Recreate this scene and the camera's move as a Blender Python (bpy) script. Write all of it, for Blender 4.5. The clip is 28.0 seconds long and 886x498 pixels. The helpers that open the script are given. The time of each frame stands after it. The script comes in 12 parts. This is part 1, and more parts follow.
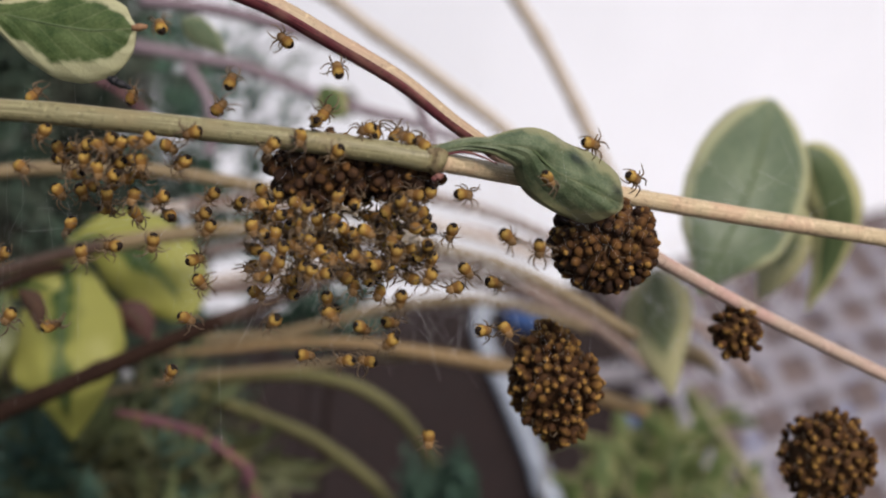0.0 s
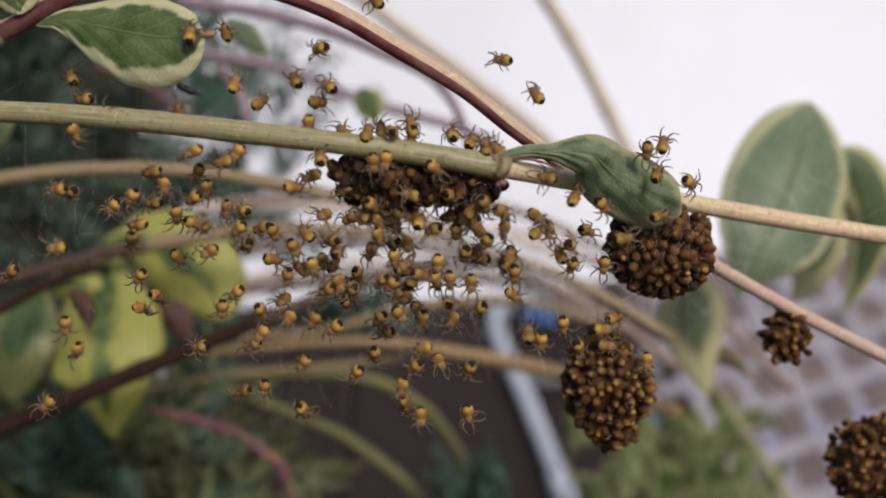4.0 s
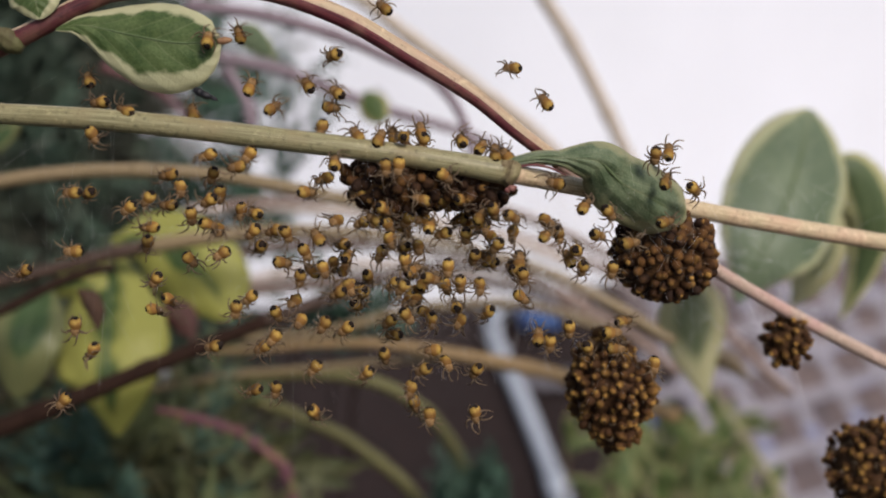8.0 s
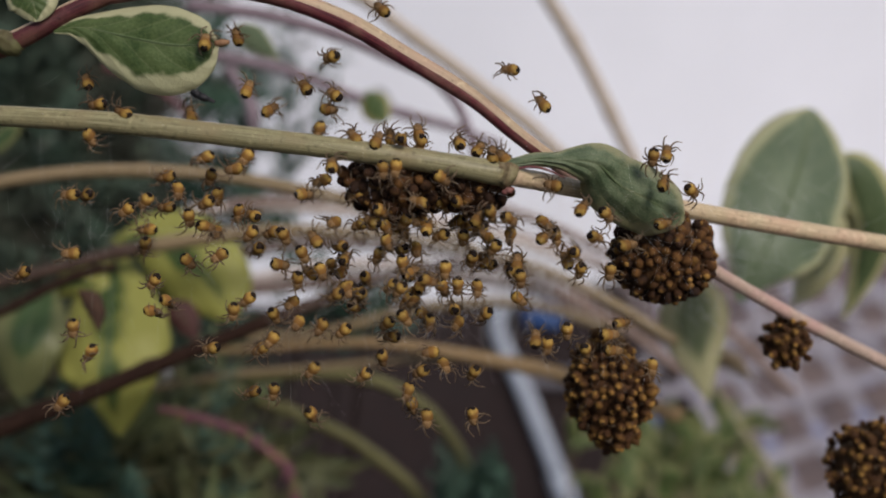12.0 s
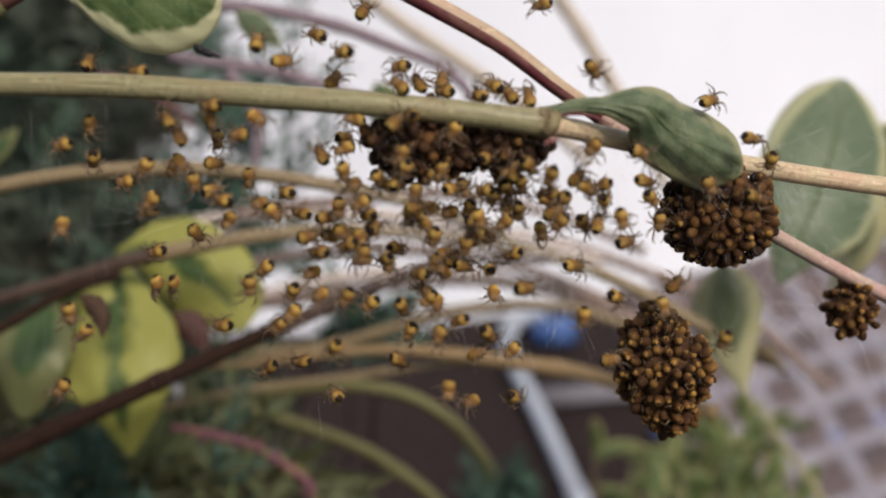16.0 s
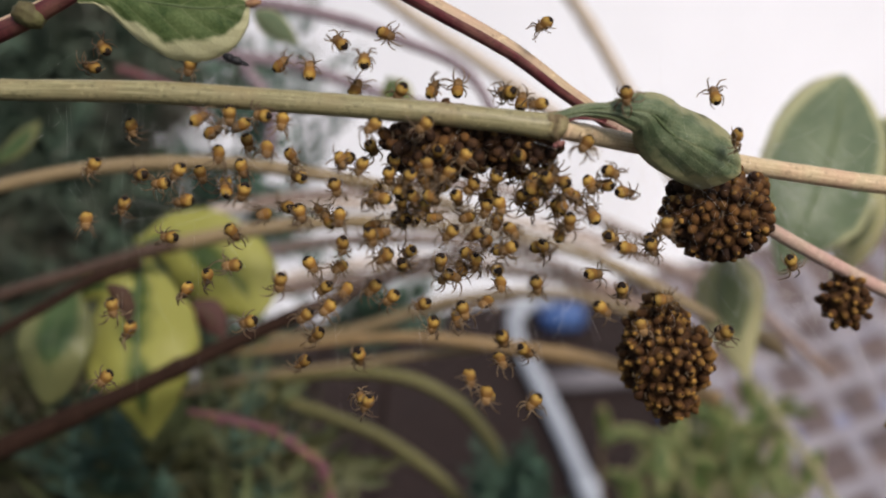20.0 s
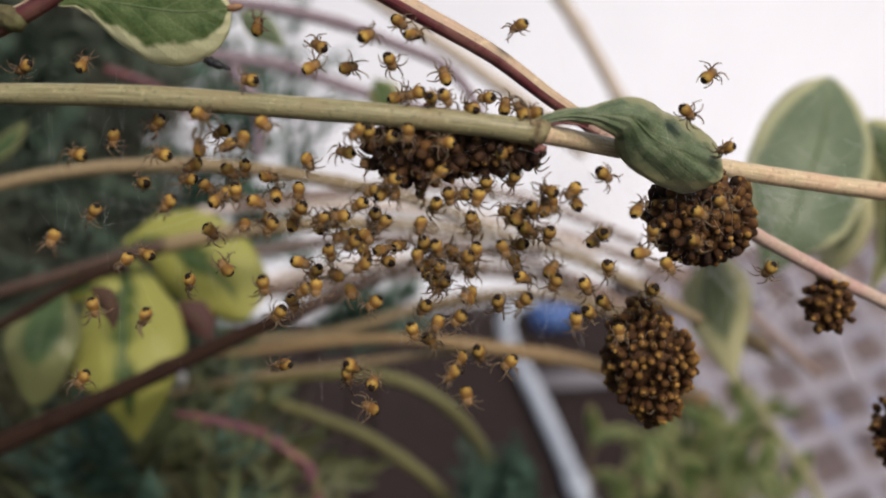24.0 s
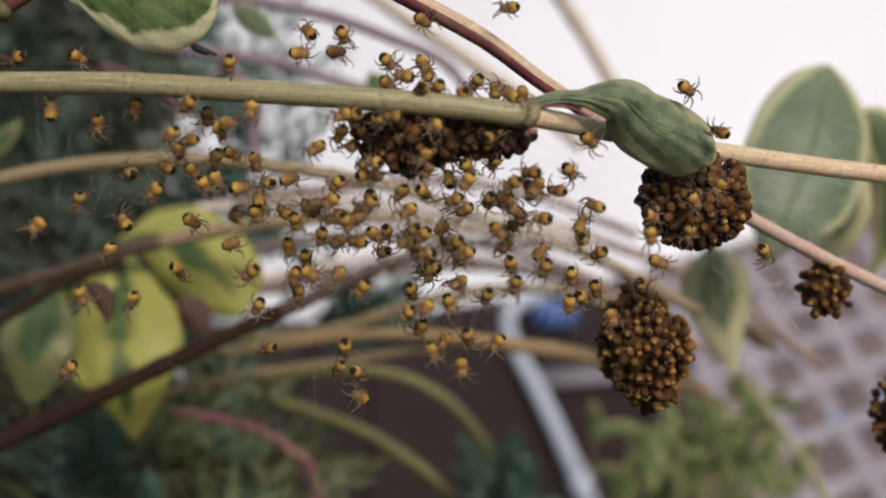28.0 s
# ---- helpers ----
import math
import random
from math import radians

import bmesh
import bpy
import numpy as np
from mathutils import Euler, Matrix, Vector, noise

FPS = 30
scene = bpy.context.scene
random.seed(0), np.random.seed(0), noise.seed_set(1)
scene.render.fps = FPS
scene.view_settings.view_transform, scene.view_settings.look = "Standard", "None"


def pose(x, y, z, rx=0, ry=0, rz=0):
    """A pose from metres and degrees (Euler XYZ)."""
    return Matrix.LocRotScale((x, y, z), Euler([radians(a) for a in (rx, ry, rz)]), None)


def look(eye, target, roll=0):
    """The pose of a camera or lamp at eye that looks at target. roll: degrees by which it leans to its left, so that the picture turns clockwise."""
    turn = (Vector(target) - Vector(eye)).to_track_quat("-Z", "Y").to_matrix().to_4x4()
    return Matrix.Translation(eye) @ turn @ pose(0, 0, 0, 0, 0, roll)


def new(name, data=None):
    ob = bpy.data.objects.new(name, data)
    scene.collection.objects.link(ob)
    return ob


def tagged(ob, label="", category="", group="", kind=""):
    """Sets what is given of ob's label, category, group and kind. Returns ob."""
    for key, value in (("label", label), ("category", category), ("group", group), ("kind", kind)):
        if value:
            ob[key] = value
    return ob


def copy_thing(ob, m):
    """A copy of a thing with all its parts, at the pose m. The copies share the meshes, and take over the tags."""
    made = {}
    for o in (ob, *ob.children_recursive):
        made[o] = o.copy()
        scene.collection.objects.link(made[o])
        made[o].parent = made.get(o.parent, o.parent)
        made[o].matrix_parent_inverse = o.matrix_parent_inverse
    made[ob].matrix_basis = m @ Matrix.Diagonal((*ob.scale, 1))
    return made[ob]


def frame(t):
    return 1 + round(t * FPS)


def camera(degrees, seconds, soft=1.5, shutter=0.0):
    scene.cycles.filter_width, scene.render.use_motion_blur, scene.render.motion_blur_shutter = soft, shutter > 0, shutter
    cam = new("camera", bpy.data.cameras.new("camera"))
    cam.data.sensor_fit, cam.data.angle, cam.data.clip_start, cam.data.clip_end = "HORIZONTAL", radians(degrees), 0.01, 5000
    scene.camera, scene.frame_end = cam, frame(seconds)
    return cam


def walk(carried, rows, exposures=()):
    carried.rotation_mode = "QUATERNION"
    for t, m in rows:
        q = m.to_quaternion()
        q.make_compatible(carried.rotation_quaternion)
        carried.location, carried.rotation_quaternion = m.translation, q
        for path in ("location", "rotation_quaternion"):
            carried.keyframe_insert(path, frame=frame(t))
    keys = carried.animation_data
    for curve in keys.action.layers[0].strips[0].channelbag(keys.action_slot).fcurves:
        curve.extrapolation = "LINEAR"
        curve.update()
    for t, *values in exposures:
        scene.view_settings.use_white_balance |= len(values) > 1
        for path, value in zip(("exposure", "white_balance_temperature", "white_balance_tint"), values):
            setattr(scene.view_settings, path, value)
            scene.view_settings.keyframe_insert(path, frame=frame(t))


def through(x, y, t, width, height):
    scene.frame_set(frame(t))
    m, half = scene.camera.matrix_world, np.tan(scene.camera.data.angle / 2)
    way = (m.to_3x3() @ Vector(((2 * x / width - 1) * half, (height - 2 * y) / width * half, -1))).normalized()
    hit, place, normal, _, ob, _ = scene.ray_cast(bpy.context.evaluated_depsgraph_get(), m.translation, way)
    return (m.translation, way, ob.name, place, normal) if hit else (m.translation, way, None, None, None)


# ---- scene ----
cam = camera(40.0, 28.0, soft=2.0)
cam.data.dof.use_dof = True
cam.data.dof.focus_distance = 0.124
cam.data.dof.aperture_fstop = 22.0

# the reference eye: 1.1 m over the ground, looking 25 degrees down
BASE = pose(0, 0, 1.10, -25.0, 0, 0)
RIGHT = Vector((1, 0, 0))
AHEAD = BASE.to_3x3() @ Vector((0, 1, 0))
UP = BASE.to_3x3() @ Vector((0, 0, 1))
FACING = Matrix((RIGHT, UP, -AHEAD)).transposed().to_4x4()
# seconds; millimetres from the reference eye; degrees
ROWS = [
    (0, 6.02, 3.70, -0.95, 90.018, 0.699, -0.487),
    (0.5, 4.67, 0.46, -0.44, 90.153, 0.733, -0.245),
    (1, 4.57, -0.72, 0.11, 90.369, 0.656, -0.051),
    (1.5, 3.39, -0.82, 0.40, 90.124, 0.420, 0.117),
    (2, 2.85, -1.90, 0.34, 90.227, 0.468, 0.283),
    (2.5, 2.13, -0.35, -0.12, 90.181, 0.416, 0.377),
    (4.5, 1.23, 2.50, -0.10, 89.857, 0.462, 0.083),
    (5, 1.35, 0.86, -0.12, 90.045, 0.520, 0.130),
    (5.5, -0.12, 1.39, 0.65, 89.671, 0.237, 0.130),
    (6, 0.89, 0.62, 0.68, 90.040, 0.084, 0.006),
    (6.5, 1.01, 0.96, 0.30, 90.037, 0.052, 0.063),
    (7, 1.03, 0.83, -0.00, 89.875, 0.188, 0.039),
    (7.5, 0.91, 0.27, 0.08, 90.091, 0.171, -0.095),
    (8, 0.01, -0.03, 0.00, 90.000, -0.000, -0.000),
    (8.5, -0.46, 0.33, -0.09, 89.940, -0.168, 0.112),
    (9, -0.51, 0.41, 0.17, 90.009, -0.225, 0.006),
    (9.5, -0.51, -0.55, -0.15, 90.031, -0.147, 0.121),
    (10, -0.69, -0.05, -0.16, 89.941, -0.220, 0.109),
    (10.5, 0.19, -1.86, 0.42, 89.929, -0.190, -0.059),
    (11, -0.46, -1.78, 0.58, 90.517, -0.165, 0.135),
    (11.5, -0.51, 0.40, 1.20, 89.606, -0.515, 0.124),
    (12, 0.77, -0.03, 0.41, 89.895, 0.005, 0.246),
    (12.5, -0.03, -4.89, -0.67, 89.863, 0.582, 0.313),
    (14.5, -1.57, -3.67, -3.44, 90.529, 2.270, 0.263),
    (15, -2.21, 5.51, -4.66, 91.096, 2.601, 0.322),
    (15.5, -2.49, 13.14, -6.10, 90.505, 2.618, -0.071),
    (16, -2.44, 12.06, -5.00, 91.018, 2.508, 0.449),
    (16.5, -1.77, 7.60, -3.54, 91.184, 2.356, 0.375),
    (17, -2.93, 8.33, -4.15, 91.247, 2.788, 0.538),
    (17.5, -2.85, 7.96, -3.87, 90.966, 2.870, 0.522),
    (18, -4.43, 7.78, -2.13, 90.228, 2.216, 0.157),
    (18.5, -1.33, 7.51, -1.49, 90.673, 1.127, 1.029),
    (19, -1.97, 7.62, -5.59, 91.369, 3.064, 0.543),
    (19.5, -1.22, 7.84, -3.28, 89.939, 2.066, 0.948),
    (20, -2.99, 5.24, -4.05, 90.345, 2.466, 0.797),
    (20.5, -1.86, 2.75, 0.03, 89.777, -0.252, 1.392),
    (21, -2.60, 3.48, -4.72, 90.449, 2.509, 0.641),
    (21.5, -2.30, 5.58, -4.45, 90.835, 2.882, 1.048),
    (23.5, 0.49, 5.99, -3.28, 90.748, 1.471, 1.568),
    (24, -1.99, 5.25, -3.62, 90.302, 2.412, 0.427),
    (24.5, -2.14, 3.52, -4.80, 90.701, 2.560, 0.261),
    (25, -1.37, 6.75, -4.44, 90.467, 2.349, 0.668),
    (25.5, -0.83, 5.74, -4.83, 90.253, 2.581, 0.222),
    (26, 0.38, 3.08, -4.66, 90.663, 2.756, 0.356),
    (26.5, -0.49, 5.24, -4.32, 90.400, 3.088, 0.776),
    (27, -1.86, 5.76, -4.57, 90.137, 3.307, 0.285),
    (27.5, -2.61, 7.68, -4.47, 90.472, 3.251, 0.463),
    (28, -1.12, 6.25, -5.01, 90.298, 3.075, 0.497),
]
walk(cam, [(t, BASE @ pose(x / 1000, y / 1000, z / 1000, rx, ry, rz)) for t, x, y, z, rx, ry, rz in ROWS],
     exposures=[(0.0, 0.05, 6520, 11), (5.0, 0.02, 6500, 11), (10.2, 0.0, 6480, 11), (11.0, -0.33, 6400, 11), (12.2, -0.34, 6400, 11), (13.0, -0.12, 6500, 11), (14.5, 0.07, 6650, 10), (28.0, 0.09, 6700, 10)])

# ---- light: a bright overcast day ----
world = bpy.data.worlds.new("overcast_sky")
scene.world = world
world.use_nodes = True
wn, wl = world.node_tree.nodes, world.node_tree.links
wn.clear()
sky = wn.new("ShaderNodeTexSky")
sky.sky_type = "NISHITA"
sky.sun_disc = False
sky.sun_elevation, sky.sun_rotation = radians(51), radians(145)
sky.air_density, sky.dust_density, sky.ozone_density = 1.0, 3.0, 1.5
back = wn.new("ShaderNodeBackground")
back.inputs["Strength"].default_value = 0.10
wout = wn.new("ShaderNodeOutputWorld")
wl.new(sky.outputs[0], back.inputs[0])
wl.new(back.outputs[0], wout.inputs[0])
sun_data = bpy.data.lights.new("sun", "SUN")
sun_data.energy, sun_data.angle, sun_data.color = 3.15, radians(20), (1.0, 0.915, 0.86)
sun = new("sun", sun_data)
sun.matrix_world = look((0, 0, 5), Vector((0, 0, 5)) - Vector((0.36, -0.52, 0.78)))


# ---- materials ----
def shader(name, rough=0.6, metal=0.0, spec=0.4):
    m = bpy.data.materials.new(name)
    m.use_nodes = True
    nt = m.node_tree
    b = nt.nodes["Principled BSDF"]
    b.inputs["Roughness"].default_value = rough
    b.inputs["Metallic"].default_value = metal
    b.inputs["Specular IOR Level"].default_value = spec
    return m, nt, b


def node(nt, kind, **values):
    n = nt.nodes.new(kind)
    for k, v in values.items():
        n.inputs[k].default_value = v
    return n


def ramp(nt, source, stops):
    r = nt.nodes.new("ShaderNodeValToRGB")
    e = r.color_ramp.elements
    while len(e) < len(stops):
        e.new(0.5)
    for el, (p, c) in zip(e, stops):
        el.position, el.color = p, (*c, 1)
    nt.links.new(source, r.inputs[0])
    return r.outputs[0]


def mixed(nt, factor, a, b, mode="MIX"):
    n = nt.nodes.new("ShaderNodeMix")
    n.data_type, n.blend_type = "RGBA", mode
    for value, slot in ((factor, n.inputs[0]), (a, n.inputs[6]), (b, n.inputs[7])):
        if isinstance(value, bpy.types.NodeSocket):
            nt.links.new(value, slot)
        elif isinstance(value, (int, float)):
            slot.default_value = value
        else:
            slot.default_value = (*value, 1)
    return n.outputs[2]


def bumped(nt, b, height, strength, distance):
    n = node(nt, "ShaderNodeBump", Strength=strength, Distance=distance)
    nt.links.new(height, n.inputs["Height"])
    nt.links.new(n.outputs[0], b.inputs["Normal"])


def grained(name, dark, light, fine, coarse, rough=0.6, relief=0.3, depth=0.0001, spec=0.3, third=None):
    """A surface with colour variation at two scales and fine relief; sizes in metres."""
    m, nt, b = shader(name, rough, 0, spec)
    co = nt.nodes.new("ShaderNodeTexCoord")
    n1 = node(nt, "ShaderNodeTexNoise", Scale=1 / fine, Detail=5.0)
    n2 = node(nt, "ShaderNodeTexNoise", Scale=1 / coarse, Detail=3.0)
    for n in (n1, n2):
        nt.links.new(co.outputs["Object"], n.inputs["Vector"])
    c = ramp(nt, n1.outputs[0], [(0.3, dark), (0.7, light)])
    c2 = ramp(nt, n2.outputs[0], [(0.38, third or dark), (0.62, light)])
    nt.links.new(mixed(nt, 0.5, c, c2), b.inputs["Base Color"])
    bumped(nt, b, n1.outputs[0], relief, depth)
    return m


def fibred(name, dark, light, blush=None, rough=0.55, rings=60.0):
    """A plant stem: fine lines along it (UV: u round it, v metres along it), with patches."""
    m, nt, b = shader(name, rough, 0, 0.35 if rough < 0.8 else 0.1)
    uv = nt.nodes.new("ShaderNodeUVMap")
    mp = nt.nodes.new("ShaderNodeMapping")
    mp.inputs["Scale"].default_value = (rings, 160.0, 1)
    nt.links.new(uv.outputs[0], mp.inputs[0])
    n1 = node(nt, "ShaderNodeTexNoise", Scale=1.0, Detail=4.0)
    nt.links.new(mp.outputs[0], n1.inputs["Vector"])
    co = nt.nodes.new("ShaderNodeTexCoord")
    n2 = node(nt, "ShaderNodeTexNoise", Scale=260.0, Detail=4.0)
    nt.links.new(co.outputs["Object"], n2.inputs["Vector"])
    c = ramp(nt, n1.outputs[0], [(0.32, dark), (0.62, light)])
    if blush:
        c = mixed(nt, ramp(nt, n2.outputs[0], [(0.45, (0, 0, 0)), (0.68, (0.8, 0.8, 0.8))]), c, blush)
        n3 = node(nt, "ShaderNodeTexNoise", Scale=1900.0, Detail=5.0)
        nt.links.new(co.outputs["Object"], n3.inputs["Vector"])
        c = mixed(nt, ramp(nt, n3.outputs[0], [(0.58, (0, 0, 0)), (0.7, (0.5, 0.5, 0.5))]), c, tuple(0.35 * v for v in dark))
        c = mixed(nt, ramp(nt, n3.outputs[0], [(0.3, (0.45, 0.45, 0.45)), (0.4, (0, 0, 0))]), c, tuple(min(0.9, 1.5 * v) for v in light))
    nt.links.new(c, b.inputs["Base Color"])
    bumped(nt, b, n1.outputs[0], 0.35, 0.0001)
    return m


def leaf_paint(name, green_dark, green, margin, edge, wobble=0.3, rough=0.45, veins=9.0, through=0.25, scale=260.0, relief=0.35, depth=0.0004, tipped=0.55, soft=0.07):
    """A variegated leaf (UV: u along the midrib, v across it from -1 to 1): green heart, pale margin, pale veins."""
    m, nt, b = shader(name, rough, 0, 0.4)
    uv = nt.nodes.new("ShaderNodeUVMap")
    sep = nt.nodes.new("ShaderNodeSeparateXYZ")
    nt.links.new(uv.outputs[0], sep.inputs[0])
    co = nt.nodes.new("ShaderNodeTexCoord")
    big = node(nt, "ShaderNodeTexNoise", Scale=scale, Detail=3.0)
    fine = node(nt, "ShaderNodeTexNoise", Scale=scale * 9, Detail=5.0)
    for n in (big, fine):
        nt.links.new(co.outputs["Object"], n.inputs["Vector"])

    def calc(op, a, c=None):
        n = nt.nodes.new("ShaderNodeMath")
        n.operation = op
        for v, s in ((a, n.inputs[0]), (c, n.inputs[1])):
            if isinstance(v, bpy.types.NodeSocket):
                nt.links.new(v, s)
            elif v is not None:
                s.default_value = v
        return n.outputs[0]

    away = calc("ABSOLUTE", sep.outputs[1])
    tip = calc("MULTIPLY", calc("POWER", sep.outputs[0], 6.0), tipped)
    reach = calc("ADD", calc("ADD", away, tip), calc("MULTIPLY", calc("SUBTRACT", big.outputs[0], 0.5), wobble * 2))
    pale = ramp(nt, reach, [(edge, (0, 0, 0)), (min(edge + soft, 0.995), (1, 1, 1))])
    heart = mixed(nt, 0.5, ramp(nt, fine.outputs[0], [(0.3, green_dark), (0.7, green)]), ramp(nt, big.outputs[0], [(0.35, green_dark), (0.65, green)]))
    line = calc("SUBTRACT", calc("MULTIPLY", sep.outputs[0], veins), calc("MULTIPLY", away, 2.2))
    wave = calc("ABSOLUTE", calc("SUBTRACT", calc("FRACT", line), 0.5))
    vein = calc("LESS_THAN", wave, 0.035)
    rib = calc("LESS_THAN", away, 0.035)
    lines = calc("MAXIMUM", calc("MULTIPLY", vein, 0.12), calc("MULTIPLY", rib, 0.2))
    colour = mixed(nt, lines, mixed(nt, pale, heart, margin), margin)
    nt.links.new(colour, b.inputs["Base Color"])
    height = calc("ADD", calc("MULTIPLY", wave, 1.2), calc("MULTIPLY", fine.outputs[0], 0.6))
    bumped(nt, b, height, relief, depth)
    glow = node(nt, "ShaderNodeBsdfTranslucent")
    nt.links.new(colour, glow.inputs["Color"])
    mx = node(nt, "ShaderNodeMixShader", Fac=through)
    nt.links.new(b.outputs[0], mx.inputs[1])
    nt.links.new(glow.outputs[0], mx.inputs[2])
    nt.links.new(mx.outputs[0], nt.nodes["Material Output"].inputs[0])
    return m


def bodied(name, dark, light, rough=0.45, through=0.15, flank=None):
    """The skin of a spiderling: a little clear, mottled, browner on the flanks than along the back, each one a little other."""
    m, nt, b = shader(name, rough + 0.15, 0, 0.2)
    info = nt.nodes.new("ShaderNodeObjectInfo")
    co = nt.nodes.new("ShaderNodeTexCoord")
    n = node(nt, "ShaderNodeTexNoise", Scale=3200.0, Detail=3.0)
    nt.links.new(co.outputs["Object"], n.inputs["Vector"])
    c = ramp(nt, n.outputs[0], [(0.4, dark), (0.6, light)])
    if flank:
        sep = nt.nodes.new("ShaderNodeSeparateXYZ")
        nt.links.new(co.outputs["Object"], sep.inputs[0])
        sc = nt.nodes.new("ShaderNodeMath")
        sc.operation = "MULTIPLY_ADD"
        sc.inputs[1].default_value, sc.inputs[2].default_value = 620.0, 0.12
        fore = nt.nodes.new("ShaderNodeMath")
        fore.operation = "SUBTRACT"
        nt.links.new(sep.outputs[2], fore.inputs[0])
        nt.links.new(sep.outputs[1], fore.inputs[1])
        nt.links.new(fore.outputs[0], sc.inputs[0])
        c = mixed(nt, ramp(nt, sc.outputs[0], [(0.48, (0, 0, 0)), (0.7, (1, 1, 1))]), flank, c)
    each = ramp(nt, info.outputs["Random"], [(0.0, (0.66, 0.62, 0.6)), (0.5, (0.85, 0.84, 0.82)), (1.0, (1.1, 1.08, 1.0))])
    c = mixed(nt, 1.0, c, each, "MULTIPLY")
    nt.links.new(c, b.inputs["Base Color"])
    bumped(nt, b, n.outputs[0], 0.3, 0.00008)
    if through:
        glow = node(nt, "ShaderNodeBsdfTranslucent")
        nt.links.new(c, glow.inputs["Color"])
        mx = node(nt, "ShaderNodeMixShader", Fac=through)
        nt.links.new(b.outputs[0], mx.inputs[1])
        nt.links.new(glow.outputs[0], mx.inputs[2])
        nt.links.new(mx.outputs[0], nt.nodes["Material Output"].inputs[0])
    return m


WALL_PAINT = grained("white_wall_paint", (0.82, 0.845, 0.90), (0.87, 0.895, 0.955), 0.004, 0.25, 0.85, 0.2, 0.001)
SOIL = grained("dark_soil", (0.0090, 0.0043, 0.0037), (0.0155, 0.0074, 0.0064), 0.012, 0.035, 0.95, 0.8, 0.01)
PAVING = grained("brown_grey_paving", (0.080, 0.058, 0.053), (0.145, 0.109, 0.100), 0.008, 0.06, 0.9, 0.4, 0.002, third=(0.046, 0.044, 0.058))
SLAT, nt, b = shader("translucent_lilac_plastic", 0.5, 0, 0.3)
co = nt.nodes.new("ShaderNodeTexCoord")
n1 = node(nt, "ShaderNodeTexNoise", Scale=9.0, Detail=3.0)
nt.links.new(co.outputs["Object"], n1.inputs["Vector"])
nt.links.new(ramp(nt, n1.outputs[0], [(0.42, (0.33, 0.31, 0.345)), (0.54, (0.40, 0.385, 0.42)), (0.66, (0.19, 0.24, 0.45))]), b.inputs["Base Color"])
clear = node(nt, "ShaderNodeBsdfTransparent")
mx = node(nt, "ShaderNodeMixShader", Fac=0.5)
nt.links.new(b.outputs[0], mx.inputs[1])
nt.links.new(clear.outputs[0], mx.inputs[2])
nt.links.new(mx.outputs[0], nt.nodes["Material Output"].inputs[0])
EDGING = grained("grey_concrete", (0.12, 0.112, 0.125), (0.20, 0.19, 0.21), 0.006, 0.06, 0.9, 0.4, 0.002)
PIPE = grained("white_pipe_plastic", (0.29, 0.325, 0.375), (0.38, 0.42, 0.475), 0.01, 0.1, 0.4, 0.1, 0.0005)
BLUE = grained("blue_plastic", (0.032, 0.076, 0.226), (0.050, 0.113, 0.283), 0.01, 0.06, 0.4, 0.1, 0.0005)
STEM = fibred("olive_beige_stem", (0.135, 0.120, 0.054), (0.29, 0.265, 0.145), (0.225, 0.185, 0.095), rough=0.42)
NODE = grained("brown_green_node", (0.10, 0.085, 0.038), (0.25, 0.215, 0.11), 0.0004, 0.0016, 0.7, 0.5, 0.0002, third=(0.10, 0.05, 0.03))
KNOT = grained("olive_knot", (0.062, 0.062, 0.022), (0.120, 0.120, 0.048), 0.0006, 0.0024, 0.7, 0.3, 0.0002, third=(0.07, 0.045, 0.025))
STEM_PINK = fibred("pale_pink_stem", (0.33, 0.225, 0.17), (0.48, 0.375, 0.30), (0.44, 0.27, 0.235))
ARC_TOP = fibred("straw_stem", (0.30, 0.21, 0.13), (0.47, 0.37, 0.235), (0.42, 0.27, 0.19))
ARC_LOW = fibred("dull_red_stem", (0.036, 0.008, 0.010), (0.10, 0.026, 0.028), (0.16, 0.08, 0.055))
ARC_RED = fibred("wine_red_stem", (0.045, 0.008, 0.012), (0.155, 0.036, 0.042), (0.24, 0.12, 0.09))
TAN = fibred("ochre_tan_stem", (0.17, 0.106, 0.043), (0.28, 0.19, 0.09))
TAN_LIGHT = fibred("yellowish_tan_stem", (0.15, 0.11, 0.055), (0.235, 0.175, 0.095))
TAN_PALE = fibred("pale_straw_stem", (0.34, 0.28, 0.215), (0.46, 0.39, 0.31))
PALE = fibred("pale_beige_stem", (0.40, 0.33, 0.28), (0.55, 0.47, 0.41))
STRAW = fibred("yellow_green_stalk", (0.18, 0.172, 0.082), (0.28, 0.265, 0.14))
STEM_CREAM = fibred("cream_stem", (0.34, 0.26, 0.145), (0.56, 0.45, 0.29), (0.5, 0.33, 0.22))
TAN_PINK = fibred("pinkish_tan_stem", (0.177, 0.119, 0.097), (0.257, 0.190, 0.155))
OLIVE = fibred("olive_stem", (0.072, 0.067, 0.019), (0.134, 0.125, 0.043))
TWIG = fibred("dark_brown_twig", (0.013, 0.0075, 0.0055), (0.035, 0.018, 0.012), None, 0.9)
TWIG_PINK = fibred("reddish_brown_twig", (0.035, 0.020, 0.014), (0.078, 0.047, 0.031))
ROSE = fibred("rose_stem", (0.075, 0.024, 0.033), (0.14, 0.055, 0.068), (0.17, 0.066, 0.055))
MAUVE = fibred("mauve_twig", (0.129, 0.095, 0.110), (0.242, 0.184, 0.205))
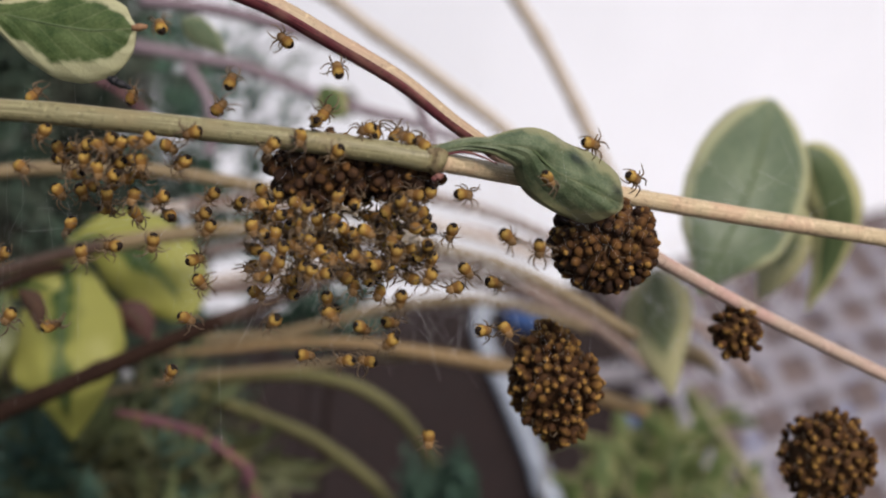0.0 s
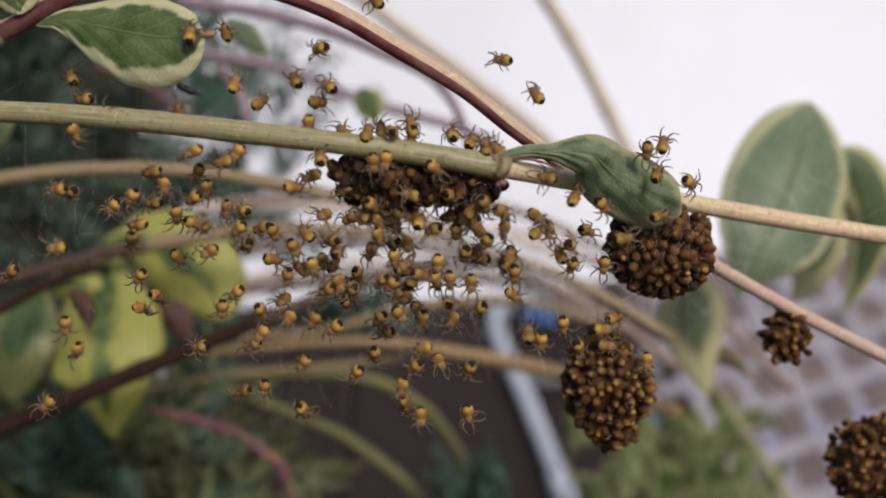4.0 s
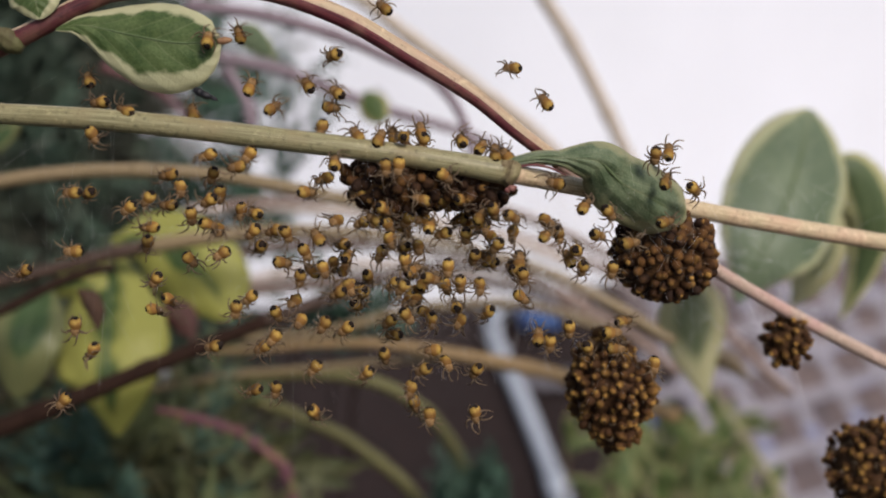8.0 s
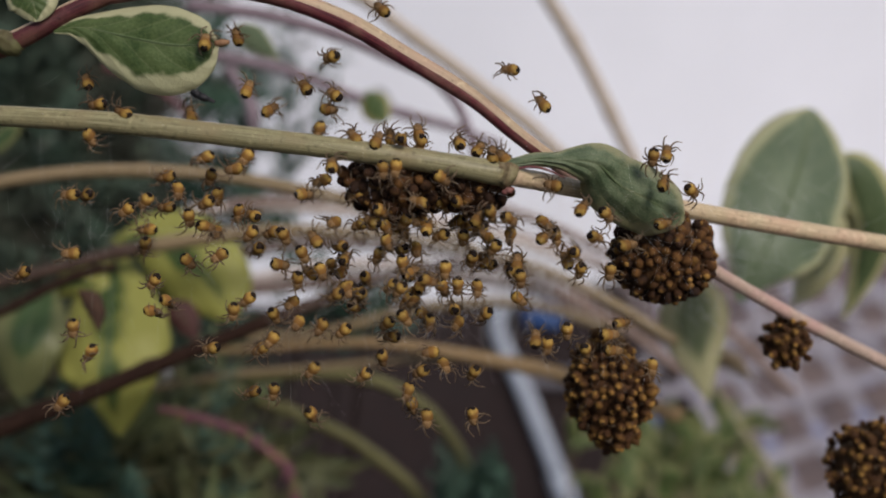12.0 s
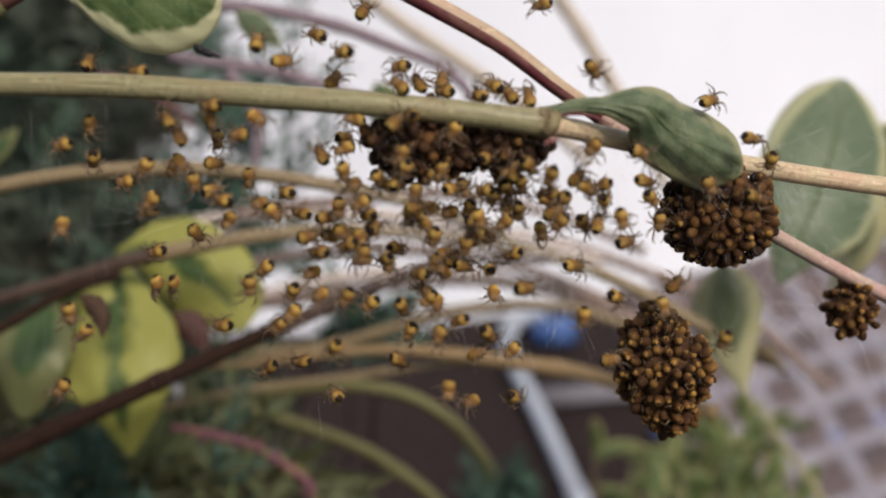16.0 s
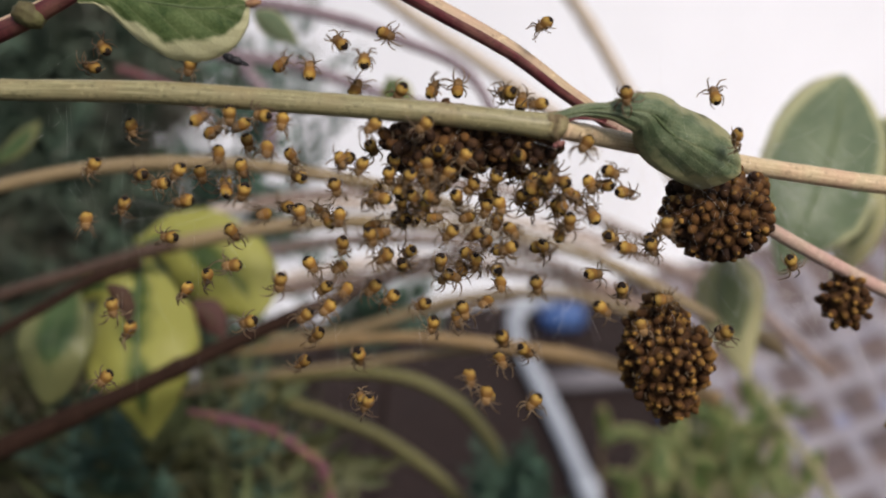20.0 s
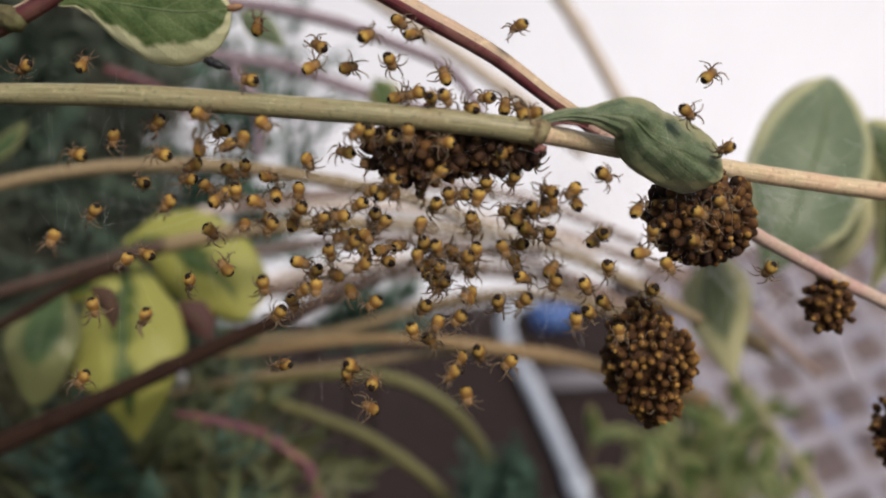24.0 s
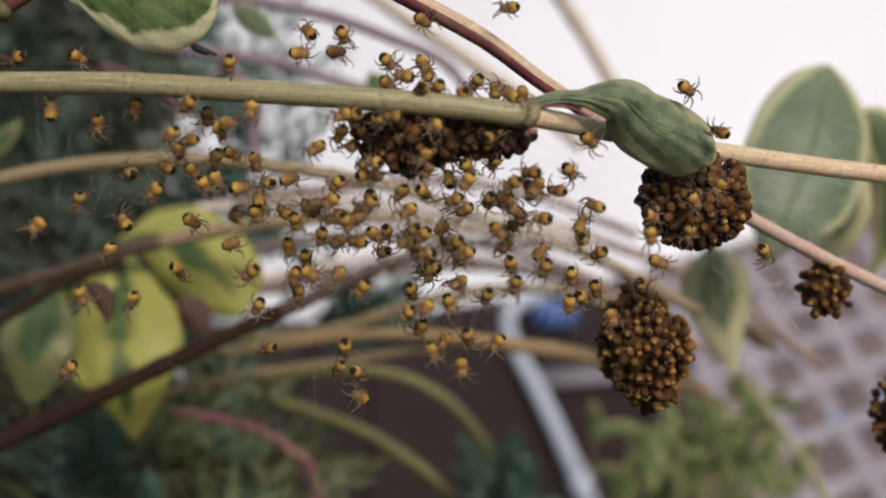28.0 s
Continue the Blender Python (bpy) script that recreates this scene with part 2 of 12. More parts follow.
LEAF_FRONT = leaf_paint("variegated_leaf", (0.030, 0.064, 0.012), (0.125, 0.170, 0.058), (0.47, 0.46, 0.27), 0.66, 0.34, 0.5, 7.0, 0.25, 400.0, tipped=0.8, soft=0.12)
LEAF_CURLED = leaf_paint("grey_green_leaf_back", (0.042, 0.074, 0.030), (0.178, 0.215, 0.120), (0.27, 0.265, 0.135), 0.70, 0.36, 0.5, 3.0, 0.12, 620.0, 0.45, 0.0008, tipped=0.9, soft=0.33)
LEAF_YELLOW = leaf_paint("yellow_variegated_leaf", (0.022, 0.056, 0.012), (0.060, 0.110, 0.024), (0.35, 0.35, 0.085), 0.13, 0.40, 0.55, 7.0, 0.35, 120.0, 0.15, soft=0.22)
LEAF_PALE = leaf_paint("pale_edged_leaf", (0.098, 0.140, 0.078), (0.185, 0.235, 0.138), (0.48, 0.48, 0.28), 0.78, 0.2, 0.5, 7.0, 0.3, 90.0, 0.08, soft=0.16)
LEAF_CREAM = leaf_paint("cream_edged_leaf", (0.055, 0.090, 0.034), (0.115, 0.155, 0.064), (0.44, 0.43, 0.21), 0.5, 0.3, 0.5, 7.0, 0.3, 90.0, 0.08, soft=0.14)
LEAF_LOW = leaf_paint("dull_green_leaf", (0.040, 0.080, 0.017), (0.096, 0.150, 0.042), (0.36, 0.345, 0.15), 0.6, 0.4, 0.6, 7.0, 0.35, 70.0, soft=0.25)
LEAF_HALF = leaf_paint("half_green_leaf", (0.030, 0.065, 0.020), (0.07, 0.12, 0.04), (0.175, 0.185, 0.075), 0.42, 0.3, 0.5, 7.0, 0.3, 90.0, tipped=3.0, soft=0.3)
LEAF_WAN = leaf_paint("wan_leaf", (0.145, 0.178, 0.09), (0.235, 0.268, 0.15), (0.50, 0.48, 0.27), 0.42, 0.3, 0.5, 7.0, 0.4, 90.0, 0.08, tipped=4.0, soft=0.3)
NEEDLE = grained("dark_conifer_green", (0.020, 0.039, 0.025), (0.062, 0.100, 0.068), 0.006, 0.05, 0.6, 0.2, 0.001, third=(0.075, 0.046, 0.036))
NEEDLE_BROWN = grained("brown_green_needles", (0.012, 0.018, 0.007), (0.072, 0.084, 0.033), 0.006, 0.03, 0.6, 0.2, 0.001, third=(0.05, 0.026, 0.025))
NEEDLE_BLUE = grained("blue_green_needles", (0.032, 0.068, 0.044), (0.085, 0.150, 0.105), 0.006, 0.05, 0.6, 0.2, 0.001)
GRASSY = grained("olive_brown_blades", (0.040, 0.055, 0.020), (0.105, 0.128, 0.056), 0.006, 0.04, 0.6, 0.2, 0.001, third=(0.09, 0.055, 0.03))
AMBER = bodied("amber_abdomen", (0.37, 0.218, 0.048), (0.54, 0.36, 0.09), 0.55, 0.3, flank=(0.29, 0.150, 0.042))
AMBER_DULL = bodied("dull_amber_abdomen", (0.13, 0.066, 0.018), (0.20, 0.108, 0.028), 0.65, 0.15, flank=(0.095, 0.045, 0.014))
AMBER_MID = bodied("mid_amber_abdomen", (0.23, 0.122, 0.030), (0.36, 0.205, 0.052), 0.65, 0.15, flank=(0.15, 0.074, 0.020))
# two darker copies of the amber skin, with shade painted in, for clumps
AMBER_SHADED = bodied("shaded_brown_abdomen", (0.080, 0.037, 0.012), (0.132, 0.063, 0.018), 0.65, 0.1, flank=(0.060, 0.027, 0.010))
AMBER_DEEP_SHADE = bodied("deep_shade_abdomen", (0.036, 0.017, 0.0085), (0.070, 0.034, 0.014), 0.65, 0.1, flank=(0.027, 0.013, 0.007))
BROWN = bodied("brown_head", (0.24, 0.142, 0.066), (0.39, 0.25, 0.12), 0.55, 0.5)
LEG = bodied("grey_brown_leg", (0.17, 0.122, 0.08), (0.29, 0.22, 0.15), 0.55, 0.5)
BLACK = bodied("black_patch", (0.008, 0.005, 0.004), (0.022, 0.012, 0.007), 0.6, 0.0)
# the shade between packed bodies is put into this colour
CORE_SHADE = bodied("shaded_packed_bodies", (0.056, 0.027, 0.011), (0.100, 0.049, 0.018), 0.65, 0.0)
FLY = grained("black_fly_skin", (0.004, 0.004, 0.005), (0.014, 0.014, 0.016), 0.0002, 0.001, 0.55, 0.2, 0.00005)
SILK = grained("spider_silk", (0.7, 0.7, 0.7), (0.85, 0.85, 0.85), 0.001, 0.01, 0.4, 0.0, 0.0001)
PETAL = grained("white_petal", (0.55, 0.54, 0.52), (0.72, 0.71, 0.70), 0.0005, 0.003, 0.6, 0.2, 0.0001)
RIB = grained("green_midrib", (0.055, 0.085, 0.03), (0.10, 0.135, 0.06), 0.0005, 0.004, 0.5, 0.2, 0.0001)
HUSK_DARK = grained("dark_dry_leaf", (0.035, 0.018, 0.012), (0.085, 0.045, 0.025), 0.0006, 0.004, 0.8, 0.3, 0.0002)
HUSK_RED = grained("red_brown_leaf", (0.040, 0.017, 0.014), (0.085, 0.034, 0.028), 0.001, 0.006, 0.7, 0.3, 0.0002)
HUSK = grained("dry_brown_tip", (0.16, 0.08, 0.04), (0.30, 0.17, 0.09), 0.0004, 0.002, 0.7, 0.3, 0.0001)


# ---- shapes ----
def mesh_of(name, bm, *materials, smooth=True):
    data = bpy.data.meshes.new(name)
    bmesh.ops.recalc_face_normals(bm, faces=bm.faces)
    bm.to_mesh(data)
    bm.free()
    for m in materials:
        data.materials.append(m)
    if smooth:
        data.polygons.foreach_set("use_smooth", [True] * len(data.polygons))
    return data


def part(name, bm, material, parent, label="", smooth=True):
    mats = material if isinstance(material, tuple) else (material,)
    ob = new(name, mesh_of(name, bm, *mats, smooth=smooth))
    ob.parent = parent
    return tagged(ob, label)


def thing(name, at, label, category, group="", kind=""):
    ob = new(name)
    ob.location = at
    ob.empty_display_size = 0.005
    return tagged(ob, label, category, group, kind)


def curve_through(points, steps=8):
    """Catmull-Rom through the points."""
    ps = [Vector(p) for p in points]
    ps = [ps[0] * 2 - ps[1]] + ps + [ps[-1] * 2 - ps[-2]]
    out = []
    for i in range(1, len(ps) - 2):
        a, b, c, d = ps[i - 1 : i + 3]
        for k in range(steps):
            t = k / steps
            out.append(0.5 * ((2 * b) + (c - a) * t + (2 * a - 5 * b + 4 * c - d) * t * t + (3 * b - a - 3 * c + d) * t**3))
    return out + [ps[-2]]


def tube(bm, points, radii, sides=12, steps=8, red=None, rough=0.0, origin=Vector()):
    """A tapering stem along the points; faces in the sector red (degrees from UP, turning towards the eye) get the second material."""
    line = curve_through(points, steps)
    n = len(line)
    rr = np.interp(np.linspace(0, 1, n), np.linspace(0, 1, len(radii)), radii)
    uvl = bm.loops.layers.uv.verify()
    rings, along, dist = [], [], 0.0
    for i, p in enumerate(line):
        way = (line[min(i + 1, n - 1)] - line[max(i - 1, 0)]).normalized()
        side = way.cross(AHEAD).normalized()
        if side.dot(UP) < 0:
            side = -side
        front = side.cross(way).normalized()
        if front.dot(AHEAD) > 0:
            front = -front
        if i:
            dist += (p - line[i - 1]).length
        along.append(dist)
        ring = []
        for k in range(sides):
            a = 2 * math.pi * k / sides
            r = rr[i] * (1 + rough * noise.noise(p * 900 + Vector((0, 0, k * 1.7))))
            ring.append(bm.verts.new(p + (side * math.cos(a) + front * math.sin(a)) * r - origin))
        rings.append(ring)
    for i in range(n - 1):
        for k in range(sides):
            f = bm.faces.new((rings[i][k], rings[i][(k + 1) % sides], rings[i + 1][(k + 1) % sides], rings[i + 1][k]))
            mid = 360 * (k + 0.5) / sides
            if red and red[0] <= mid <= red[1]:
                f.material_index = 1
            for loop, (u, v) in zip(f.loops, ((k, i), (k + 1, i), (k + 1, i + 1), (k, i + 1))):
                loop[uvl].uv = (u / sides, along[v])
    for ring in (rings[0][::-1], rings[-1]):
        bm.faces.new(ring)


def ball(bm, at, size, turn=None, seg=12, rings=8, lump=0.0, index=0):
    m = Matrix.Translation(at) @ (turn.to_4x4() if turn else Matrix()) @ Matrix.Diagonal((*size, 1))
    made = bmesh.ops.create_uvsphere(bm, u_segments=seg, v_segments=rings, radius=1.0, matrix=m)["verts"]
    for v in made:
        if lump:
            v.co += (v.co - Vector(at)) * lump * noise.noise(v.co * 2500)
        for f in v.link_faces:
            f.material_index = index


def blade(bm, rib, half, thick, twist=0.0, cup=0.0, rows=28, cols=12, ruffle=0.0, swell=0.0, up_share=0.5, origin=Vector()):
    """A leaf with thickness along the rib points. half: (place along, half width) pairs; cup: how far the edges bend away from the eye,
    as a share of the half width; up_share: the part of the width that lies on the upper side."""
    line = curve_through(rib, 8)
    n = len(line)
    uvl = bm.loops.layers.uv.verify()
    grid = {}
    before = None
    for i in range(rows + 1):
        s = i / rows
        x = s * (n - 1)
        k = min(int(x), n - 2)
        p = line[k].lerp(line[k + 1], x - k)
        way = (line[min(k + 2, n - 1)] - line[max(k - 1, 0)]).normalized()
        side = way.cross(AHEAD).normalized()
        if before is None and (side.dot(UP) < 0 if abs(side.dot(UP)) > 0.15 else side.x > 0) or before is not None and side.dot(before) < 0:
            side = -side
        before = side
        front = side.cross(way).normalized()
        if front.dot(AHEAD) > 0:
            front = -front
        turn = Matrix.Rotation(radians(twist), 3, way)
        side, front = turn @ side, turn @ front
        w = float(np.interp(s, [h[0] for h in half], [h[1] for h in half]))
        for j in range(cols + 1):
            v = 2 * j / cols - 1
            reach = w * v * 2 * (up_share if v > 0 else 1 - up_share)
            wave = ruffle * w * abs(v) * noise.noise(Vector((s * 5, v * 2, p.x * 60))) + swell * w * noise.noise(Vector((s * 8, v * 1.9, 3.0)))
            groove = -0.05 * w * max(0.0, 1 - abs(v) * 8)
            bend = -cup * w * v * v + wave + groove
            for layer in (0, 1):
                grid[i, j, layer] = bm.verts.new(p + side * reach + front * (bend + (thick if layer else 0)) - origin)

    def face(keys, uvs):
        try:
            f = bm.faces.new([grid[k] for k in keys])
        except ValueError:
            return
        for loop, uvv in zip(f.loops, uvs):
            loop[uvl].uv = uvv

    for i in range(rows):
        for j in range(cols):
            q = ((i, j), (i, j + 1), (i + 1, j + 1), (i + 1, j))
            uvs = [(a / rows, 2 * b / cols - 1) for a, b in q]
            face([(a, b, 1) for a, b in q], uvs)
            face([(a, b, 0) for a, b in q[::-1]], uvs[::-1])
    for i in range(rows):
        for j, flip in ((0, 1), (cols, 0)):
            q = [(i, j, 0), (i, j, 1), (i + 1, j, 1), (i + 1, j, 0)]
            face(q if flip else q[::-1], [(k[0] / rows, 2 * j / cols - 1) for k in (q if flip else q[::-1])])


OVAL = ((0, 0.06), (0.08, 0.2), (0.2, 0.58), (0.35, 0.9), (0.5, 1.0), (0.65, 0.97), (0.8, 0.8), (0.9, 0.58), (0.97, 0.33), (1, 0.1))
SPADE = ((0, 0.04), (0.1, 0.13), (0.22, 0.35), (0.36, 0.76), (0.48, 1.0), (0.58, 1.0), (0.7, 0.84), (0.82, 0.56), (0.91, 0.31), (0.97, 0.14), (1, 0.03))
BLUNT = ((0, 0.05), (0.1, 0.3), (0.22, 0.66), (0.36, 0.92), (0.5, 1.0), (0.66, 0.99), (0.79, 0.88), (0.88, 0.72), (0.94, 0.54), (0.98, 0.33), (1, 0.12))
DROP = ((0, 0.05), (0.12, 0.5), (0.3, 0.9), (0.5, 1.0), (0.7, 0.86), (0.85, 0.56), (0.95, 0.22), (1, 0.03))
POINTED = ((0, 0.05), (0.12, 0.5), (0.3, 0.92), (0.45, 1.0), (0.65, 0.78), (0.85, 0.36), (1, 0.02))


def wide(profile, w):
    return [(s, h * w) for s, h in profile]


def leaf(name, rib, w, paint, label, thick=0.00022, profile=OVAL, **how):
    """One leaf as a thing: blade and midrib."""
    at = Vector(rib[0])
    t = thing(name, at, label, "leaf")
    bm = bmesh.new()
    blade(bm, rib, wide(profile, w), thick, origin=at, **how)
    part("blade", bm, paint, t)
    bm = bmesh.new()
    lift = -AHEAD * (thick * 0.7 - 0.04 * w)
    tube(bm, [Vector(p) + lift for p in rib], [w * 0.04, w * 0.036, w * 0.03, w * 0.012], 8, 6, None, 0.05, at)
    part("midrib", bm, RIB, t)
    return t


def stem(name, points, radii, paint, label, category="stem", red=None, sides=14, rough=0.04):
    """A stem as a thing: its stalk, and the swollen nodes along it."""
    at = Vector(points[0])
    t = thing(name, at, label, category)
    bm = bmesh.new()
    tube(bm, points, radii, sides, 8, red, rough, at)
    part("stalk", bm, paint, t)
    line = curve_through(points, 8)
    for share in (0.36, 0.7) if len(points) > 4 else (0.5,):
        k = int(share * (len(line) - 1))
        r = float(np.interp(share, np.linspace(0, 1, len(radii)), radii))
        way = (line[k + 1] - line[k - 1]).normalized()
        bm = bmesh.new()
        tube(bm, [line[k] - way * r * 1.6, line[k] - way * r * 0.6, line[k] + way * r * 0.6, line[k] + way * r * 1.6], [r * 0.97, r * 1.13, r * 1.12, r * 0.97], sides, 3, None, 0.1, at)
        part("node_collar", bm, paint, t)
    return t


def site(u, v, d):
    """A place d mm ahead of the reference eye, u right and v up at 118 mm from it."""
    return BASE @ Vector((u * d / 118 / 1000, d / 1000, v * d / 118 / 1000))


# ---- setting: wall, soil, paving ----
def box(bm, lo, hi):
    bmesh.ops.create_cube(bm, size=1.0, matrix=Matrix.Translation((Vector(lo) + Vector(hi)) / 2) @ Matrix.Diagonal((*(Vector(hi) - Vector(lo)), 1)))


WALL_Y = 2.10
# one wall that bends gently away by 26 degrees
BEND = radians(26)
plan = [Vector((-4.0, WALL_Y, 0)), Vector((-2.0, WALL_Y, 0))]
for k in range(25):
    a = BEND * k / 24
    plan.append(Vector((-0.30 + 1.82 * math.sin(a), WALL_Y + 1.82 * (1 - math.cos(a)), 0)))
plan.append(plan[-1] + Vector((math.cos(BEND), math.sin(BEND), 0)) * 4.0)
bm = bmesh.new()
loops = []
for k, q in enumerate(plan):
    way = (plan[min(k + 1, len(plan) - 1)] - plan[max(k - 1, 0)]).normalized()
    out = Vector((-way.y, way.x, 0)) * 0.25
    loops.append([bm.verts.new(c) for c in (q + Vector((0, 0, -0.2)), q + Vector((0, 0, 3.2)), q + out + Vector((0, 0, 3.2)), q + out + Vector((0, 0, -0.2)))])
for a, b in zip(loops, loops[1:]):
    for k in range(4):
        bm.faces.new((a[k], a[(k + 1) % 4], b[(k + 1) % 4], b[k]))
bm.faces.new(loops[0][::-1])
bm.faces.new(loops[-1])
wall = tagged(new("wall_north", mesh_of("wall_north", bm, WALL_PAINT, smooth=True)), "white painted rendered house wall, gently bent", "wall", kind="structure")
wall.data.set_sharp_from_angle(angle=radians(40))
bm = bmesh.new()
bmesh.ops.create_grid(bm, x_segments=90, y_segments=90, size=1.0)
for v in bm.verts:
    v.co = Vector((math.copysign(abs(v.co.x) ** 3, v.co.x) * 60, math.copysign(abs(v.co.y) ** 3, v.co.y) * 60 + 1.8, 0))
    near = math.exp(-(v.co - Vector((0, 1.8, 0))).length_squared / 9)
    v.co.z = -0.006 + near * 0.006 * noise.noise(v.co * 9)
tagged(new("ground", mesh_of("ground", bm, SOIL)), "bare dark brown soil at the foot of the wall", "soil", kind="structure")

# ---- the white pipe that lies along the soil's edge ----
pipe_line = [(0.168, 2.055, 0.035), (0.135, 2.062, 0.03), (0.104, 2.042, 0.025), (0.092, 1.99, 0.0172), (0.097, 1.92, 0.0172), (0.113, 1.83, 0.0172), (0.131, 1.735, 0.0172), (0.150, 1.615, 0.0172), (0.174, 1.451, 0.0172), (0.212, 1.2, 0.0172)]
pipe = thing("drain_pipe", (0.098, 2.075, 0.0), "white plastic pipe with a bend, lying on dark soil", "pipe")
bm = bmesh.new()
tube(bm, pipe_line, [0.0132, 0.0132], 20, 6, None, 0.0, Vector((0.098, 2.075, 0.0)))
part("tube", bm, PIPE, pipe)
bm = bmesh.new()
tube(bm, [(0.1655, 1.51, 0.0172), (0.172, 1.465, 0.0172)], [0.0165, 0.0165], 20, 2, None, 0.0, Vector((0.098, 2.075, 0.0)))
part("joint_sleeve", bm, PIPE, pipe, "slightly wider joint sleeve")

bm = bmesh.new()
bmesh.ops.create_grid(bm, x_segments=30, y_segments=30, size=0.5)
for v in bm.verts:
    x, y = v.co.x + 0.5, v.co.y + 0.5
    left = 0.36 + (2.08 - (1.1 + 1.6 * y)) * 0.17
    deep = min(1.1 + 1.6 * y, WALL_Y - 0.004 + max(0.0, left + x * 1.5 - 0.121) * math.tan(radians(26)) - 0.002)
    v.co = Vector((left + x * 1.5, deep, 0.002 + 0.0012 * noise.noise(Vector((x * 20, y * 20, 0)))))
tagged(new("pavement", mesh_of("pavement", bm, PAVING)), "worn brown-grey paving beside the soil bed", "paving", kind="structure")

# ---- a woven mat of translucent plastic strips on the paving ----
mat = thing("woven_mat", (0.6, 1.7, 0.0), "checked mat of translucent lilac plastic strips on brown paving", "mat")
ROW, COL = Vector((0.0861, 0.0428, 0)), Vector((0.002, -0.127, 0))


def strip(middle, way, length, width, z):
    """One strip, a little limp."""
    side = Vector((-way.y, way.x, 0))
    b = bmesh.new()
    rings = []
    for k in range(13):
        s = k / 12 - 0.5
        lift = 0.0012 * noise.noise(Vector((middle.x * 7 + s * 5, middle.y * 7, z * 300)))
        p = way * length * s + Vector((0, 0, lift))
        rings.append([b.verts.new(p + side * x + Vector((0, 0, h))) for x, h in ((-width / 2, 0), (width / 2, 0), (width / 2, 0.0008), (-width / 2, 0.0008))])
    for p, q in zip(rings, rings[1:]):
        for k in range(4):
            b.faces.new((p[k], p[(k + 1) % 4], q[(k + 1) % 4], q[k]))
    b.faces.new(rings[0][::-1])
    b.faces.new(rings[-1])
    o = part("strip", b, SLAT, mat, smooth=False)
    o.location = middle + Vector((0, 0, z)) - Vector((0.6, 1.7, 0))


MAT_MIDDLE = Vector((0.638, 1.699, 0))
for k in range(-3, 6):
    strip(MAT_MIDDLE + ROW * (k + 0.5), COL.normalized(), 1.15, 0.025, 0.006)
for k in range(-3, 5):
    strip(MAT_MIDDLE + COL * (k + 0.5) + ROW * 1.1, ROW.normalized(), 0.85, 0.034, 0.0095)

# ---- a worn concrete edging strip between the pipe and the mat ----
edging = thing("edging_strip", (0.2, 1.81, 0.0), "worn grey concrete edging strip on the soil", "edging")
bm = bmesh.new()
box(bm, (-0.075, -0.022, -0.004), (0.17, 0.022, 0.016))
bmesh.ops.bevel(bm, geom=bm.edges[:], offset=0.004, segments=2, affect="EDGES")
bm.transform(Matrix.Rotation(radians(6), 4, "Z"))
part("strip", bm, EDGING, edging)

# ---- stems of the trailing plant ----
main = thing("main_stem", (0.00666, 0.11054, 1.05665), "olive-beige trailing stem with a swollen node", "stem")
O = Vector((0.00666, 0.11054, 1.05665))
bm = bmesh.new()
tube(bm, [(-0.07272, 0.11706, 1.06235), (-0.05482, 0.11476, 1.06216), (-0.04331, 0.11345, 1.06173), (-0.03103, 0.11265, 1.06119), (-0.01833, 0.11176, 1.05999), (-0.00734, 0.111, 1.05882), (0.00088, 0.11067, 1.05766), (0.006, 0.11058, 1.05675)],
     [0.00105, 0.00103, 0.00102, 0.00108, 0.0011, 0.00108, 0.00112, 0.00125], 18, 10, None, 0.05, O)
part("internode", bm, STEM, main)
bm = bmesh.new()
tube(bm, [(0.00561, 0.11063, 1.05685), (0.00616, 0.11061, 1.0568), (0.00655, 0.11056, 1.0567), (0.00682, 0.11054, 1.05665), (0.0071, 0.11058, 1.05651)], [0.00122, 0.00132, 0.0015, 0.00142, 0.00104], 22, 5, None, 0.3, O)
part("node_collar", bm, NODE, main, "swollen brownish node with a ragged ring")
for x, y, size in ((905, 334, 0.00034), (898, 337, 0.00026), (911, 332, 0.00022)):
    bm = bmesh.new()
    ball(bm, Vector((0.00662, 0.10924, 1.05552)) + RIGHT * (x - 905) * 0.000055 - UP * (y - 334) * 0.000055 - O, (size * 1.2, size, size), None, 12, 8, 0.25)
    part("bud", bm, ARC_RED, main, "small dark red bud")
bm = bmesh.new()
tube(bm, [(0.00666, 0.10988, 1.05738), (0.00855, 0.11039, 1.05753), (0.01033, 0.11065, 1.05714), (0.01223, 0.11105, 1.05609)], [0.00016, 0.00014, 0.00012, 0.00006], 8, 6, None, 0.2, O)
part("bud_scale", bm, ARC_RED, main, "thin dark red stipule under the leaf stalk")
bm = bmesh.new()
tube(bm, [(0.00699, 0.11058, 1.05651), (0.00961, 0.11261, 1.05518), (0.01311, 0.11606, 1.05312), (0.02075, 0.12294, 1.04894), (0.02943, 0.12783, 1.04523), (0.04104, 0.13115, 1.04171), (0.05314, 0.13264, 1.03897), (0.07169, 0.13689, 1.03391), (0.09775, 0.14253, 1.02706)],
     [0.00098, 0.00096, 0.00096, 0.001, 0.00104, 0.00104, 0.00104, 0.00104, 0.00104], 18, 10, None, 0.05, O)
part("internode", bm, STEM_CREAM, main, "cream outer length of the stem, faintly pink")

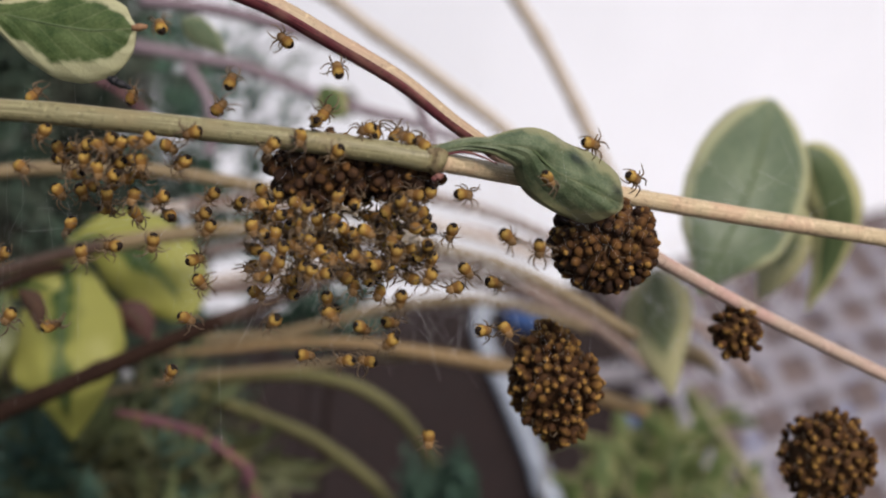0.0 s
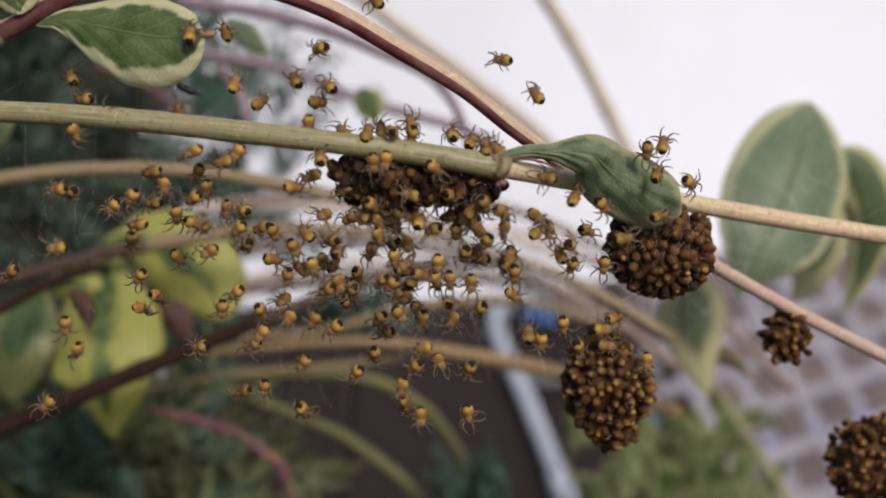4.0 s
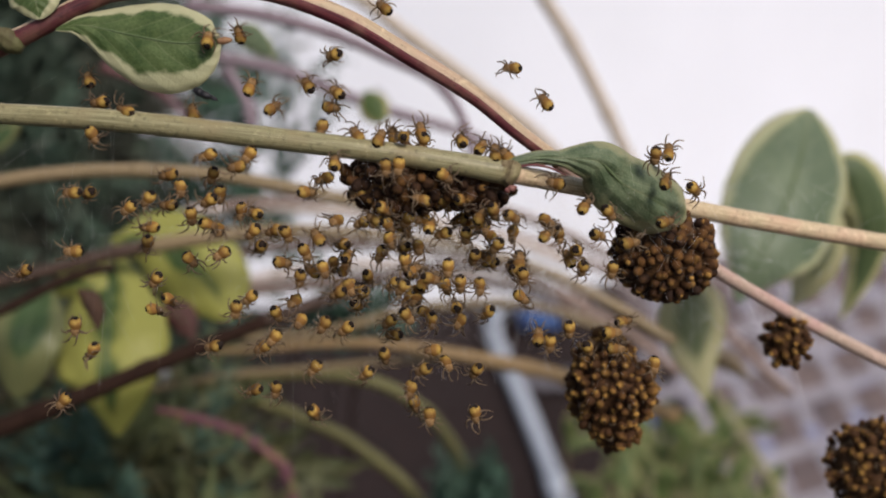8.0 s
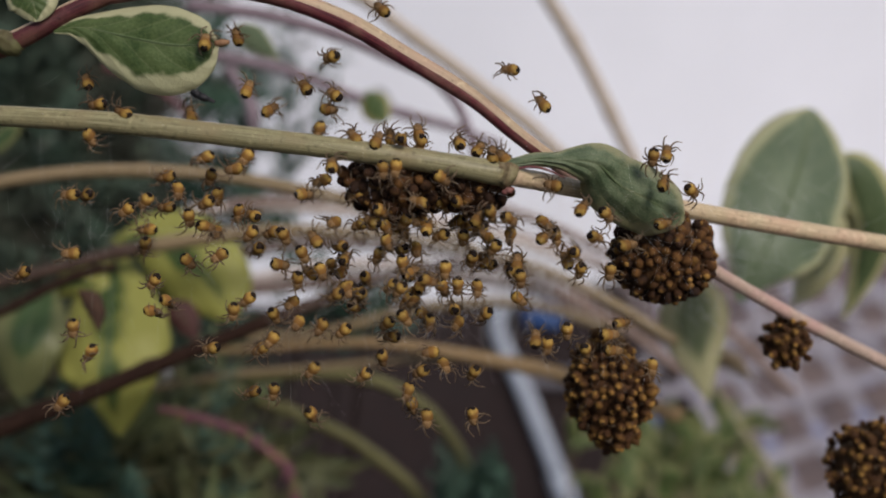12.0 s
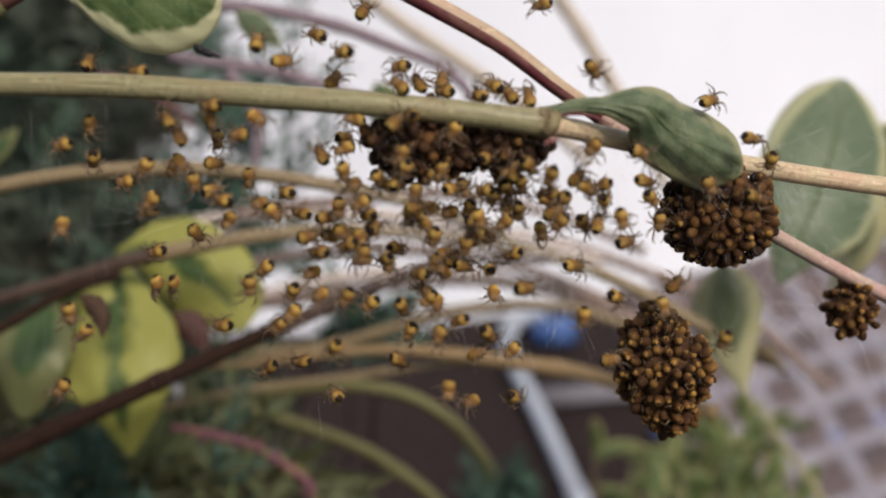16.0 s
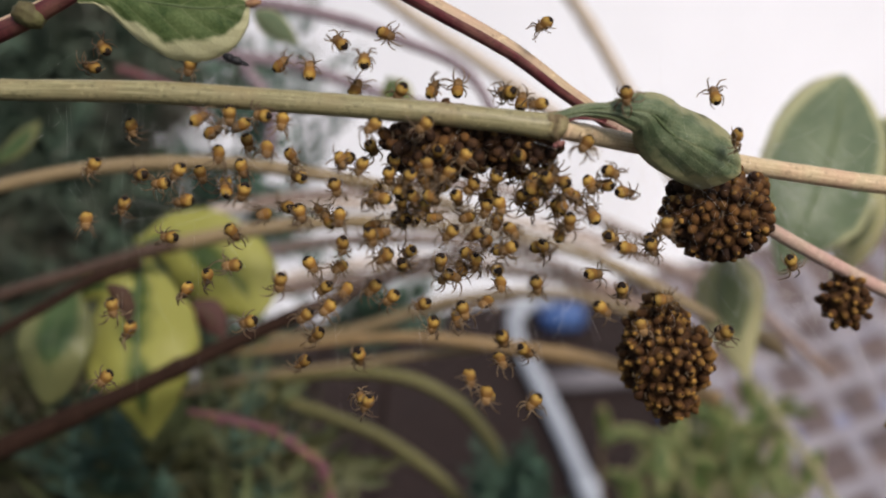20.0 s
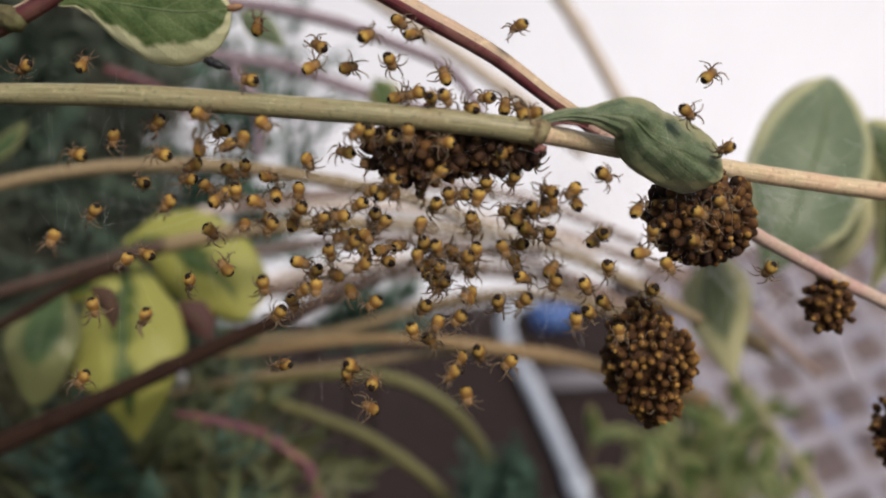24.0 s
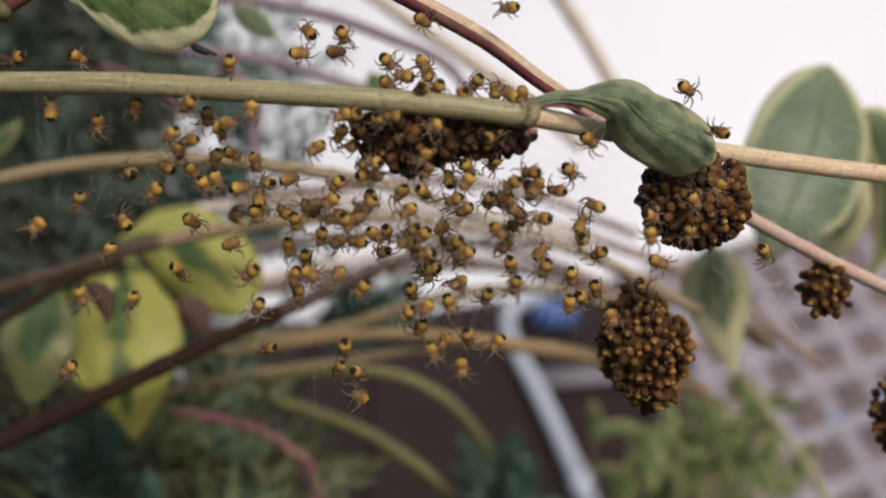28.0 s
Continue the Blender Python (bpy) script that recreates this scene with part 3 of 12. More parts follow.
arc = thing("arched_stem", (-0.04067, 0.11866, 1.06816), "arched straw-coloured stem, wine red along its underside", "stem")
O = Vector((-0.04067, 0.11866, 1.06816))
bm = bmesh.new()
tube(bm, [(-0.06739, 0.12131, 1.05727), (-0.05204, 0.11995, 1.06382), (-0.0444, 0.11916, 1.06687), (-0.04056, 0.11887, 1.06862), (-0.03674, 0.11975, 1.0705), (-0.03292, 0.12047, 1.07203)], [0.0012, 0.00115, 0.00105, 0.00098, 0.00094, 0.0009], 20, 8, (62, 298), 0.04, O)
part("stalk", bm, (ARC_TOP, ARC_LOW), arc, "wine red lower length of the stem")
bm = bmesh.new()
tube(bm, [(-0.03348, 0.12039, 1.07187), (-0.02645, 0.12177, 1.07246), (-0.0181, 0.1225, 1.07167), (-0.01019, 0.12236, 1.06899), (-0.00331, 0.12165, 1.06511),
          (0.0031, 0.12094, 1.06122), (0.00802, 0.12021, 1.05728), (0.01229, 0.12032, 1.05397)],
     [0.00091, 0.00095, 0.00098, 0.00104, 0.001, 0.00092, 0.00085, 0.0008], 20, 8, (95, 265), 0.04, O)
part("stalk", bm, (ARC_TOP, ARC_RED), arc)
bm = bmesh.new()
tube(bm, [(0.01167, 0.12031, 1.05442), (0.01904, 0.12352, 1.04782), (0.02704, 0.12699, 1.04107), (0.0343, 0.13086, 1.03516), (0.04488, 0.13403, 1.02777), (0.05751, 0.13697, 1.01986), (0.0783, 0.14006, 1.00756)], [0.0008, 0.0008, 0.00082, 0.00085, 0.00085], 16, 8, None, 0.04, O)
part("stalk", bm, STEM_PINK, arc, "pale pink outer length of the stem")
bm = bmesh.new()
ball(bm, Vector((-0.04314, 0.11842, 1.06765)) - O, (0.0017, 0.0011, 0.0012), Matrix.Rotation(radians(25), 3, "Y"), 22, 16, 0.22)
part("node_collar", bm, KNOT, arc, "thick brown-green node where leaves spring")

# stems behind, out of focus
stem("trailing_stem", [(-0.03535, 0.3402, 1.02513), (-0.02272, 0.33754, 1.01941), (-0.01009, 0.3334, 1.01054), (0.00254, 0.32953, 1.00224), (0.01358, 0.32586, 0.99438), (0.02463, 0.32219, 0.98651), (0.03568, 0.31752, 0.97649)], [0.0019] * 3, TAN_PALE, "pale tan stem arching far behind the wine red one")
stem("trailing_stem", [(0.02595, 0.37131, 1.02086), (0.0311, 0.36732, 1.0123), (0.03797, 0.3626, 1.00218), (0.04398, 0.35788, 0.99206), (0.04948, 0.35316, 0.98194), (0.05515, 0.34808, 0.97104), (0.06288, 0.34119, 0.95625)], [0.0022, 0.0021, 0.0019], TAN_PALE, "thin pale beige stem before the white wall")
stem("trailing_stem", [(-0.0905, 0.18902, 1.02054), (-0.07548, 0.19043, 1.02354), (-0.06612, 0.19105, 1.02483), (-0.0568, 0.19133, 1.02536), (-0.04473, 0.19131, 1.02518), (-0.0364, 0.191, 1.02439), (-0.02902, 0.19052, 1.02322), (-0.01981, 0.18979, 1.02146), (-0.01063, 0.18887, 1.01927), (-0.00149, 0.18754, 1.01616), (0.0076, 0.18575, 1.01202)], [0.0012, 0.0012, 0.0011, 0.0009], TAN_LIGHT, "tan stem running behind the main stem")
stem("dark_twig", [(-0.10692, 0.21739, 0.98602), (-0.09111, 0.2192, 0.98992), (-0.07984, 0.22035, 0.99239), (-0.06911, 0.22155, 0.99498)], [0.0014, 0.0013, 0.0013], TWIG_PINK, "brown woody end of the bowed stem", "twig")
stem("dark_twig", [(-0.08932, 0.19561, 0.99131), (-0.08312, 0.19697, 0.9943), (-0.07693, 0.19826, 0.9971), (-0.07063, 0.19962, 1.00008), (-0.0651, 0.20042, 1.00182), (-0.06033, 0.20088, 1.00276)], [0.0009, 0.0009, 0.0008], TWIG, "dark brown forked twig above the hanging leaves", "twig")
stem("dark_twig", [(-0.07047, 0.22139, 0.99463), (-0.06685, 0.22179, 0.99549), (-0.06291, 0.22214, 0.99624), (-0.05819, 0.22253, 0.99705)], [0.0013, 0.0014, 0.0016], TWIG_PINK, "brown middle length of the bowed stem", "twig")
stem("trailing_stem", [(-0.05909, 0.22245, 0.99689), (-0.04606, 0.22331, 0.99867), (-0.03486, 0.22374, 0.99951), (-0.02371, 0.22381, 0.99953), (-0.01037, 0.22348, 0.99864), (0.00402, 0.22251, 0.99628), (0.01504, 0.22145, 0.99376), (0.02382, 0.2202, 0.99083), (0.03472, 0.21797, 0.98567), (0.04665, 0.21499, 0.97883)], [0.0016, 0.0014, 0.0012, 0.0012], TAN_LIGHT, "tan stem bowed behind the swarm")
stem("dark_twig", [(-0.10462, 0.18864, 0.96555), (-0.08781, 0.19141, 0.97161), (-0.0794, 0.1928, 0.97464), (-0.07205, 0.19403, 0.97734), (-0.06469, 0.19522, 0.97994), (-0.05418, 0.19704, 0.98392), (-0.04367, 0.19881, 0.9878), (-0.03316, 0.20055, 0.99159)], [0.0022, 0.0019, 0.0016, 0.0014], TWIG, "dark brown woody twig", "twig")
stem("dark_twig", [(-0.03485, 0.20302, 0.98979), (-0.02295, 0.2048, 0.99367), (-0.01444, 0.20617, 0.99664), (-0.00702, 0.20708, 0.99861), (0.0035, 0.20769, 0.99988), (0.01497, 0.2074, 0.99909)], [0.0014, 0.0012, 0.0009], TWIG_PINK, "reddish-brown thin end of the twig", "twig")
stem("trailing_stem", [(-0.07551, 0.25241, 0.95361), (-0.05558, 0.25309, 0.95492), (-0.0423, 0.25344, 0.95555), (-0.029, 0.25395, 0.95655), (-0.01576, 0.25403, 0.95658), (-0.00259, 0.25342, 0.95503), (0.01712, 0.25206, 0.95175), (0.0263, 0.25129, 0.9499), (0.03673, 0.24991, 0.94666), (0.05629, 0.24722, 0.94036)], [0.0006, 0.0010, 0.0018, 0.0019], TAN, "ochre stem low behind the swarm")
stem("trailing_stem", [(-0.07896, 0.28107, 0.9196), (-0.06662, 0.28346, 0.92486), (-0.05132, 0.28521, 0.92861), (-0.03315, 0.28568, 0.92948), (-0.01816, 0.28474, 0.92717), (-0.00783, 0.28263, 0.9223), (-0.0006, 0.27984, 0.91591), (0.00503, 0.27621, 0.90766), (0.00832, 0.27188, 0.89785)], [0.0014, 0.0017, 0.0018], OLIVE, "olive stem drooping to the soil")
stem("trailing_stem", [(-0.0741, 0.28538, 0.92925), (-0.05921, 0.28377, 0.92545), (-0.04439, 0.28165, 0.92055), (-0.02814, 0.27889, 0.91421), (-0.0194, 0.27648, 0.90881), (-0.01071, 0.27358, 0.90232), (-0.00365, 0.26981, 0.89399)], [0.0015, 0.0018, 0.0018], OLIVE, "olive stem drooping low")
rose = stem("rose_stem", [(-0.06312, 0.2273, 0.95515), (-0.05783, 0.2269, 0.95417), (-0.05139, 0.22625, 0.95259), (-0.04556, 0.22541, 0.95061), (-0.04094, 0.2243, 0.94803), (-0.0375, 0.22325, 0.94561), (-0.03488, 0.22235, 0.94355), (-0.03351, 0.22074, 0.93991), (-0.03301, 0.21881, 0.93556)], [0.0006, 0.0009, 0.0011, 0.0010, 0.0013, 0.0011, 0.0013, 0.0010, 0.0012], ROSE, "rose-pink fleshy jointed drooping stem", rough=0.25)
# short scale leaves along it
ROSE_AT = Vector((-0.06312, 0.2273, 0.95515))
rose_rng = random.Random(4)
for p in curve_through([(-0.05783, 0.2269, 0.95417), (-0.05139, 0.22625, 0.95259), (-0.04556, 0.22541, 0.95061), (-0.04094, 0.2243, 0.94803), (-0.0375, 0.22325, 0.94561), (-0.03488, 0.22235, 0.94355), (-0.03351, 0.22074, 0.93991)], 3):
    bm = bmesh.new()
    way = (RIGHT * rose_rng.uniform(-0.6, 1) + UP * rose_rng.choice((-1, 1)) * rose_rng.uniform(0.5, 1) - AHEAD * 0.3).normalized()
    tube(bm, [p, p + way * 0.0012, p + way * 0.0022], [0.0009, 0.0009, 0.0004], 8, 4, None, 0.1, ROSE_AT)
    part("scale_leaf", bm, OLIVE if rose_rng.random() < 0.5 else ROSE, rose)
stem("trailing_stem", [(-0.07313, 0.25345, 0.9436), (-0.0636, 0.2543, 0.9454), (-0.05003, 0.2552, 0.94728), (-0.02974, 0.25595, 0.94874), (-0.01079, 0.25678, 0.95037), (0.00406, 0.25711, 0.95096)], [0.0007, 0.0009, 0.0010], TAN_LIGHT, "thin ochre stem joining the low one")
stem("mauve_twig", [(-0.05479, 0.2576, 1.03728), (-0.04393, 0.25709, 1.03619), (-0.03427, 0.25632, 1.03455), (-0.0222, 0.25479, 1.03126), (-0.01254, 0.25301, 1.02744), (-0.00289, 0.25107, 1.02328), (0.00254, 0.24867, 1.01814), (0.0058, 0.24536, 1.01103), (0.00737, 0.24179, 1.00337)], [0.0014, 0.0013, 0.0011, 0.0009], MAUVE, "mauve-grey thin bare twig", "twig")
stem("mauve_twig", [(-0.07414, 0.3221, 1.00998), (-0.05576, 0.32061, 1.00679), (-0.0435, 0.31951, 1.00442), (-0.02818, 0.31692, 0.99887), (-0.01286, 0.31466, 0.99401), (0.00246, 0.31285, 0.99012), (0.01472, 0.31077, 0.98568)], [0.0018, 0.0016, 0.0012], MAUVE, "mauve-grey thin twig far behind", "twig")
stem("mauve_twig", [(-0.05457, 0.29613, 1.01206), (-0.04941, 0.29285, 1.00482), (-0.04812, 0.28992, 0.99842), (-0.04909, 0.28673, 0.9915)], [0.0014, 0.0016, 0.0012], MAUVE, "short mauve twig hanging before the wall", "twig")
stem("trailing_stem", [(-0.05588, 0.30321, 0.94572), (-0.02921, 0.30613, 0.94726), (-0.00383, 0.3086, 0.94782), (0.02359, 0.31055, 0.94253), (0.04865, 0.31187, 0.93118), (0.06953, 0.3108, 0.91469)], [0.0018, 0.0018, 0.0014], TAN_PINK, "pale stem far behind the swarm")
stem("trailing_stem", [(-0.0039, 0.32002, 0.95812), (0.02399, 0.32194, 0.95278), (0.0492, 0.32172, 0.94283), (0.07875, 0.3214, 0.92794), (0.10638, 0.31824, 0.90225)], [0.0019, 0.0016, 0.0014], TAN_PINK, "pale stem far behind the swarm")

for k, (v0, v1, v2, v3, d) in enumerate(((352, 345, 385, 460, 300), (590, 545, 540, 590, 340))):
    stem("trailing_stem", [site(u, (441 - v) * 0.05478, d) for u, v in ((-21, v0 + 10), (-12, v0), (-2, v1), (8, v2), (17, v3))], [0.0012, 0.0016, 0.0012], (TAN_PINK, TAN_LIGHT)[k], "thin pale stem lost in the blur behind the swarm")

stem("trailing_stem", [(-0.06534, 0.28515, 0.97799), (-0.04838, 0.28736, 0.97799), (-0.02699, 0.29067, 0.97563), (-0.00357, 0.29309, 0.97136), (0.01756, 0.29648, 0.96442), (0.03659, 0.30081, 0.95477)], [0.0012, 0.0017, 0.0014], PALE, "pale beige stem lost in the blur behind the swarm")
stem("trailing_stem", [(-0.06189, 0.29837, 0.95901), (-0.04377, 0.30122, 0.96039), (-0.02233, 0.3033, 0.96011), (-0.00063, 0.306, 0.95644), (0.02172, 0.30873, 0.94811), (0.04183, 0.31218, 0.93658)], [0.0013, 0.0019, 0.0015], TAN_PINK, "pale stem lost in the blur behind the swarm")
stem("trailing_stem", [(-0.06252, 0.33105, 0.93445), (-0.04214, 0.33445, 0.93699), (-0.01806, 0.33698, 0.93769), (0.00632, 0.33969, 0.93405), (0.03138, 0.34192, 0.92463), (0.05023, 0.34535, 0.91306)], [0.0013, 0.0018, 0.0015], PALE, "pale beige stem far behind the swarm")

# ---- leaves ----
leaf("variegated_leaf", [(-0.03842, 0.1189, 1.06867), (-0.03547, 0.11857, 1.06915), (-0.03073, 0.11719, 1.06855), (-0.02608, 0.11588, 1.06812), (-0.02268, 0.11542, 1.0683), (-0.02147, 0.11546, 1.0684)], 0.0044, LEAF_FRONT,
     "variegated leaf, deep green with a cream margin", profile=SPADE, cup=0.25, ruffle=0.12, up_share=0.44)
leaf("variegated_leaf", [(-0.04193, 0.11955, 1.07479), (-0.04083, 0.11885, 1.07329), (-0.03989, 0.11815, 1.07179), (-0.0395, 0.11785, 1.06996)], 0.0026, LEAF_FRONT, "small cream and green leaf at the stem's node", cup=0.3, ruffle=0.1)
bm = bmesh.new()
O = Vector((-0.02115, 0.11546, 1.0684))
tube(bm, [(-0.02182, 0.11527, 1.06846), (-0.02111, 0.11529, 1.0685), (-0.02042, 0.11512, 1.06861)], [0.0003, 0.0004, 0.0002], 8, 4, None, 0.2, O)
husk = thing("leaf_tip", O, "dry brown shrivelled tip of the variegated leaf", "leaf tip")
part("husk", bm, HUSK, husk)

leaf("curled_leaf", [(0.00633, 0.11004, 1.05772), (0.00909, 0.11069, 1.05817), (0.01135, 0.11133, 1.05788), (0.01307, 0.1118, 1.05765), (0.01561, 0.1124, 1.0569), (0.01787, 0.11318, 1.05452), (0.02124, 0.11455, 1.05224), (0.02387, 0.1158, 1.0502), (0.02512, 0.11637, 1.04905)], 0.0034, LEAF_CURLED,
     "curled grey-green leaf folded over the stem, with sunken veins", profile=((0, 0.16), (0.125, 0.2), (0.25, 0.23), (0.31, 0.29), (0.375, 0.39), (0.5, 0.66), (0.625, 0.94), (0.75, 1.04), (0.875, 0.95), (0.94, 0.8), (0.98, 0.56), (1, 0.26)),
     cup=0.7, ruffle=0.09, swell=0.13, rows=44, cols=20)

leaf("yellow_leaf", [(-0.06785, 0.2291, 0.99258), (-0.06784, 0.21998, 0.9867), (-0.06677, 0.21112, 0.98138), (-0.06593, 0.20589, 0.9744), (-0.06581, 0.20699, 0.96195)], 0.0118, LEAF_YELLOW, "hanging leaf, yellow-edged with a green heart", profile=DROP, cup=0.3, ruffle=0.15)
leaf("yellow_leaf", [(-0.07219, 0.24129, 0.98965), (-0.06409, 0.23993, 0.98988), (-0.05645, 0.23715, 0.98712), (-0.04950, 0.23328, 0.98199), (-0.04585, 0.23047, 0.97594)], 0.0100, LEAF_YELLOW, "drooping yellow leaf with a green heart", cup=0.3, ruffle=0.15)
leaf("cream_leaf", [(-0.07865, 0.21923, 0.9902), (-0.08023, 0.21171, 0.988), (-0.0816, 0.2052, 0.98313), (-0.08395, 0.20484, 0.97239)], 0.0072, LEAF_HALF, "cream-green hanging leaf behind the twig", cup=0.2, ruffle=0.15)
leaf("yellow_leaf", [(-0.08224, 0.22399, 0.98407), (-0.07736, 0.22297, 0.98785), (-0.07179, 0.22170, 0.98810), (-0.06868, 0.22088, 0.98632)], 0.0036, LEAF_YELLOW, "small bent yellow leaf", cup=0.5, ruffle=0.1)

leaf("pale_edged_leaf", [(0.05532, 0.20319, 0.99446), (0.05958, 0.20509, 1.00328), (0.06463, 0.21167, 1.01031), (0.06915, 0.22028, 1.01697), (0.07257, 0.22978, 1.02319)], 0.0116, LEAF_PALE, "grey-green leaf with a pale yellow edge", profile=BLUNT, cup=0.25, ruffle=0.12)
leaf("pale_edged_leaf", [(0.07643, 0.2251, 1.01483), (0.082, 0.22368, 1.0118), (0.08606, 0.22175, 1.00292), (0.0852, 0.22107, 0.992), (0.08171, 0.22049, 0.9813)], 0.0058, LEAF_CREAM, "bent leaf with a pale yellow edge", profile=POINTED, cup=0.5, ruffle=0.15)
leaf("pale_edged_leaf", [(0.07736, 0.24316, 1.00151), (0.08101, 0.23956, 0.99379), (0.0804, 0.23725, 0.9841), (0.07607, 0.23565, 0.97594)], 0.0075, LEAF_WAN, "pale-edged leaf half behind another", profile=POINTED, cup=0.4, ruffle=0.15)
leaf("pale_edged_leaf", [(0.05449, 0.24242, 0.9806), (0.05598, 0.24117, 0.97272), (0.05737, 0.23899, 0.96271), (0.05971, 0.23633, 0.95159)], 0.0080, LEAF_WAN, "pale hanging leaf with a long cream tip", profile=POINTED, cup=0.35, ruffle=0.15)
leaf("green_leaf", [(-0.03597, 0.20664, 1.04624), (-0.03386, 0.2079, 1.04421), (-0.03139, 0.2089, 1.04161), (-0.02928, 0.21, 1.03925)], 0.0022, LEAF_PALE, "small blurred green leaf", profile=POINTED, cup=0.3)
leaf("green_leaf", [(-0.01634, 0.24517, 1.02238), (-0.01527, 0.24427, 1.02045), (-0.01397, 0.24337, 1.01852), (-0.01231, 0.24237, 1.01637)], 0.0032, LEAF_LOW, "small round green leaf before the wall", cup=0.3)
stem("rose_stem", [(-0.08412, 0.2909, 1.01399), (-0.07577, 0.28961, 1.01121), (-0.06926, 0.28988, 1.00706), (-0.06266, 0.28906, 1.00056)], [0.001, 0.0009, 0.0007], ROSE, "thin rose-pink stem behind the variegated leaf")
leaf("green_leaf", [(-0.10224, 0.24884, 1.00593), (-0.09784, 0.25019, 1.00877), (-0.09403, 0.25165, 1.01187), (-0.09173, 0.25263, 1.01394)], 0.0022, LEAF_HALF, "green narrow leaf before the dark shrub", profile=POINTED, cup=0.3)
bud = thing("flower_bud", (-0.07094, 0.26549, 0.94109), "small white closed flower bud behind the twig", "bud")
bm = bmesh.new()
ball(bm, (0, 0, 0), (0.0017, 0.0016, 0.0022), Matrix.Rotation(radians(30), 3, "Y"), 14, 10, 0.2)
part("petals", bm, PETAL, bud)
bm = bmesh.new()
tube(bm, [(0, 0, -0.0018), (-0.0006, 0.001, -0.005), (-0.002, 0.003, -0.012)], [0.0007, 0.0005, 0.0005], 8, 5, None, 0.1)
part("stalk", bm, OLIVE, bud)
leaf("dry_leaf", [(-0.05519, 0.16399, 1.01675), (-0.05345, 0.16334, 1.01531), (-0.05242, 0.1624, 1.01322), (-0.05222, 0.16135, 1.01096)], 0.0016, HUSK_DARK, "small shrivelled brown leaf between the yellow ones", profile=POINTED, cup=0.6, ruffle=0.5)
leaf("red_leaf", [(-0.05755, 0.22269, 0.98407), (-0.05376, 0.22121, 0.98077), (-0.05117, 0.21926, 0.97649)], 0.0034, HUSK_RED, "dull red-brown leaf in the shade of the twig", profile=POINTED, cup=0.4, ruffle=0.3)
stem("trailing_stem", [(0.05741, 0.24037, 0.96337), (0.06385, 0.25117, 0.9555), (0.07287, 0.26772, 0.94324), (0.08227, 0.28155, 0.92974)], [0.0008, 0.0018, 0.0024, 0.0006], TAN_LIGHT, "dry tan stalk springing from behind the pale leaf")
stem("trailing_stem", [(0.09709, 0.37707, 0.86835), (0.10041, 0.37502, 0.8636), (0.1063, 0.37133, 0.85505), (0.11428, 0.36681, 0.84455), (0.12161, 0.3619, 0.83318), (0.1279, 0.35661, 0.82095)], [0.0008, 0.0013, 0.0018], STRAW, "pale yellow-green stalk low before the mat")
rng = random.Random(5)
foot = site(17, -34, 520)
foot.z = 0.0
low = thing("low_plant", foot, "leafy plant with dull green and cream leaves low by the mat", "plant")
LOW = [(1100, 820, 20), (1150, 790, 75), (1190, 860, 100), (1260, 810, 50), (1310, 860, 110), (1325, 810, 70), (1120, 900, 40), (1230, 760, 80), (1290, 770, 130), (1330, 880, 60),
       (1100, 860, 120), (1160, 840, 60), (1220, 830, 30), (1010, 765, 80)]
LOW += [(u + rng.uniform(-60, 60), v + rng.uniform(-45, 45), turn_to + rng.uniform(-60, 60)) for u, v, turn_to in LOW[:13] * 7 if u < 1320]
for u, v, turn_to in LOW:
    d = 460 + rng.random() * 140
    way = (RIGHT * math.cos(radians(turn_to)) - UP * math.sin(radians(turn_to)) + AHEAD * rng.uniform(-0.5, 0.5)).normalized()
    scale = d / 2154.0 / 1000
    at = BASE @ Vector(((u - 784) * scale, d / 1000, (441 - v) * scale))
    bm = bmesh.new()
    blade(bm, [at - way * 0.010, at, at + way * 0.010 - UP * 0.002], wide(POINTED, rng.uniform(0.0022, 0.0042)), 0.0003, cup=0.3, ruffle=0.2, rows=12, cols=6, origin=foot)
    part("leaf", bm, LEAF_LOW, low)
    if len(low.children) > 50 and rng.random() < 0.8:
        continue
    bm = bmesh.new()
    base = at - way * 0.010
    tube(bm, [foot + RIGHT * rng.uniform(-0.02, 0.02), foot.lerp(base, 0.5) + AHEAD * 0.03, base], [0.0010, 0.0009, 0.0005], 8, 6, None, 0.05, foot)
    part("stalk", bm, (STRAW, TAN_LIGHT, STRAW)[len(low.children) // 2 % 3], low)

# ---- shrubs behind ----
def sprig(verts, faces, at, way, length, needle, rng, pairs=9, spread=0.75):
    """A twig set with narrow folded leaves on all sides."""
    way = way.normalized()
    a = way.orthogonal().normalized()
    b = way.cross(a)
    bend = (a * rng.uniform(-1, 1) + b * rng.uniform(-1, 1)) * length * 0.25
    for i in range(pairs * 3):
        s = (i + rng.random()) / (pairs * 3)
        p = at + way * length * s + bend * s * s
        ang = i * 2.4 + rng.uniform(-0.3, 0.3)
        out = (a * math.cos(ang) + b * math.sin(ang)) * spread + way * rng.uniform(0.5, 0.9)
        out.normalize()
        n = needle * rng.uniform(0.7, 1.2) * (1 - 0.4 * s)
        side = out.cross(way).normalized() * n * rng.uniform(0.09, 0.16)
        lift = out.cross(side).normalized() * n * 0.05
        k = len(verts)
        verts += [p, p + out * n * 0.45 + side, p + out * n, p + out * n * 0.45 - side, p + out * n * 0.5 + lift]
        faces += [(k, k + 1, k + 4), (k + 1, k + 2, k + 4), (k + 2, k + 3, k + 4), (k + 3, k, k + 4)]


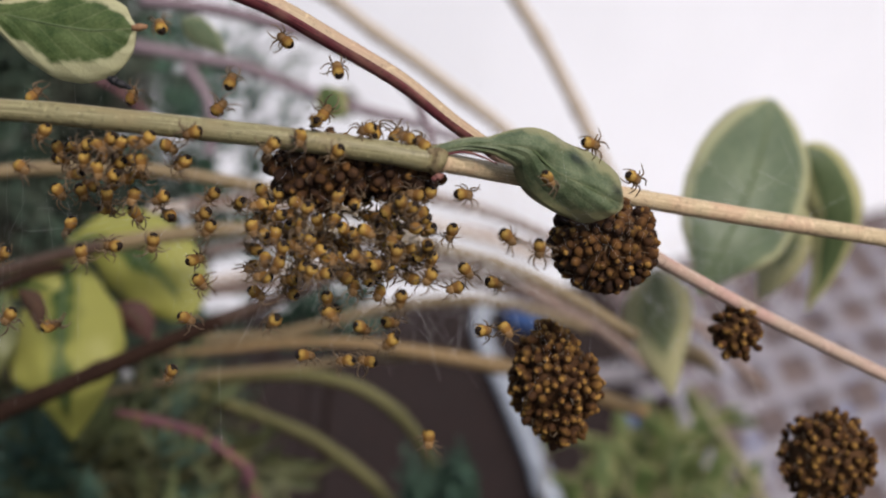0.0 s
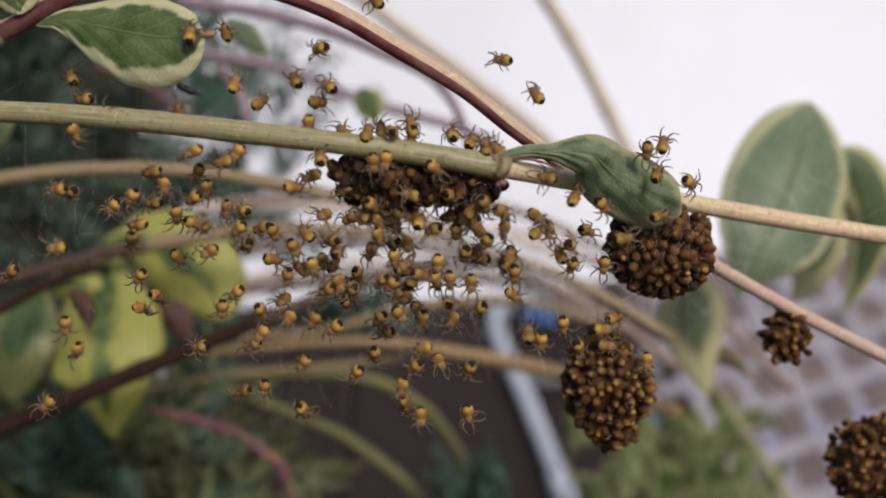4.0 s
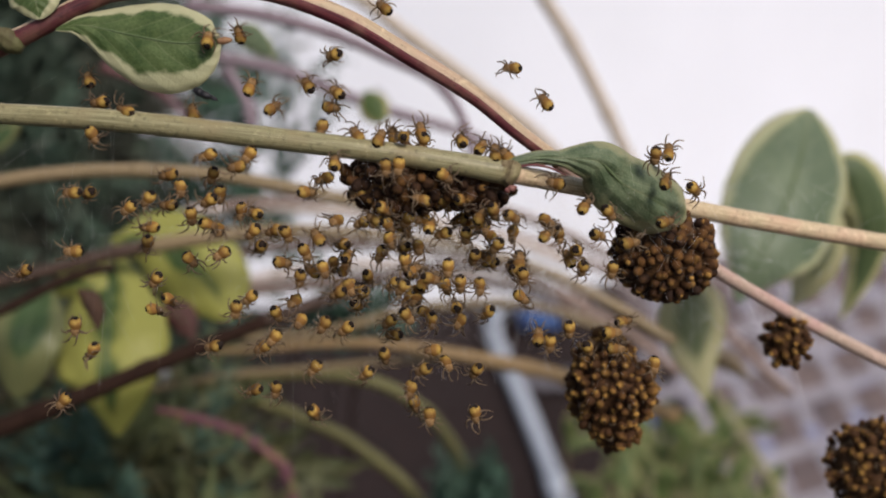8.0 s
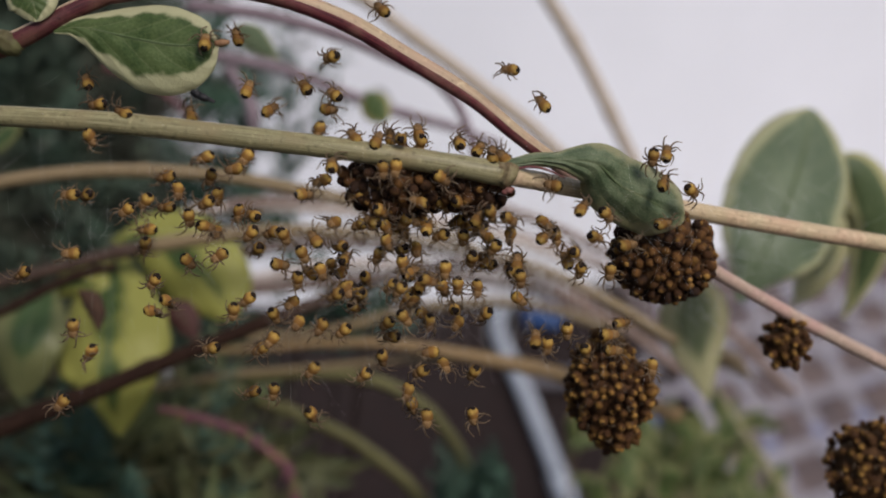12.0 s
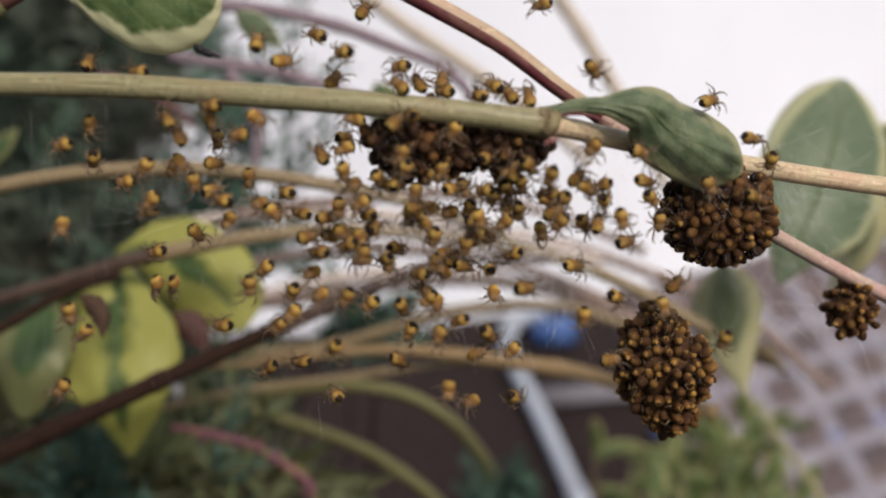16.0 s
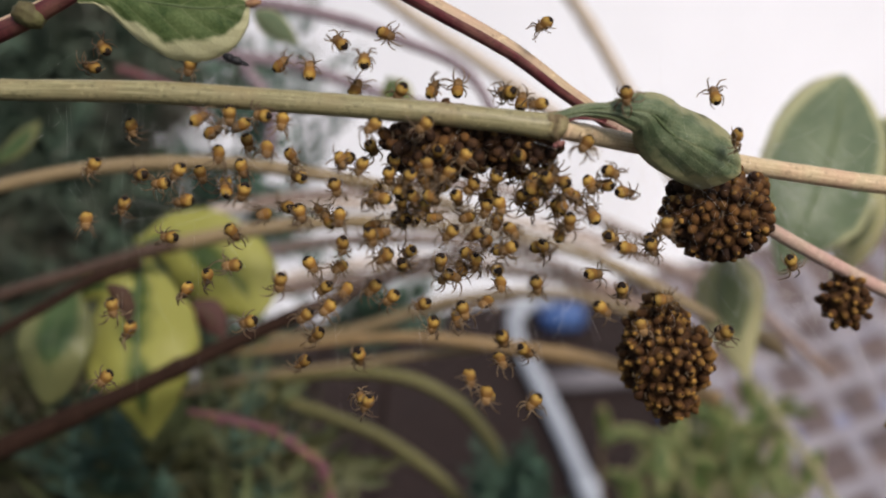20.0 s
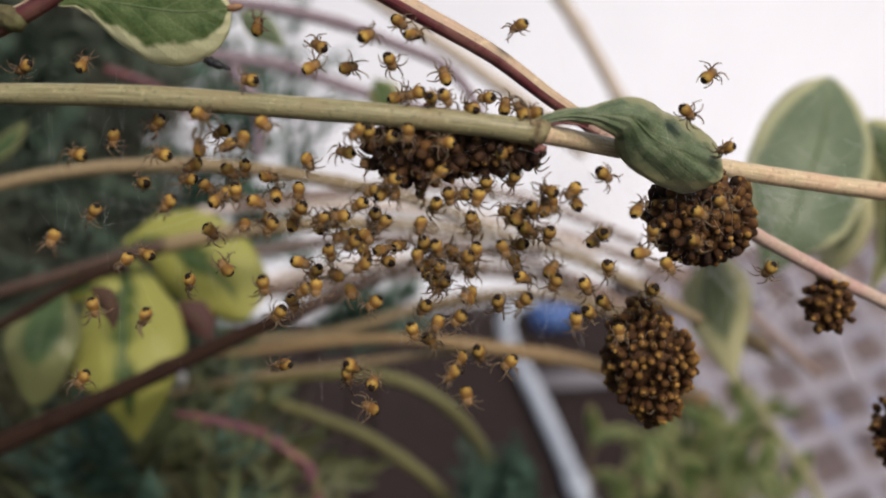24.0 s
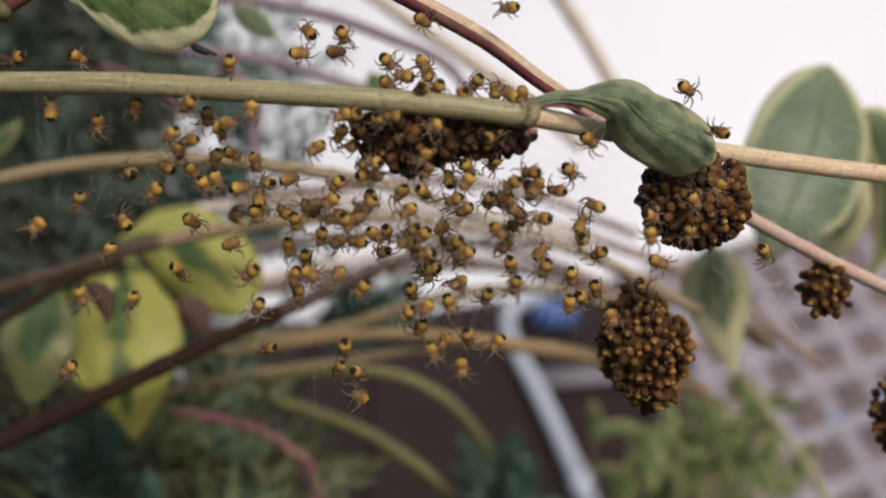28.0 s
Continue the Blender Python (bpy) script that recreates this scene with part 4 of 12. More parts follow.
def shrub(name, label, box_uvd, count, length, needle, paint, seed, lean, foot, thin=None, pairs=9):
    """A bushy plant: bare stalks from its foot, and a crown of many sprigs in the stretch box_uvd = (u0, u1, v0, v1, d0, d1)."""
    rng = random.Random(seed)
    u0, u1, v0, v1, d0, d1 = box_uvd
    t = thing(name, foot, label, "shrub")
    o = Vector(foot)
    verts, faces, tips = [], [], []
    while len(tips) < count:
        u, v, d = rng.uniform(u0, u1), rng.uniform(v0, v1), rng.uniform(d0, d1)
        if thin and not thin(u, v, rng.random()):
            continue
        p = site(u, v, d) - o
        way = Vector(lean) + Vector((rng.uniform(-1, 1), rng.uniform(-1, 1), rng.uniform(-1, 1))) * 0.8
        sprig(verts, faces, p, way, length * rng.uniform(0.6, 1.3), needle, rng, pairs)
        tips.append(p)
    data = bpy.data.meshes.new("crown")
    data.from_pydata([tuple(q) for q in verts], [], faces)
    data.materials.append(paint)
    crown = new("crown", data)
    crown.parent = t
    tagged(crown, kind="stuff")
    stout, stalks = (0.25, 8) if count > 300 else (0.08, 3)
    for k in range(stalks):
        p = tips[k * len(tips) // stalks]
        bm = bmesh.new()
        tube(bm, [Vector((p.x * 0.2, p.y * 0.2, 0)) + o, o + Vector((p.x * 0.5, p.y * 0.5, p.z * 0.5)), o + p], [0.006 * stout, 0.004 * stout, 0.0004], 6, 5, None, 0.1, o)
        part("stalk", bm, TWIG, t)
    return t


# u and v count in mm at the plane of the swarm
shrub("conifer_shrub", "dense dark green conifer shrub, out of focus", (-56, -17, -13, 32, 420, 640), 960, 0.05, 0.012, NEEDLE, 11, (0.1, -0.2, 0.4), (-0.42, 0.75, 0.0),
      lambda u, v, r: u < -31 - 0.1 * v + 11 * r ** 4)
# filler layer, added to keep the bright wall out of the shrub's gaps
shrub("conifer_shrub", "dark conifer foliage added behind the shrub to close its gaps", (-60, -26, -30, 34, 660, 860), 620, 0.09, 0.03, NEEDLE, 10, (0.1, -0.2, 0.4), (-0.62, 1.0, 0.0),
      lambda u, v, r: u < -33 - 0.1 * v + 6 * r ** 4)
shrub("conifer_shrub", "dark green shrub low before the wall", (-56, -14, -34, -10, 330, 560), 560, 0.045, 0.011, NEEDLE_BROWN, 12, (0.1, -0.3, 0.5), (-0.3, 0.6, 0.0),
      lambda u, v, r: u < -33 - 0.25 * (v + 14) + 5 * r * r)
shrub("blue_green_shrub", "soft blue-green needled shrub", (-42, -24, -26, -18, 280, 330), 28, 0.03, 0.007, NEEDLE_BLUE, 13, (0.2, -0.2, 0.9), (-0.2, 0.45, 0.0))
shrub("blue_green_shrub", "blue-green needled sprigs growing from the soil", (0, 6, -28, -22, 300, 330), 40, 0.009, 0.005, NEEDLE_BLUE, 14, (0.1, -0.1, 1.0), (0.0, 0.4, 0.0))
shrub("grassy_plant", "mid-green narrow-leaved plant low behind the stems", (-34, -19, -34, -20, 290, 360), 40, 0.032, 0.022, GRASSY, 15, (0.2, -0.2, 0.8), (-0.1, 0.42, 0.0),
      lambda u, v, r: v < -17 - 0.28 * (u + 26) + 3 * r, 5)
shrub("blue_green_shrub", "pale teal foliage before the white wall", (-24, -16, 6, 18, 380, 430), 16, 0.03, 0.012, NEEDLE_BLUE, 16, (0.4, -0.1, 0.4), (-0.4, 0.7, 0.0))
shrub("blue_green_shrub", "teal foliage tips low before the wall", (-20, -5, -9, -4, 420, 470), 9, 0.02, 0.010, NEEDLE_BLUE, 17, (0.3, -0.1, 0.3), (-0.35, 0.8, 0.0))
shrub("blue_green_shrub", "faint green foliage behind the stems", (-26, -13, 3, 8, 400, 460), 12, 0.022, 0.010, NEEDLE_BLUE, 18, (0.3, -0.1, 0.3), (-0.45, 0.8, 0.0))
dot = thing("leaf_tuft", site(-6.8, 13.9, 452), "small round tuft of green leaves", "leaves")
verts, faces, trng = [], [], random.Random(3)
for k in range(26):
    sprig(verts, faces, Vector(), Vector((trng.uniform(-1, 1), trng.uniform(-1, 1), trng.uniform(-1, 1))), 0.004, 0.006, trng, 2)
data = bpy.data.meshes.new("tuft")
data.from_pydata([tuple(q) for q in verts], [], faces)
data.materials.append(GRASSY)
tuft = new("tuft", data)
tuft.parent = dot

# ---- a blue thing and pale rubble by the wall's foot ----
crate = thing("plastic_crate", (0.165, 2.02, 0.0), "blue plastic crate on the paving by the wall", "crate")
bm = bmesh.new()
box(bm, (-0.02, -0.03, 0.002), (0.055, 0.03, 0.03))
bmesh.ops.bevel(bm, geom=bm.edges[:], offset=0.004, segments=2, affect="EDGES")
part("body", bm, BLUE, crate)
bm = bmesh.new()
box(bm, (-0.023, -0.033, 0.03), (0.058, 0.033, 0.034))
part("rim", bm, BLUE, crate)
cap = thing("bottle_top", (0.3276, 1.6795, 0.0), "small dark blue plastic bottle top on the paving", "bottle top")
bm = bmesh.new()
bmesh.ops.create_cone(bm, cap_ends=True, segments=24, radius1=0.017, radius2=0.016, depth=0.014, matrix=Matrix.Translation((0, 0, 0.009)))
bmesh.ops.bevel(bm, geom=[e for e in bm.edges if e.calc_face_angle(0) > 0.8], offset=0.0025, segments=2, affect="EDGES")
part("body", bm, BLUE, cap)
shrub("blue_green_shrub", "pale teal sprigs behind the swarm", (-11, -6, -8, -4, 400, 430), 9, 0.02, 0.01, NEEDLE_BLUE, 18, (0.3, -0.1, 0.5), (-0.15, 0.8, 0.0))
shrub("blue_green_shrub", "pale teal sprigs before the white wall", (-23, -19, -2, 3, 400, 430), 8, 0.022, 0.011, NEEDLE_BLUE, 19, (0.3, -0.1, 0.5), (-0.3, 0.8, 0.0))

# ---- spiderlings ----
MM = 0.00116  # a spiderling's unit of length, a little over a millimetre
LEGS = (  # side reach, fore reach, length of each leg in body lengths, front pair first
    ((0.35, 0.95), 1.75), ((0.75, 0.6), 1.55), ((0.95, -0.05), 1.1), ((0.7, -0.75), 1.5))


def leg_mesh(n, spread, seed):
    """One right leg: thigh, shin and foot, bowed up and down again."""
    rng = random.Random(seed)
    (sx, sy), length = LEGS[n]
    sx, sy = sx * spread + rng.uniform(-0.12, 0.12), sy + rng.uniform(-0.15, 0.15)
    way = Vector((sx, sy, 0)).normalized()
    l = length * 0.545 * MM * (0.7 + 0.3 * spread)
    root = Vector((0.3, 0.34 + 0.15 * (1.5 - n), -0.05)) * MM
    bm = bmesh.new()
    curl = Vector((-way.y, way.x, 0)) * rng.choice((-1, 1)) * rng.uniform(0.12, 0.5)
    pts = [root, root + way * l * 0.33 + Vector((0, 0, 0.25)) * MM, root + (way + curl * 0.6) * l * 0.62 + Vector((0, 0, 0.2)) * MM,
           root + (way + curl * 1.2) * l * 0.86 + Vector((0, 0, -0.1)) * MM, root + (way + curl * 2) * l + Vector((0, 0, -0.25)) * MM]
    leg_tube(bm, pts, [0.085 * MM, 0.078 * MM, 0.066 * MM, 0.05 * MM, 0.034 * MM])
    return mesh_of("leg", bm, LEG)


def leg_tube(bm, pts, radii, sides=6):
    line = curve_through(pts, 3)
    rr = np.interp(np.linspace(0, 1, len(line)), np.linspace(0, 1, len(radii)), radii)
    rings = []
    for i, p in enumerate(line):
        way = (line[min(i + 1, len(line) - 1)] - line[max(i - 1, 0)]).normalized()
        a = way.cross(Vector((0.1, 0.2, 1))).normalized()
        b = way.cross(a)
        rings.append([bm.verts.new(p + (a * math.cos(k * 2 * math.pi / sides) + b * math.sin(k * 2 * math.pi / sides)) * rr[i]) for k in range(sides)])
    for r, q in zip(rings, rings[1:]):
        for k in range(sides):
            bm.faces.new((r[k], r[(k + 1) % sides], q[(k + 1) % sides], q[k]))
    bm.faces.new(rings[0][::-1])
    bm.faces.new(rings[-1])


def abdomen_mesh():
    bm = bmesh.new()
    ball(bm, (0, -0.22 * MM, 0.08 * MM), (0.53 * MM, 0.62 * MM, 0.5 * MM), None, 16, 12, 0.1)
    for v in bm.verts:
        back = max(0.0, -(v.co.y / MM + 0.4))
        v.co.x *= 1 - 0.22 * back
        v.co.z += 0.1 * MM * back
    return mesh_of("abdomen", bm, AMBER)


def patch_mesh(width):
    """The black wedge on the hind end of the back, a hair proud of it."""
    bm = bmesh.new()
    rows, cols = 6, 8
    grid = []
    for i in range(rows + 1):
        lat = radians(64 - 78 * i / rows)
        w = width * (0.45 + 0.55 * math.sin(math.pi * min(1.0, 0.25 + i / rows * 0.7)))
        ring = []
        for j in range(cols + 1):
            lon = radians(w * (2 * j / cols - 1))
            d = Vector((math.sin(lon) * math.cos(lat - radians(20)), -math.cos(lon) * math.cos(lat - radians(10)), math.sin(lat)))
            d.normalize()
            p = Vector((d.x * 0.55, d.y * 0.642, d.z * 0.52)) * MM + Vector((0, -0.22, 0.08)) * MM
            back = max(0.0, -(p.y / MM + 0.4))
            p.x *= 1 - 0.22 * back
            p.z += 0.1 * MM * back
            ring.append(bm.verts.new(p))
        grid.append(ring)
    for r, q in zip(grid, grid[1:]):
        for j in range(cols):
            bm.faces.new((r[j], r[j + 1], q[j + 1], q[j]))
    return mesh_of("dark_patch", bm, BLACK)


def head_mesh():
    bm = bmesh.new()
    ball(bm, (0, 0.36 * MM, 0), (0.43 * MM, 0.38 * MM, 0.34 * MM), None, 14, 10, 0.12)
    ball(bm, (0, 0.63 * MM, 0.02 * MM), (0.32 * MM, 0.2 * MM, 0.22 * MM), None, 10, 6, 0.1)
    return mesh_of("cephalothorax", bm, BROWN)


def jaw_mesh():
    bm = bmesh.new()
    for x in (-0.07, 0.07):
        ball(bm, (x * MM, 0.8 * MM, -0.06 * MM), (0.06 * MM, 0.1 * MM, 0.09 * MM), None, 6, 5)
    return mesh_of("jaw", bm, LEG)


ABDOMEN, PATCHES, HEAD, JAWS = abdomen_mesh(), [patch_mesh(54), patch_mesh(42)], head_mesh(), jaw_mesh()
MIRROR = Matrix.Diagonal((-1, 1, 1, 1))
KINDS = []
for kind_no, (spread, big) in enumerate(((1.0, 1.0), (0.7, 0.95), (1.25, 1.0), (0.45, 1.05), (0.9, 0.9), (1.1, 1.08))):
    LEG_SET = []
    for n in range(4):
        for side in (1, -1):
            data = leg_mesh(n, spread, kind_no * 31 + n * 7 + side)
            if side < 0:
                data.transform(MIRROR)
                data.flip_normals()
            LEG_SET.append(data)
    KINDS.append((LEG_SET, big))


def spiderling(kind_no):
    legs, big = KINDS[kind_no]
    t = thing("spiderling", (0, 0, 0), ("amber spiderling with a black patch, legs spread on the silk", "amber spiderling with a black patch, legs half drawn in",
              "amber spiderling striding with long thin legs", "amber spiderling hunched with tucked legs", "small amber spiderling with a black patch", "plump amber spiderling with a black patch")[kind_no],
              "spider", "swarm of spiderlings")
    a = new("abdomen", ABDOMEN)
    a.parent = t
    p = new("dark_patch", PATCHES[kind_no % 2])
    p.parent = a
    for name, data in (("cephalothorax", HEAD), ("jaw", JAWS), *(("leg", d) for d in legs)):
        o = new(name, data)
        o.parent = t
    return t


PROTOS = [spiderling(k) for k in range(len(KINDS))]
USED = set()


def next_spiderling(kind_no):
    if kind_no in USED:
        return copy_thing(PROTOS[kind_no], Matrix())
    USED.add(kind_no)
    return PROTOS[kind_no]


# the builds of the swarm
KIND_RNG = random.Random(17)
SWARM = [next_spiderling(KIND_RNG.choices(range(6), (24, 20, 16, 12, 16, 12))[0]) for k in range(200)]

# ---- resting clumps of spiderlings ----
def rest_abdomen(paint):
    bm = bmesh.new()
    ball(bm, (0, -0.2 * MM, 0.05 * MM), (0.44 * MM, 0.58 * MM, 0.44 * MM), None, 12, 9, 0.12)
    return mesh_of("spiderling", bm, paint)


def rest_ball(name, at, size, paint):
    bm = bmesh.new()
    ball(bm, Vector(at) * MM, Vector(size) * MM, None, 9, 7)
    return mesh_of(name, bm, paint)


def rest_leg(side, fore):
    bm = bmesh.new()
    leg_tube(bm, [Vector((0.2 * side, 0.5, 0)) * MM, Vector((0.62 * side, 0.5 + 0.35 * fore, 0.28)) * MM, Vector((0.7 * side, 0.4 + 0.75 * fore, -0.1)) * MM], [0.08 * MM, 0.07 * MM, 0.04 * MM], 5)
    return mesh_of("leg", bm, LEG)


# one row per tone; later rows hold skins with more shade painted in
RESTING = [[rest_abdomen(m) for m in paints] for paints in ((AMBER_DULL, AMBER_SHADED, AMBER_SHADED), (AMBER_DULL, AMBER_SHADED, AMBER_SHADED), (AMBER_SHADED, AMBER_SHADED, AMBER_DEEP_SHADE), (AMBER_DEEP_SHADE, AMBER_DEEP_SHADE, AMBER_SHADED))]
REST_PATCH = rest_ball("dark_patch", (0.05, -0.74, 0.12), (0.12, 0.13, 0.17), BLACK)
REST_TIPS = [rest_ball("abdomen_tip", (0, -0.56, 0.16), (0.29, 0.28, 0.27), m) for m in (AMBER_MID, AMBER_DULL)]
REST_LEGS = [rest_leg(side, fore) for side in (1, -1) for fore in (1, -0.6)]


def clump(label, at, radii, count, seed, size=1.0, uneven=0.16, tone=0, taper=0.0, neck=0.0):
    """A ball of spiderlings: a packed core, and those that show on it, hind ends turned outwards; taper narrows it
    towards its foot, neck towards its top; a higher tone takes skins with more shade painted in and fewer pale tips.
    """
    rng = random.Random(seed)
    at = Vector(at)
    t = thing("spiderling_clump", at, label, "spider clump", "clumps of spiderlings")

    def spot(d, lump):
        slim = 1 - taper * max(0.0, 0.15 - d.y) - neck * max(0.0, d.y - 0.15)
        return RIGHT * (d.x * slim + 0.18 * taper * max(0.0, -d.y) - 0.3 * neck * max(0.0, d.y - 0.15)) * radii[0] * lump + UP * d.y * radii[1] * lump - AHEAD * d.z * slim * radii[2] * lump

    # lumpy core in the colour of shade, seen between the bodies
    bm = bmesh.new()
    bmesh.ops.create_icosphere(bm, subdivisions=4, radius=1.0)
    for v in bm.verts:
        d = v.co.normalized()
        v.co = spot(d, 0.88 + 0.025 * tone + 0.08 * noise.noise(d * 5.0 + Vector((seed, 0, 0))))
    part("packed_core", bm, CORE_SHADE, t, "packed bodies deep in the clump, coloured dark as if shaded")
    for k in range(count):
        z = 1 - 2 * (k + 0.5) / count
        a = k * 2.39996 + rng.uniform(-0.25, 0.25)
        r = math.sqrt(1 - z * z)
        d = Vector((r * math.cos(a), r * math.sin(a), z))
        lump = rng.uniform(0.9, 1.04) + uneven * noise.noise(d * 2.2 + Vector((0, seed, 0)))
        p = spot(d, lump)
        nrm = (RIGHT * d.x / radii[0] + UP * d.y / radii[1] - AHEAD * d.z / radii[2]).normalized()
        q = nrm.to_track_quat("Z", "Y").to_matrix().to_4x4() @ Matrix.Rotation(rng.uniform(0, 6.28), 4, "Z") @ Matrix.Rotation(rng.gauss(-1.0, 0.5), 4, "X")
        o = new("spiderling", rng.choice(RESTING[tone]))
        o.parent = t
        seen = d.z > -0.3
        bits = [("leg", l) for l in rng.sample(REST_LEGS, 1 + k % 2)] if seen and k % 3 else []
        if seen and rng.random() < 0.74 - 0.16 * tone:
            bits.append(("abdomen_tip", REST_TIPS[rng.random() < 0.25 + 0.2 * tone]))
            if rng.random() < 0.6:
                bits.append(("dark_patch", REST_PATCH))
        for name, data in bits:
            bit = new(name, data)
            bit.parent = o
        s = size * rng.uniform(0.8, 1.12)
        o.matrix_basis = Matrix.Translation(p) @ q @ Matrix.Diagonal((s, s, s, 1))
    return t


clump("ball of resting spiderlings hanging free on silk", (0.02006, 0.12433, 1.02353), (0.0051, 0.0066, 0.0051), 290, 21, 1.06, taper=0.25, neck=0.5)
# the leaf's shade on this ball is put into its skins
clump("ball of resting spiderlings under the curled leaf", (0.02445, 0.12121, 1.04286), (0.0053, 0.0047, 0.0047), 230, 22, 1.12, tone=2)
clump("small uneven ball of resting spiderlings", (0.0429, 0.13296, 1.02547), (0.0025, 0.0029, 0.0026), 64, 23, 1.0, uneven=0.3)
clump("ball of resting spiderlings on silk before the mat", (0.05653, 0.13292, 1.00646), (0.0056, 0.0058, 0.0052), 200, 24, 1.05)
# the skins of these two crowds carry the stem's shade in their colour
clump("crowd of spiderlings under the main stem, shade put into their colour", (-0.00446, 0.11295, 1.05474), (0.0047, 0.0032, 0.0030), 130, 25, 1.1, tone=3)
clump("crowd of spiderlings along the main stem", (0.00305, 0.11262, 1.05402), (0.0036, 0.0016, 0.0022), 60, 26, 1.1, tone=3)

# ---- a small black fly caught in the silk ----
fly = thing("fly", (-0.02302, 0.11278, 1.06384), "small black dead fly caught in the silk", "fly")
FP = FACING @ Matrix.Rotation(radians(-22), 4, "Z")
bm = bmesh.new()
ball(bm, (0.0001, 0, 0), (0.00072, 0.0004, 0.0004), None, 12, 8, 0.1)
bm.transform(FP)
part("abdomen", bm, FLY, fly)
bm = bmesh.new()
ball(bm, (-0.00058, 0.00005, 0), (0.00044, 0.00044, 0.00042), None, 12, 8, 0.1)
bm.transform(FP)
part("thorax", bm, FLY, fly)
bm = bmesh.new()
ball(bm, (-0.00098, 0.0001, 0), (0.00026, 0.00032, 0.0003), None, 10, 8)
bm.transform(FP)
part("head", bm, FLY, fly)
for k, (x, dx) in enumerate(((-0.7, -0.35), (-0.5, 0.0), (-0.35, 0.3))):
    bm = bmesh.new()
    leg_tube(bm, [Vector((x, -0.15, 0.1)) * MM, Vector((x + dx * 0.6, -0.55, 0.25)) * MM, Vector((x + dx, -0.8, 0.1)) * MM], [0.05 * MM, 0.04 * MM, 0.025 * MM], 5)
    bm.transform(FP)
    part("leg", bm, FLY, fly)
bm = bmesh.new()
ball(bm, (0.00085, 0.00002, 0.0001), (0.0006, 0.00022, 0.00004), Matrix.Rotation(radians(-4), 3, "Z"), 10, 6)
bm.transform(FP)
part("wing", bm, FLY, fly)

# ---- silk ----
SRNG = random.Random(9)


def strand(bm, a, b, r=0.000012):
    way = (b - a).normalized()
    x = way.orthogonal().normalized()
    y = way.cross(x)
    rings = [[bm.verts.new(p + (x * math.cos(k * 2.0944) + y * math.sin(k * 2.0944)) * r) for k in range(3)] for p in (a, (a + b) / 2 - UP * (b - a).length * 0.015, b)]
    for p, q in zip(rings, rings[1:]):
        for k in range(3):
            bm.faces.new((p[k], p[(k + 1) % 3], q[(k + 1) % 3], q[k]))


bm = bmesh.new()
for k in range(26):
    u0 = SRNG.uniform(-44, 16)
    a = site(u0, 14 - (u0 + 43) * 0.115 + SRNG.uniform(-0.6, 0.6), 118 + SRNG.uniform(-3, 5))
    if SRNG.random() < 0.25:
        b = site(u0 * 0.9 + SRNG.uniform(-6, 6), SRNG.uniform(16, 24), 120 + SRNG.uniform(-5, 6))
    else:
        b = site(u0 * 0.75 + SRNG.uniform(-10, 14), SRNG.uniform(-17, 2), 120 + SRNG.uniform(-6, 8))
    strand(bm, a, b, SRNG.uniform(0.000001, 0.0000025))
for k in range(14):
    a = site(SRNG.uniform(12, 26), SRNG.uniform(0, 6), 124 + SRNG.uniform(-3, 6))
    b = site(SRNG.uniform(12, 34), SRNG.uniform(-20, -6), 142 + SRNG.uniform(-8, 6))
    strand(bm, a, b, SRNG.uniform(0.000002, 0.000004))
for k in range(110):
    a = site(SRNG.uniform(22, 37), SRNG.uniform(-8, 5), SRNG.uniform(170, 215))
    b = a + (RIGHT * SRNG.gauss(0, 1) + UP * SRNG.gauss(0, 1) + AHEAD * SRNG.gauss(0, 0.5)) * 0.006
    strand(bm, a, b, SRNG.uniform(0.000006, 0.000012))
for k in range(200):
    a = site(SRNG.gauss(2, 9), SRNG.uniform(-5, 6), SRNG.uniform(116, 130))
    b = a + (RIGHT * SRNG.gauss(0, 1) + UP * SRNG.gauss(0, 1) + AHEAD * SRNG.gauss(0, 0.4)) * 0.003
    strand(bm, a, b, SRNG.uniform(0.000002, 0.000005))
# silk added behind the swarm, dense enough to dim the wall like shade
for k in range(2000):
    a = site(SRNG.gauss(6, 10), SRNG.uniform(-3.5, 7), SRNG.uniform(146, 190))
    b = a + (RIGHT * SRNG.gauss(0, 1) + UP * SRNG.gauss(0, 1) + AHEAD * SRNG.gauss(0, 0.4)) * 0.006
    strand(bm, a, b, SRNG.uniform(0.000005, 0.00001))
for k in range(60):
    a = site(SRNG.uniform(-42, -8), SRNG.uniform(-8, 12), SRNG.uniform(116, 140))
    b = a + (RIGHT * SRNG.gauss(0, 0.25) + UP * SRNG.gauss(0, 1.2) + AHEAD * SRNG.gauss(0, 0.4)) * 0.005
    strand(bm, a, b, SRNG.uniform(0.0000015, 0.0000035))
silk = tagged(new("silk_web", mesh_of("silk_web", bm, SILK)), "fine tangled silk threads between stem and spiderlings, thickened behind to dim the wall", "spider silk", kind="stuff")


# ---- the swarm moves ----
PATHS = []


def way(rows, tip, roll):
    """Poses from rows of seconds, mm right, ahead and up of the reference eye, and heading in degrees."""
    PATHS.append(rows)
    return [(t, BASE @ Matrix.Translation((x / 1000, y / 1000, z / 1000)) @ Matrix.Rotation(radians(90), 4, "X") @ pose(0, 0, 0, 0, 0, a - 90) @ pose(0, 0, 0, tip, roll, 0)) for t, x, y, z, a in rows]


def stride(ob, spans):
    """Swing the legs of a walking spiderling, one set of four against the other."""
    legs = [o for o in ob.children if o.name.startswith("leg")]
    for k, leg in enumerate(legs):
        rows = [(0, Matrix())] if spans[0][0] > 0 else []
        for a, b in spans:
            steps = max(3, int((b - a) / 0.45))
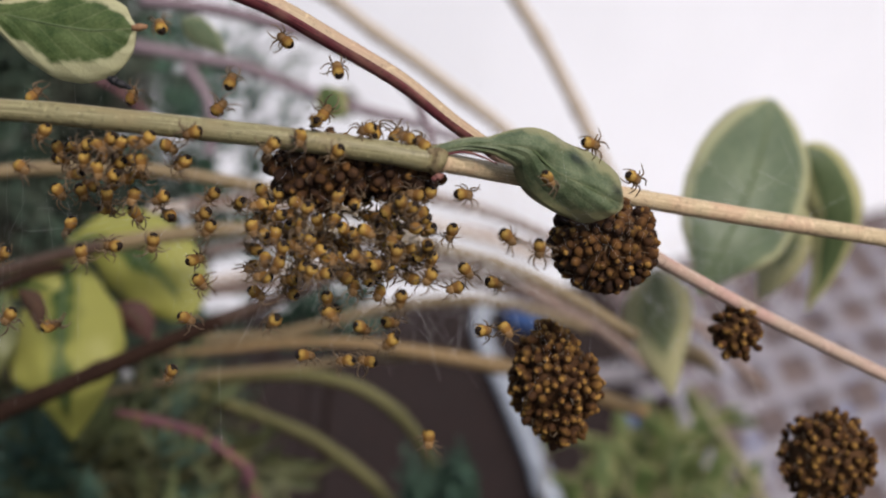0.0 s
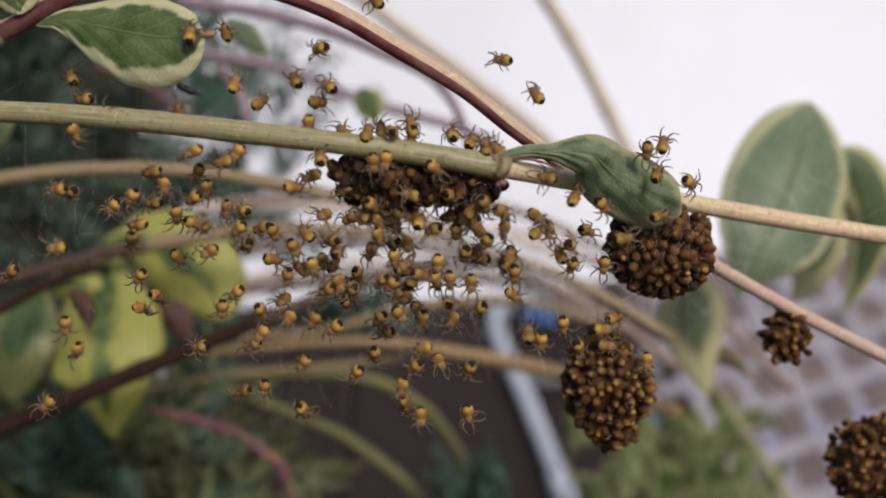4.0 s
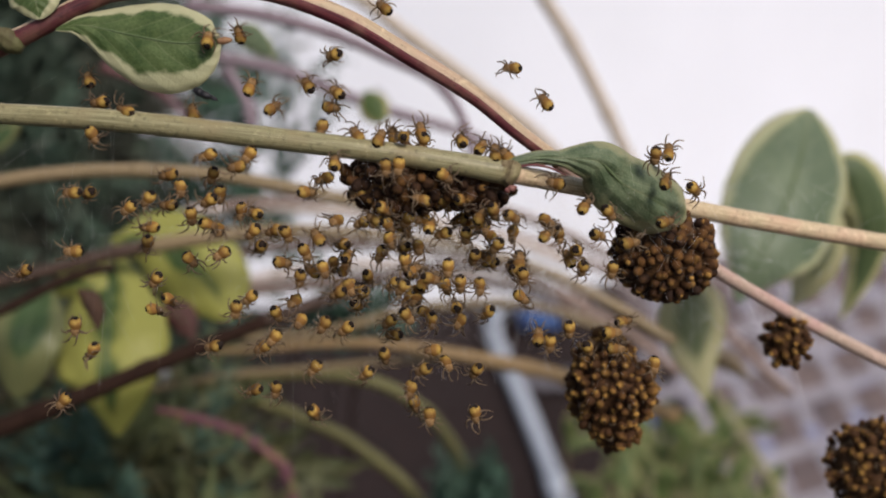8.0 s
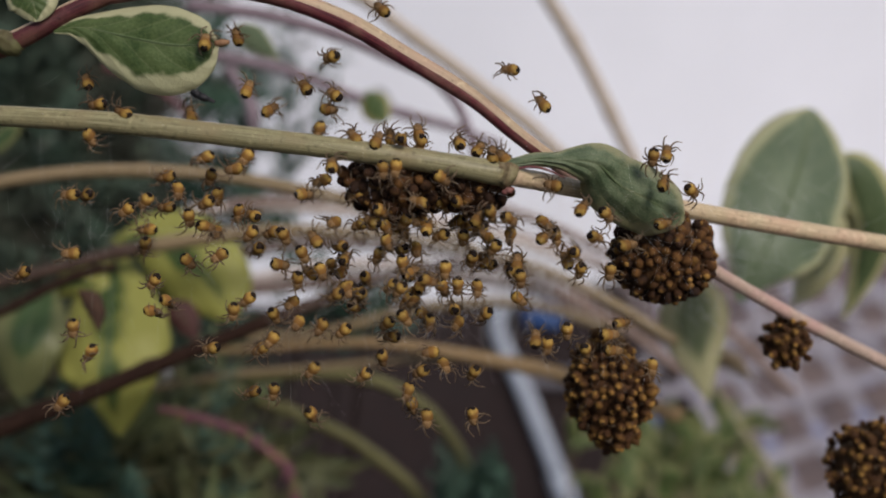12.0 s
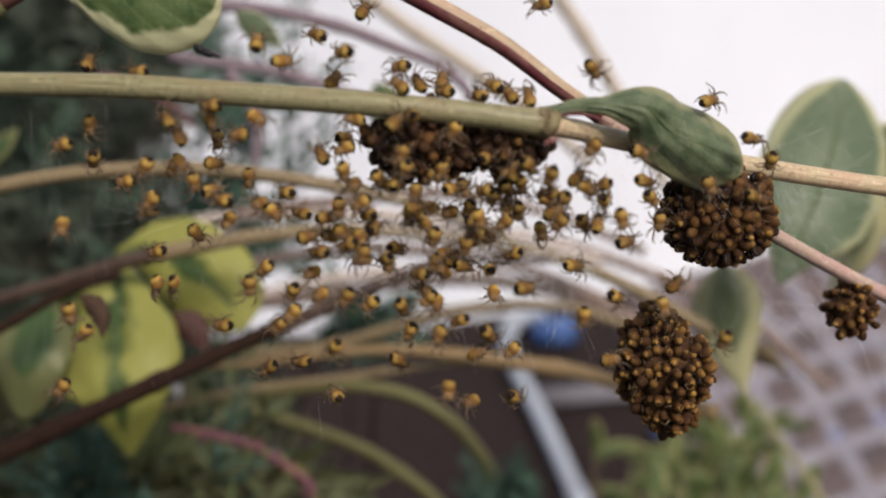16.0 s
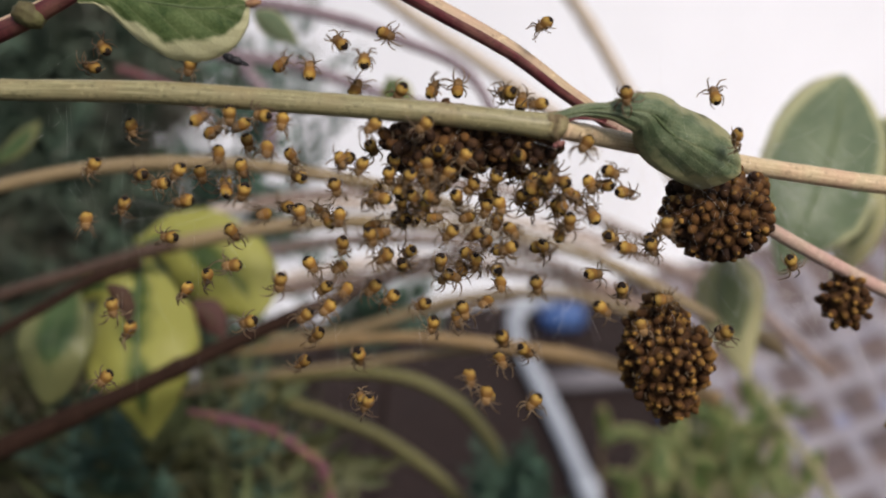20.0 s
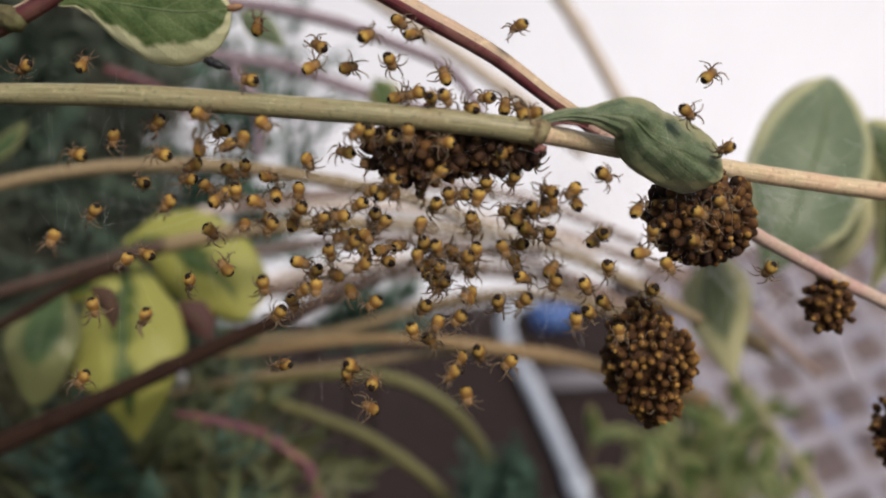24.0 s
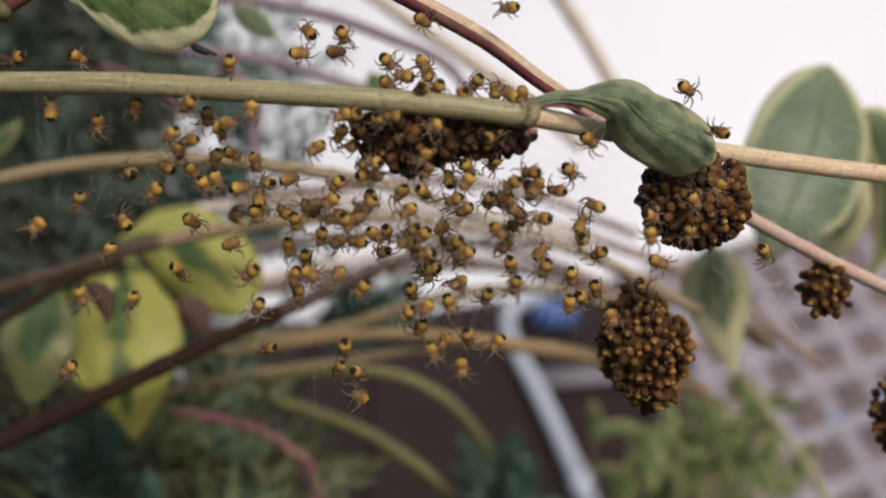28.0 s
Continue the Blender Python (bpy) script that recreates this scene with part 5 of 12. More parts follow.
            for i in range(steps + 1):
                swing = 0 if i in (0, steps) else (9 if (i + k // 2 + k) % 2 else -9)
                t = a + (b - a) * i / steps
                if not rows or t > rows[-1][0] + 0.05:
                    rows.append((t, pose(0, 0, 0, 0, 0, swing)))
        if rows[-1][0] < 28:
            rows.append((28, Matrix()))
        walk(leg, rows)


def motions():
    walk(SWARM[0], way([(0, -32.06, 124.20, 23.62, 150), (1, -33.15, 118.00, 14.43, 123), (2, -33.98, 119.77, 14.42, 121), (4.5, -36.04, 124.20, 17.25, 118), (12.2, -36.04, 124.20, 17.25, 118), (14.5, -34.97, 124.20, 15.37, 94), (15, -35.21, 124.20, 15.63, 88), (16, -35.22, 124.20, 15.64, 82), (17, -35.24, 124.20, 15.58, 82), (18, -35.31, 124.20, 16.02, 82), (20, -36.98, 124.20, 17.84, 135), (21.3, -36.98, 124.20, 17.84, 135), (23.5, -38.09, 124.20, 16.94, 84), (24, -37.34, 124.20, 16.54, 73), (25, -36.89, 124.20, 16.48, 50), (26, -37.53, 124.20, 16.10, 50), (27, -36.40, 124.20, 16.18, 12), (28, -36.57, 124.20, 16.08, -27)], -14, -15))
    walk(SWARM[1], way([(0, -31.94, 120.43, 14.21, 50), (1, -30.18, 115.95, 13.34, 107), (2, -30.53, 117.23, 13.26, 131), (4.5, -33.94, 120.43, 14.54, 192), (12.2, -33.94, 120.43, 14.54, 192), (14.5, -29.78, 120.43, 13.58, 183), (15, -29.77, 120.43, 13.96, 181), (16, -29.73, 120.43, 13.97, 179), (17, -29.50, 120.43, 13.66, 179), (18, -29.49, 120.43, 13.48, 179), (19, -31.19, 120.43, 14.95, 218), (19.5, -30.42, 120.43, 14.87, 237), (20, -27.90, 120.43, 15.01, 256), (21.3, -27.90, 120.43, 15.01, 256), (23.5, -29.96, 120.43, 10.17, 236), (24, -29.38, 120.43, 10.10, 232), (25, -30.12, 120.43, 9.87, 223), (26, -31.56, 120.43, 9.93, 223), (27, -29.90, 120.43, 9.72, 232), (28, -30.30, 120.43, 10.47, 241)], 0, -19))
    walk(SWARM[2], way([(0, -29.35, 124.25, 9.36, 335), (1, -31.42, 124.25, 9.51, 250), (2, -30.63, 122.46, 8.80, 225), (4.5, -30.74, 118.00, 13.43, 165), (12.2, -30.74, 118.00, 13.43, 165), (14.5, -26.28, 115.95, 8.43, 137), (15, -26.43, 115.95, 8.70, 130), (16, -26.17, 115.95, 8.92, 123), (17, -26.19, 115.95, 9.75, 123), (18, -25.74, 115.95, 10.13, 123), (19, -26.13, 115.95, 9.57, 80), (20, -26.24, 115.95, 9.41, 38), (20.5, -26.73, 115.95, 9.52, 38), (21.3, -28.13, 124.25, 9.95, 38), (23.5, -24.13, 116.15, 10.01, -12), (24, -24.46, 116.15, 10.13, -23), (25, -24.54, 116.15, 10.24, -46), (26, -25.19, 116.15, 10.03, -46), (27, -24.55, 116.15, 9.96, -88), (28, -24.41, 116.15, 9.94, -131)], -7, -25))
    walk(SWARM[3], way([(0, -30.03, 121.93, 9.18, 292), (1, -31.33, 121.93, 8.31, 213), (2, -33.82, 120.27, 9.48, 237), (4.5, -33.38, 116.13, 10.84, 298), (12.2, -33.38, 116.13, 10.84, 298), (14.5, -33.85, 121.93, 9.81, 278), (15, -34.46, 121.93, 9.90, 274), (16, -34.62, 121.93, 9.56, 269), (17, -34.11, 121.93, 9.55, 269), (18, -33.22, 121.93, 9.91, 269), (19, -34.07, 121.93, 9.53, 274), (20, -33.96, 121.93, 9.59, 280), (21, -33.86, 121.93, 9.20, 280), (21.5, -34.32, 121.93, 9.51, 279), (23.5, -34.58, 121.93, 8.97, 266), (24, -33.96, 121.93, 8.96, 263), (25, -34.16, 121.93, 9.23, 257), (26, -34.99, 121.93, 9.07, 257), (27, -33.96, 121.93, 9.21, 261), (28, -34.23, 121.93, 9.21, 265)], 5, 18))
    walk(SWARM[4], way([(0, -24.21, 118.00, 9.66, 224), (1, -23.00, 118.00, 9.79, 183), (2, -22.89, 119.08, 9.13, 161), (4.5, -24.93, 121.78, 13.63, 106), (12.2, -24.93, 121.78, 13.63, 106), (14.5, -21.91, 116.17, 9.98, 160), (15, -22.00, 116.17, 9.87, 172), (16, -22.53, 116.17, 10.04, 186), (17, -22.59, 116.17, 10.14, 186), (18, -22.84, 116.17, 10.35, 186), (19, -23.67, 116.17, 10.16, 228), (20, -23.49, 115.91, 9.62, 271), (21.3, -23.49, 115.91, 9.62, 271), (23.5, -24.08, 121.78, 9.23, 220), (24, -23.59, 121.78, 9.16, 209), (25, -23.73, 121.78, 9.43, 186), (26, -24.50, 121.78, 9.31, 186), (27, -23.63, 121.78, 9.34, 228), (28, -23.85, 121.78, 9.37, 271)], 1, -23))
    walk(SWARM[5], way([(0, -22.94, 117.44, 9.12, 230), (1, -21.51, 117.44, 8.36, 293), (2, -21.19, 117.44, 8.83, 268), (4.5, -22.68, 117.44, 8.95, 208), (12.2, -22.68, 117.44, 8.95, 208), (14.5, -22.69, 117.44, 9.11, 266), (15, -22.83, 117.44, 9.10, 278), (16, -22.82, 117.44, 8.95, 293), (17, -22.73, 117.44, 8.89, 293), (18, -22.41, 117.44, 8.99, 293), (19, -22.97, 117.44, 8.79, 250), (20, -22.66, 117.44, 8.78, 208), (21, -22.39, 117.44, 8.70, 208), (21.5, -22.87, 117.44, 8.92, 208), (23.5, -22.55, 117.44, 7.31, 213), (24, -22.20, 117.44, 7.30, 215), (25, -22.39, 117.44, 7.54, 217), (26, -23.00, 117.44, 7.39, 217), (27, -21.70, 117.44, 7.48, 260), (28, -21.80, 117.44, 7.50, 302)], 11, 46))
    walk(SWARM[6], way([(0, -25.13, 124.29, 8.87, 271), (1, -24.66, 124.29, 7.69, 241), (2, -23.65, 124.29, 7.55, 244), (4.5, -23.54, 124.29, 7.56, 254), (12.2, -23.54, 124.29, 7.56, 254), (14.5, -23.41, 124.29, 7.89, 270), (15, -23.74, 124.29, 8.14, 273), (16, -23.66, 124.29, 8.07, 277), (17, -23.39, 124.29, 7.94, 277), (18, -23.02, 124.29, 8.00, 277), (19, -23.70, 124.29, 7.90, 284), (20, -23.33, 124.29, 7.92, 290), (21, -23.14, 124.29, 7.84, 290), (21.5, -23.62, 124.29, 8.10, 288), (23.5, -22.27, 124.29, 5.67, 267), (24, -21.95, 124.29, 5.72, 262), (25, -22.08, 124.29, 5.93, 251), (26, -22.67, 124.29, 5.78, 251), (27, -22.00, 124.29, 5.84, 294), (28, -22.12, 124.29, 5.90, 336)], -9, -18))
    walk(SWARM[7], way([(0, -24.49, 115.56, 8.77, 304), (1, -25.14, 115.56, 8.70, 219), (2, -25.63, 115.56, 7.24, 207), (4.5, -26.13, 115.56, 7.14, 178), (12.2, -26.13, 115.56, 7.14, 178), (14.5, -25.29, 115.56, 7.93, 120), (15, -25.44, 115.56, 7.75, 108), (16, -25.17, 115.56, 7.49, 93), (17, -24.97, 115.56, 7.49, 93), (18, -24.52, 115.56, 7.89, 93), (19, -25.11, 115.56, 7.99, 50), (20, -24.87, 115.56, 8.12, 8), (20.5, -24.61, 115.56, 8.12, 8), (21.3, -25.06, 115.56, 7.59, 8), (23.5, -24.61, 115.56, 7.04, 59), (24, -24.46, 115.56, 7.15, 70), (25, -24.60, 115.56, 7.29, 93), (26, -24.88, 115.56, 6.89, 93), (27, -24.32, 115.56, 6.43, 136), (28, -24.38, 115.56, 6.58, 178)], 28, -45))
    walk(SWARM[8], way([(0, -24.82, 117.78, 8.25, 261), (1, -24.91, 117.78, 5.39, 346), (2, -25.84, 117.78, 5.52, 322), (4.5, -25.48, 117.78, 5.80, 264), (12.2, -25.48, 117.78, 5.80, 264), (14.5, -25.41, 117.78, 5.09, 280), (15, -25.78, 117.78, 5.18, 283), (16, -25.83, 117.78, 5.34, 287), (17, -25.78, 117.78, 5.24, 287), (18, -25.44, 117.78, 5.22, 287), (20, -25.04, 117.78, 6.23, 257), (21.3, -25.04, 117.78, 6.23, 257), (23.5, -26.04, 117.78, 5.68, 206), (24, -25.70, 117.78, 5.72, 195), (25, -25.86, 117.78, 5.90, 172), (26, -26.50, 117.78, 5.79, 172), (27, -25.62, 117.78, 5.82, 214), (28, -25.86, 117.78, 5.84, 257)], 28, -37))
    walk(SWARM[9], way([(0, -30.24, 118.00, 10.45, 233), (1, -33.12, 119.41, 6.11, 263), (2, -32.73, 119.41, 6.77, 239), (4.5, -36.37, 119.41, 5.49, 181), (12.2, -36.37, 119.41, 5.49, 181), (14.5, -35.69, 119.41, 6.49, 188), (15, -35.73, 119.41, 7.15, 189), (16, -36.40, 119.41, 7.57, 191), (17, -36.36, 119.41, 7.56, 191), (18, -36.58, 119.41, 7.02, 191), (20, -37.14, 119.41, 5.83, 226), (21.3, -37.14, 119.41, 5.83, 226), (23.5, -37.30, 119.41, 7.00, 175), (24, -36.75, 119.41, 7.29, 164), (25, -37.03, 119.41, 8.03, 141), (26, -38.01, 119.41, 8.22, 141), (27, -37.36, 119.41, 9.64, 113), (28, -37.90, 119.41, 10.36, 85)], 2, 17))
    walk(SWARM[10], way([(0, -30.10, 122.51, 8.23, 341), (1, -34.10, 122.51, 5.12, 256), (2, -35.76, 122.51, 4.92, 244), (4.5, -35.61, 122.51, 5.64, 214), (12.2, -35.61, 122.51, 5.64, 214), (14.5, -34.95, 122.51, 6.22, 247), (15, -35.09, 122.51, 6.48, 254), (16, -34.67, 122.51, 6.55, 263), (17, -34.58, 122.51, 6.28, 263), (18, -34.22, 122.51, 6.66, 263), (20, -33.44, 122.51, 5.07, 195), (21.3, -33.44, 122.51, 5.07, 195), (24, -31.45, 122.51, 4.64, 172), (25, -31.44, 122.51, 4.55, 164), (26, -32.13, 122.51, 4.39, 164), (27, -31.39, 122.51, 4.46, 168), (28, -31.58, 122.51, 4.48, 172)], -32, -11))
    walk(SWARM[11], way([(0, -26.27, 117.28, 7.70, 256), (1, -26.42, 117.28, 6.21, 214), (2, -28.08, 117.28, 5.01, 217), (4.5, -28.37, 117.28, 4.80, 227), (12.2, -28.37, 117.28, 4.80, 227), (15.6, -28.33, 117.28, 5.13, 223), (16.5, -29.13, 117.28, 5.15, 223), (17, -28.87, 117.28, 5.13, 223), (18, -28.61, 117.28, 5.23, 223), (20, -28.67, 117.28, 4.78, 220), (21.3, -28.67, 117.28, 4.78, 220), (23.5, -29.03, 117.28, 6.60, 169), (24, -28.27, 117.28, 6.75, 158), (25, -28.40, 117.28, 6.83, 135), (26, -27.88, 117.28, 6.95, 135), (27, -26.22, 117.28, 7.33, 178), (28, -26.30, 117.28, 7.33, 220)], -4, 17))
    walk(SWARM[12], way([(0, -30.49, 123.27, 5.14, 308), (1, -31.47, 123.27, 4.14, 304), (2, -31.58, 123.27, 3.92, 279), (4.5, -31.82, 123.27, 4.13, 219), (12.2, -31.82, 123.27, 4.13, 219), (15.5, -31.90, 123.27, 4.46, 189), (16, -31.95, 123.27, 4.43, 188), (18, -31.55, 123.27, 4.46, 188), (20, -31.74, 123.27, 4.22, 182), (21.3, -31.74, 123.27, 4.22, 182), (23.5, -27.88, 123.27, 4.87, 179), (24, -27.25, 123.27, 4.84, 178), (25, -27.54, 123.27, 5.10, 177), (26, -28.54, 123.27, 4.78, 177), (27, -28.56, 123.27, 4.51, 166), (28, -28.33, 123.27, 4.85, 155)], 6, -1))
    walk(SWARM[13], way([(0, -27.60, 124.35, 5.86, 158), (1, -28.01, 124.35, 4.83, 243), (2, -28.14, 124.35, 4.56, 226), (4.5, -28.00, 124.35, 4.51, 185), (12.2, -28.00, 124.35, 4.51, 185), (14.5, -27.25, 124.35, 5.40, 224), (15, -27.67, 124.35, 5.61, 232), (16, -27.86, 124.35, 5.61, 242), (17, -27.74, 124.35, 5.42, 242), (17.5, -27.70, 124.35, 5.52, 242), (18, -27.18, 124.35, 5.22, 242), (20, -28.08, 124.35, 4.96, 288), (21.3, -28.08, 124.35, 4.96, 288), (23.5, -26.38, 124.35, 4.05, 314), (24, -25.73, 124.35, 4.00, 319), (25, -25.96, 124.35, 4.36, 331), (26, -26.76, 124.35, 4.16, 331), (27, -25.78, 124.35, 4.25, 322), (28, -26.08, 124.35, 4.39, 313)], 3, -24))
    walk(SWARM[14], way([(0, -23.69, 116.97, 6.20, 215), (1, -23.35, 116.97, 5.34, 216), (2, -22.13, 116.97, 4.78, 216), (4.5, -22.48, 116.97, 4.68, 218), (12.2, -22.48, 116.97, 4.68, 218), (14.5, -21.84, 116.97, 1.89, 184), (15, -22.00, 116.97, 2.08, 176), (16, -21.96, 116.97, 1.95, 167), (17, -21.87, 116.97, 1.96, 167), (18, -21.51, 116.97, 1.98, 167), (20, -22.68, 116.97, 2.67, 252), (21.3, -22.68, 116.97, 2.67, 252), (23.5, -22.73, 116.97, 2.51, 271), (24, -21.65, 116.97, 3.02, 275), (25, -20.93, 116.97, 2.48, 284), (26, -20.89, 116.97, 1.63, 284), (27, -20.19, 116.97, 2.03, 326), (28, -20.25, 116.97, 2.07, 369)], -9, -15))
    walk(SWARM[15], way([(0, -25.25, 120.88, 4.44, 274), (1, -24.02, 120.88, 3.08, 224), (2, -24.70, 120.88, 2.70, 240), (4.5, -25.03, 120.88, 3.26, 282), (12.2, -25.03, 120.88, 3.26, 282), (14.5, -24.85, 120.88, 3.49, 285), (15, -25.18, 120.88, 3.75, 285), (16, -25.27, 120.88, 3.88, 286), (17, -24.98, 120.88, 3.67, 286), (18, -24.80, 120.88, 3.77, 286), (19, -25.29, 120.88, 3.57, 276), (20, -25.07, 120.88, 3.56, 267), (21, -24.92, 120.88, 3.24, 267), (21.5, -25.36, 120.88, 3.57, 271), (23.5, -23.16, 120.88, 5.25, 308), (24, -22.84, 120.88, 5.17, 317), (25, -22.98, 120.88, 5.47, 336), (26, -23.65, 120.88, 5.22, 336), (27, -22.87, 120.88, 5.26, 294), (28, -23.07, 120.88, 5.30, 251)], 0, -21))
    walk(SWARM[16], way([(0, -24.71, 115.58, 6.61, 273), (1, -24.38, 115.58, 3.67, 188), (2, -23.84, 115.58, 3.59, 184), (4.5, -27.85, 115.58, 2.10, 177), (12.2, -27.85, 115.58, 2.10, 177), (14.5, -27.90, 115.58, 2.08, 209), (15, -28.03, 115.58, 2.13, 217), (16, -27.98, 115.58, 2.07, 225), (17, -27.83, 115.58, 2.04, 225), (18, -27.72, 115.58, 2.49, 225), (20, -27.88, 115.58, 2.05, 184), (21.3, -27.88, 115.58, 2.05, 184), (23.5, -27.81, 115.58, 2.11, 216), (24, -27.66, 115.58, 2.18, 223), (25, -27.77, 115.58, 2.22, 237), (26, -28.31, 115.58, 2.09, 237), (27, -27.70, 115.58, 2.09, 229), (28, -27.82, 115.58, 2.17, 221)], 14, -47))
    walk(SWARM[17], way([(0, -27.62, 118.98, 6.52, 175), (1, -28.30, 118.98, 1.87, 260), (2, -28.27, 118.98, 2.01, 256), (4.5, -28.84, 118.98, 0.50, 246), (12.2, -28.84, 118.98, 0.50, 246), (14.5, -28.33, 118.98, 1.18, 203), (15, -28.87, 118.98, 1.29, 194), (16, -28.94, 118.98, 1.31, 183), (17, -28.58, 118.98, 1.20, 183), (18, -28.29, 118.98, 0.81, 183), (20, -34.24, 118.98, 1.95, 236), (21.3, -34.24, 118.98, 1.95, 236), (23.5, -35.89, 118.98, 1.66, 222), (24, -35.30, 118.98, 1.75, 219), (25, -35.44, 118.98, 1.99, 213), (26, -36.25, 118.98, 1.72, 213), (27, -35.16, 118.98, 1.79, 223), (28, -35.53, 118.98, 1.88, 233)], -11, 29))
    walk(SWARM[18], way([(0, -31.58, 115.90, 6.99, 327), (1, -34.75, 115.90, 2.72, 242), (2, -34.22, 115.90, 2.52, 224), (4.5, -35.19, 115.90, -0.21, 182), (12.2, -35.19, 115.90, -0.21, 182), (14.5, -35.29, 115.90, 0.09, 240), (15, -35.59, 115.90, 0.28, 252), (16, -35.63, 115.90, 0.20, 267), (18, -35.12, 115.90, 0.17, 267), (19, -36.62, 115.90, 0.74, 270), (20, -36.92, 115.90, 0.54, 272), (21, -36.63, 115.90, 0.33, 272), (21.5, -37.09, 115.90, 0.56, 270), (23.5, -38.61, 115.90, -1.06, 255), (24, -38.28, 115.90, -0.59, 252), (25, -38.58, 115.90, -0.36, 244), (26, -39.32, 115.90, -0.67, 244), (27, -38.30, 115.90, -0.35, 234), (28, -38.55, 115.90, -0.37, 223)], 30, -2))
    walk(SWARM[19], way([(0, -25.64, 124.11, 5.61, 227), (1, -21.61, 124.11, 1.27, 231), (2, -22.42, 124.11, 0.25, 255), (4.5, -25.76, 124.11, -1.09, 315), (12.2, -25.76, 124.11, -1.09, 315), (14.5, -25.44, 124.11, -0.88, 311), (15, -25.77, 124.11, -0.67, 310), (16, -25.89, 124.11, -0.57, 309), (18, -25.31, 124.11, -0.70, 309), (19, -25.59, 124.11, -0.76, 306), (20, -25.11, 124.11, -0.84, 303), (21, -25.12, 124.11, -0.95, 303), (21.5, -25.52, 124.11, -0.47, 304), (23.5, -25.92, 124.11, -0.54, 310), (24, -25.44, 124.11, -0.35, 311), (25, -25.67, 124.11, -0.28, 314), (26, -26.74, 124.11, -0.35, 314), (27, -26.15, 124.11, -0.13, 318), (28, -26.28, 124.11, -0.41, 322)], 7, 1))
    walk(SWARM[20], way([(0, -22.31, 119.43, 4.34, 254), (1, -20.36, 119.43, -0.17, 169), (2, -19.95, 119.43, 0.07, 182), (4.5, -21.73, 119.43, -0.49, 217), (12.2, -21.73, 119.43, -0.49, 217), (14.5, -21.63, 119.43, 0.05, 234), (15, -21.87, 119.43, 0.17, 238), (16, -22.03, 119.43, 0.26, 242), (17, -21.75, 119.43, 0.09, 242), (18, -21.58, 119.43, 0.16, 242), (20, -24.47, 119.43, -4.04, 184), (21.3, -24.47, 119.43, -4.04, 184), (24.5, -22.85, 119.43, -3.80, 110), (25, -22.42, 119.43, -3.67, 99), (26, -22.25, 119.43, -3.25, 99), (27, -20.89, 119.43, -2.99, 56), (28, -21.68, 119.43, -2.88, 14)], 25, 2))
    walk(SWARM[21], way([(0, -28.49, 124.04, 5.12, 288), (1, -28.26, 124.04, 0.48, 203), (2, -30.40, 124.04, -0.04, 212), (4.5, -29.26, 124.04, -3.11, 235), (12.2, -29.26, 124.04, -3.11, 235), (14.5, -29.02, 124.04, -2.19, 207), (15, -29.37, 124.04, -2.28, 200), (16, -29.54, 124.04, -2.10, 193), (17, -29.18, 124.04, -2.21, 193), (18, -29.23, 124.04, -1.88, 193), (20, -31.32, 124.04, -1.01, 177), (21.3, -31.32, 124.04, -1.01, 177), (24.5, -32.03, 124.04, -2.35, 148), (25, -32.41, 124.04, -1.34, 143), (26, -33.63, 124.04, -0.45, 143), (27, -32.55, 124.04, -0.10, 134), (28, -32.73, 124.04, -0.14, 125)], -8, -5))
    walk(SWARM[22], way([(0, -29.22, 122.58, 1.79, 242), (1, -27.34, 122.58, -3.83, 260), (2, -27.42, 122.58, -4.79, 284), (4.5, -28.97, 122.58, -6.03, 345), (12.2, -28.97, 122.58, -6.03, 345), (14.5, -28.74, 122.58, -5.44, 288), (15, -29.07, 122.58, -5.23, 275), (16, -29.31, 122.58, -5.20, 260), (18, -28.48, 122.58, -5.41, 260), (20, -29.55, 122.58, -6.31, 231), (21.3, -29.55, 122.58, -6.31, 231), (24, -33.53, 122.58, -2.88, 217), (25, -33.99, 122.58, -2.79, 212), (26, -34.71, 122.58, -3.24, 212), (27, -33.66, 122.58, -2.90, 217), (28, -34.07, 122.58, -2.94, 222)], 2, 59))
    walk(SWARM[23], way([(0, -25.82, 123.30, 3.43, 293), (1, -27.67, 123.30, -0.39, 282), (2, -25.80, 123.30, -1.49, 280), (4.5, -27.65, 123.30, -5.09, 275), (12.2, -27.65, 123.30, -5.09, 275), (14.5, -27.71, 123.30, -5.14, 230), (15, -27.89, 123.30, -5.04, 220), (16, -27.97, 123.30, -5.19, 208), (18, -27.55, 123.30, -5.06, 208), (21.3, -27.56, 123.30, -5.04, 207), (24, -27.50, 123.30, -5.16, 214), (25, -27.60, 123.30, -4.96, 216), (26, -28.15, 123.30, -5.27, 216), (27, -27.52, 123.30, -5.10, 237), (28, -27.69, 123.30, -5.03, 258)], -48, 49))
    walk(SWARM[24], way([(0, -26.57, 117.06, -0.97, 277), (1, -26.74, 117.06, -4.19, 264), (2, -27.42, 117.06, -5.39, 264), (4.5, -35.33, 117.06, -7.44, 267), (12.2, -35.33, 117.06, -7.44, 267), (15, -35.53, 117.06, -7.23, 271), (16, -35.62, 117.06, -7.25, 272), (17, -35.34, 117.06, -7.15, 272), (18, -35.08, 117.06, -6.67, 272), (20, -35.15, 117.06, -7.47, 272), (21.3, -35.15, 117.06, -7.47, 272), (25, -35.12, 117.06, -6.93, 279), (26, -35.80, 117.06, -7.32, 279), (27, -35.10, 117.06, -7.18, 280), (28, -35.24, 117.06, -6.92, 282)], 4, 6))
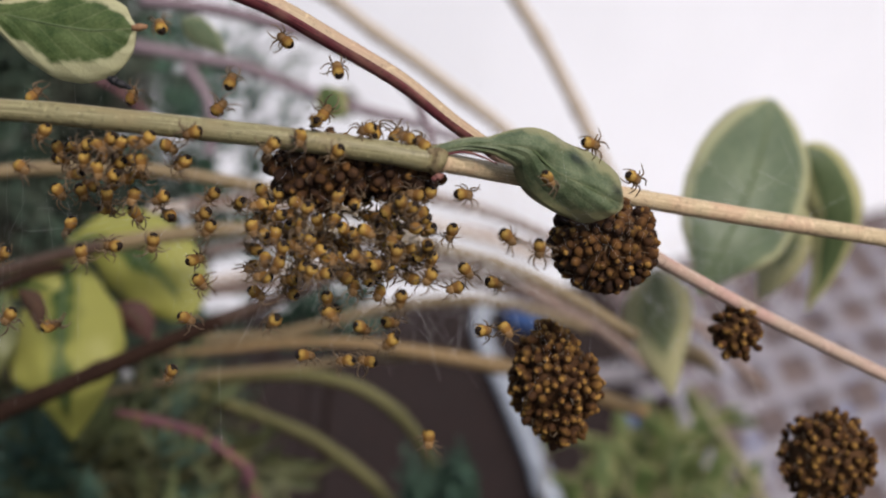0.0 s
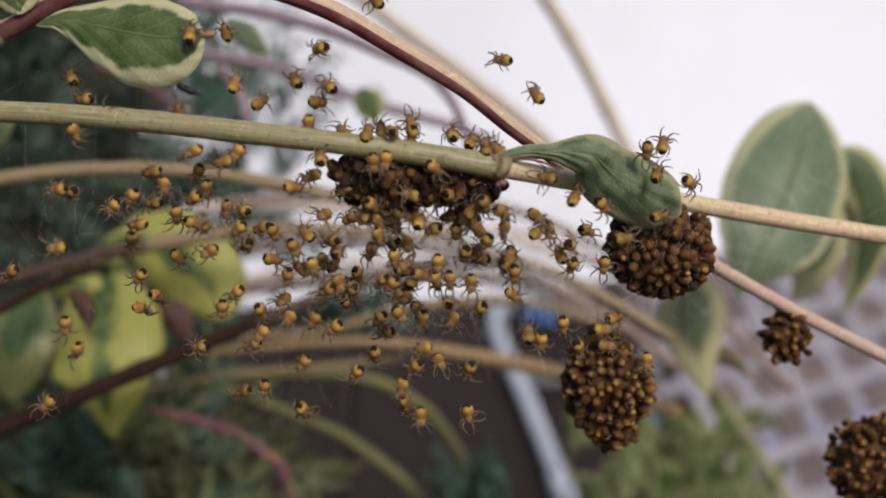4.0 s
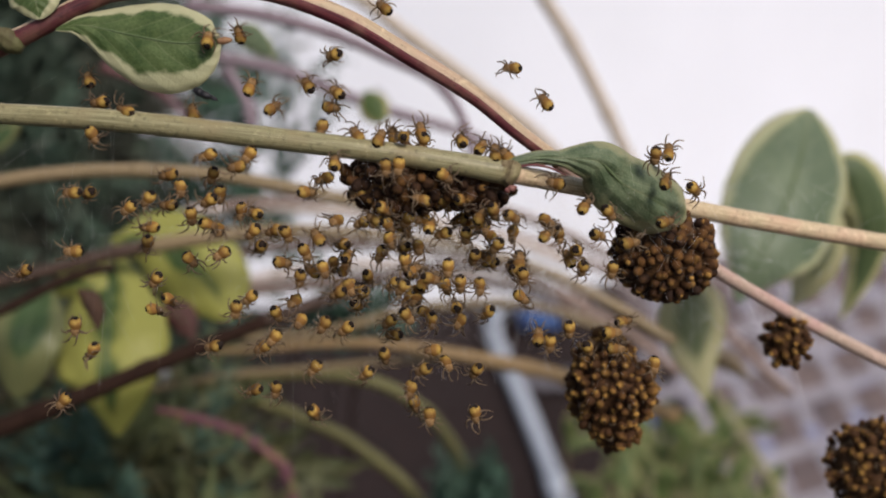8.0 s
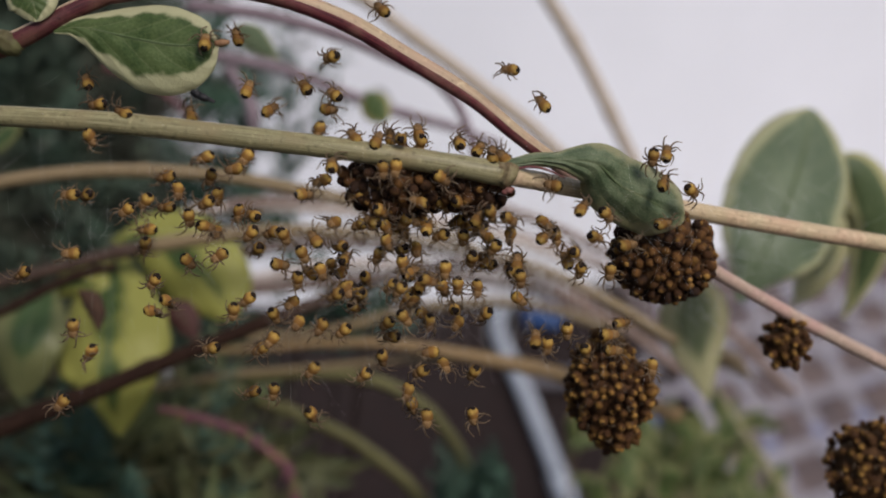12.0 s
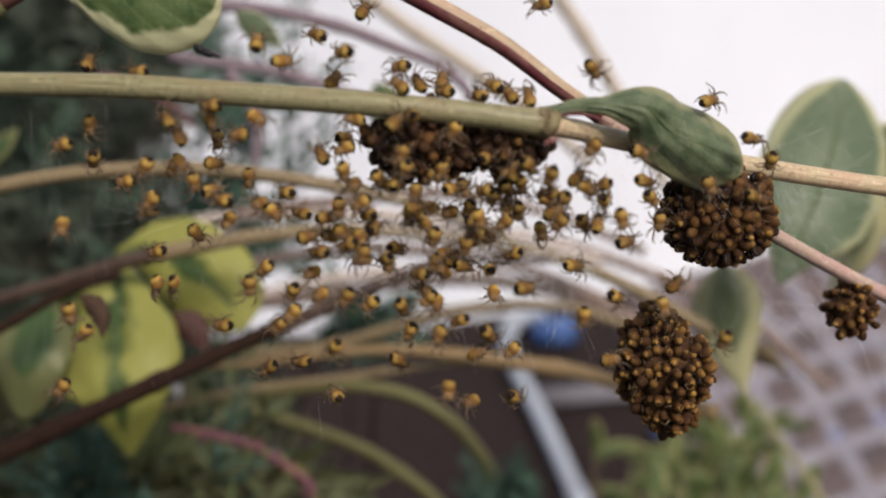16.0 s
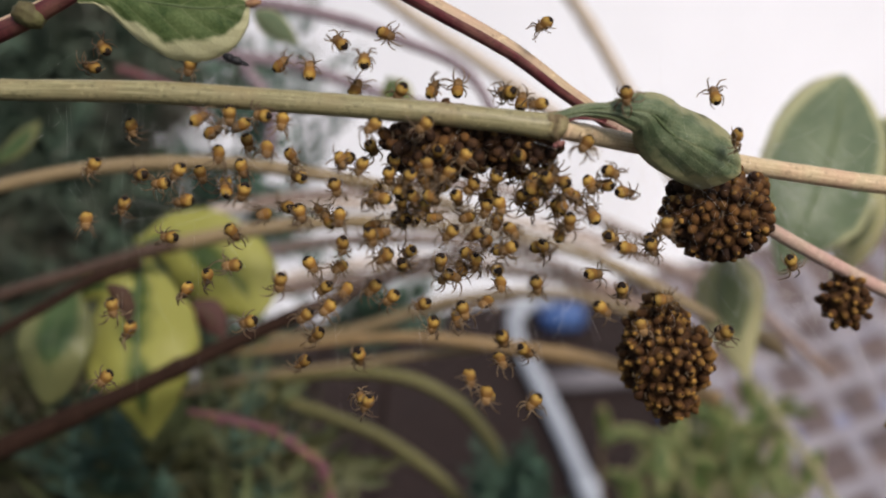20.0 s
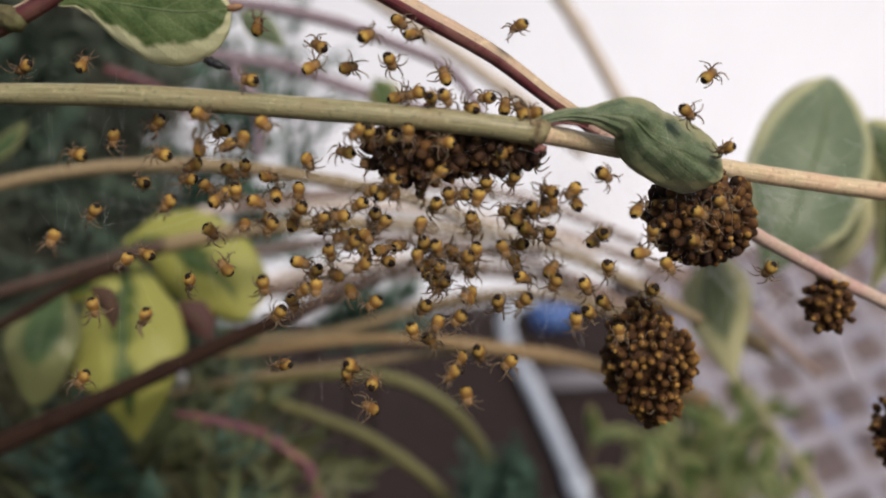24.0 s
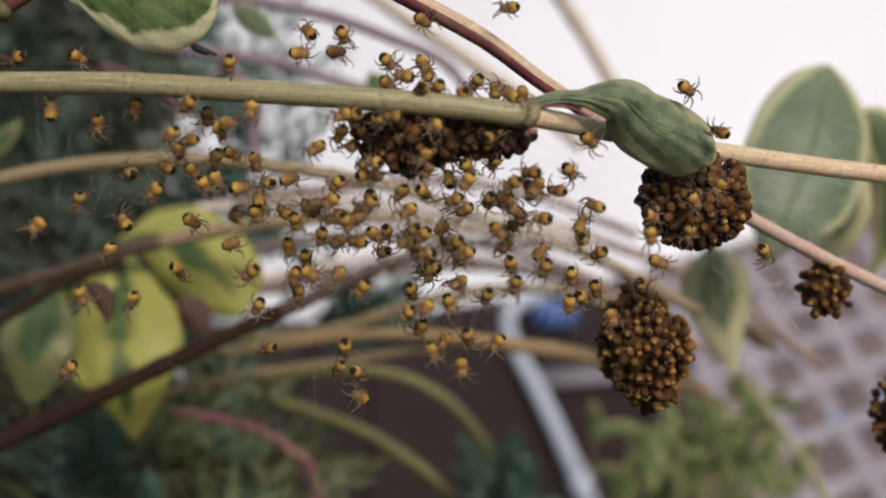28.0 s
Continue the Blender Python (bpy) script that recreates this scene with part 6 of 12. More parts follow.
    walk(SWARM[25], way([(0, -29.25, 116.17, -7.45, 6), (1, -32.51, 116.17, -8.42, -78), (2, -32.55, 116.17, -8.46, -94), (4.5, -33.39, 116.17, -9.76, -134), (12.2, -33.39, 116.17, -9.76, -134), (14.5, -33.83, 116.17, -9.35, -146), (15, -33.91, 116.17, -9.00, -149), (16, -34.14, 116.17, -9.06, -152), (17, -33.76, 116.17, -9.02, -152), (17.5, -33.70, 116.17, -8.72, -152), (18, -33.17, 116.17, -9.21, -152), (20, -33.43, 116.17, -9.58, -131), (21.3, -33.43, 116.17, -9.58, -131), (23.5, -30.34, 116.17, -7.98, -128), (24, -30.20, 116.17, -8.13, -127), (25, -30.33, 116.17, -7.56, -126), (26, -31.02, 116.17, -8.00, -126), (27, -29.90, 116.17, -7.68, -130), (28, -30.29, 116.17, -7.63, -133)], -9, 58))
    walk(SWARM[26], way([(0, -24.69, 120.91, -0.20, 179), (1, -21.04, 120.91, -8.63, 256), (2, -21.85, 120.91, -9.26, 238), (4.5, -22.79, 120.91, -9.65, 194), (12.2, -22.79, 120.91, -9.65, 194), (14.5, -22.68, 120.91, -9.28, 184), (15, -22.93, 120.91, -8.93, 182), (16, -23.15, 120.91, -9.01, 179), (17.5, -22.72, 120.91, -8.98, 179), (18, -22.58, 120.91, -9.35, 179), (20, -23.36, 120.91, -9.49, 198), (21.3, -23.36, 120.91, -9.49, 198), (23.5, -19.04, 120.91, -8.73, 224), (24, -18.70, 120.91, -8.44, 230), (25, -19.05, 120.91, -8.45, 242), (26, -20.37, 120.91, -9.12, 242), (27, -19.50, 120.91, -8.81, 241), (28, -19.81, 120.91, -8.86, 240)], -5, -9))
    walk(SWARM[27], way([(0, -20.00, 117.01, -0.00, 262), (1, -20.18, 117.01, -4.81, 347), (2, -19.70, 117.01, -5.78, 323), (4.5, -19.94, 117.01, -5.81, 266), (12.2, -19.94, 117.01, -5.81, 266), (15, -19.86, 117.01, -5.40, 273), (16, -20.03, 117.01, -5.54, 274), (17, -19.89, 117.01, -5.49, 274), (18, -19.93, 117.01, -5.30, 274), (20, -19.66, 117.01, -5.79, 262), (21.3, -19.66, 117.01, -5.79, 262), (24, -19.47, 117.01, -5.67, 284), (25, -19.67, 117.01, -5.51, 292), (26, -20.10, 117.01, -5.79, 292), (27, -19.52, 117.01, -5.69, 257), (28, -19.72, 117.01, -5.61, 222)], -4, -18))
    walk(SWARM[28], way([(0, -22.77, 122.10, 2.80, 307), (1, -19.51, 122.10, -2.47, 222), (2, -20.11, 122.10, -1.16, 222), (4.5, -19.39, 122.10, -4.87, 225), (12.2, -19.39, 122.10, -4.87, 225), (14.5, -19.10, 122.10, -4.20, 223), (15, -19.34, 122.10, -3.75, 223), (16, -19.41, 122.10, -4.06, 222), (17, -19.15, 122.10, -4.17, 222), (18, -18.97, 122.10, -4.05, 222), (20, -17.36, 122.10, -4.37, 307), (21.3, -17.36, 122.10, -4.37, 307), (23.5, -16.79, 122.10, -3.80, 339), (24, -16.60, 122.10, -3.76, 346), (25, -16.81, 122.10, -3.41, 360), (26, -17.26, 122.10, -3.65, 360), (27, -16.63, 122.10, -3.47, 318), (28, -16.82, 122.10, -3.45, 275)], 0, -24))
    walk(SWARM[29], way([(0, -23.61, 119.18, 7.54, 222), (1, -21.66, 119.18, 4.19, 269), (2, -22.62, 119.18, 1.80, 293), (4.5, -23.02, 119.18, 2.38, 354), (12.2, -23.02, 119.18, 2.38, 354), (14.5, -22.97, 119.18, 2.81, 379), (15, -23.33, 119.18, 2.99, 384), (16, -23.33, 119.18, 2.91, 391), (17, -23.09, 119.18, 2.84, 391), (18, -22.70, 119.18, 2.98, 391), (18.5, -23.18, 119.18, 2.69, 412), (20, -24.65, 119.18, 3.14, 476), (21.3, -24.65, 119.18, 3.14, 476), (23.5, -24.25, 119.18, 2.52, 425), (24, -23.77, 119.18, 2.47, 414), (25, -23.90, 119.18, 2.71, 391), (26, -24.54, 119.18, 2.51, 391), (27, -23.78, 119.18, 2.66, 348), (28, -24.00, 119.18, 2.72, 306)], -16, -25))
    walk(SWARM[30], way([(0, -23.25, 120.25, 6.19, 182), (1, -19.65, 120.25, 3.75, 267), (2, -21.46, 120.25, 3.17, 271), (4.5, -22.11, 120.25, 1.74, 283), (12.2, -22.11, 120.25, 1.74, 283), (14.5, -19.23, 120.25, 1.65, 229), (15, -19.41, 120.25, 1.73, 217), (16, -19.43, 120.25, 1.64, 203), (17, -19.26, 120.25, 1.67, 203), (18, -19.08, 120.25, 1.84, 203), (20, -21.48, 120.25, 0.64, 195), (21.3, -21.48, 120.25, 0.64, 195), (23.5, -21.59, 120.25, 0.09, 246), (25, -21.30, 120.25, -0.40, 280), (26, -22.03, 120.25, -0.59, 280), (27, -21.36, 120.25, -0.43, 322), (28, -21.28, 120.25, -0.22, 365)], 60, -1))
    walk(SWARM[31], way([(0, -36.32, 123.94, -0.88, 236), (1, -37.33, 123.94, -1.27, 273), (2, -37.85, 123.94, -2.64, 260), (4.5, -42.70, 123.94, -2.24, 228), (12.2, -42.70, 123.94, -2.24, 228), (14.5, -46.17, 123.94, 8.37, 251), (16, -46.17, 123.94, 8.37, 262), (18, -46.17, 123.94, 8.37, 262), (19, -46.17, 123.94, 8.37, 220), (20, -38.20, 123.94, 16.02, 177), (21.3, -38.20, 123.94, 16.02, 177), (23.5, -43.86, 123.94, 16.91, 217), (24, -43.11, 123.94, 16.52, 226), (25, -42.66, 123.94, 16.45, 244), (26, -43.30, 123.94, 16.07, 244), (27, -42.17, 123.94, 16.15, 234), (28, -42.51, 123.94, 16.30, 225)], -11, -49))
    walk(SWARM[32], way([(0, -34.53, 120.20, -6.82, 236), (1, -38.60, 120.20, -14.26, 176), (2, -37.93, 120.20, -14.75, 190), (4.5, -37.50, 120.20, -15.01, 228), (12.2, -37.50, 120.20, -15.01, 228), (15.5, -37.64, 120.20, -13.81, 229), (16, -37.64, 120.20, -13.89, 229), (17, -37.11, 120.20, -13.80, 229), (18, -36.64, 120.20, -13.97, 229), (20, -37.14, 120.20, -14.22, 225), (21.3, -37.14, 120.20, -14.22, 225), (25, -37.97, 120.20, -13.72, 233), (26, -38.60, 120.20, -14.22, 233), (27, -37.32, 120.20, -13.86, 226), (28, -37.78, 120.20, -13.72, 218)], 17, -19))
    walk(SWARM[33], way([(0, -21.33, 116.47, 9.15, 305), (1, -19.11, 116.47, 8.97, 220), (2, -18.49, 116.47, 8.90, 209), (4.5, -19.79, 116.47, 7.90, 182), (12.2, -19.79, 116.47, 7.90, 182), (14.5, -20.18, 116.47, 7.38, 178), (15, -20.49, 116.47, 7.61, 177), (17, -20.15, 116.47, 7.34, 176), (18, -19.68, 116.47, 7.47, 176), (19, -20.02, 116.47, 6.25, 218), (20, -20.28, 116.47, 6.35, 259), (21.3, -20.33, 116.47, 7.21, 259), (23.5, -20.92, 116.47, 7.66, 248), (24, -20.73, 116.47, 7.71, 245), (25, -20.78, 116.47, 7.84, 240), (26, -21.32, 116.47, 7.78, 240), (27, -20.79, 116.47, 7.88, 282), (28, -20.88, 116.47, 7.90, 325)], 40, -20))
    walk(SWARM[34], way([(0, -20.96, 116.92, 7.42, 270), (1, -17.03, 116.92, 8.16, 248), (2, -15.74, 116.92, 7.57, 244), (4.5, -18.67, 116.92, 9.02, 234), (12.2, -18.67, 116.92, 9.02, 234), (14.5, -18.73, 116.92, 8.90, 292), (15, -18.92, 116.92, 8.86, 304), (16, -18.82, 116.92, 8.85, 319), (17, -18.75, 116.92, 8.87, 319), (18, -18.59, 116.92, 9.02, 319), (19, -18.88, 116.92, 8.74, 288), (20, -18.80, 116.92, 8.95, 256), (21, -18.57, 116.92, 8.87, 256), (21.5, -18.86, 116.92, 8.97, 261), (23.5, -18.73, 115.95, 9.04, 307), (24, -18.62, 115.95, 8.99, 318), (25, -18.68, 115.95, 9.11, 341), (26, -19.06, 115.95, 9.07, 341), (27, -18.66, 115.95, 9.12, 298), (28, -18.69, 115.95, 9.05, 256)], 22, -10))
    walk(SWARM[35], way([(0, -22.96, 120.41, 7.86, 199), (1, -21.06, 120.41, 6.58, 262), (2, -20.76, 120.41, 7.82, 264), (4.5, -22.02, 120.41, 5.37, 270), (12.2, -22.02, 120.41, 5.37, 270), (14.5, -23.01, 120.41, 5.25, 328), (15, -23.21, 120.41, 5.44, 340), (16, -23.24, 120.41, 5.46, 355), (17, -23.04, 120.41, 5.31, 355), (18, -22.81, 120.41, 5.43, 355), (19, -23.34, 120.41, 5.05, 320), (20, -23.26, 120.41, 5.09, 285), (21, -22.75, 120.41, 4.95, 285), (21.5, -23.20, 120.41, 5.24, 280), (24, -23.25, 120.41, 3.02, 223), (25, -22.97, 120.41, 3.24, 200), (26, -23.57, 120.41, 3.09, 200), (27, -22.82, 120.41, 3.18, 242), (28, -23.00, 120.41, 3.22, 284)], 8, 7))
    walk(SWARM[36], way([(0, -21.90, 120.22, 6.64, 337), (1, -18.80, 120.22, 3.74, 335), (2, -19.55, 120.22, 3.50, 315), (4.5, -19.87, 120.22, 3.69, 267), (12.2, -19.87, 120.22, 3.69, 267), (14.5, -19.93, 120.22, 3.97, 270), (15, -20.13, 120.22, 3.97, 271), (16, -20.10, 120.22, 3.99, 272), (17, -19.95, 120.22, 3.94, 272), (18, -19.69, 120.22, 4.42, 272), (18.5, -19.96, 120.22, 4.59, 280), (20, -18.40, 120.22, 5.98, 306), (21.3, -18.40, 120.22, 5.98, 306), (23.5, -19.18, 120.22, 4.52, 346), (24, -18.97, 120.22, 4.55, 355), (25, -18.99, 120.22, 4.68, 373), (26, -19.62, 120.22, 4.56, 373), (27, -18.95, 120.22, 4.57, 330), (28, -19.14, 120.22, 4.71, 288)], 12, 40))
    walk(SWARM[37], way([(0, -18.16, 121.24, 7.62, 218), (1, -15.86, 121.24, 6.00, 133), (2, -16.26, 121.24, 4.89, 141), (4.5, -18.63, 121.24, 3.55, 162), (12.2, -18.63, 121.24, 3.55, 162), (14.5, -16.76, 121.24, 2.48, 172), (15, -16.88, 121.24, 2.57, 174), (16, -16.97, 121.24, 2.60, 177), (17, -16.79, 121.24, 2.48, 177), (18, -16.51, 121.24, 2.65, 177), (19, -17.86, 121.24, 4.09, 176), (20, -17.98, 121.24, 4.09, 174), (20.5, -17.68, 121.24, 3.39, 174), (21.3, -17.41, 121.24, 4.55, 174), (23.5, -18.79, 121.24, 2.80, 123), (24, -18.51, 121.24, 2.80, 112), (25, -18.35, 121.24, 2.82, 89), (26, -18.92, 121.24, 2.61, 89), (27, -18.19, 121.24, 2.73, 132), (28, -18.28, 121.24, 2.76, 174)], -29, -3))
    walk(SWARM[38], way([(0, -19.63, 119.11, 4.28, 215), (1, -17.78, 119.11, 1.19, 223), (2, -18.85, 119.11, 2.28, 225), (4.5, -18.64, 119.11, 1.72, 233), (12.2, -18.64, 119.11, 1.72, 233), (14.5, -17.71, 119.11, 0.67, 290), (15, -18.06, 119.11, 0.80, 302), (16, -18.06, 119.11, 0.76, 317), (17, -17.87, 119.11, 0.68, 317), (18, -17.69, 119.11, 0.87, 317), (19, -17.97, 119.11, 0.59, 304), (20, -17.85, 119.11, 0.54, 290), (21, -17.61, 119.11, 0.25, 290), (21.5, -17.90, 119.11, 0.56, 294), (24.5, -20.31, 119.11, 2.10, 356), (25, -20.36, 119.11, 2.09, 366), (26, -20.17, 119.11, 0.86, 366), (26.5, -19.36, 119.11, 1.31, 387), (28, -18.79, 119.11, 1.26, 451)], 0, -30))
    walk(SWARM[39], way([(0, -15.22, 121.35, 4.60, 229), (1, -14.08, 121.35, 4.24, 294), (2, -15.25, 121.35, 2.45, 269), (4.5, -16.84, 121.35, 1.86, 209), (12.2, -16.84, 121.35, 1.86, 209), (14.5, -15.77, 121.35, 0.84, 183), (15, -15.82, 121.35, 0.79, 178), (16, -15.74, 121.35, 0.76, 171), (18, -15.85, 121.35, 1.02, 171), (20, -15.97, 121.35, 0.71, 144), (21.3, -15.97, 121.35, 0.71, 144), (23.5, -17.08, 121.35, 0.20, 93), (24, -16.95, 121.35, 0.09, 82), (25, -16.89, 121.35, 0.10, 59), (26, -17.42, 121.35, -0.21, 59), (27, -16.74, 121.35, -0.07, 102), (28, -16.84, 121.35, -0.08, 144)], -10, -29))
    walk(SWARM[40], way([(0, -15.63, 119.07, 2.63, 217), (1, -14.53, 119.07, 2.71, 282), (2, -15.44, 119.07, 1.05, 286), (4.5, -15.31, 119.07, 1.44, 297), (12.2, -15.31, 119.07, 1.44, 297), (14.5, -13.26, 119.07, 0.06, 347), (15, -13.39, 119.07, 0.10, 358), (16, -13.42, 119.07, 0.09, 371), (17, -13.32, 119.07, 0.06, 371), (18, -13.27, 119.07, 0.31, 371), (20, -14.40, 119.07, 2.84, 286), (21.3, -14.40, 119.07, 2.84, 286), (25, -16.49, 119.07, 0.76, 226), (26, -16.54, 119.07, 0.53, 226), (27, -15.56, 119.07, -1.28, 253), (28, -15.64, 119.07, -1.12, 280)], -10, -9))
    walk(SWARM[41], way([(0, -19.28, 121.12, 2.73, 189), (1, -16.46, 121.12, 0.91, 181), (2, -18.01, 121.12, 0.91, 205), (4.5, -18.22, 121.12, 0.23, 266), (12.2, -18.22, 121.12, 0.23, 266), (14.5, -17.99, 121.12, 0.95, 274), (15, -18.17, 121.12, 1.02, 276), (16, -18.16, 121.12, 1.04, 278), (17, -18.01, 121.12, 1.00, 278), (18, -17.82, 121.12, 1.17, 278), (19, -18.11, 121.12, 0.72, 240), (20, -19.26, 121.12, 1.39, 202), (21.3, -19.26, 121.12, 1.39, 202), (23.5, -19.64, 121.12, 0.53, 236), (24, -19.43, 121.12, 0.56, 244), (25, -19.27, 121.12, 0.57, 259), (26, -19.84, 121.12, 0.18, 259), (27, -19.11, 121.12, 0.34, 288), (28, -19.23, 121.12, 0.40, 318)], -48, -29))
    walk(SWARM[42], way([(0, -22.98, 122.41, 14.36, 61), (1, -19.28, 122.41, 15.24, 133), (2, -18.96, 122.41, 16.67, 122), (4.5, -20.40, 122.41, 21.55, 97), (12.2, -20.40, 122.41, 21.55, 97), (15.6, -20.31, 122.41, 21.48, 118), (16.5, -21.10, 122.41, 21.94, 118), (17, -20.86, 122.41, 21.95, 118), (17.5, -20.85, 122.41, 22.08, 118), (18, -20.31, 122.41, 21.48, 118), (20, -19.41, 122.41, 15.10, 33), (21.3, -19.41, 122.41, 15.10, 33), (25, -20.22, 122.41, 20.83, 74), (26, -20.84, 122.41, 21.40, 74), (26.5, -20.21, 122.41, 21.26, 88), (28, -26.33, 122.41, 20.35, 130)], 21, -30))
    walk(SWARM[43], way([(0, -26.08, 117.11, 9.07, 201), (1, -25.10, 117.11, 13.69, 116), (4.5, -22.62, 117.11, 20.07, 88), (12.2, -22.62, 117.11, 20.07, 88), (14.5, -18.42, 117.11, 15.54, 85), (15, -18.59, 117.11, 15.42, 85), (16, -18.51, 117.11, 15.41, 84), (17, -18.41, 117.11, 15.27, 84), (18, -17.99, 117.11, 15.25, 84), (19, -18.44, 117.11, 15.03, 126), (20, -20.42, 116.04, 9.49, 169), (21.3, -20.42, 116.04, 9.49, 169), (23.5, -20.03, 117.11, 13.26, 168), (24, -19.90, 117.11, 13.24, 168), (25, -20.43, 117.11, 13.42, 168), (26, -21.35, 117.11, 13.38, 168), (27, -20.51, 117.11, 13.33, 210), (28, -20.63, 117.11, 13.49, 253)], -18, 3))
    walk(SWARM[44], way([(0, -20.11, 115.94, 9.49, 228), (1, -17.36, 115.98, 11.73, 143), (2, -19.02, 116.81, 12.95, 121), (4.5, -18.82, 118.88, 15.79, 69), (12.2, -18.82, 118.88, 15.79, 69), (14.5, -16.46, 118.88, 14.07, 24), (15, -16.74, 118.88, 13.93, 15), (16, -16.64, 118.88, 14.05, 3), (17, -16.52, 118.88, 13.89, 3), (18, -16.29, 118.88, 14.03, 3), (19, -16.47, 118.88, 13.88, 46), (20, -16.28, 118.88, 13.84, 88), (21, -16.17, 118.88, 13.85, 88), (21.5, -16.32, 118.88, 14.01, 83), (23.5, -14.57, 118.88, 14.49, 37), (24, -14.39, 118.88, 14.47, 26), (25, -14.38, 118.88, 14.39, 3), (26, -14.87, 118.88, 14.40, 3), (27, -14.39, 118.88, 14.37, -2), (28, -14.39, 118.88, 14.39, -6)], 4, 2))
    walk(SWARM[45], way([(0, -16.02, 116.09, 10.10, 200), (1, -14.16, 118.00, 11.78, 115), (2, -14.43, 118.58, 13.89, 90), (4.5, -16.77, 120.02, 13.88, 30), (12.2, -16.77, 120.02, 13.88, 30), (14.5, -13.50, 120.02, 5.64, 88), (15, -13.65, 120.02, 5.78, 100), (16, -13.60, 120.02, 5.77, 115), (17, -13.54, 120.02, 5.69, 115), (18, -13.38, 120.02, 5.84, 115), (19, -13.28, 120.02, 5.36, 158), (20, -13.42, 120.02, 5.53, 200), (21, -13.19, 120.02, 5.24, 200), (21.5, -13.53, 120.02, 5.60, 205), (23.5, -16.48, 120.02, 2.99, 251), (24, -16.27, 120.02, 3.00, 262), (25, -16.12, 120.02, 3.09, 285), (26, -16.65, 120.02, 2.82, 285), (27, -16.01, 120.02, 2.84, 328), (28, -16.06, 120.02, 2.85, 370)], 12, -19))
    walk(SWARM[46], way([(0, -13.35, 121.68, 15.53, 69), (1, -13.28, 121.68, 15.66, 129), (2, -12.23, 121.68, 15.36, 126), (4.5, -13.50, 121.68, 16.33, 119), (12.2, -13.50, 121.68, 16.33, 119), (14.5, -13.59, 121.68, 16.67, 137), (15, -13.76, 121.68, 16.73, 140), (16, -13.70, 121.68, 16.75, 145), (17, -13.60, 121.68, 16.62, 145), (18, -13.51, 121.68, 16.66, 145), (19, -13.70, 121.68, 16.57, 137), (20, -13.59, 121.68, 16.80, 129), (21, -13.43, 121.68, 16.86, 129), (21.5, -13.65, 121.68, 16.80, 130), (23.5, -13.90, 121.68, 16.88, 137), (25, -13.72, 121.68, 16.87, 143), (26, -14.21, 121.68, 16.93, 143), (27, -13.67, 121.68, 16.84, 134), (28, -13.71, 121.68, 16.80, 125)], -14, 13))
    walk(SWARM[47], way([(0, -19.14, 117.78, 20.19, 108), (1, -9.65, 117.78, 18.43, 126), (4.5, -10.50, 117.78, 18.77, 190), (12.2, -10.50, 117.78, 18.77, 190), (14.5, -10.49, 117.78, 14.89, 180), (15, -10.94, 117.78, 14.70, 178), (16, -11.03, 117.78, 14.36, 175), (17, -10.96, 117.78, 14.22, 175), (18, -10.83, 117.78, 14.29, 175), (19, -11.73, 117.78, 14.22, 132), (20, -11.06, 117.78, 14.32, 90), (20.5, -10.46, 117.78, 15.84, 90), (21.3, -11.33, 117.78, 13.74, 90), (23.5, -9.08, 117.78, 17.03, 39), (24, -9.10, 117.78, 16.96, 28), (25, -9.24, 117.78, 16.61, 5), (26, -10.05, 117.78, 16.29, 5), (27, -9.69, 117.78, 16.07, -37), (28, -10.20, 117.78, 15.73, -79)], -24, 4))
    walk(SWARM[48], way([(0, -2.86, 120.49, 16.34, 98), (1, -1.16, 120.49, 15.94, 84), (4.5, -10.46, 120.49, 15.45, 140), (12.2, -10.46, 120.49, 15.45, 140), (14.5, -5.03, 120.49, 12.86, 166), (15, -5.83, 120.49, 13.02, 172), (16, -6.20, 120.49, 13.39, 179), (17, -6.86, 120.49, 14.06, 179), (18, -7.02, 120.49, 13.41, 179), (19, -7.32, 120.49, 12.43, 204), (20, -7.94, 120.49, 11.73, 229), (20.5, -7.95, 120.49, 10.78, 229), (21.3, -8.33, 118.00, 10.60, 229), (23.5, -7.32, 120.49, 15.41, 278), (24, -7.07, 120.49, 14.98, 290), (25, -6.86, 120.49, 14.66, 312), (26, -6.98, 120.49, 14.11, 312), (27, -6.46, 120.49, 13.43, 310), (28, -6.33, 120.49, 13.48, 309)], -16, 8))
    walk(SWARM[49], way([(0, -14.37, 121.12, 13.02, 49), (1, -11.23, 121.12, 14.43, 85), (2, -11.60, 121.12, 13.86, 60), (4.5, -11.08, 121.12, 14.12, 0), (12.2, -11.08, 121.12, 14.12, 0), (15, -12.48, 121.12, 12.52, 45), (16, -12.41, 121.12, 12.60, 55), (17, -12.21, 121.12, 12.41, 55), (18, -12.00, 121.12, 12.56, 55), (19, -12.39, 121.12, 12.40, 60), (20, -12.24, 121.12, 12.34, 65), (21.3, -12.30, 121.12, 12.68, 65), (23.5, -11.33, 121.12, 14.65, 26), (24, -11.08, 121.12, 14.68, 17), (25, -11.05, 121.12, 14.78, -1), (26, -11.63, 121.12, 14.77, -1), (27, -11.02, 121.12, 14.78, 1), (28, -11.13, 121.12, 14.75, 3)], 24, 25))
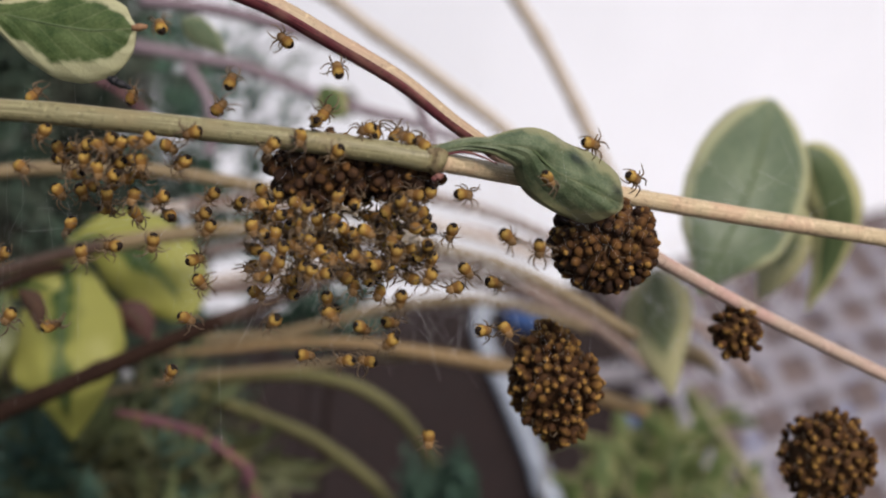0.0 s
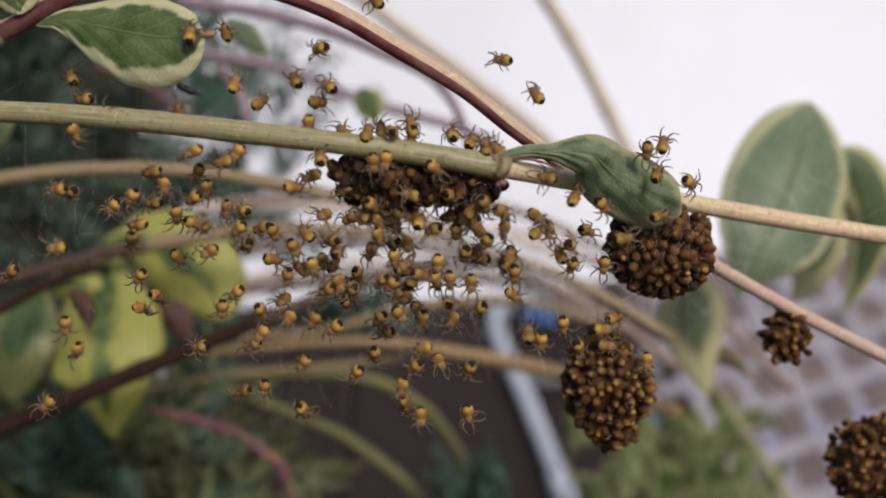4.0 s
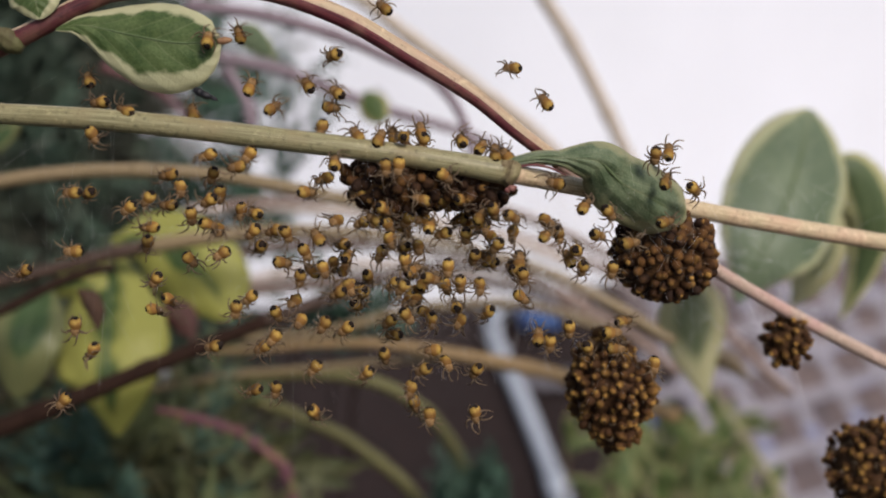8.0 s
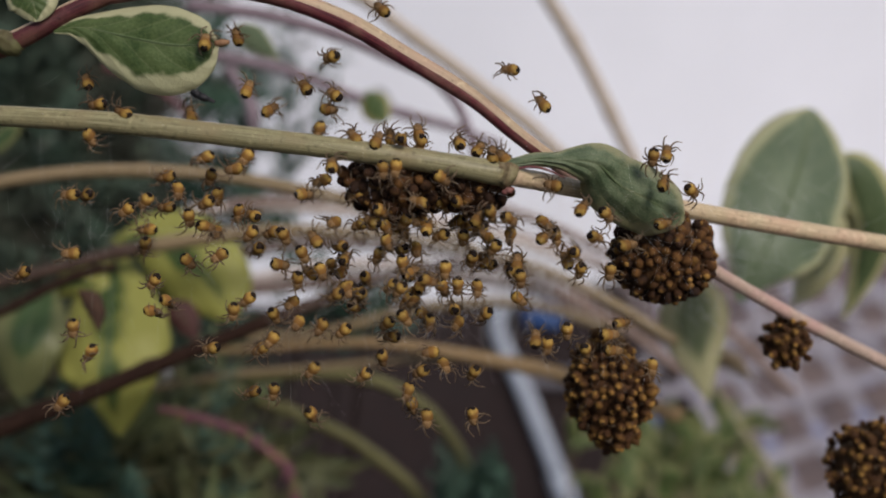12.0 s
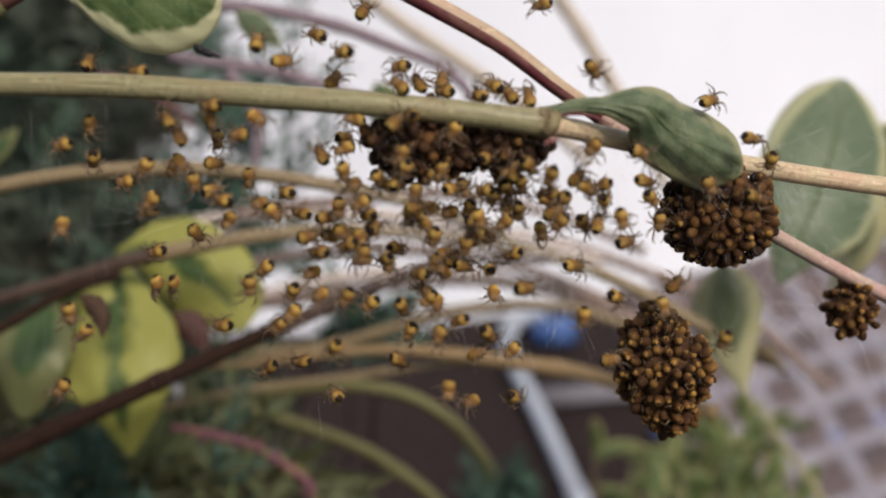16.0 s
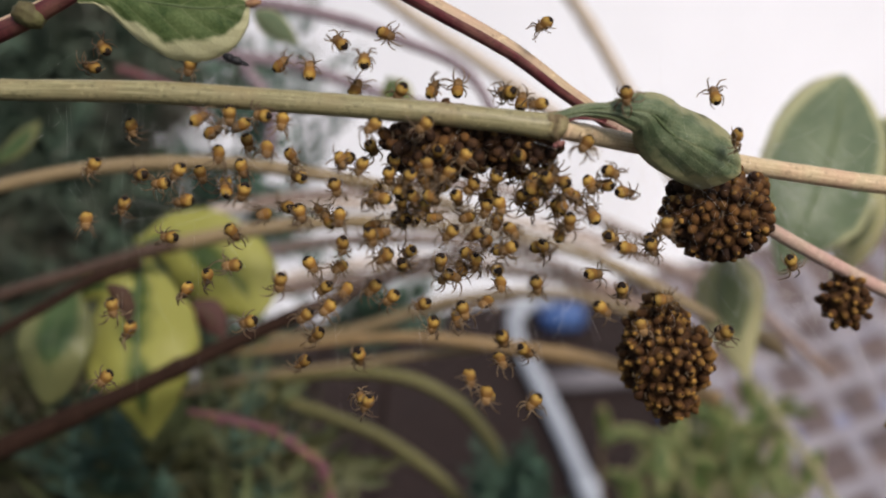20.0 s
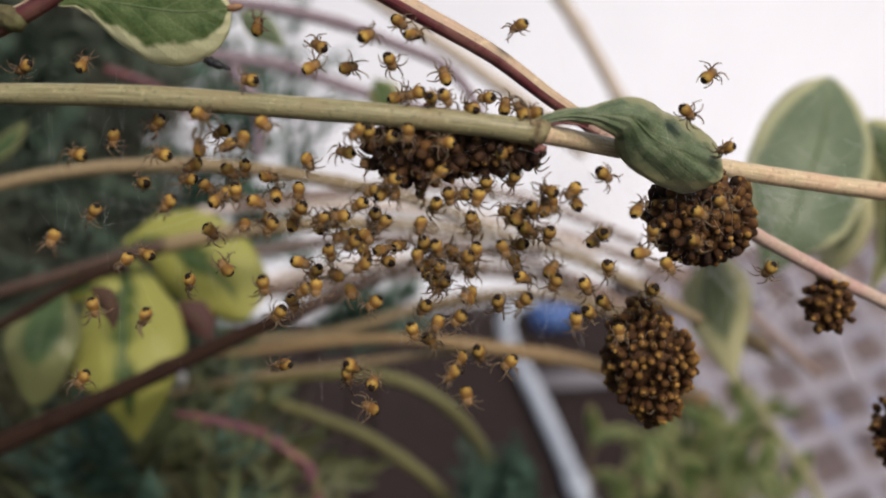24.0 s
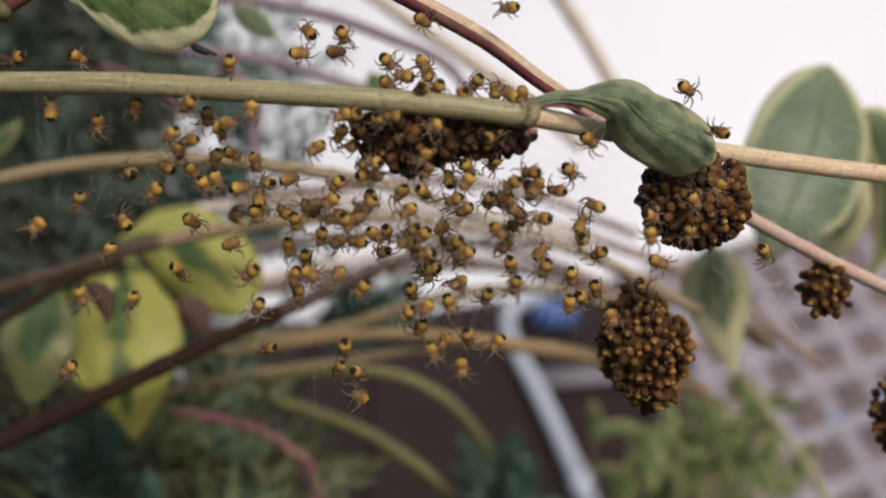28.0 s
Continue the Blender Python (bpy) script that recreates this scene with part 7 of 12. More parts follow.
    walk(SWARM[50], way([(0, -8.22, 123.56, 19.79, 138), (1, -2.20, 123.56, 24.04, 107), (2, -2.13, 123.56, 23.38, 116), (4.5, -5.96, 123.56, 24.50, 140), (12.2, -5.96, 123.56, 24.50, 140), (16, -9.59, 123.56, 19.17, 55), (17, -8.70, 123.56, 18.04, 55), (18, -9.02, 123.56, 17.38, 55), (19, -9.45, 123.56, 17.86, 13), (20, -9.26, 123.56, 17.78, -29), (21, -9.03, 123.56, 17.85, -29), (21.5, -9.40, 123.56, 17.83, -30), (25, -5.31, 123.56, 19.77, -47), (26, -5.29, 123.56, 19.92, -47), (26.5, -4.11, 123.56, 19.31, -45), (28, -2.88, 123.56, 17.65, -39)], 13, -6))
    walk(SWARM[51], way([(0, -18.53, 118.00, 8.99, 334), (1, -11.99, 116.10, 8.86, 343), (4.5, -11.80, 118.77, 11.75, 258), (12.2, -11.80, 118.77, 11.75, 258), (14.5, -10.23, 118.00, 8.42, 200), (15, -10.44, 118.00, 8.56, 188), (16, -10.37, 118.00, 8.49, 173), (17, -10.28, 118.00, 8.31, 173), (18, -10.10, 118.00, 8.46, 173), (19, -10.21, 118.00, 8.27, 198), (20, -10.41, 116.15, 8.03, 224), (21.3, -10.41, 116.15, 8.03, 224), (23.5, -10.24, 115.94, 8.01, 226), (24, -10.13, 115.94, 7.92, 227), (25, -10.30, 115.94, 8.13, 228), (26, -10.65, 115.94, 8.01, 228), (27, -10.23, 115.94, 8.08, 215), (28, -10.36, 115.94, 8.05, 202)], 16, 28))
    walk(SWARM[52], way([(0, -10.27, 121.24, 4.72, 297), (1, -9.90, 121.24, 7.35, 212), (2, -9.27, 120.31, 7.94, 187), (4.5, -8.32, 118.00, 11.02, 127), (12.2, -8.32, 118.00, 11.02, 127), (14.5, -6.64, 115.98, 7.70, 70), (15, -6.85, 115.98, 7.87, 57), (16, -6.83, 115.98, 7.88, 42), (17, -6.81, 115.98, 7.74, 42), (18, -6.66, 115.98, 7.86, 42), (19, -6.80, 115.98, 7.71, 0), (20, -7.08, 121.24, 5.46, -42), (21.3, -7.08, 121.24, 5.46, -42), (23.5, -6.76, 121.24, 11.67, 3), (24, -6.60, 121.24, 11.60, 13), (25, -6.57, 121.24, 11.64, 34), (26, -6.95, 121.24, 11.50, 34), (27, -6.48, 121.24, 11.42, -8), (28, -6.46, 121.24, 11.40, -50)], 7, 13))
    walk(SWARM[53], way([(0, -8.75, 116.06, 8.82, 223), (1, -6.10, 117.22, 10.74, 138), (2, -6.03, 117.22, 10.63, 117), (4.5, -6.09, 117.22, 10.62, 67), (12.2, -6.09, 117.22, 10.62, 67), (14.5, -5.88, 117.22, 11.01, 114), (15, -6.16, 117.22, 11.18, 125), (16, -6.29, 117.22, 11.18, 137), (17, -6.21, 117.22, 11.03, 137), (18, -6.08, 117.22, 11.10, 137), (19, -6.38, 117.22, 10.95, 180), (20, -5.77, 116.08, 7.97, 222), (21.3, -5.77, 116.08, 7.97, 222), (23.5, -4.79, 117.22, 11.47, 202), (24, -4.74, 117.22, 11.40, 198), (25, -4.76, 117.22, 11.50, 189), (26, -5.08, 117.22, 11.54, 189), (27, -4.66, 117.22, 11.55, 179), (28, -4.75, 117.22, 11.53, 169)], 8, -9))
    walk(SWARM[54], way([(0, -6.14, 116.10, 9.47, 252), (1, -4.83, 119.98, 11.25, 167), (2, -4.84, 119.98, 11.03, 143), (4.5, -4.84, 119.98, 11.20, 83), (12.2, -4.84, 119.98, 11.20, 83), (14.5, -4.36, 119.98, 11.53, 101), (15, -4.65, 119.98, 11.67, 105), (16, -4.63, 119.98, 11.76, 110), (17, -4.65, 119.98, 11.63, 110), (18, -4.52, 119.98, 11.81, 110), (19, -4.76, 119.98, 11.64, 78), (20, -4.80, 119.98, 11.69, 47), (21, -4.43, 119.98, 11.65, 47), (21.5, -4.81, 119.98, 11.60, 42), (23.5, -5.50, 119.98, 18.05, -3), (24, -4.75, 119.98, 17.25, -14), (25, -3.91, 119.98, 16.87, -37), (26, -4.09, 119.98, 16.39, -37), (27, -3.22, 119.98, 14.14, -60), (28, -3.09, 119.98, 12.90, -83)], 23, -42))
    walk(SWARM[55], way([(0, -4.66, 117.14, 11.13, 186), (1, -3.09, 117.14, 10.43, 101), (2, -3.13, 117.14, 10.26, 98), (4.5, -3.75, 117.14, 10.78, 93), (12.2, -3.75, 117.14, 10.78, 93), (14.5, -5.09, 116.15, 8.15, 150), (15, -5.31, 116.15, 8.32, 163), (16, -5.28, 116.15, 8.33, 178), (17, -5.29, 116.15, 8.20, 178), (18, -5.16, 116.15, 8.26, 178), (19, -5.30, 116.15, 8.10, 220), (20, -4.57, 117.14, 5.65, 263), (21.3, -4.57, 117.14, 5.65, 263), (23.5, -3.49, 117.14, 11.00, 314), (24, -3.33, 117.14, 10.92, 325), (25, -3.21, 117.14, 10.62, 348), (26, -3.53, 117.14, 10.41, 348), (27, -3.10, 117.14, 10.32, 336), (28, -3.09, 117.14, 10.32, 325)], -61, -1))
    walk(SWARM[56], way([(0, -4.44, 123.77, 12.66, 55), (1, -1.01, 123.77, 12.60, 140), (2, -1.10, 123.77, 13.31, 129), (4.5, -2.24, 123.77, 12.02, 103), (12.2, -2.24, 123.77, 12.02, 103), (14.5, -2.63, 123.77, 12.19, 89), (15, -2.77, 123.77, 12.37, 86), (16, -2.63, 123.77, 12.42, 82), (17, -2.55, 123.77, 12.22, 82), (18, -2.45, 123.77, 12.28, 82), (19, -2.69, 123.77, 12.27, 83), (20, -2.50, 123.77, 12.27, 84), (21, -2.08, 123.77, 12.51, 84), (21.5, -2.60, 123.77, 12.35, 86), (23.5, -2.12, 123.77, 13.85, 104), (24, -1.97, 123.77, 13.84, 109), (25, -2.60, 123.77, 12.93, 118), (26, -3.23, 123.77, 12.71, 118), (27, -2.80, 123.77, 12.63, 110), (28, -2.78, 123.77, 12.72, 101)], 20, 5))
    walk(SWARM[57], way([(0, -2.77, 116.07, 8.12, 245), (1, -1.60, 118.00, 10.37, 188), (2, -1.97, 118.40, 11.56, 212), (4.5, -1.99, 119.39, 10.59, 273), (12.2, -1.99, 119.39, 10.59, 273), (14.5, -2.27, 119.39, 10.60, 216), (15, -2.44, 119.39, 10.77, 203), (16, -2.41, 119.39, 10.87, 188), (17, -2.38, 119.39, 10.73, 188), (18, -2.34, 119.39, 10.78, 188), (19, -2.43, 119.39, 10.71, 222), (20, -2.10, 119.39, 6.67, 255), (21.3, -2.10, 119.39, 6.67, 255), (23.5, -2.22, 119.39, 11.24, 306), (24, -2.06, 119.39, 11.16, 317), (25, -1.94, 119.39, 10.86, 340), (26, -2.26, 119.39, 10.65, 340), (27, -1.83, 119.39, 10.56, 298), (28, -1.82, 119.39, 10.56, 256)], -19, -34))
    walk(SWARM[58], way([(0, 3.72, 118.00, 9.53, 152), (1, 6.07, 122.97, 15.31, 88), (2, 6.67, 122.97, 18.49, 112), (4.5, 7.03, 122.97, 18.22, 173), (12.2, 7.03, 122.97, 18.22, 173), (16, 6.84, 122.97, 18.85, 187), (17, 6.84, 122.97, 18.53, 187), (18, 6.70, 122.97, 18.30, 187), (19, 6.71, 122.97, 18.33, 197), (20, 6.12, 122.97, 17.89, 207), (21, 6.48, 122.97, 17.46, 207), (21.5, 6.27, 122.97, 17.38, 206), (23.5, 5.50, 122.97, 18.19, 201), (24, 5.43, 122.97, 18.19, 200), (25, 5.49, 122.97, 18.26, 197), (26, 5.28, 122.97, 18.43, 197), (27, 5.48, 122.97, 18.38, 188), (28, 5.52, 122.97, 18.30, 179)], 0, 33))
    walk(SWARM[59], way([(0, 5.20, 118.00, 8.98, 129), (1, 10.74, 119.25, 13.41, 86), (2, 10.16, 119.25, 13.79, 97), (4.5, 10.03, 119.25, 14.35, 127), (12.2, 10.03, 119.25, 14.35, 127), (14.5, 4.95, 119.25, 9.75, 108), (15, 4.78, 119.25, 9.83, 104), (16, 4.94, 119.25, 9.92, 99), (17, 4.93, 119.25, 9.70, 99), (18, 4.93, 119.25, 9.92, 99), (19, 4.88, 119.25, 9.72, 142), (20, 4.94, 119.25, 9.77, 184), (21, 5.30, 119.25, 9.62, 184), (21.5, 4.91, 119.25, 9.69, 179), (23.5, 4.92, 118.00, 9.46, 133), (25, 4.95, 118.00, 9.45, 99), (26, 4.69, 118.00, 9.45, 99), (27, 4.94, 118.00, 9.34, 124), (28, 4.81, 118.00, 9.37, 150)], 2, 21))
    walk(SWARM[60], way([(0, -12.87, 123.64, 3.84, 224), (1, -11.93, 123.64, 6.64, 189), (2, -11.58, 121.47, 8.16, 164), (4.5, -10.29, 116.05, 8.14, 104), (12.2, -10.29, 116.05, 8.14, 104), (14.5, -11.80, 123.64, 7.28, 46), (15, -12.01, 123.64, 7.46, 34), (16, -11.92, 123.64, 7.55, 19), (17, -11.84, 123.64, 7.39, 19), (18, -11.64, 123.64, 7.42, 19), (19, -11.27, 123.64, 6.83, -16), (20, -11.17, 123.64, 6.82, -52), (21, -10.45, 123.64, 7.04, -52), (21.5, -10.86, 123.64, 7.29, -55), (23.5, -9.25, 116.04, 7.87, -80), (24, -9.15, 116.04, 7.80, -86), (25, -9.27, 116.04, 8.00, -99), (26, -9.65, 116.04, 7.94, -99), (27, -9.29, 116.04, 8.04, -118), (28, -9.35, 116.04, 8.04, -138)], -33, -10))
    walk(SWARM[61], way([(0, -10.41, 119.14, 3.42, 203), (1, -11.07, 119.14, 5.29, 288), (2, -11.67, 119.14, 5.45, 267), (4.5, -11.56, 119.14, 6.81, 216), (12.2, -11.56, 119.14, 6.81, 216), (14.5, -11.30, 119.14, 5.96, 216), (15, -11.52, 119.14, 6.10, 216), (17, -11.41, 119.14, 6.02, 216), (18, -11.25, 119.14, 6.12, 216), (19, -11.36, 119.14, 5.93, 258), (20, -13.66, 119.14, 5.30, 301), (21.3, -13.66, 119.14, 5.30, 301), (25, -15.32, 119.14, 5.73, 312), (26, -13.59, 119.14, 5.43, 312), (27, -13.24, 119.14, 5.45, 270), (28, -13.29, 119.14, 5.51, 227)], 27, 32))
    walk(SWARM[62], way([(0, -17.32, 118.48, 7.42, 217), (1, -12.62, 118.48, 6.66, 269), (2, -13.61, 118.48, 6.80, 293), (4.5, -13.25, 118.48, 5.56, 354), (12.2, -13.25, 118.48, 5.56, 354), (14.5, -11.39, 118.48, 3.96, 296), (15, -11.61, 118.48, 4.10, 284), (16, -11.56, 118.48, 4.05, 269), (17, -11.50, 118.48, 4.02, 269), (18, -11.34, 118.48, 4.12, 269), (19, -11.38, 118.48, 3.85, 251), (20, -11.78, 118.48, 4.64, 233), (21.3, -11.78, 118.48, 4.64, 233), (25, -11.29, 118.48, 6.67, 148), (26, -11.06, 118.48, 6.66, 148), (27, -10.69, 118.48, 6.70, 190), (28, -10.91, 118.48, 6.69, 233)], -6, 26))
    walk(SWARM[63], way([(0, 0.69, 120.65, 10.35, 103), (1, 2.05, 120.65, 11.12, 107), (2, 2.32, 120.65, 10.85, 114), (4.5, 1.91, 120.65, 10.71, 134), (12.2, 1.91, 120.65, 10.71, 134), (14.5, 0.76, 120.65, 10.28, 154), (15, 0.59, 120.65, 10.41, 158), (16, 0.72, 120.65, 10.51, 163), (17, 0.77, 120.65, 10.33, 163), (18, 0.82, 120.65, 10.41, 163), (19, 0.71, 120.65, 10.34, 195), (20, 2.28, 120.65, 11.16, 227), (21.3, 2.28, 120.65, 11.16, 227), (23.5, 0.40, 118.00, 9.89, 188), (25, 0.47, 118.00, 9.79, 161), (26, 0.15, 118.00, 9.81, 161), (27, 0.53, 118.00, 9.72, 204), (28, 0.45, 118.00, 9.67, 246)], -41, -17))
    walk(SWARM[64], way([(0, 2.51, 123.11, 10.29, 46), (1, 3.71, 123.11, 10.46, 102), (4.5, 3.78, 123.11, 10.24, 49), (12.2, 3.78, 123.11, 10.24, 49), (14.5, 2.05, 123.11, 11.47, 106), (15, 2.06, 123.11, 11.46, 119), (16, 2.09, 123.11, 11.63, 134), (17, 2.24, 123.11, 11.48, 134), (18, 2.10, 123.11, 11.44, 134), (19, 2.22, 123.11, 11.41, 138), (20, 2.16, 123.11, 11.46, 142), (21, 2.39, 123.11, 11.36, 142), (21.5, 2.21, 123.11, 11.33, 144), (23.5, 2.00, 123.11, 11.38, 161), (25, 2.07, 123.11, 11.47, 174), (26, 1.78, 123.11, 11.51, 174), (27, 2.08, 123.11, 11.50, 196), (28, 2.00, 123.11, 11.44, 218)], -19, 20))
    walk(SWARM[65], way([(0, 1.86, 123.25, 4.75, 263), (1, 4.73, 115.99, 9.04, 178), (2, 4.87, 116.56, 9.12, 153), (4.5, 5.10, 118.00, 9.27, 93), (12.2, 5.10, 118.00, 9.27, 93), (14.5, 3.55, 123.25, 10.52, 115), (15, 3.38, 123.25, 10.83, 120), (16, 3.56, 123.25, 10.79, 126), (17, 3.59, 123.25, 10.61, 126), (18, 3.64, 123.25, 10.66, 126), (20, 3.64, 123.25, 10.58, 80), (21, 3.89, 123.25, 10.54, 80), (21.5, 3.59, 123.25, 10.52, 80), (25, 3.80, 123.25, 10.58, 84), (26, 3.50, 123.25, 10.59, 84), (27, 3.79, 123.25, 10.54, 88), (28, 3.72, 123.25, 10.51, 92)], 0, -5))
    walk(SWARM[66], way([(0, 3.06, 120.86, 4.88, 263), (1, 5.95, 118.00, 9.46, 178), (2, 6.10, 118.00, 9.22, 163), (4.5, 6.09, 118.00, 9.16, 127), (12.2, 6.09, 118.00, 9.16, 127), (14.5, 5.21, 120.86, 6.02, 184), (15, 5.04, 120.86, 6.10, 197), (16, 4.98, 120.86, 6.01, 212), (17, 5.07, 120.86, 5.88, 212), (18, 5.06, 120.86, 6.09, 212), (19, 5.09, 120.86, 5.78, 219), (20, 5.88, 120.86, 5.08, 226), (21.3, 5.88, 120.86, 5.08, 226), (23.5, 5.06, 120.86, 5.20, 175), (24, 4.75, 120.86, 5.30, 164), (25, 4.74, 120.86, 5.44, 141), (26, 4.57, 120.86, 5.29, 141), (27, 4.54, 120.86, 5.39, 173), (28, 4.29, 120.86, 5.50, 205)], 37, -10))
    walk(SWARM[67], way([(0, -6.45, 116.26, 3.38, 333), (1, -6.01, 115.90, 7.97, 275), (2, -5.79, 115.91, 7.98, 274), (4.5, -5.49, 115.93, 7.70, 274), (12.2, -5.49, 115.93, 7.70, 274), (14.5, -6.23, 116.26, 5.18, 263), (15, -6.42, 116.26, 5.18, 261), (16, -6.40, 116.26, 5.11, 258), (17, -6.35, 116.26, 5.10, 258), (18, -6.22, 116.26, 5.27, 258), (19, -6.33, 116.26, 5.07, 268), (20, -5.67, 116.26, 4.21, 279), (21.3, -5.67, 116.26, 4.21, 279), (23.5, -5.70, 116.17, 7.70, 269), (24, -5.60, 116.17, 7.63, 267), (25, -5.72, 116.17, 7.78, 262), (26, -6.25, 116.17, 7.78, 262), (27, -5.87, 116.17, 7.89, 220), (28, -5.96, 116.17, 7.80, 177)], 12, -21))
    walk(SWARM[68], way([(0, -5.73, 120.88, 4.37, 188), (1, -4.25, 120.88, 4.44, 273), (2, -5.54, 119.46, 6.82, 270), (4.5, -4.25, 115.92, 7.86, 264), (12.2, -4.25, 115.92, 7.86, 264), (14.5, -4.53, 120.88, 5.98, 322), (15, -4.72, 120.88, 6.12, 334), (16, -4.68, 120.88, 6.10, 349), (17, -4.64, 120.88, 6.06, 349), (18, -4.49, 120.88, 6.22, 349), (19, -4.63, 120.88, 6.06, 306), (20, -4.63, 120.88, 4.94, 264), (21.3, -4.63, 120.88, 4.94, 264), (23.5, -2.47, 120.88, 5.54, 279), (25, -2.53, 120.88, 5.72, 289), (26, -2.81, 120.88, 5.65, 289), (27, -2.60, 120.88, 5.74, 249), (28, -2.71, 120.88, 5.78, 209)], 14, -6))
    walk(SWARM[69], way([(0, 0.03, 117.71, 10.34, 198), (1, 0.22, 116.15, 9.11, 250), (2, 1.32, 116.16, 9.46, 270), (4.5, 0.17, 116.18, 6.96, 320), (12.2, 0.17, 116.18, 6.96, 320), (14.5, -1.67, 117.71, 6.95, 262), (15, -1.85, 117.71, 7.09, 250), (16, -1.81, 117.71, 7.10, 235), (17, -1.78, 117.71, 6.93, 235), (18, -1.74, 117.71, 7.01, 235), (19, -1.85, 117.71, 6.95, 234), (20, -2.18, 117.71, 5.04, 232), (21.3, -2.18, 117.71, 5.04, 232), (23.5, -2.09, 117.71, 6.75, 189), (25, -2.10, 117.71, 6.76, 160), (26, -2.40, 117.71, 6.69, 160), (27, -2.15, 117.71, 6.78, 180), (28, -2.23, 117.71, 6.85, 199)], 5, 16))
    walk(SWARM[70], way([(0, -4.44, 122.09, 3.58, 280), (1, -2.31, 122.09, 6.74, 261), (2, -2.34, 122.09, 6.39, 236), (4.5, -2.15, 122.09, 6.58, 176), (12.2, -2.15, 122.09, 6.58, 176), (14.5, -1.69, 122.09, 5.14, 202), (15, -1.87, 122.09, 5.28, 208), (16, -1.86, 122.09, 5.26, 215), (17, -1.84, 122.09, 5.20, 215), (18, -1.73, 122.09, 5.39, 215), (19, -1.87, 122.09, 5.32, 210), (20, -0.67, 122.09, 4.42, 204), (21.3, -0.67, 122.09, 4.42, 204), (23.5, -0.07, 122.09, 4.62, 255), (24, -0.15, 122.09, 4.57, 266), (25, -0.37, 122.09, 4.68, 289), (26, -0.69, 122.09, 4.55, 289), (27, -0.65, 122.09, 4.58, 266), (28, -0.76, 122.09, 4.64, 243)], 3, 7))
    walk(SWARM[71], way([(0, -0.42, 123.55, 4.41, 271), (1, -0.67, 123.55, 5.82, 309), (2, -0.06, 123.55, 7.52, 289), (4.5, -0.80, 123.55, 6.09, 239), (12.2, -0.80, 123.55, 6.09, 239), (14.5, 0.01, 123.55, 4.93, 255), (15, -0.16, 123.55, 5.00, 259), (16, -0.21, 123.55, 5.12, 263), (17, -0.12, 123.55, 4.93, 263), (18, -0.12, 123.55, 5.13, 263), (19, -0.09, 123.55, 4.69, 270), (20, 1.49, 123.55, 4.84, 278), (21.3, 1.49, 123.55, 4.84, 278), (23.5, 0.61, 123.55, 6.44, 329), (24, 0.66, 123.55, 6.39, 340), (25, 0.65, 123.55, 6.48, 363), (26, 0.40, 123.55, 6.40, 363), (27, 0.61, 123.55, 6.49, 406), (28, 0.49, 123.55, 6.52, 448)], -4, -42))
    walk(SWARM[72], way([(0, -9.46, 120.13, 3.29, 241), (1, -7.93, 120.13, 4.10, 285), (2, -9.45, 120.13, 4.61, 260), (4.5, -8.31, 120.13, 5.64, 200), (12.2, -8.31, 120.13, 5.64, 200), (14.5, -8.46, 120.13, 3.48, 258), (15, -8.65, 120.13, 3.48, 270), (16, -8.63, 120.13, 3.41, 285), (17, -8.58, 120.13, 3.40, 285), (18, -8.45, 120.13, 3.57, 285), (19, -8.49, 120.13, 3.29, 272), (20, -9.31, 120.13, 3.74, 260), (21.3, -9.31, 120.13, 3.74, 260), (23.5, -10.65, 120.13, 1.59, 211), (24, -10.48, 120.13, 1.48, 200), (25, -10.51, 120.13, 1.90, 178), (26, -11.79, 120.13, 2.00, 178), (27, -11.42, 120.13, 2.09, 195), (28, -11.62, 120.13, 2.18, 212)], -10, 23))
    walk(SWARM[73], way([(0, -8.78, 120.93, 4.49, 273), (1, -7.89, 120.93, 7.02, 240), (4.5, -7.24, 120.93, 7.36, 315), (12.2, -7.24, 120.93, 7.36, 315), (14.5, -7.96, 120.93, 5.70, 258), (15, -8.18, 120.93, 5.84, 245), (16, -8.13, 120.93, 5.79, 230), (17, -8.07, 120.93, 5.76, 230), (18, -7.91, 120.93, 5.86, 230), (19, -8.02, 120.93, 5.66, 263), (20, -8.74, 120.93, 5.09, 296), (21.3, -8.74, 120.93, 5.09, 296), (23.5, -7.36, 118.00, 7.51, 249), (24, -7.26, 118.00, 7.42, 238), (25, -7.34, 118.00, 7.58, 217), (26, -7.72, 118.00, 7.52, 217), (27, -7.35, 118.00, 7.67, 255), (28, -7.44, 118.00, 7.57, 293)], -30, -19))
    walk(SWARM[74], way([(0, -5.50, 116.09, 2.77, 223), (1, -5.26, 116.09, 3.21, 210), (4.5, -5.60, 116.09, 3.83, 295), (12.2, -5.60, 116.09, 3.83, 295), (14.5, -5.91, 116.09, 3.86, 240), (15, -6.10, 116.09, 3.86, 227), (16, -6.08, 116.09, 3.79, 213), (17, -6.03, 116.09, 3.78, 213), (18, -5.90, 116.09, 3.95, 213), (19, -5.87, 116.09, 3.52, 212), (20, -7.26, 116.09, 3.24, 211), (21.3, -7.26, 116.09, 3.24, 211), (23.5, -7.23, 116.09, 3.43, 178), (24, -7.13, 116.09, 3.34, 171), (25, -7.26, 116.09, 3.38, 156), (26, -8.03, 116.09, 3.39, 156), (27, -7.65, 116.09, 3.63, 149), (28, -7.84, 116.09, 3.64, 142)], -26, 37))
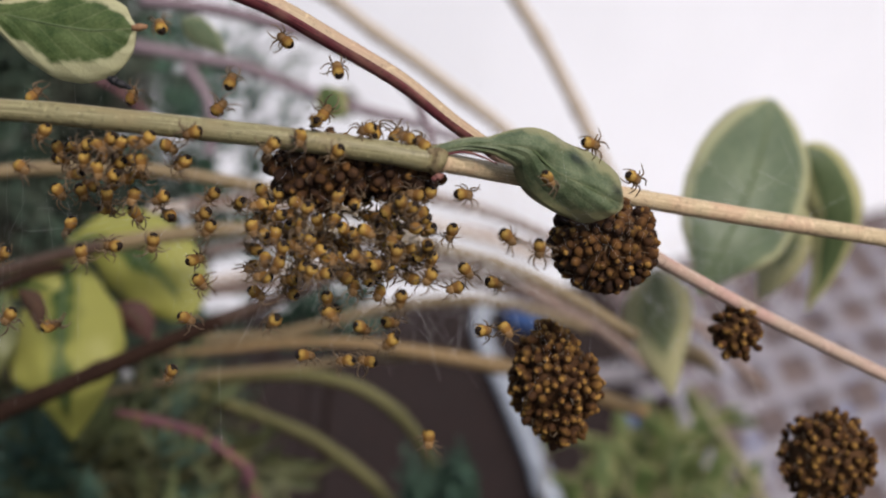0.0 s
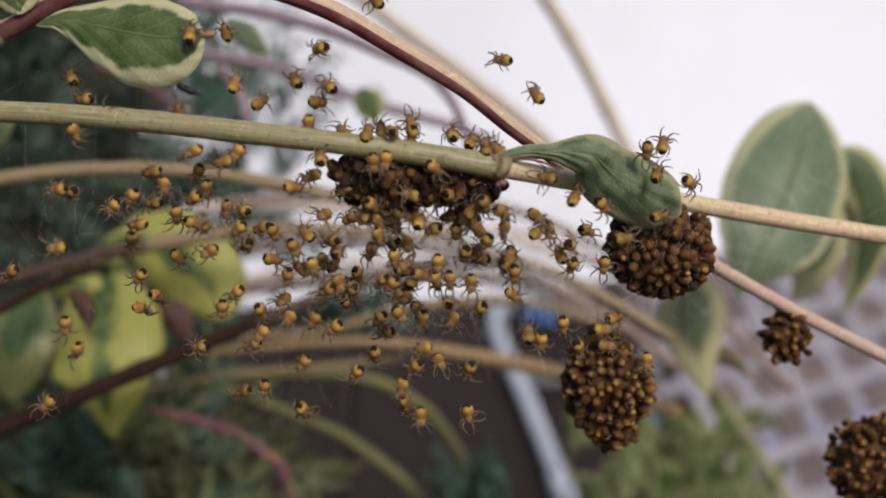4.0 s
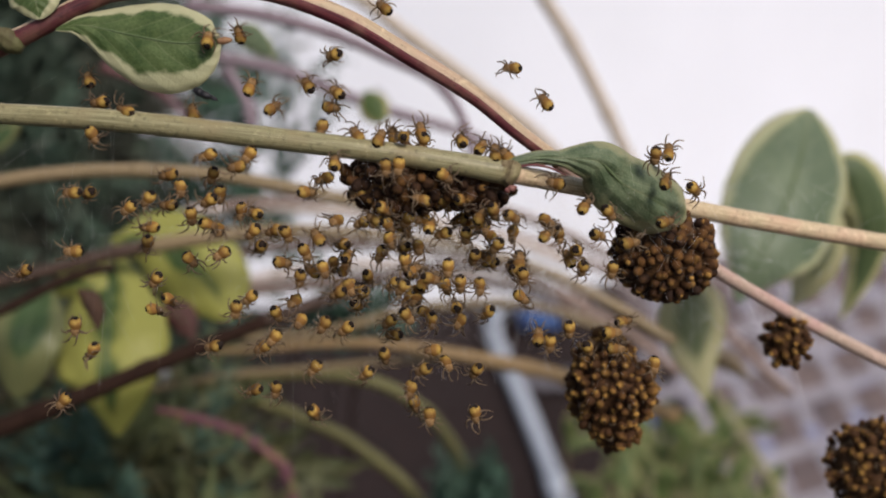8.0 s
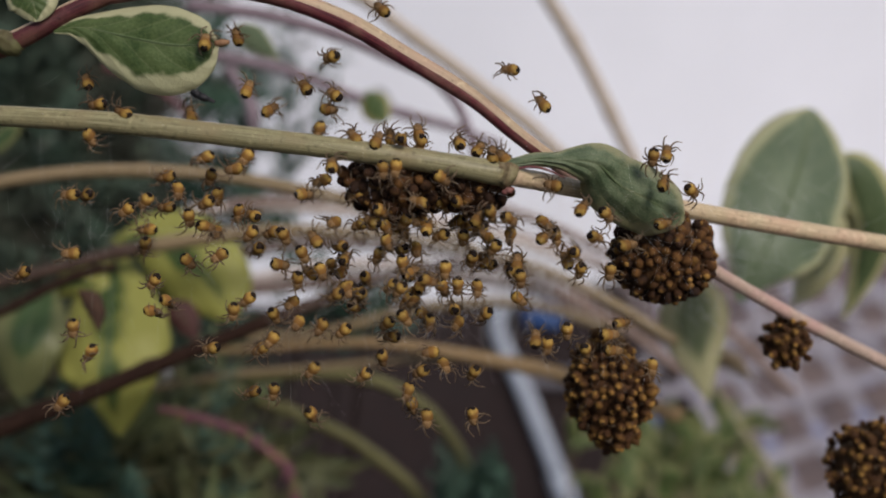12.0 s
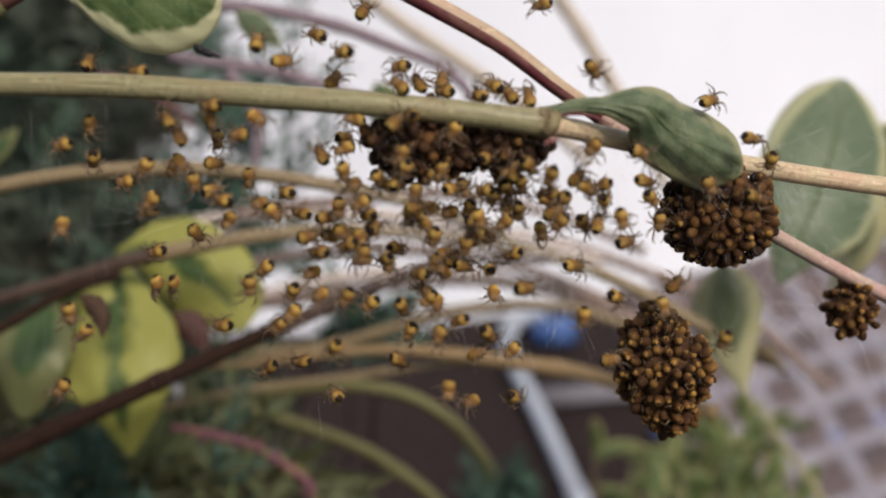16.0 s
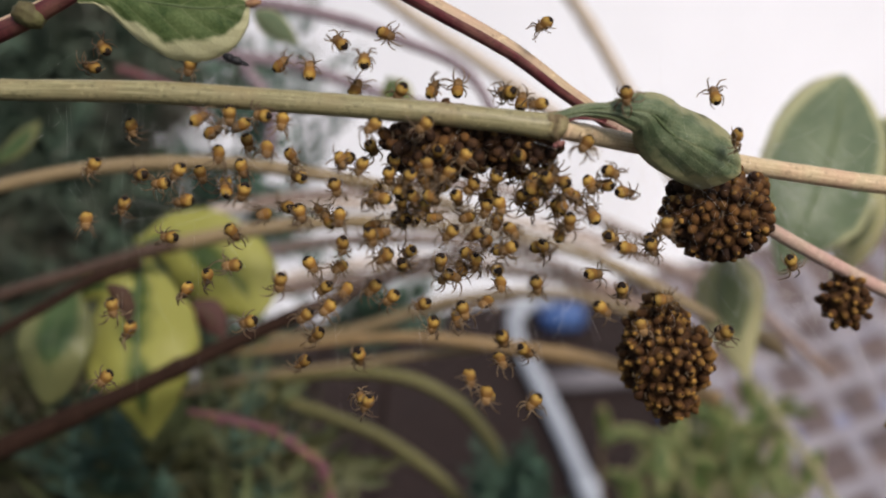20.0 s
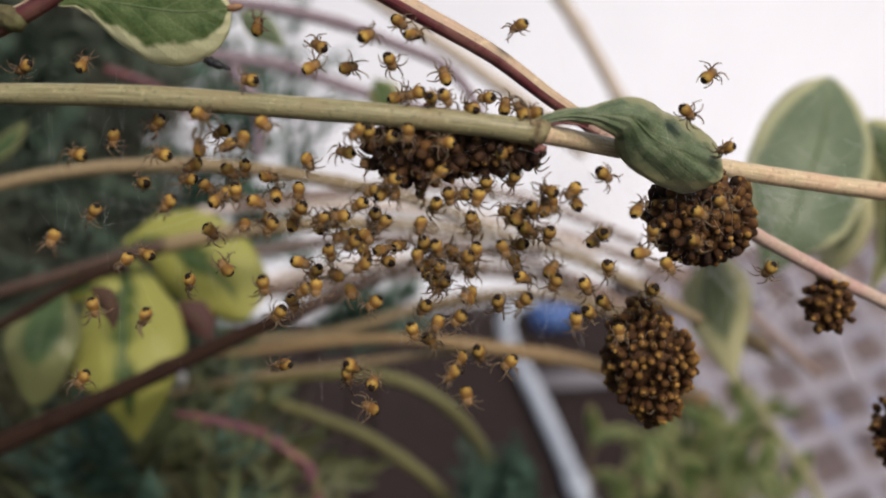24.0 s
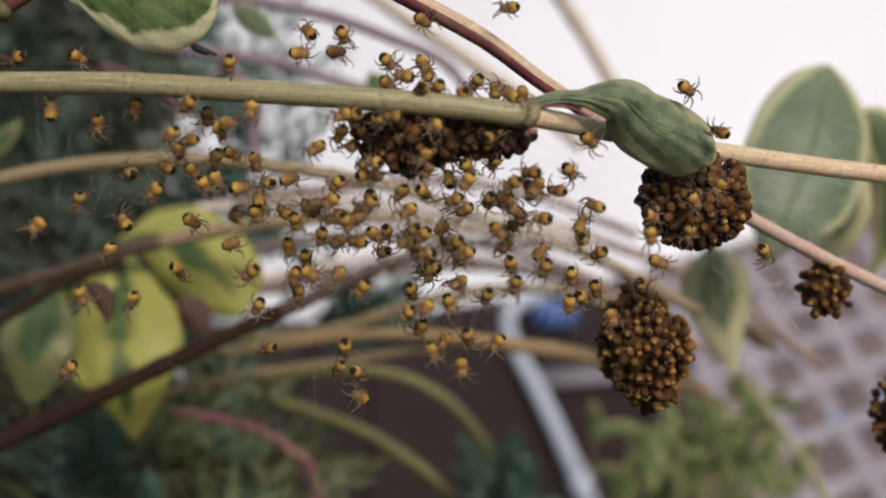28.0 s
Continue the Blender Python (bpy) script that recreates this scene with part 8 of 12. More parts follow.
    walk(SWARM[75], way([(0, -4.99, 120.36, 1.78, 286), (1, -4.27, 120.36, 3.22, 201), (2, -3.70, 120.36, 3.34, 211), (4.5, -3.57, 120.36, 2.85, 238), (12.2, -3.57, 120.36, 2.85, 238), (14.5, -4.00, 120.36, 3.51, 218), (15, -4.18, 120.36, 3.58, 214), (16, -4.15, 120.36, 3.50, 209), (17, -4.11, 120.36, 3.51, 209), (18, -3.98, 120.36, 3.79, 209), (19, -4.08, 120.36, 3.54, 252), (20, -5.07, 120.36, 3.74, 294), (21.3, -5.07, 120.36, 3.74, 294), (23.5, -4.53, 120.36, 6.04, 258), (24, -4.48, 120.36, 5.99, 249), (25, -4.59, 120.36, 6.20, 233), (26, -4.96, 120.36, 6.15, 233), (27, -4.71, 120.36, 6.33, 194), (28, -4.79, 120.36, 6.26, 154)], -6, -5))
    walk(SWARM[76], way([(0, -2.77, 116.66, 3.71, 252), (1, -1.89, 116.66, 4.33, 241), (4.5, -2.11, 116.66, 4.66, 168), (12.2, -2.11, 116.66, 4.66, 168), (14.5, -2.87, 116.66, 3.43, 226), (15, -3.05, 116.66, 3.50, 238), (16, -2.99, 116.66, 3.46, 253), (17, -2.95, 116.66, 3.35, 253), (18, -2.82, 116.66, 3.64, 253), (19, -2.91, 116.66, 3.10, 242), (20, -3.81, 116.66, 3.34, 230), (21.3, -3.81, 116.66, 3.34, 230), (23.5, -2.91, 116.66, 3.83, 226), (24, -2.85, 116.66, 3.78, 225), (25, -2.96, 116.66, 3.89, 223), (26, -3.24, 116.66, 3.83, 223), (27, -3.13, 116.66, 3.91, 230), (28, -3.26, 116.66, 3.95, 237)], 14, 48))
    walk(SWARM[77], way([(0, -1.45, 121.03, 0.45, 298), (1, -1.66, 121.03, 3.47, 224), (2, -1.08, 121.03, 4.04, 248), (4.5, 0.23, 121.03, 4.56, 309), (12.2, 0.23, 121.03, 4.56, 309), (14.5, -1.01, 121.03, 2.29, 289), (15, -1.19, 121.03, 2.36, 285), (16, -1.13, 121.03, 2.36, 280), (17, -1.05, 121.03, 2.21, 280), (18, -1.07, 121.03, 2.50, 280), (19, -1.06, 121.03, 1.83, 252), (20, -1.57, 121.03, 2.47, 225), (21.3, -1.57, 121.03, 2.47, 225), (24, -2.04, 121.03, 1.98, 277), (25, -2.11, 121.03, 2.00, 296), (26, -2.46, 121.03, 2.27, 296), (27, -2.50, 121.03, 2.77, 266), (28, -3.15, 121.03, 3.17, 236)], -6, 7))
    walk(SWARM[78], way([(0, -1.28, 118.77, 3.52, 345), (1, -0.67, 118.77, 4.28, 325), (4.5, 1.72, 118.77, 4.75, 240), (12.2, 1.72, 118.77, 4.75, 240), (14.5, 0.98, 118.77, 4.64, 269), (15, 0.82, 118.77, 4.71, 275), (16, 0.90, 118.77, 4.72, 283), (17, 0.99, 118.77, 4.59, 283), (18, 0.83, 118.77, 4.79, 283), (19, 0.87, 118.77, 4.35, 248), (20, 3.10, 118.77, 4.88, 213), (21.3, 3.10, 118.77, 4.88, 213), (23.5, 3.39, 118.77, 5.37, 201), (24, 3.08, 118.77, 5.47, 198), (25, 3.07, 118.77, 5.61, 192), (26, 2.90, 118.77, 5.46, 192), (28, 2.81, 118.77, 5.61, 271)], -71, 30))
    walk(SWARM[79], way([(0, 0.52, 122.41, 2.09, 301), (1, 0.50, 122.41, 4.15, 222), (4.5, 2.62, 122.41, 3.76, 214), (12.2, 2.62, 122.41, 3.76, 214), (14.5, 3.01, 122.41, 4.38, 235), (15, 2.84, 122.41, 4.45, 240), (16, 2.93, 122.41, 4.56, 245), (17, 3.02, 122.41, 4.43, 245), (18, 2.86, 122.41, 4.63, 245), (19, 2.92, 122.41, 4.19, 246), (20, 4.86, 122.41, 3.52, 248), (21.3, 4.86, 122.41, 3.52, 248), (23.5, 4.50, 122.41, 4.29, 260), (24, 4.19, 122.41, 4.40, 263), (25, 4.18, 122.41, 4.53, 269), (26, 4.01, 122.41, 4.34, 269), (27, 3.92, 122.41, 4.44, 296), (28, 3.67, 122.41, 4.58, 322)], 78, 15))
    walk(SWARM[80], way([(0, 3.22, 115.94, 3.23, 256), (1, 4.24, 115.94, 4.71, 271), (2, 4.84, 115.94, 5.87, 269), (4.5, 4.90, 115.94, 3.56, 266), (12.2, 4.90, 115.94, 3.56, 266), (14.5, 4.64, 115.94, 3.54, 282), (15, 4.46, 115.94, 3.61, 285), (16, 4.49, 115.94, 3.65, 289), (17, 4.58, 115.94, 3.52, 289), (18, 4.50, 115.94, 3.87, 289), (19, 4.59, 115.94, 3.48, 276), (20, 5.31, 115.94, 2.42, 263), (21.3, 5.31, 115.94, 2.42, 263), (23.5, 5.84, 115.94, 0.04, 266), (24, 5.53, 115.94, 0.15, 267), (25, 5.40, 115.94, 0.31, 268), (26, 4.97, 115.94, 0.09, 268), (27, 4.81, 115.94, 0.77, 226), (28, 4.58, 115.94, 1.06, 183)], -23, 35))
    walk(SWARM[81], way([(0, 4.02, 116.49, 2.77, 242), (1, 3.95, 116.49, 3.37, 258), (4.5, 6.55, 116.49, 3.03, 343), (12.2, 6.55, 116.49, 3.03, 343), (14.5, 6.51, 116.49, 2.88, 286), (15, 6.36, 116.49, 2.82, 273), (16, 6.30, 116.49, 2.76, 258), (17, 6.32, 116.49, 2.71, 258), (18, 6.14, 116.49, 2.91, 258), (19, 6.56, 116.49, 2.08, 216), (20, 6.58, 116.49, 2.39, 173), (21, 5.63, 116.49, 2.83, 173), (21.5, 5.31, 116.49, 3.63, 173), (23.5, 8.03, 116.49, 1.58, 168), (24, 7.14, 116.49, 1.93, 167), (25, 6.51, 116.49, 1.85, 165), (26, 6.37, 116.49, 1.90, 165), (28, 6.31, 116.49, 2.10, 189)], -16, -26))
    walk(SWARM[82], way([(0, -10.69, 121.66, 2.20, 188), (1, -9.52, 121.66, 3.08, 220), (2, -10.67, 121.66, 5.03, 219), (4.5, -10.73, 121.66, 2.77, 218), (12.2, -10.73, 121.66, 2.77, 218), (14.5, -10.63, 121.66, 3.23, 257), (15, -10.96, 121.66, 3.06, 265), (16, -10.92, 121.66, 2.99, 275), (18, -10.71, 121.66, 2.93, 275), (19, -10.84, 121.66, 2.52, 263), (20, -10.72, 121.66, 2.39, 251), (21, -10.26, 121.66, 2.38, 251), (21.5, -10.78, 121.66, 2.45, 246), (23.5, -9.80, 121.66, 5.35, 200), (24, -9.77, 121.66, 5.41, 189), (25, -9.99, 121.66, 5.64, 166), (26, -10.60, 121.66, 5.58, 166), (27, -10.18, 121.66, 5.82, 208), (28, -10.10, 121.66, 5.73, 251)], 58, 7))
    walk(SWARM[83], way([(0, -8.64, 120.13, 2.37, 194), (1, -7.29, 120.13, 3.04, 279), (2, -7.71, 120.13, 3.72, 254), (4.5, -7.92, 120.13, 2.57, 194), (12.2, -7.92, 120.13, 2.57, 194), (14.5, -7.89, 120.13, 2.69, 155), (15, -7.99, 120.13, 2.83, 147), (16, -7.95, 120.13, 2.83, 137), (17, -7.95, 120.13, 2.79, 137), (18, -7.82, 120.13, 2.99, 137), (19, -7.95, 120.13, 2.99, 180), (20, -7.54, 120.13, 3.40, 222), (21, -7.54, 120.13, 3.33, 222), (21.5, -7.92, 120.13, 3.36, 219), (25, -9.21, 120.13, 2.36, 173), (25.5, -7.55, 120.13, 2.31, 173), (26, -9.18, 120.13, 2.38, 173), (27, -8.95, 120.13, 3.90, 216), (28, -9.02, 120.13, 3.67, 258)], -14, 23))
    walk(SWARM[84], way([(0, -5.94, 120.64, -0.15, 239), (1, -4.53, 120.64, 2.18, 324), (4.5, -5.37, 120.64, 2.30, 301), (12.2, -5.37, 120.64, 2.30, 301), (14.5, -5.30, 120.64, 1.94, 273), (15, -5.48, 120.64, 1.95, 267), (16, -5.45, 120.64, 2.03, 260), (17, -5.42, 120.64, 2.07, 260), (18, -5.29, 120.64, 2.33, 260), (19, -5.38, 120.64, 1.94, 275), (20, -6.01, 120.64, 3.12, 290), (21.3, -6.01, 120.64, 3.12, 290), (23.5, -6.13, 120.64, 6.21, 341), (24, -6.03, 120.64, 6.12, 352), (25, -6.15, 120.64, 6.33, 375), (26, -6.57, 120.64, 6.28, 375), (27, -6.22, 120.64, 6.41, 365), (28, -6.42, 120.64, 6.30, 355)], 17, 7))
    walk(SWARM[85], way([(0, -3.64, 123.09, 2.19, 346), (1, -3.84, 123.09, 2.22, 291), (4.5, -3.77, 123.09, 1.89, 257), (12.2, -3.77, 123.09, 1.89, 257), (14.5, -4.22, 123.09, 0.58, 200), (15, -4.40, 123.09, 0.72, 187), (16, -4.35, 123.09, 0.74, 172), (17, -4.32, 123.09, 0.78, 172), (18, -4.23, 123.09, 0.98, 172), (19, -4.29, 123.09, 0.55, 179), (20, -4.55, 123.09, 2.69, 186), (21.3, -4.55, 123.09, 2.69, 186), (23.5, -4.83, 123.09, 2.84, 226), (24, -4.81, 123.09, 2.79, 235), (25, -4.94, 123.09, 2.90, 253), (26, -5.25, 123.09, 2.89, 253), (27, -5.05, 123.09, 3.05, 273), (28, -5.20, 123.09, 3.05, 293)], 33, -57))
    walk(SWARM[86], way([(0, -2.34, 119.89, 1.00, 259), (1, -2.23, 119.89, 2.70, 303), (4.5, -1.33, 119.89, 2.29, 388), (12.2, -1.33, 119.89, 2.29, 388), (15, -2.28, 119.89, 2.33, 338), (16, -2.22, 119.89, 2.29, 327), (17, -2.18, 119.89, 2.18, 327), (18, -2.05, 119.89, 2.47, 327), (19, -2.09, 119.89, 1.80, 289), (20, -2.96, 119.89, 1.42, 251), (21.3, -2.96, 119.89, 1.42, 251), (24, -3.30, 119.89, 1.09, 208), (25, -3.43, 119.89, 1.11, 192), (26, -3.73, 119.89, 1.02, 192), (27, -3.49, 119.89, 0.97, 234), (28, -3.56, 119.89, 1.08, 277)], -39, 39))
    walk(SWARM[87], way([(0, -2.67, 122.79, -0.11, 187), (1, -2.11, 122.79, 1.18, 194), (2, -0.98, 122.79, 1.95, 193), (4.5, 0.06, 122.79, 1.49, 191), (12.2, 0.06, 122.79, 1.49, 191), (14.5, -0.57, 122.79, 0.59, 219), (15, -0.76, 122.79, 0.60, 225), (16, -0.69, 122.79, 0.51, 232), (17, -0.59, 122.79, 0.36, 232), (18, -0.61, 122.79, 0.67, 232), (19, -0.62, 122.79, -0.16, 211), (20, -0.05, 122.79, 1.57, 190), (21.3, -0.05, 122.79, 1.57, 190), (23.5, -0.64, 122.79, 1.99, 179), (24, -0.57, 122.79, 2.09, 177), (25, -0.77, 122.79, 2.24, 172), (26, -1.09, 122.79, 2.11, 172), (27, -1.05, 122.79, 2.14, 130), (28, -1.16, 122.79, 2.20, 87)], -12, 22))
    walk(SWARM[88], way([(0, 1.05, 120.09, 0.81, 274), (1, 1.23, 120.09, 2.40, 295), (4.5, 2.29, 120.09, 1.34, 265), (12.2, 2.29, 120.09, 1.34, 265), (14.5, 1.07, 120.09, 1.99, 208), (15, 0.89, 120.09, 1.95, 195), (16, 0.81, 120.09, 1.93, 180), (17, 0.94, 120.09, 1.80, 180), (18, 0.76, 120.09, 2.14, 180), (19, 0.79, 120.09, 1.32, 210), (20, 0.66, 120.09, 3.03, 239), (21.3, 0.66, 120.09, 3.03, 239), (23.5, 1.81, 120.09, 2.85, 262), (24, 1.50, 120.09, 2.96, 267), (25, 1.22, 120.09, 3.10, 278), (26, 0.89, 120.09, 2.95, 278), (27, 0.85, 120.09, 3.09, 288), (28, 0.54, 120.09, 3.15, 298)], -21, 3))
    walk(SWARM[89], way([(0, -0.33, 123.84, 2.48, 170), (1, -0.15, 123.84, 2.47, 130), (4.5, 1.62, 123.84, 3.05, 215), (12.2, 1.62, 123.84, 3.05, 215), (14.5, 2.18, 123.84, 3.53, 264), (15, 2.02, 123.84, 3.60, 274), (16, 1.97, 123.84, 3.66, 287), (17, 2.05, 123.84, 3.53, 287), (18, 1.88, 123.84, 3.87, 287), (19, 1.84, 123.84, 3.09, 259), (20, 2.54, 123.84, 4.03, 231), (21.3, 2.54, 123.84, 4.03, 231), (23.5, 2.39, 123.84, 5.09, 180), (24, 2.08, 123.84, 5.19, 169), (25, 1.88, 123.84, 5.28, 146), (26, 1.56, 123.84, 5.13, 146), (27, 1.60, 123.84, 5.16, 188), (28, 1.29, 123.84, 5.22, 231)], -4, -51))
    walk(SWARM[90], way([(0, 2.16, 121.50, 2.84, 91), (1, 2.06, 121.50, 3.31, 176), (2, 2.60, 121.50, 2.43, 183), (4.5, 4.01, 121.50, 2.32, 203), (12.2, 4.01, 121.50, 2.32, 203), (15, 2.83, 121.50, 2.12, 273), (16, 2.78, 121.50, 2.18, 288), (17, 2.86, 121.50, 2.05, 288), (18, 2.69, 121.50, 2.38, 288), (19, 2.68, 121.50, 1.40, 266), (20, 3.81, 121.50, 2.02, 244), (21.3, 3.81, 121.50, 2.02, 244), (23.5, 4.49, 121.50, 3.33, 233), (24, 4.18, 121.50, 3.44, 230), (25, 3.89, 121.50, 3.57, 225), (26, 3.57, 121.50, 3.31, 225), (27, 3.48, 121.50, 3.41, 226), (28, 3.23, 121.50, 3.55, 227)], -22, 15))
    walk(SWARM[91], way([(0, -6.19, 116.84, 1.43, 267), (1, -5.35, 116.84, 1.58, 218), (4.5, -4.99, 116.84, 0.76, 303), (12.2, -4.99, 116.84, 0.76, 303), (14.5, -5.24, 116.84, 0.46, 352), (15, -5.42, 116.84, 0.60, 362), (16, -5.37, 116.84, 0.62, 375), (17, -5.34, 116.84, 0.66, 375), (18, -5.25, 116.84, 0.86, 375), (19, -5.34, 116.84, 0.47, 356), (20, -5.29, 116.84, 1.38, 337), (21.3, -5.29, 116.84, 1.38, 337), (23.5, -4.69, 116.84, -0.83, 286), (25, -4.86, 116.84, -0.87, 252), (26, -5.09, 116.84, -0.93, 252), (27, -4.98, 116.84, -0.99, 242), (28, -5.01, 116.84, -0.89, 231)], 31, 32))
    walk(SWARM[92], way([(0, -6.45, 118.78, -1.01, 3), (1, -5.69, 118.78, -0.71, -81), (2, -4.85, 118.78, -0.49, -91), (4.5, -6.01, 118.78, -0.49, -118), (12.2, -6.01, 118.78, -0.49, -118), (14.5, -5.84, 118.78, -0.16, -98), (15, -6.02, 118.78, -0.01, -93), (16, -5.95, 118.78, -0.10, -88), (17, -5.89, 118.78, -0.15, -88), (18, -5.75, 118.78, 0.09, -88), (20, -6.98, 118.78, 1.36, -77), (21.3, -6.98, 118.78, 1.36, -77), (23.5, -8.37, 118.78, -0.38, -128), (24, -8.21, 118.78, -0.44, -139), (25, -8.30, 118.78, -0.27, -162), (26, -8.69, 118.78, -0.44, -162), (27, -8.39, 118.78, -0.10, -152), (28, -8.61, 118.78, -0.02, -141)], 0, 37))
    walk(SWARM[93], way([(0, -4.07, 123.29, 0.14, 62), (1, -3.21, 123.29, 1.59, -22), (2, -3.70, 123.29, 0.90, -40), (4.5, -2.51, 123.29, 0.06, -87), (12.2, -2.51, 123.29, 0.06, -87), (14.5, -2.42, 123.29, 0.29, -141), (15, -2.61, 123.29, 0.37, -153), (16, -2.54, 123.29, 0.33, -167), (17, -2.46, 123.29, 0.18, -167), (18, -2.54, 123.29, 0.49, -167), (19, -2.61, 123.29, -0.18, -168), (20, -2.22, 123.29, -0.37, -168), (21.3, -2.22, 123.29, -0.37, -168), (23.5, -2.39, 123.29, -3.34, -219), (24, -2.09, 123.29, -3.11, -230), (25, -1.82, 123.29, -2.45, -253), (26, -2.07, 123.29, -2.67, -253), (27, -1.91, 123.29, -2.65, -296), (28, -2.00, 123.29, -2.41, -338)], 42, -8))
    walk(SWARM[94], way([(0, -4.77, 118.65, -1.08, 212), (1, -4.23, 118.65, 0.56, 269), (4.5, -3.63, 118.65, -1.32, 275), (12.2, -3.63, 118.65, -1.32, 275), (14.5, -5.28, 118.65, -0.27, 222), (15, -5.46, 118.65, -0.13, 211), (16, -5.41, 118.65, -0.11, 197), (17, -5.38, 118.65, -0.07, 197), (18, -5.29, 118.65, 0.13, 197), (19, -5.32, 118.65, -0.24, 224), (20, -6.11, 118.65, 0.38, 251), (21.3, -6.11, 118.65, 0.38, 251), (23.5, -5.17, 118.65, -3.69, 266), (25, -5.14, 118.65, -3.67, 277), (26, -5.35, 118.65, -3.83, 277), (27, -5.14, 118.65, -3.80, 234), (28, -5.34, 118.65, -3.75, 192)], 9, 31))
    walk(SWARM[95], way([(0, -10.72, 117.20, 1.21, 284), (1, -11.58, 117.20, 2.59, 199), (2, -10.71, 117.20, 2.30, 177), (4.5, -12.08, 117.20, 1.15, 125), (12.2, -12.08, 117.20, 1.15, 125), (14.5, -9.61, 117.20, 0.90, 182), (15, -9.91, 117.20, 0.90, 195), (16, -10.11, 117.20, 1.14, 210), (17, -9.96, 117.20, 1.54, 210), (18, -9.80, 117.20, 1.70, 210), (20, -9.98, 117.20, 1.60, 159), (21.3, -9.98, 117.20, 1.60, 159), (23.5, -12.06, 117.20, 0.64, 179), (24, -12.14, 117.20, 0.39, 184), (25, -12.05, 117.20, 0.55, 193), (26, -12.28, 117.20, 0.41, 193), (28, -12.07, 117.20, 0.45, 219)], 17, 2))
    walk(SWARM[96], way([(0, -7.51, 119.75, 1.25, 318), (1, -7.25, 119.75, 2.02, 267), (4.5, -9.84, 119.75, 0.50, 222), (12.2, -9.84, 119.75, 0.50, 222), (14.5, -9.46, 119.75, 0.19, 215), (15, -9.63, 119.75, 0.12, 214), (16, -9.65, 119.75, 0.26, 212), (17, -9.63, 119.75, 0.30, 212), (18, -9.57, 119.75, 0.50, 212), (20, -8.33, 119.75, 1.08, 297), (21.3, -8.33, 119.75, 1.08, 297), (23.5, -9.33, 119.75, 0.73, 299), (24, -9.11, 119.75, 0.43, 299), (25, -8.93, 119.75, 0.44, 300), (26, -9.58, 119.75, 0.38, 300), (27, -8.86, 119.75, 0.78, 305), (27.5, -9.17, 119.75, 1.33, 308), (28, -8.61, 119.75, 0.74, 310)], -43, -29))
    walk(SWARM[97], way([(0, 2.24, 119.04, 1.21, 161), (1, 2.15, 119.04, 0.96, 177), (4.5, 5.31, 119.04, 0.28, 223), (12.2, 5.31, 119.04, 0.28, 223), (14.5, 4.16, 119.04, 2.17, 252), (15, 3.98, 119.04, 2.25, 258), (16, 3.93, 119.04, 2.29, 266), (17, 4.01, 119.04, 2.16, 266), (18, 3.84, 119.04, 2.17, 266), (19, 3.83, 119.04, 1.19, 286), (20, 5.01, 119.04, 1.58, 306), (21.3, 5.01, 119.04, 1.58, 306), (23.5, 5.37, 119.04, -1.38, 316), (24, 5.06, 119.04, -1.38, 318), (25, 5.13, 119.04, -1.25, 322), (26, 4.99, 119.04, -1.36, 322), (28, 4.82, 119.04, -1.24, 311)], -15, 23))
    walk(SWARM[98], way([(0, 3.78, 121.07, -1.00, 192), (1, 5.02, 121.07, 0.10, 229), (4.5, 7.65, 121.07, -1.06, 280), (12.2, 7.65, 121.07, -1.06, 280), (14.5, 6.42, 121.07, 0.72, 308), (15, 6.21, 121.07, 0.79, 314), (16, 6.33, 121.07, 0.84, 321), (17, 6.46, 121.07, 0.57, 321), (18, 6.39, 121.07, 0.58, 321), (19, 6.48, 121.07, -0.19, 301), (20, 6.38, 121.07, -0.00, 281), (21.3, 6.38, 121.07, -0.00, 281), (23.5, 5.63, 121.07, -1.99, 332), (24, 5.38, 121.07, -1.79, 343), (25, 5.45, 121.07, -1.81, 366), (26, 5.32, 121.07, -1.89, 366), (28, 5.33, 121.07, -1.79, 281)], 10, -8))
    walk(SWARM[99], way([(0, -15.18, 119.43, 1.29, 231), (1, -13.65, 119.43, 1.42, 282), (2, -12.59, 119.43, 0.69, 301), (4.5, -15.75, 119.43, -1.33, 351), (12.2, -15.75, 119.43, -1.33, 351), (14.5, -15.38, 119.43, -1.51, 365), (15, -15.45, 119.43, -1.58, 367), (16, -15.14, 119.43, -1.50, 371), (17, -15.34, 119.43, -1.81, 371), (18, -15.05, 119.43, -1.76, 371), (20, -17.89, 119.43, 0.46, 286), (21.3, -17.89, 119.43, 0.46, 286), (23.5, -19.16, 119.43, -0.23, 237), (24, -18.88, 119.43, -0.23, 226), (25, -19.13, 119.43, -0.03, 204), (26, -19.70, 119.43, -0.30, 204), (27, -19.02, 119.43, -0.18, 246), (28, -19.28, 119.43, -0.27, 289)], 2, 9))
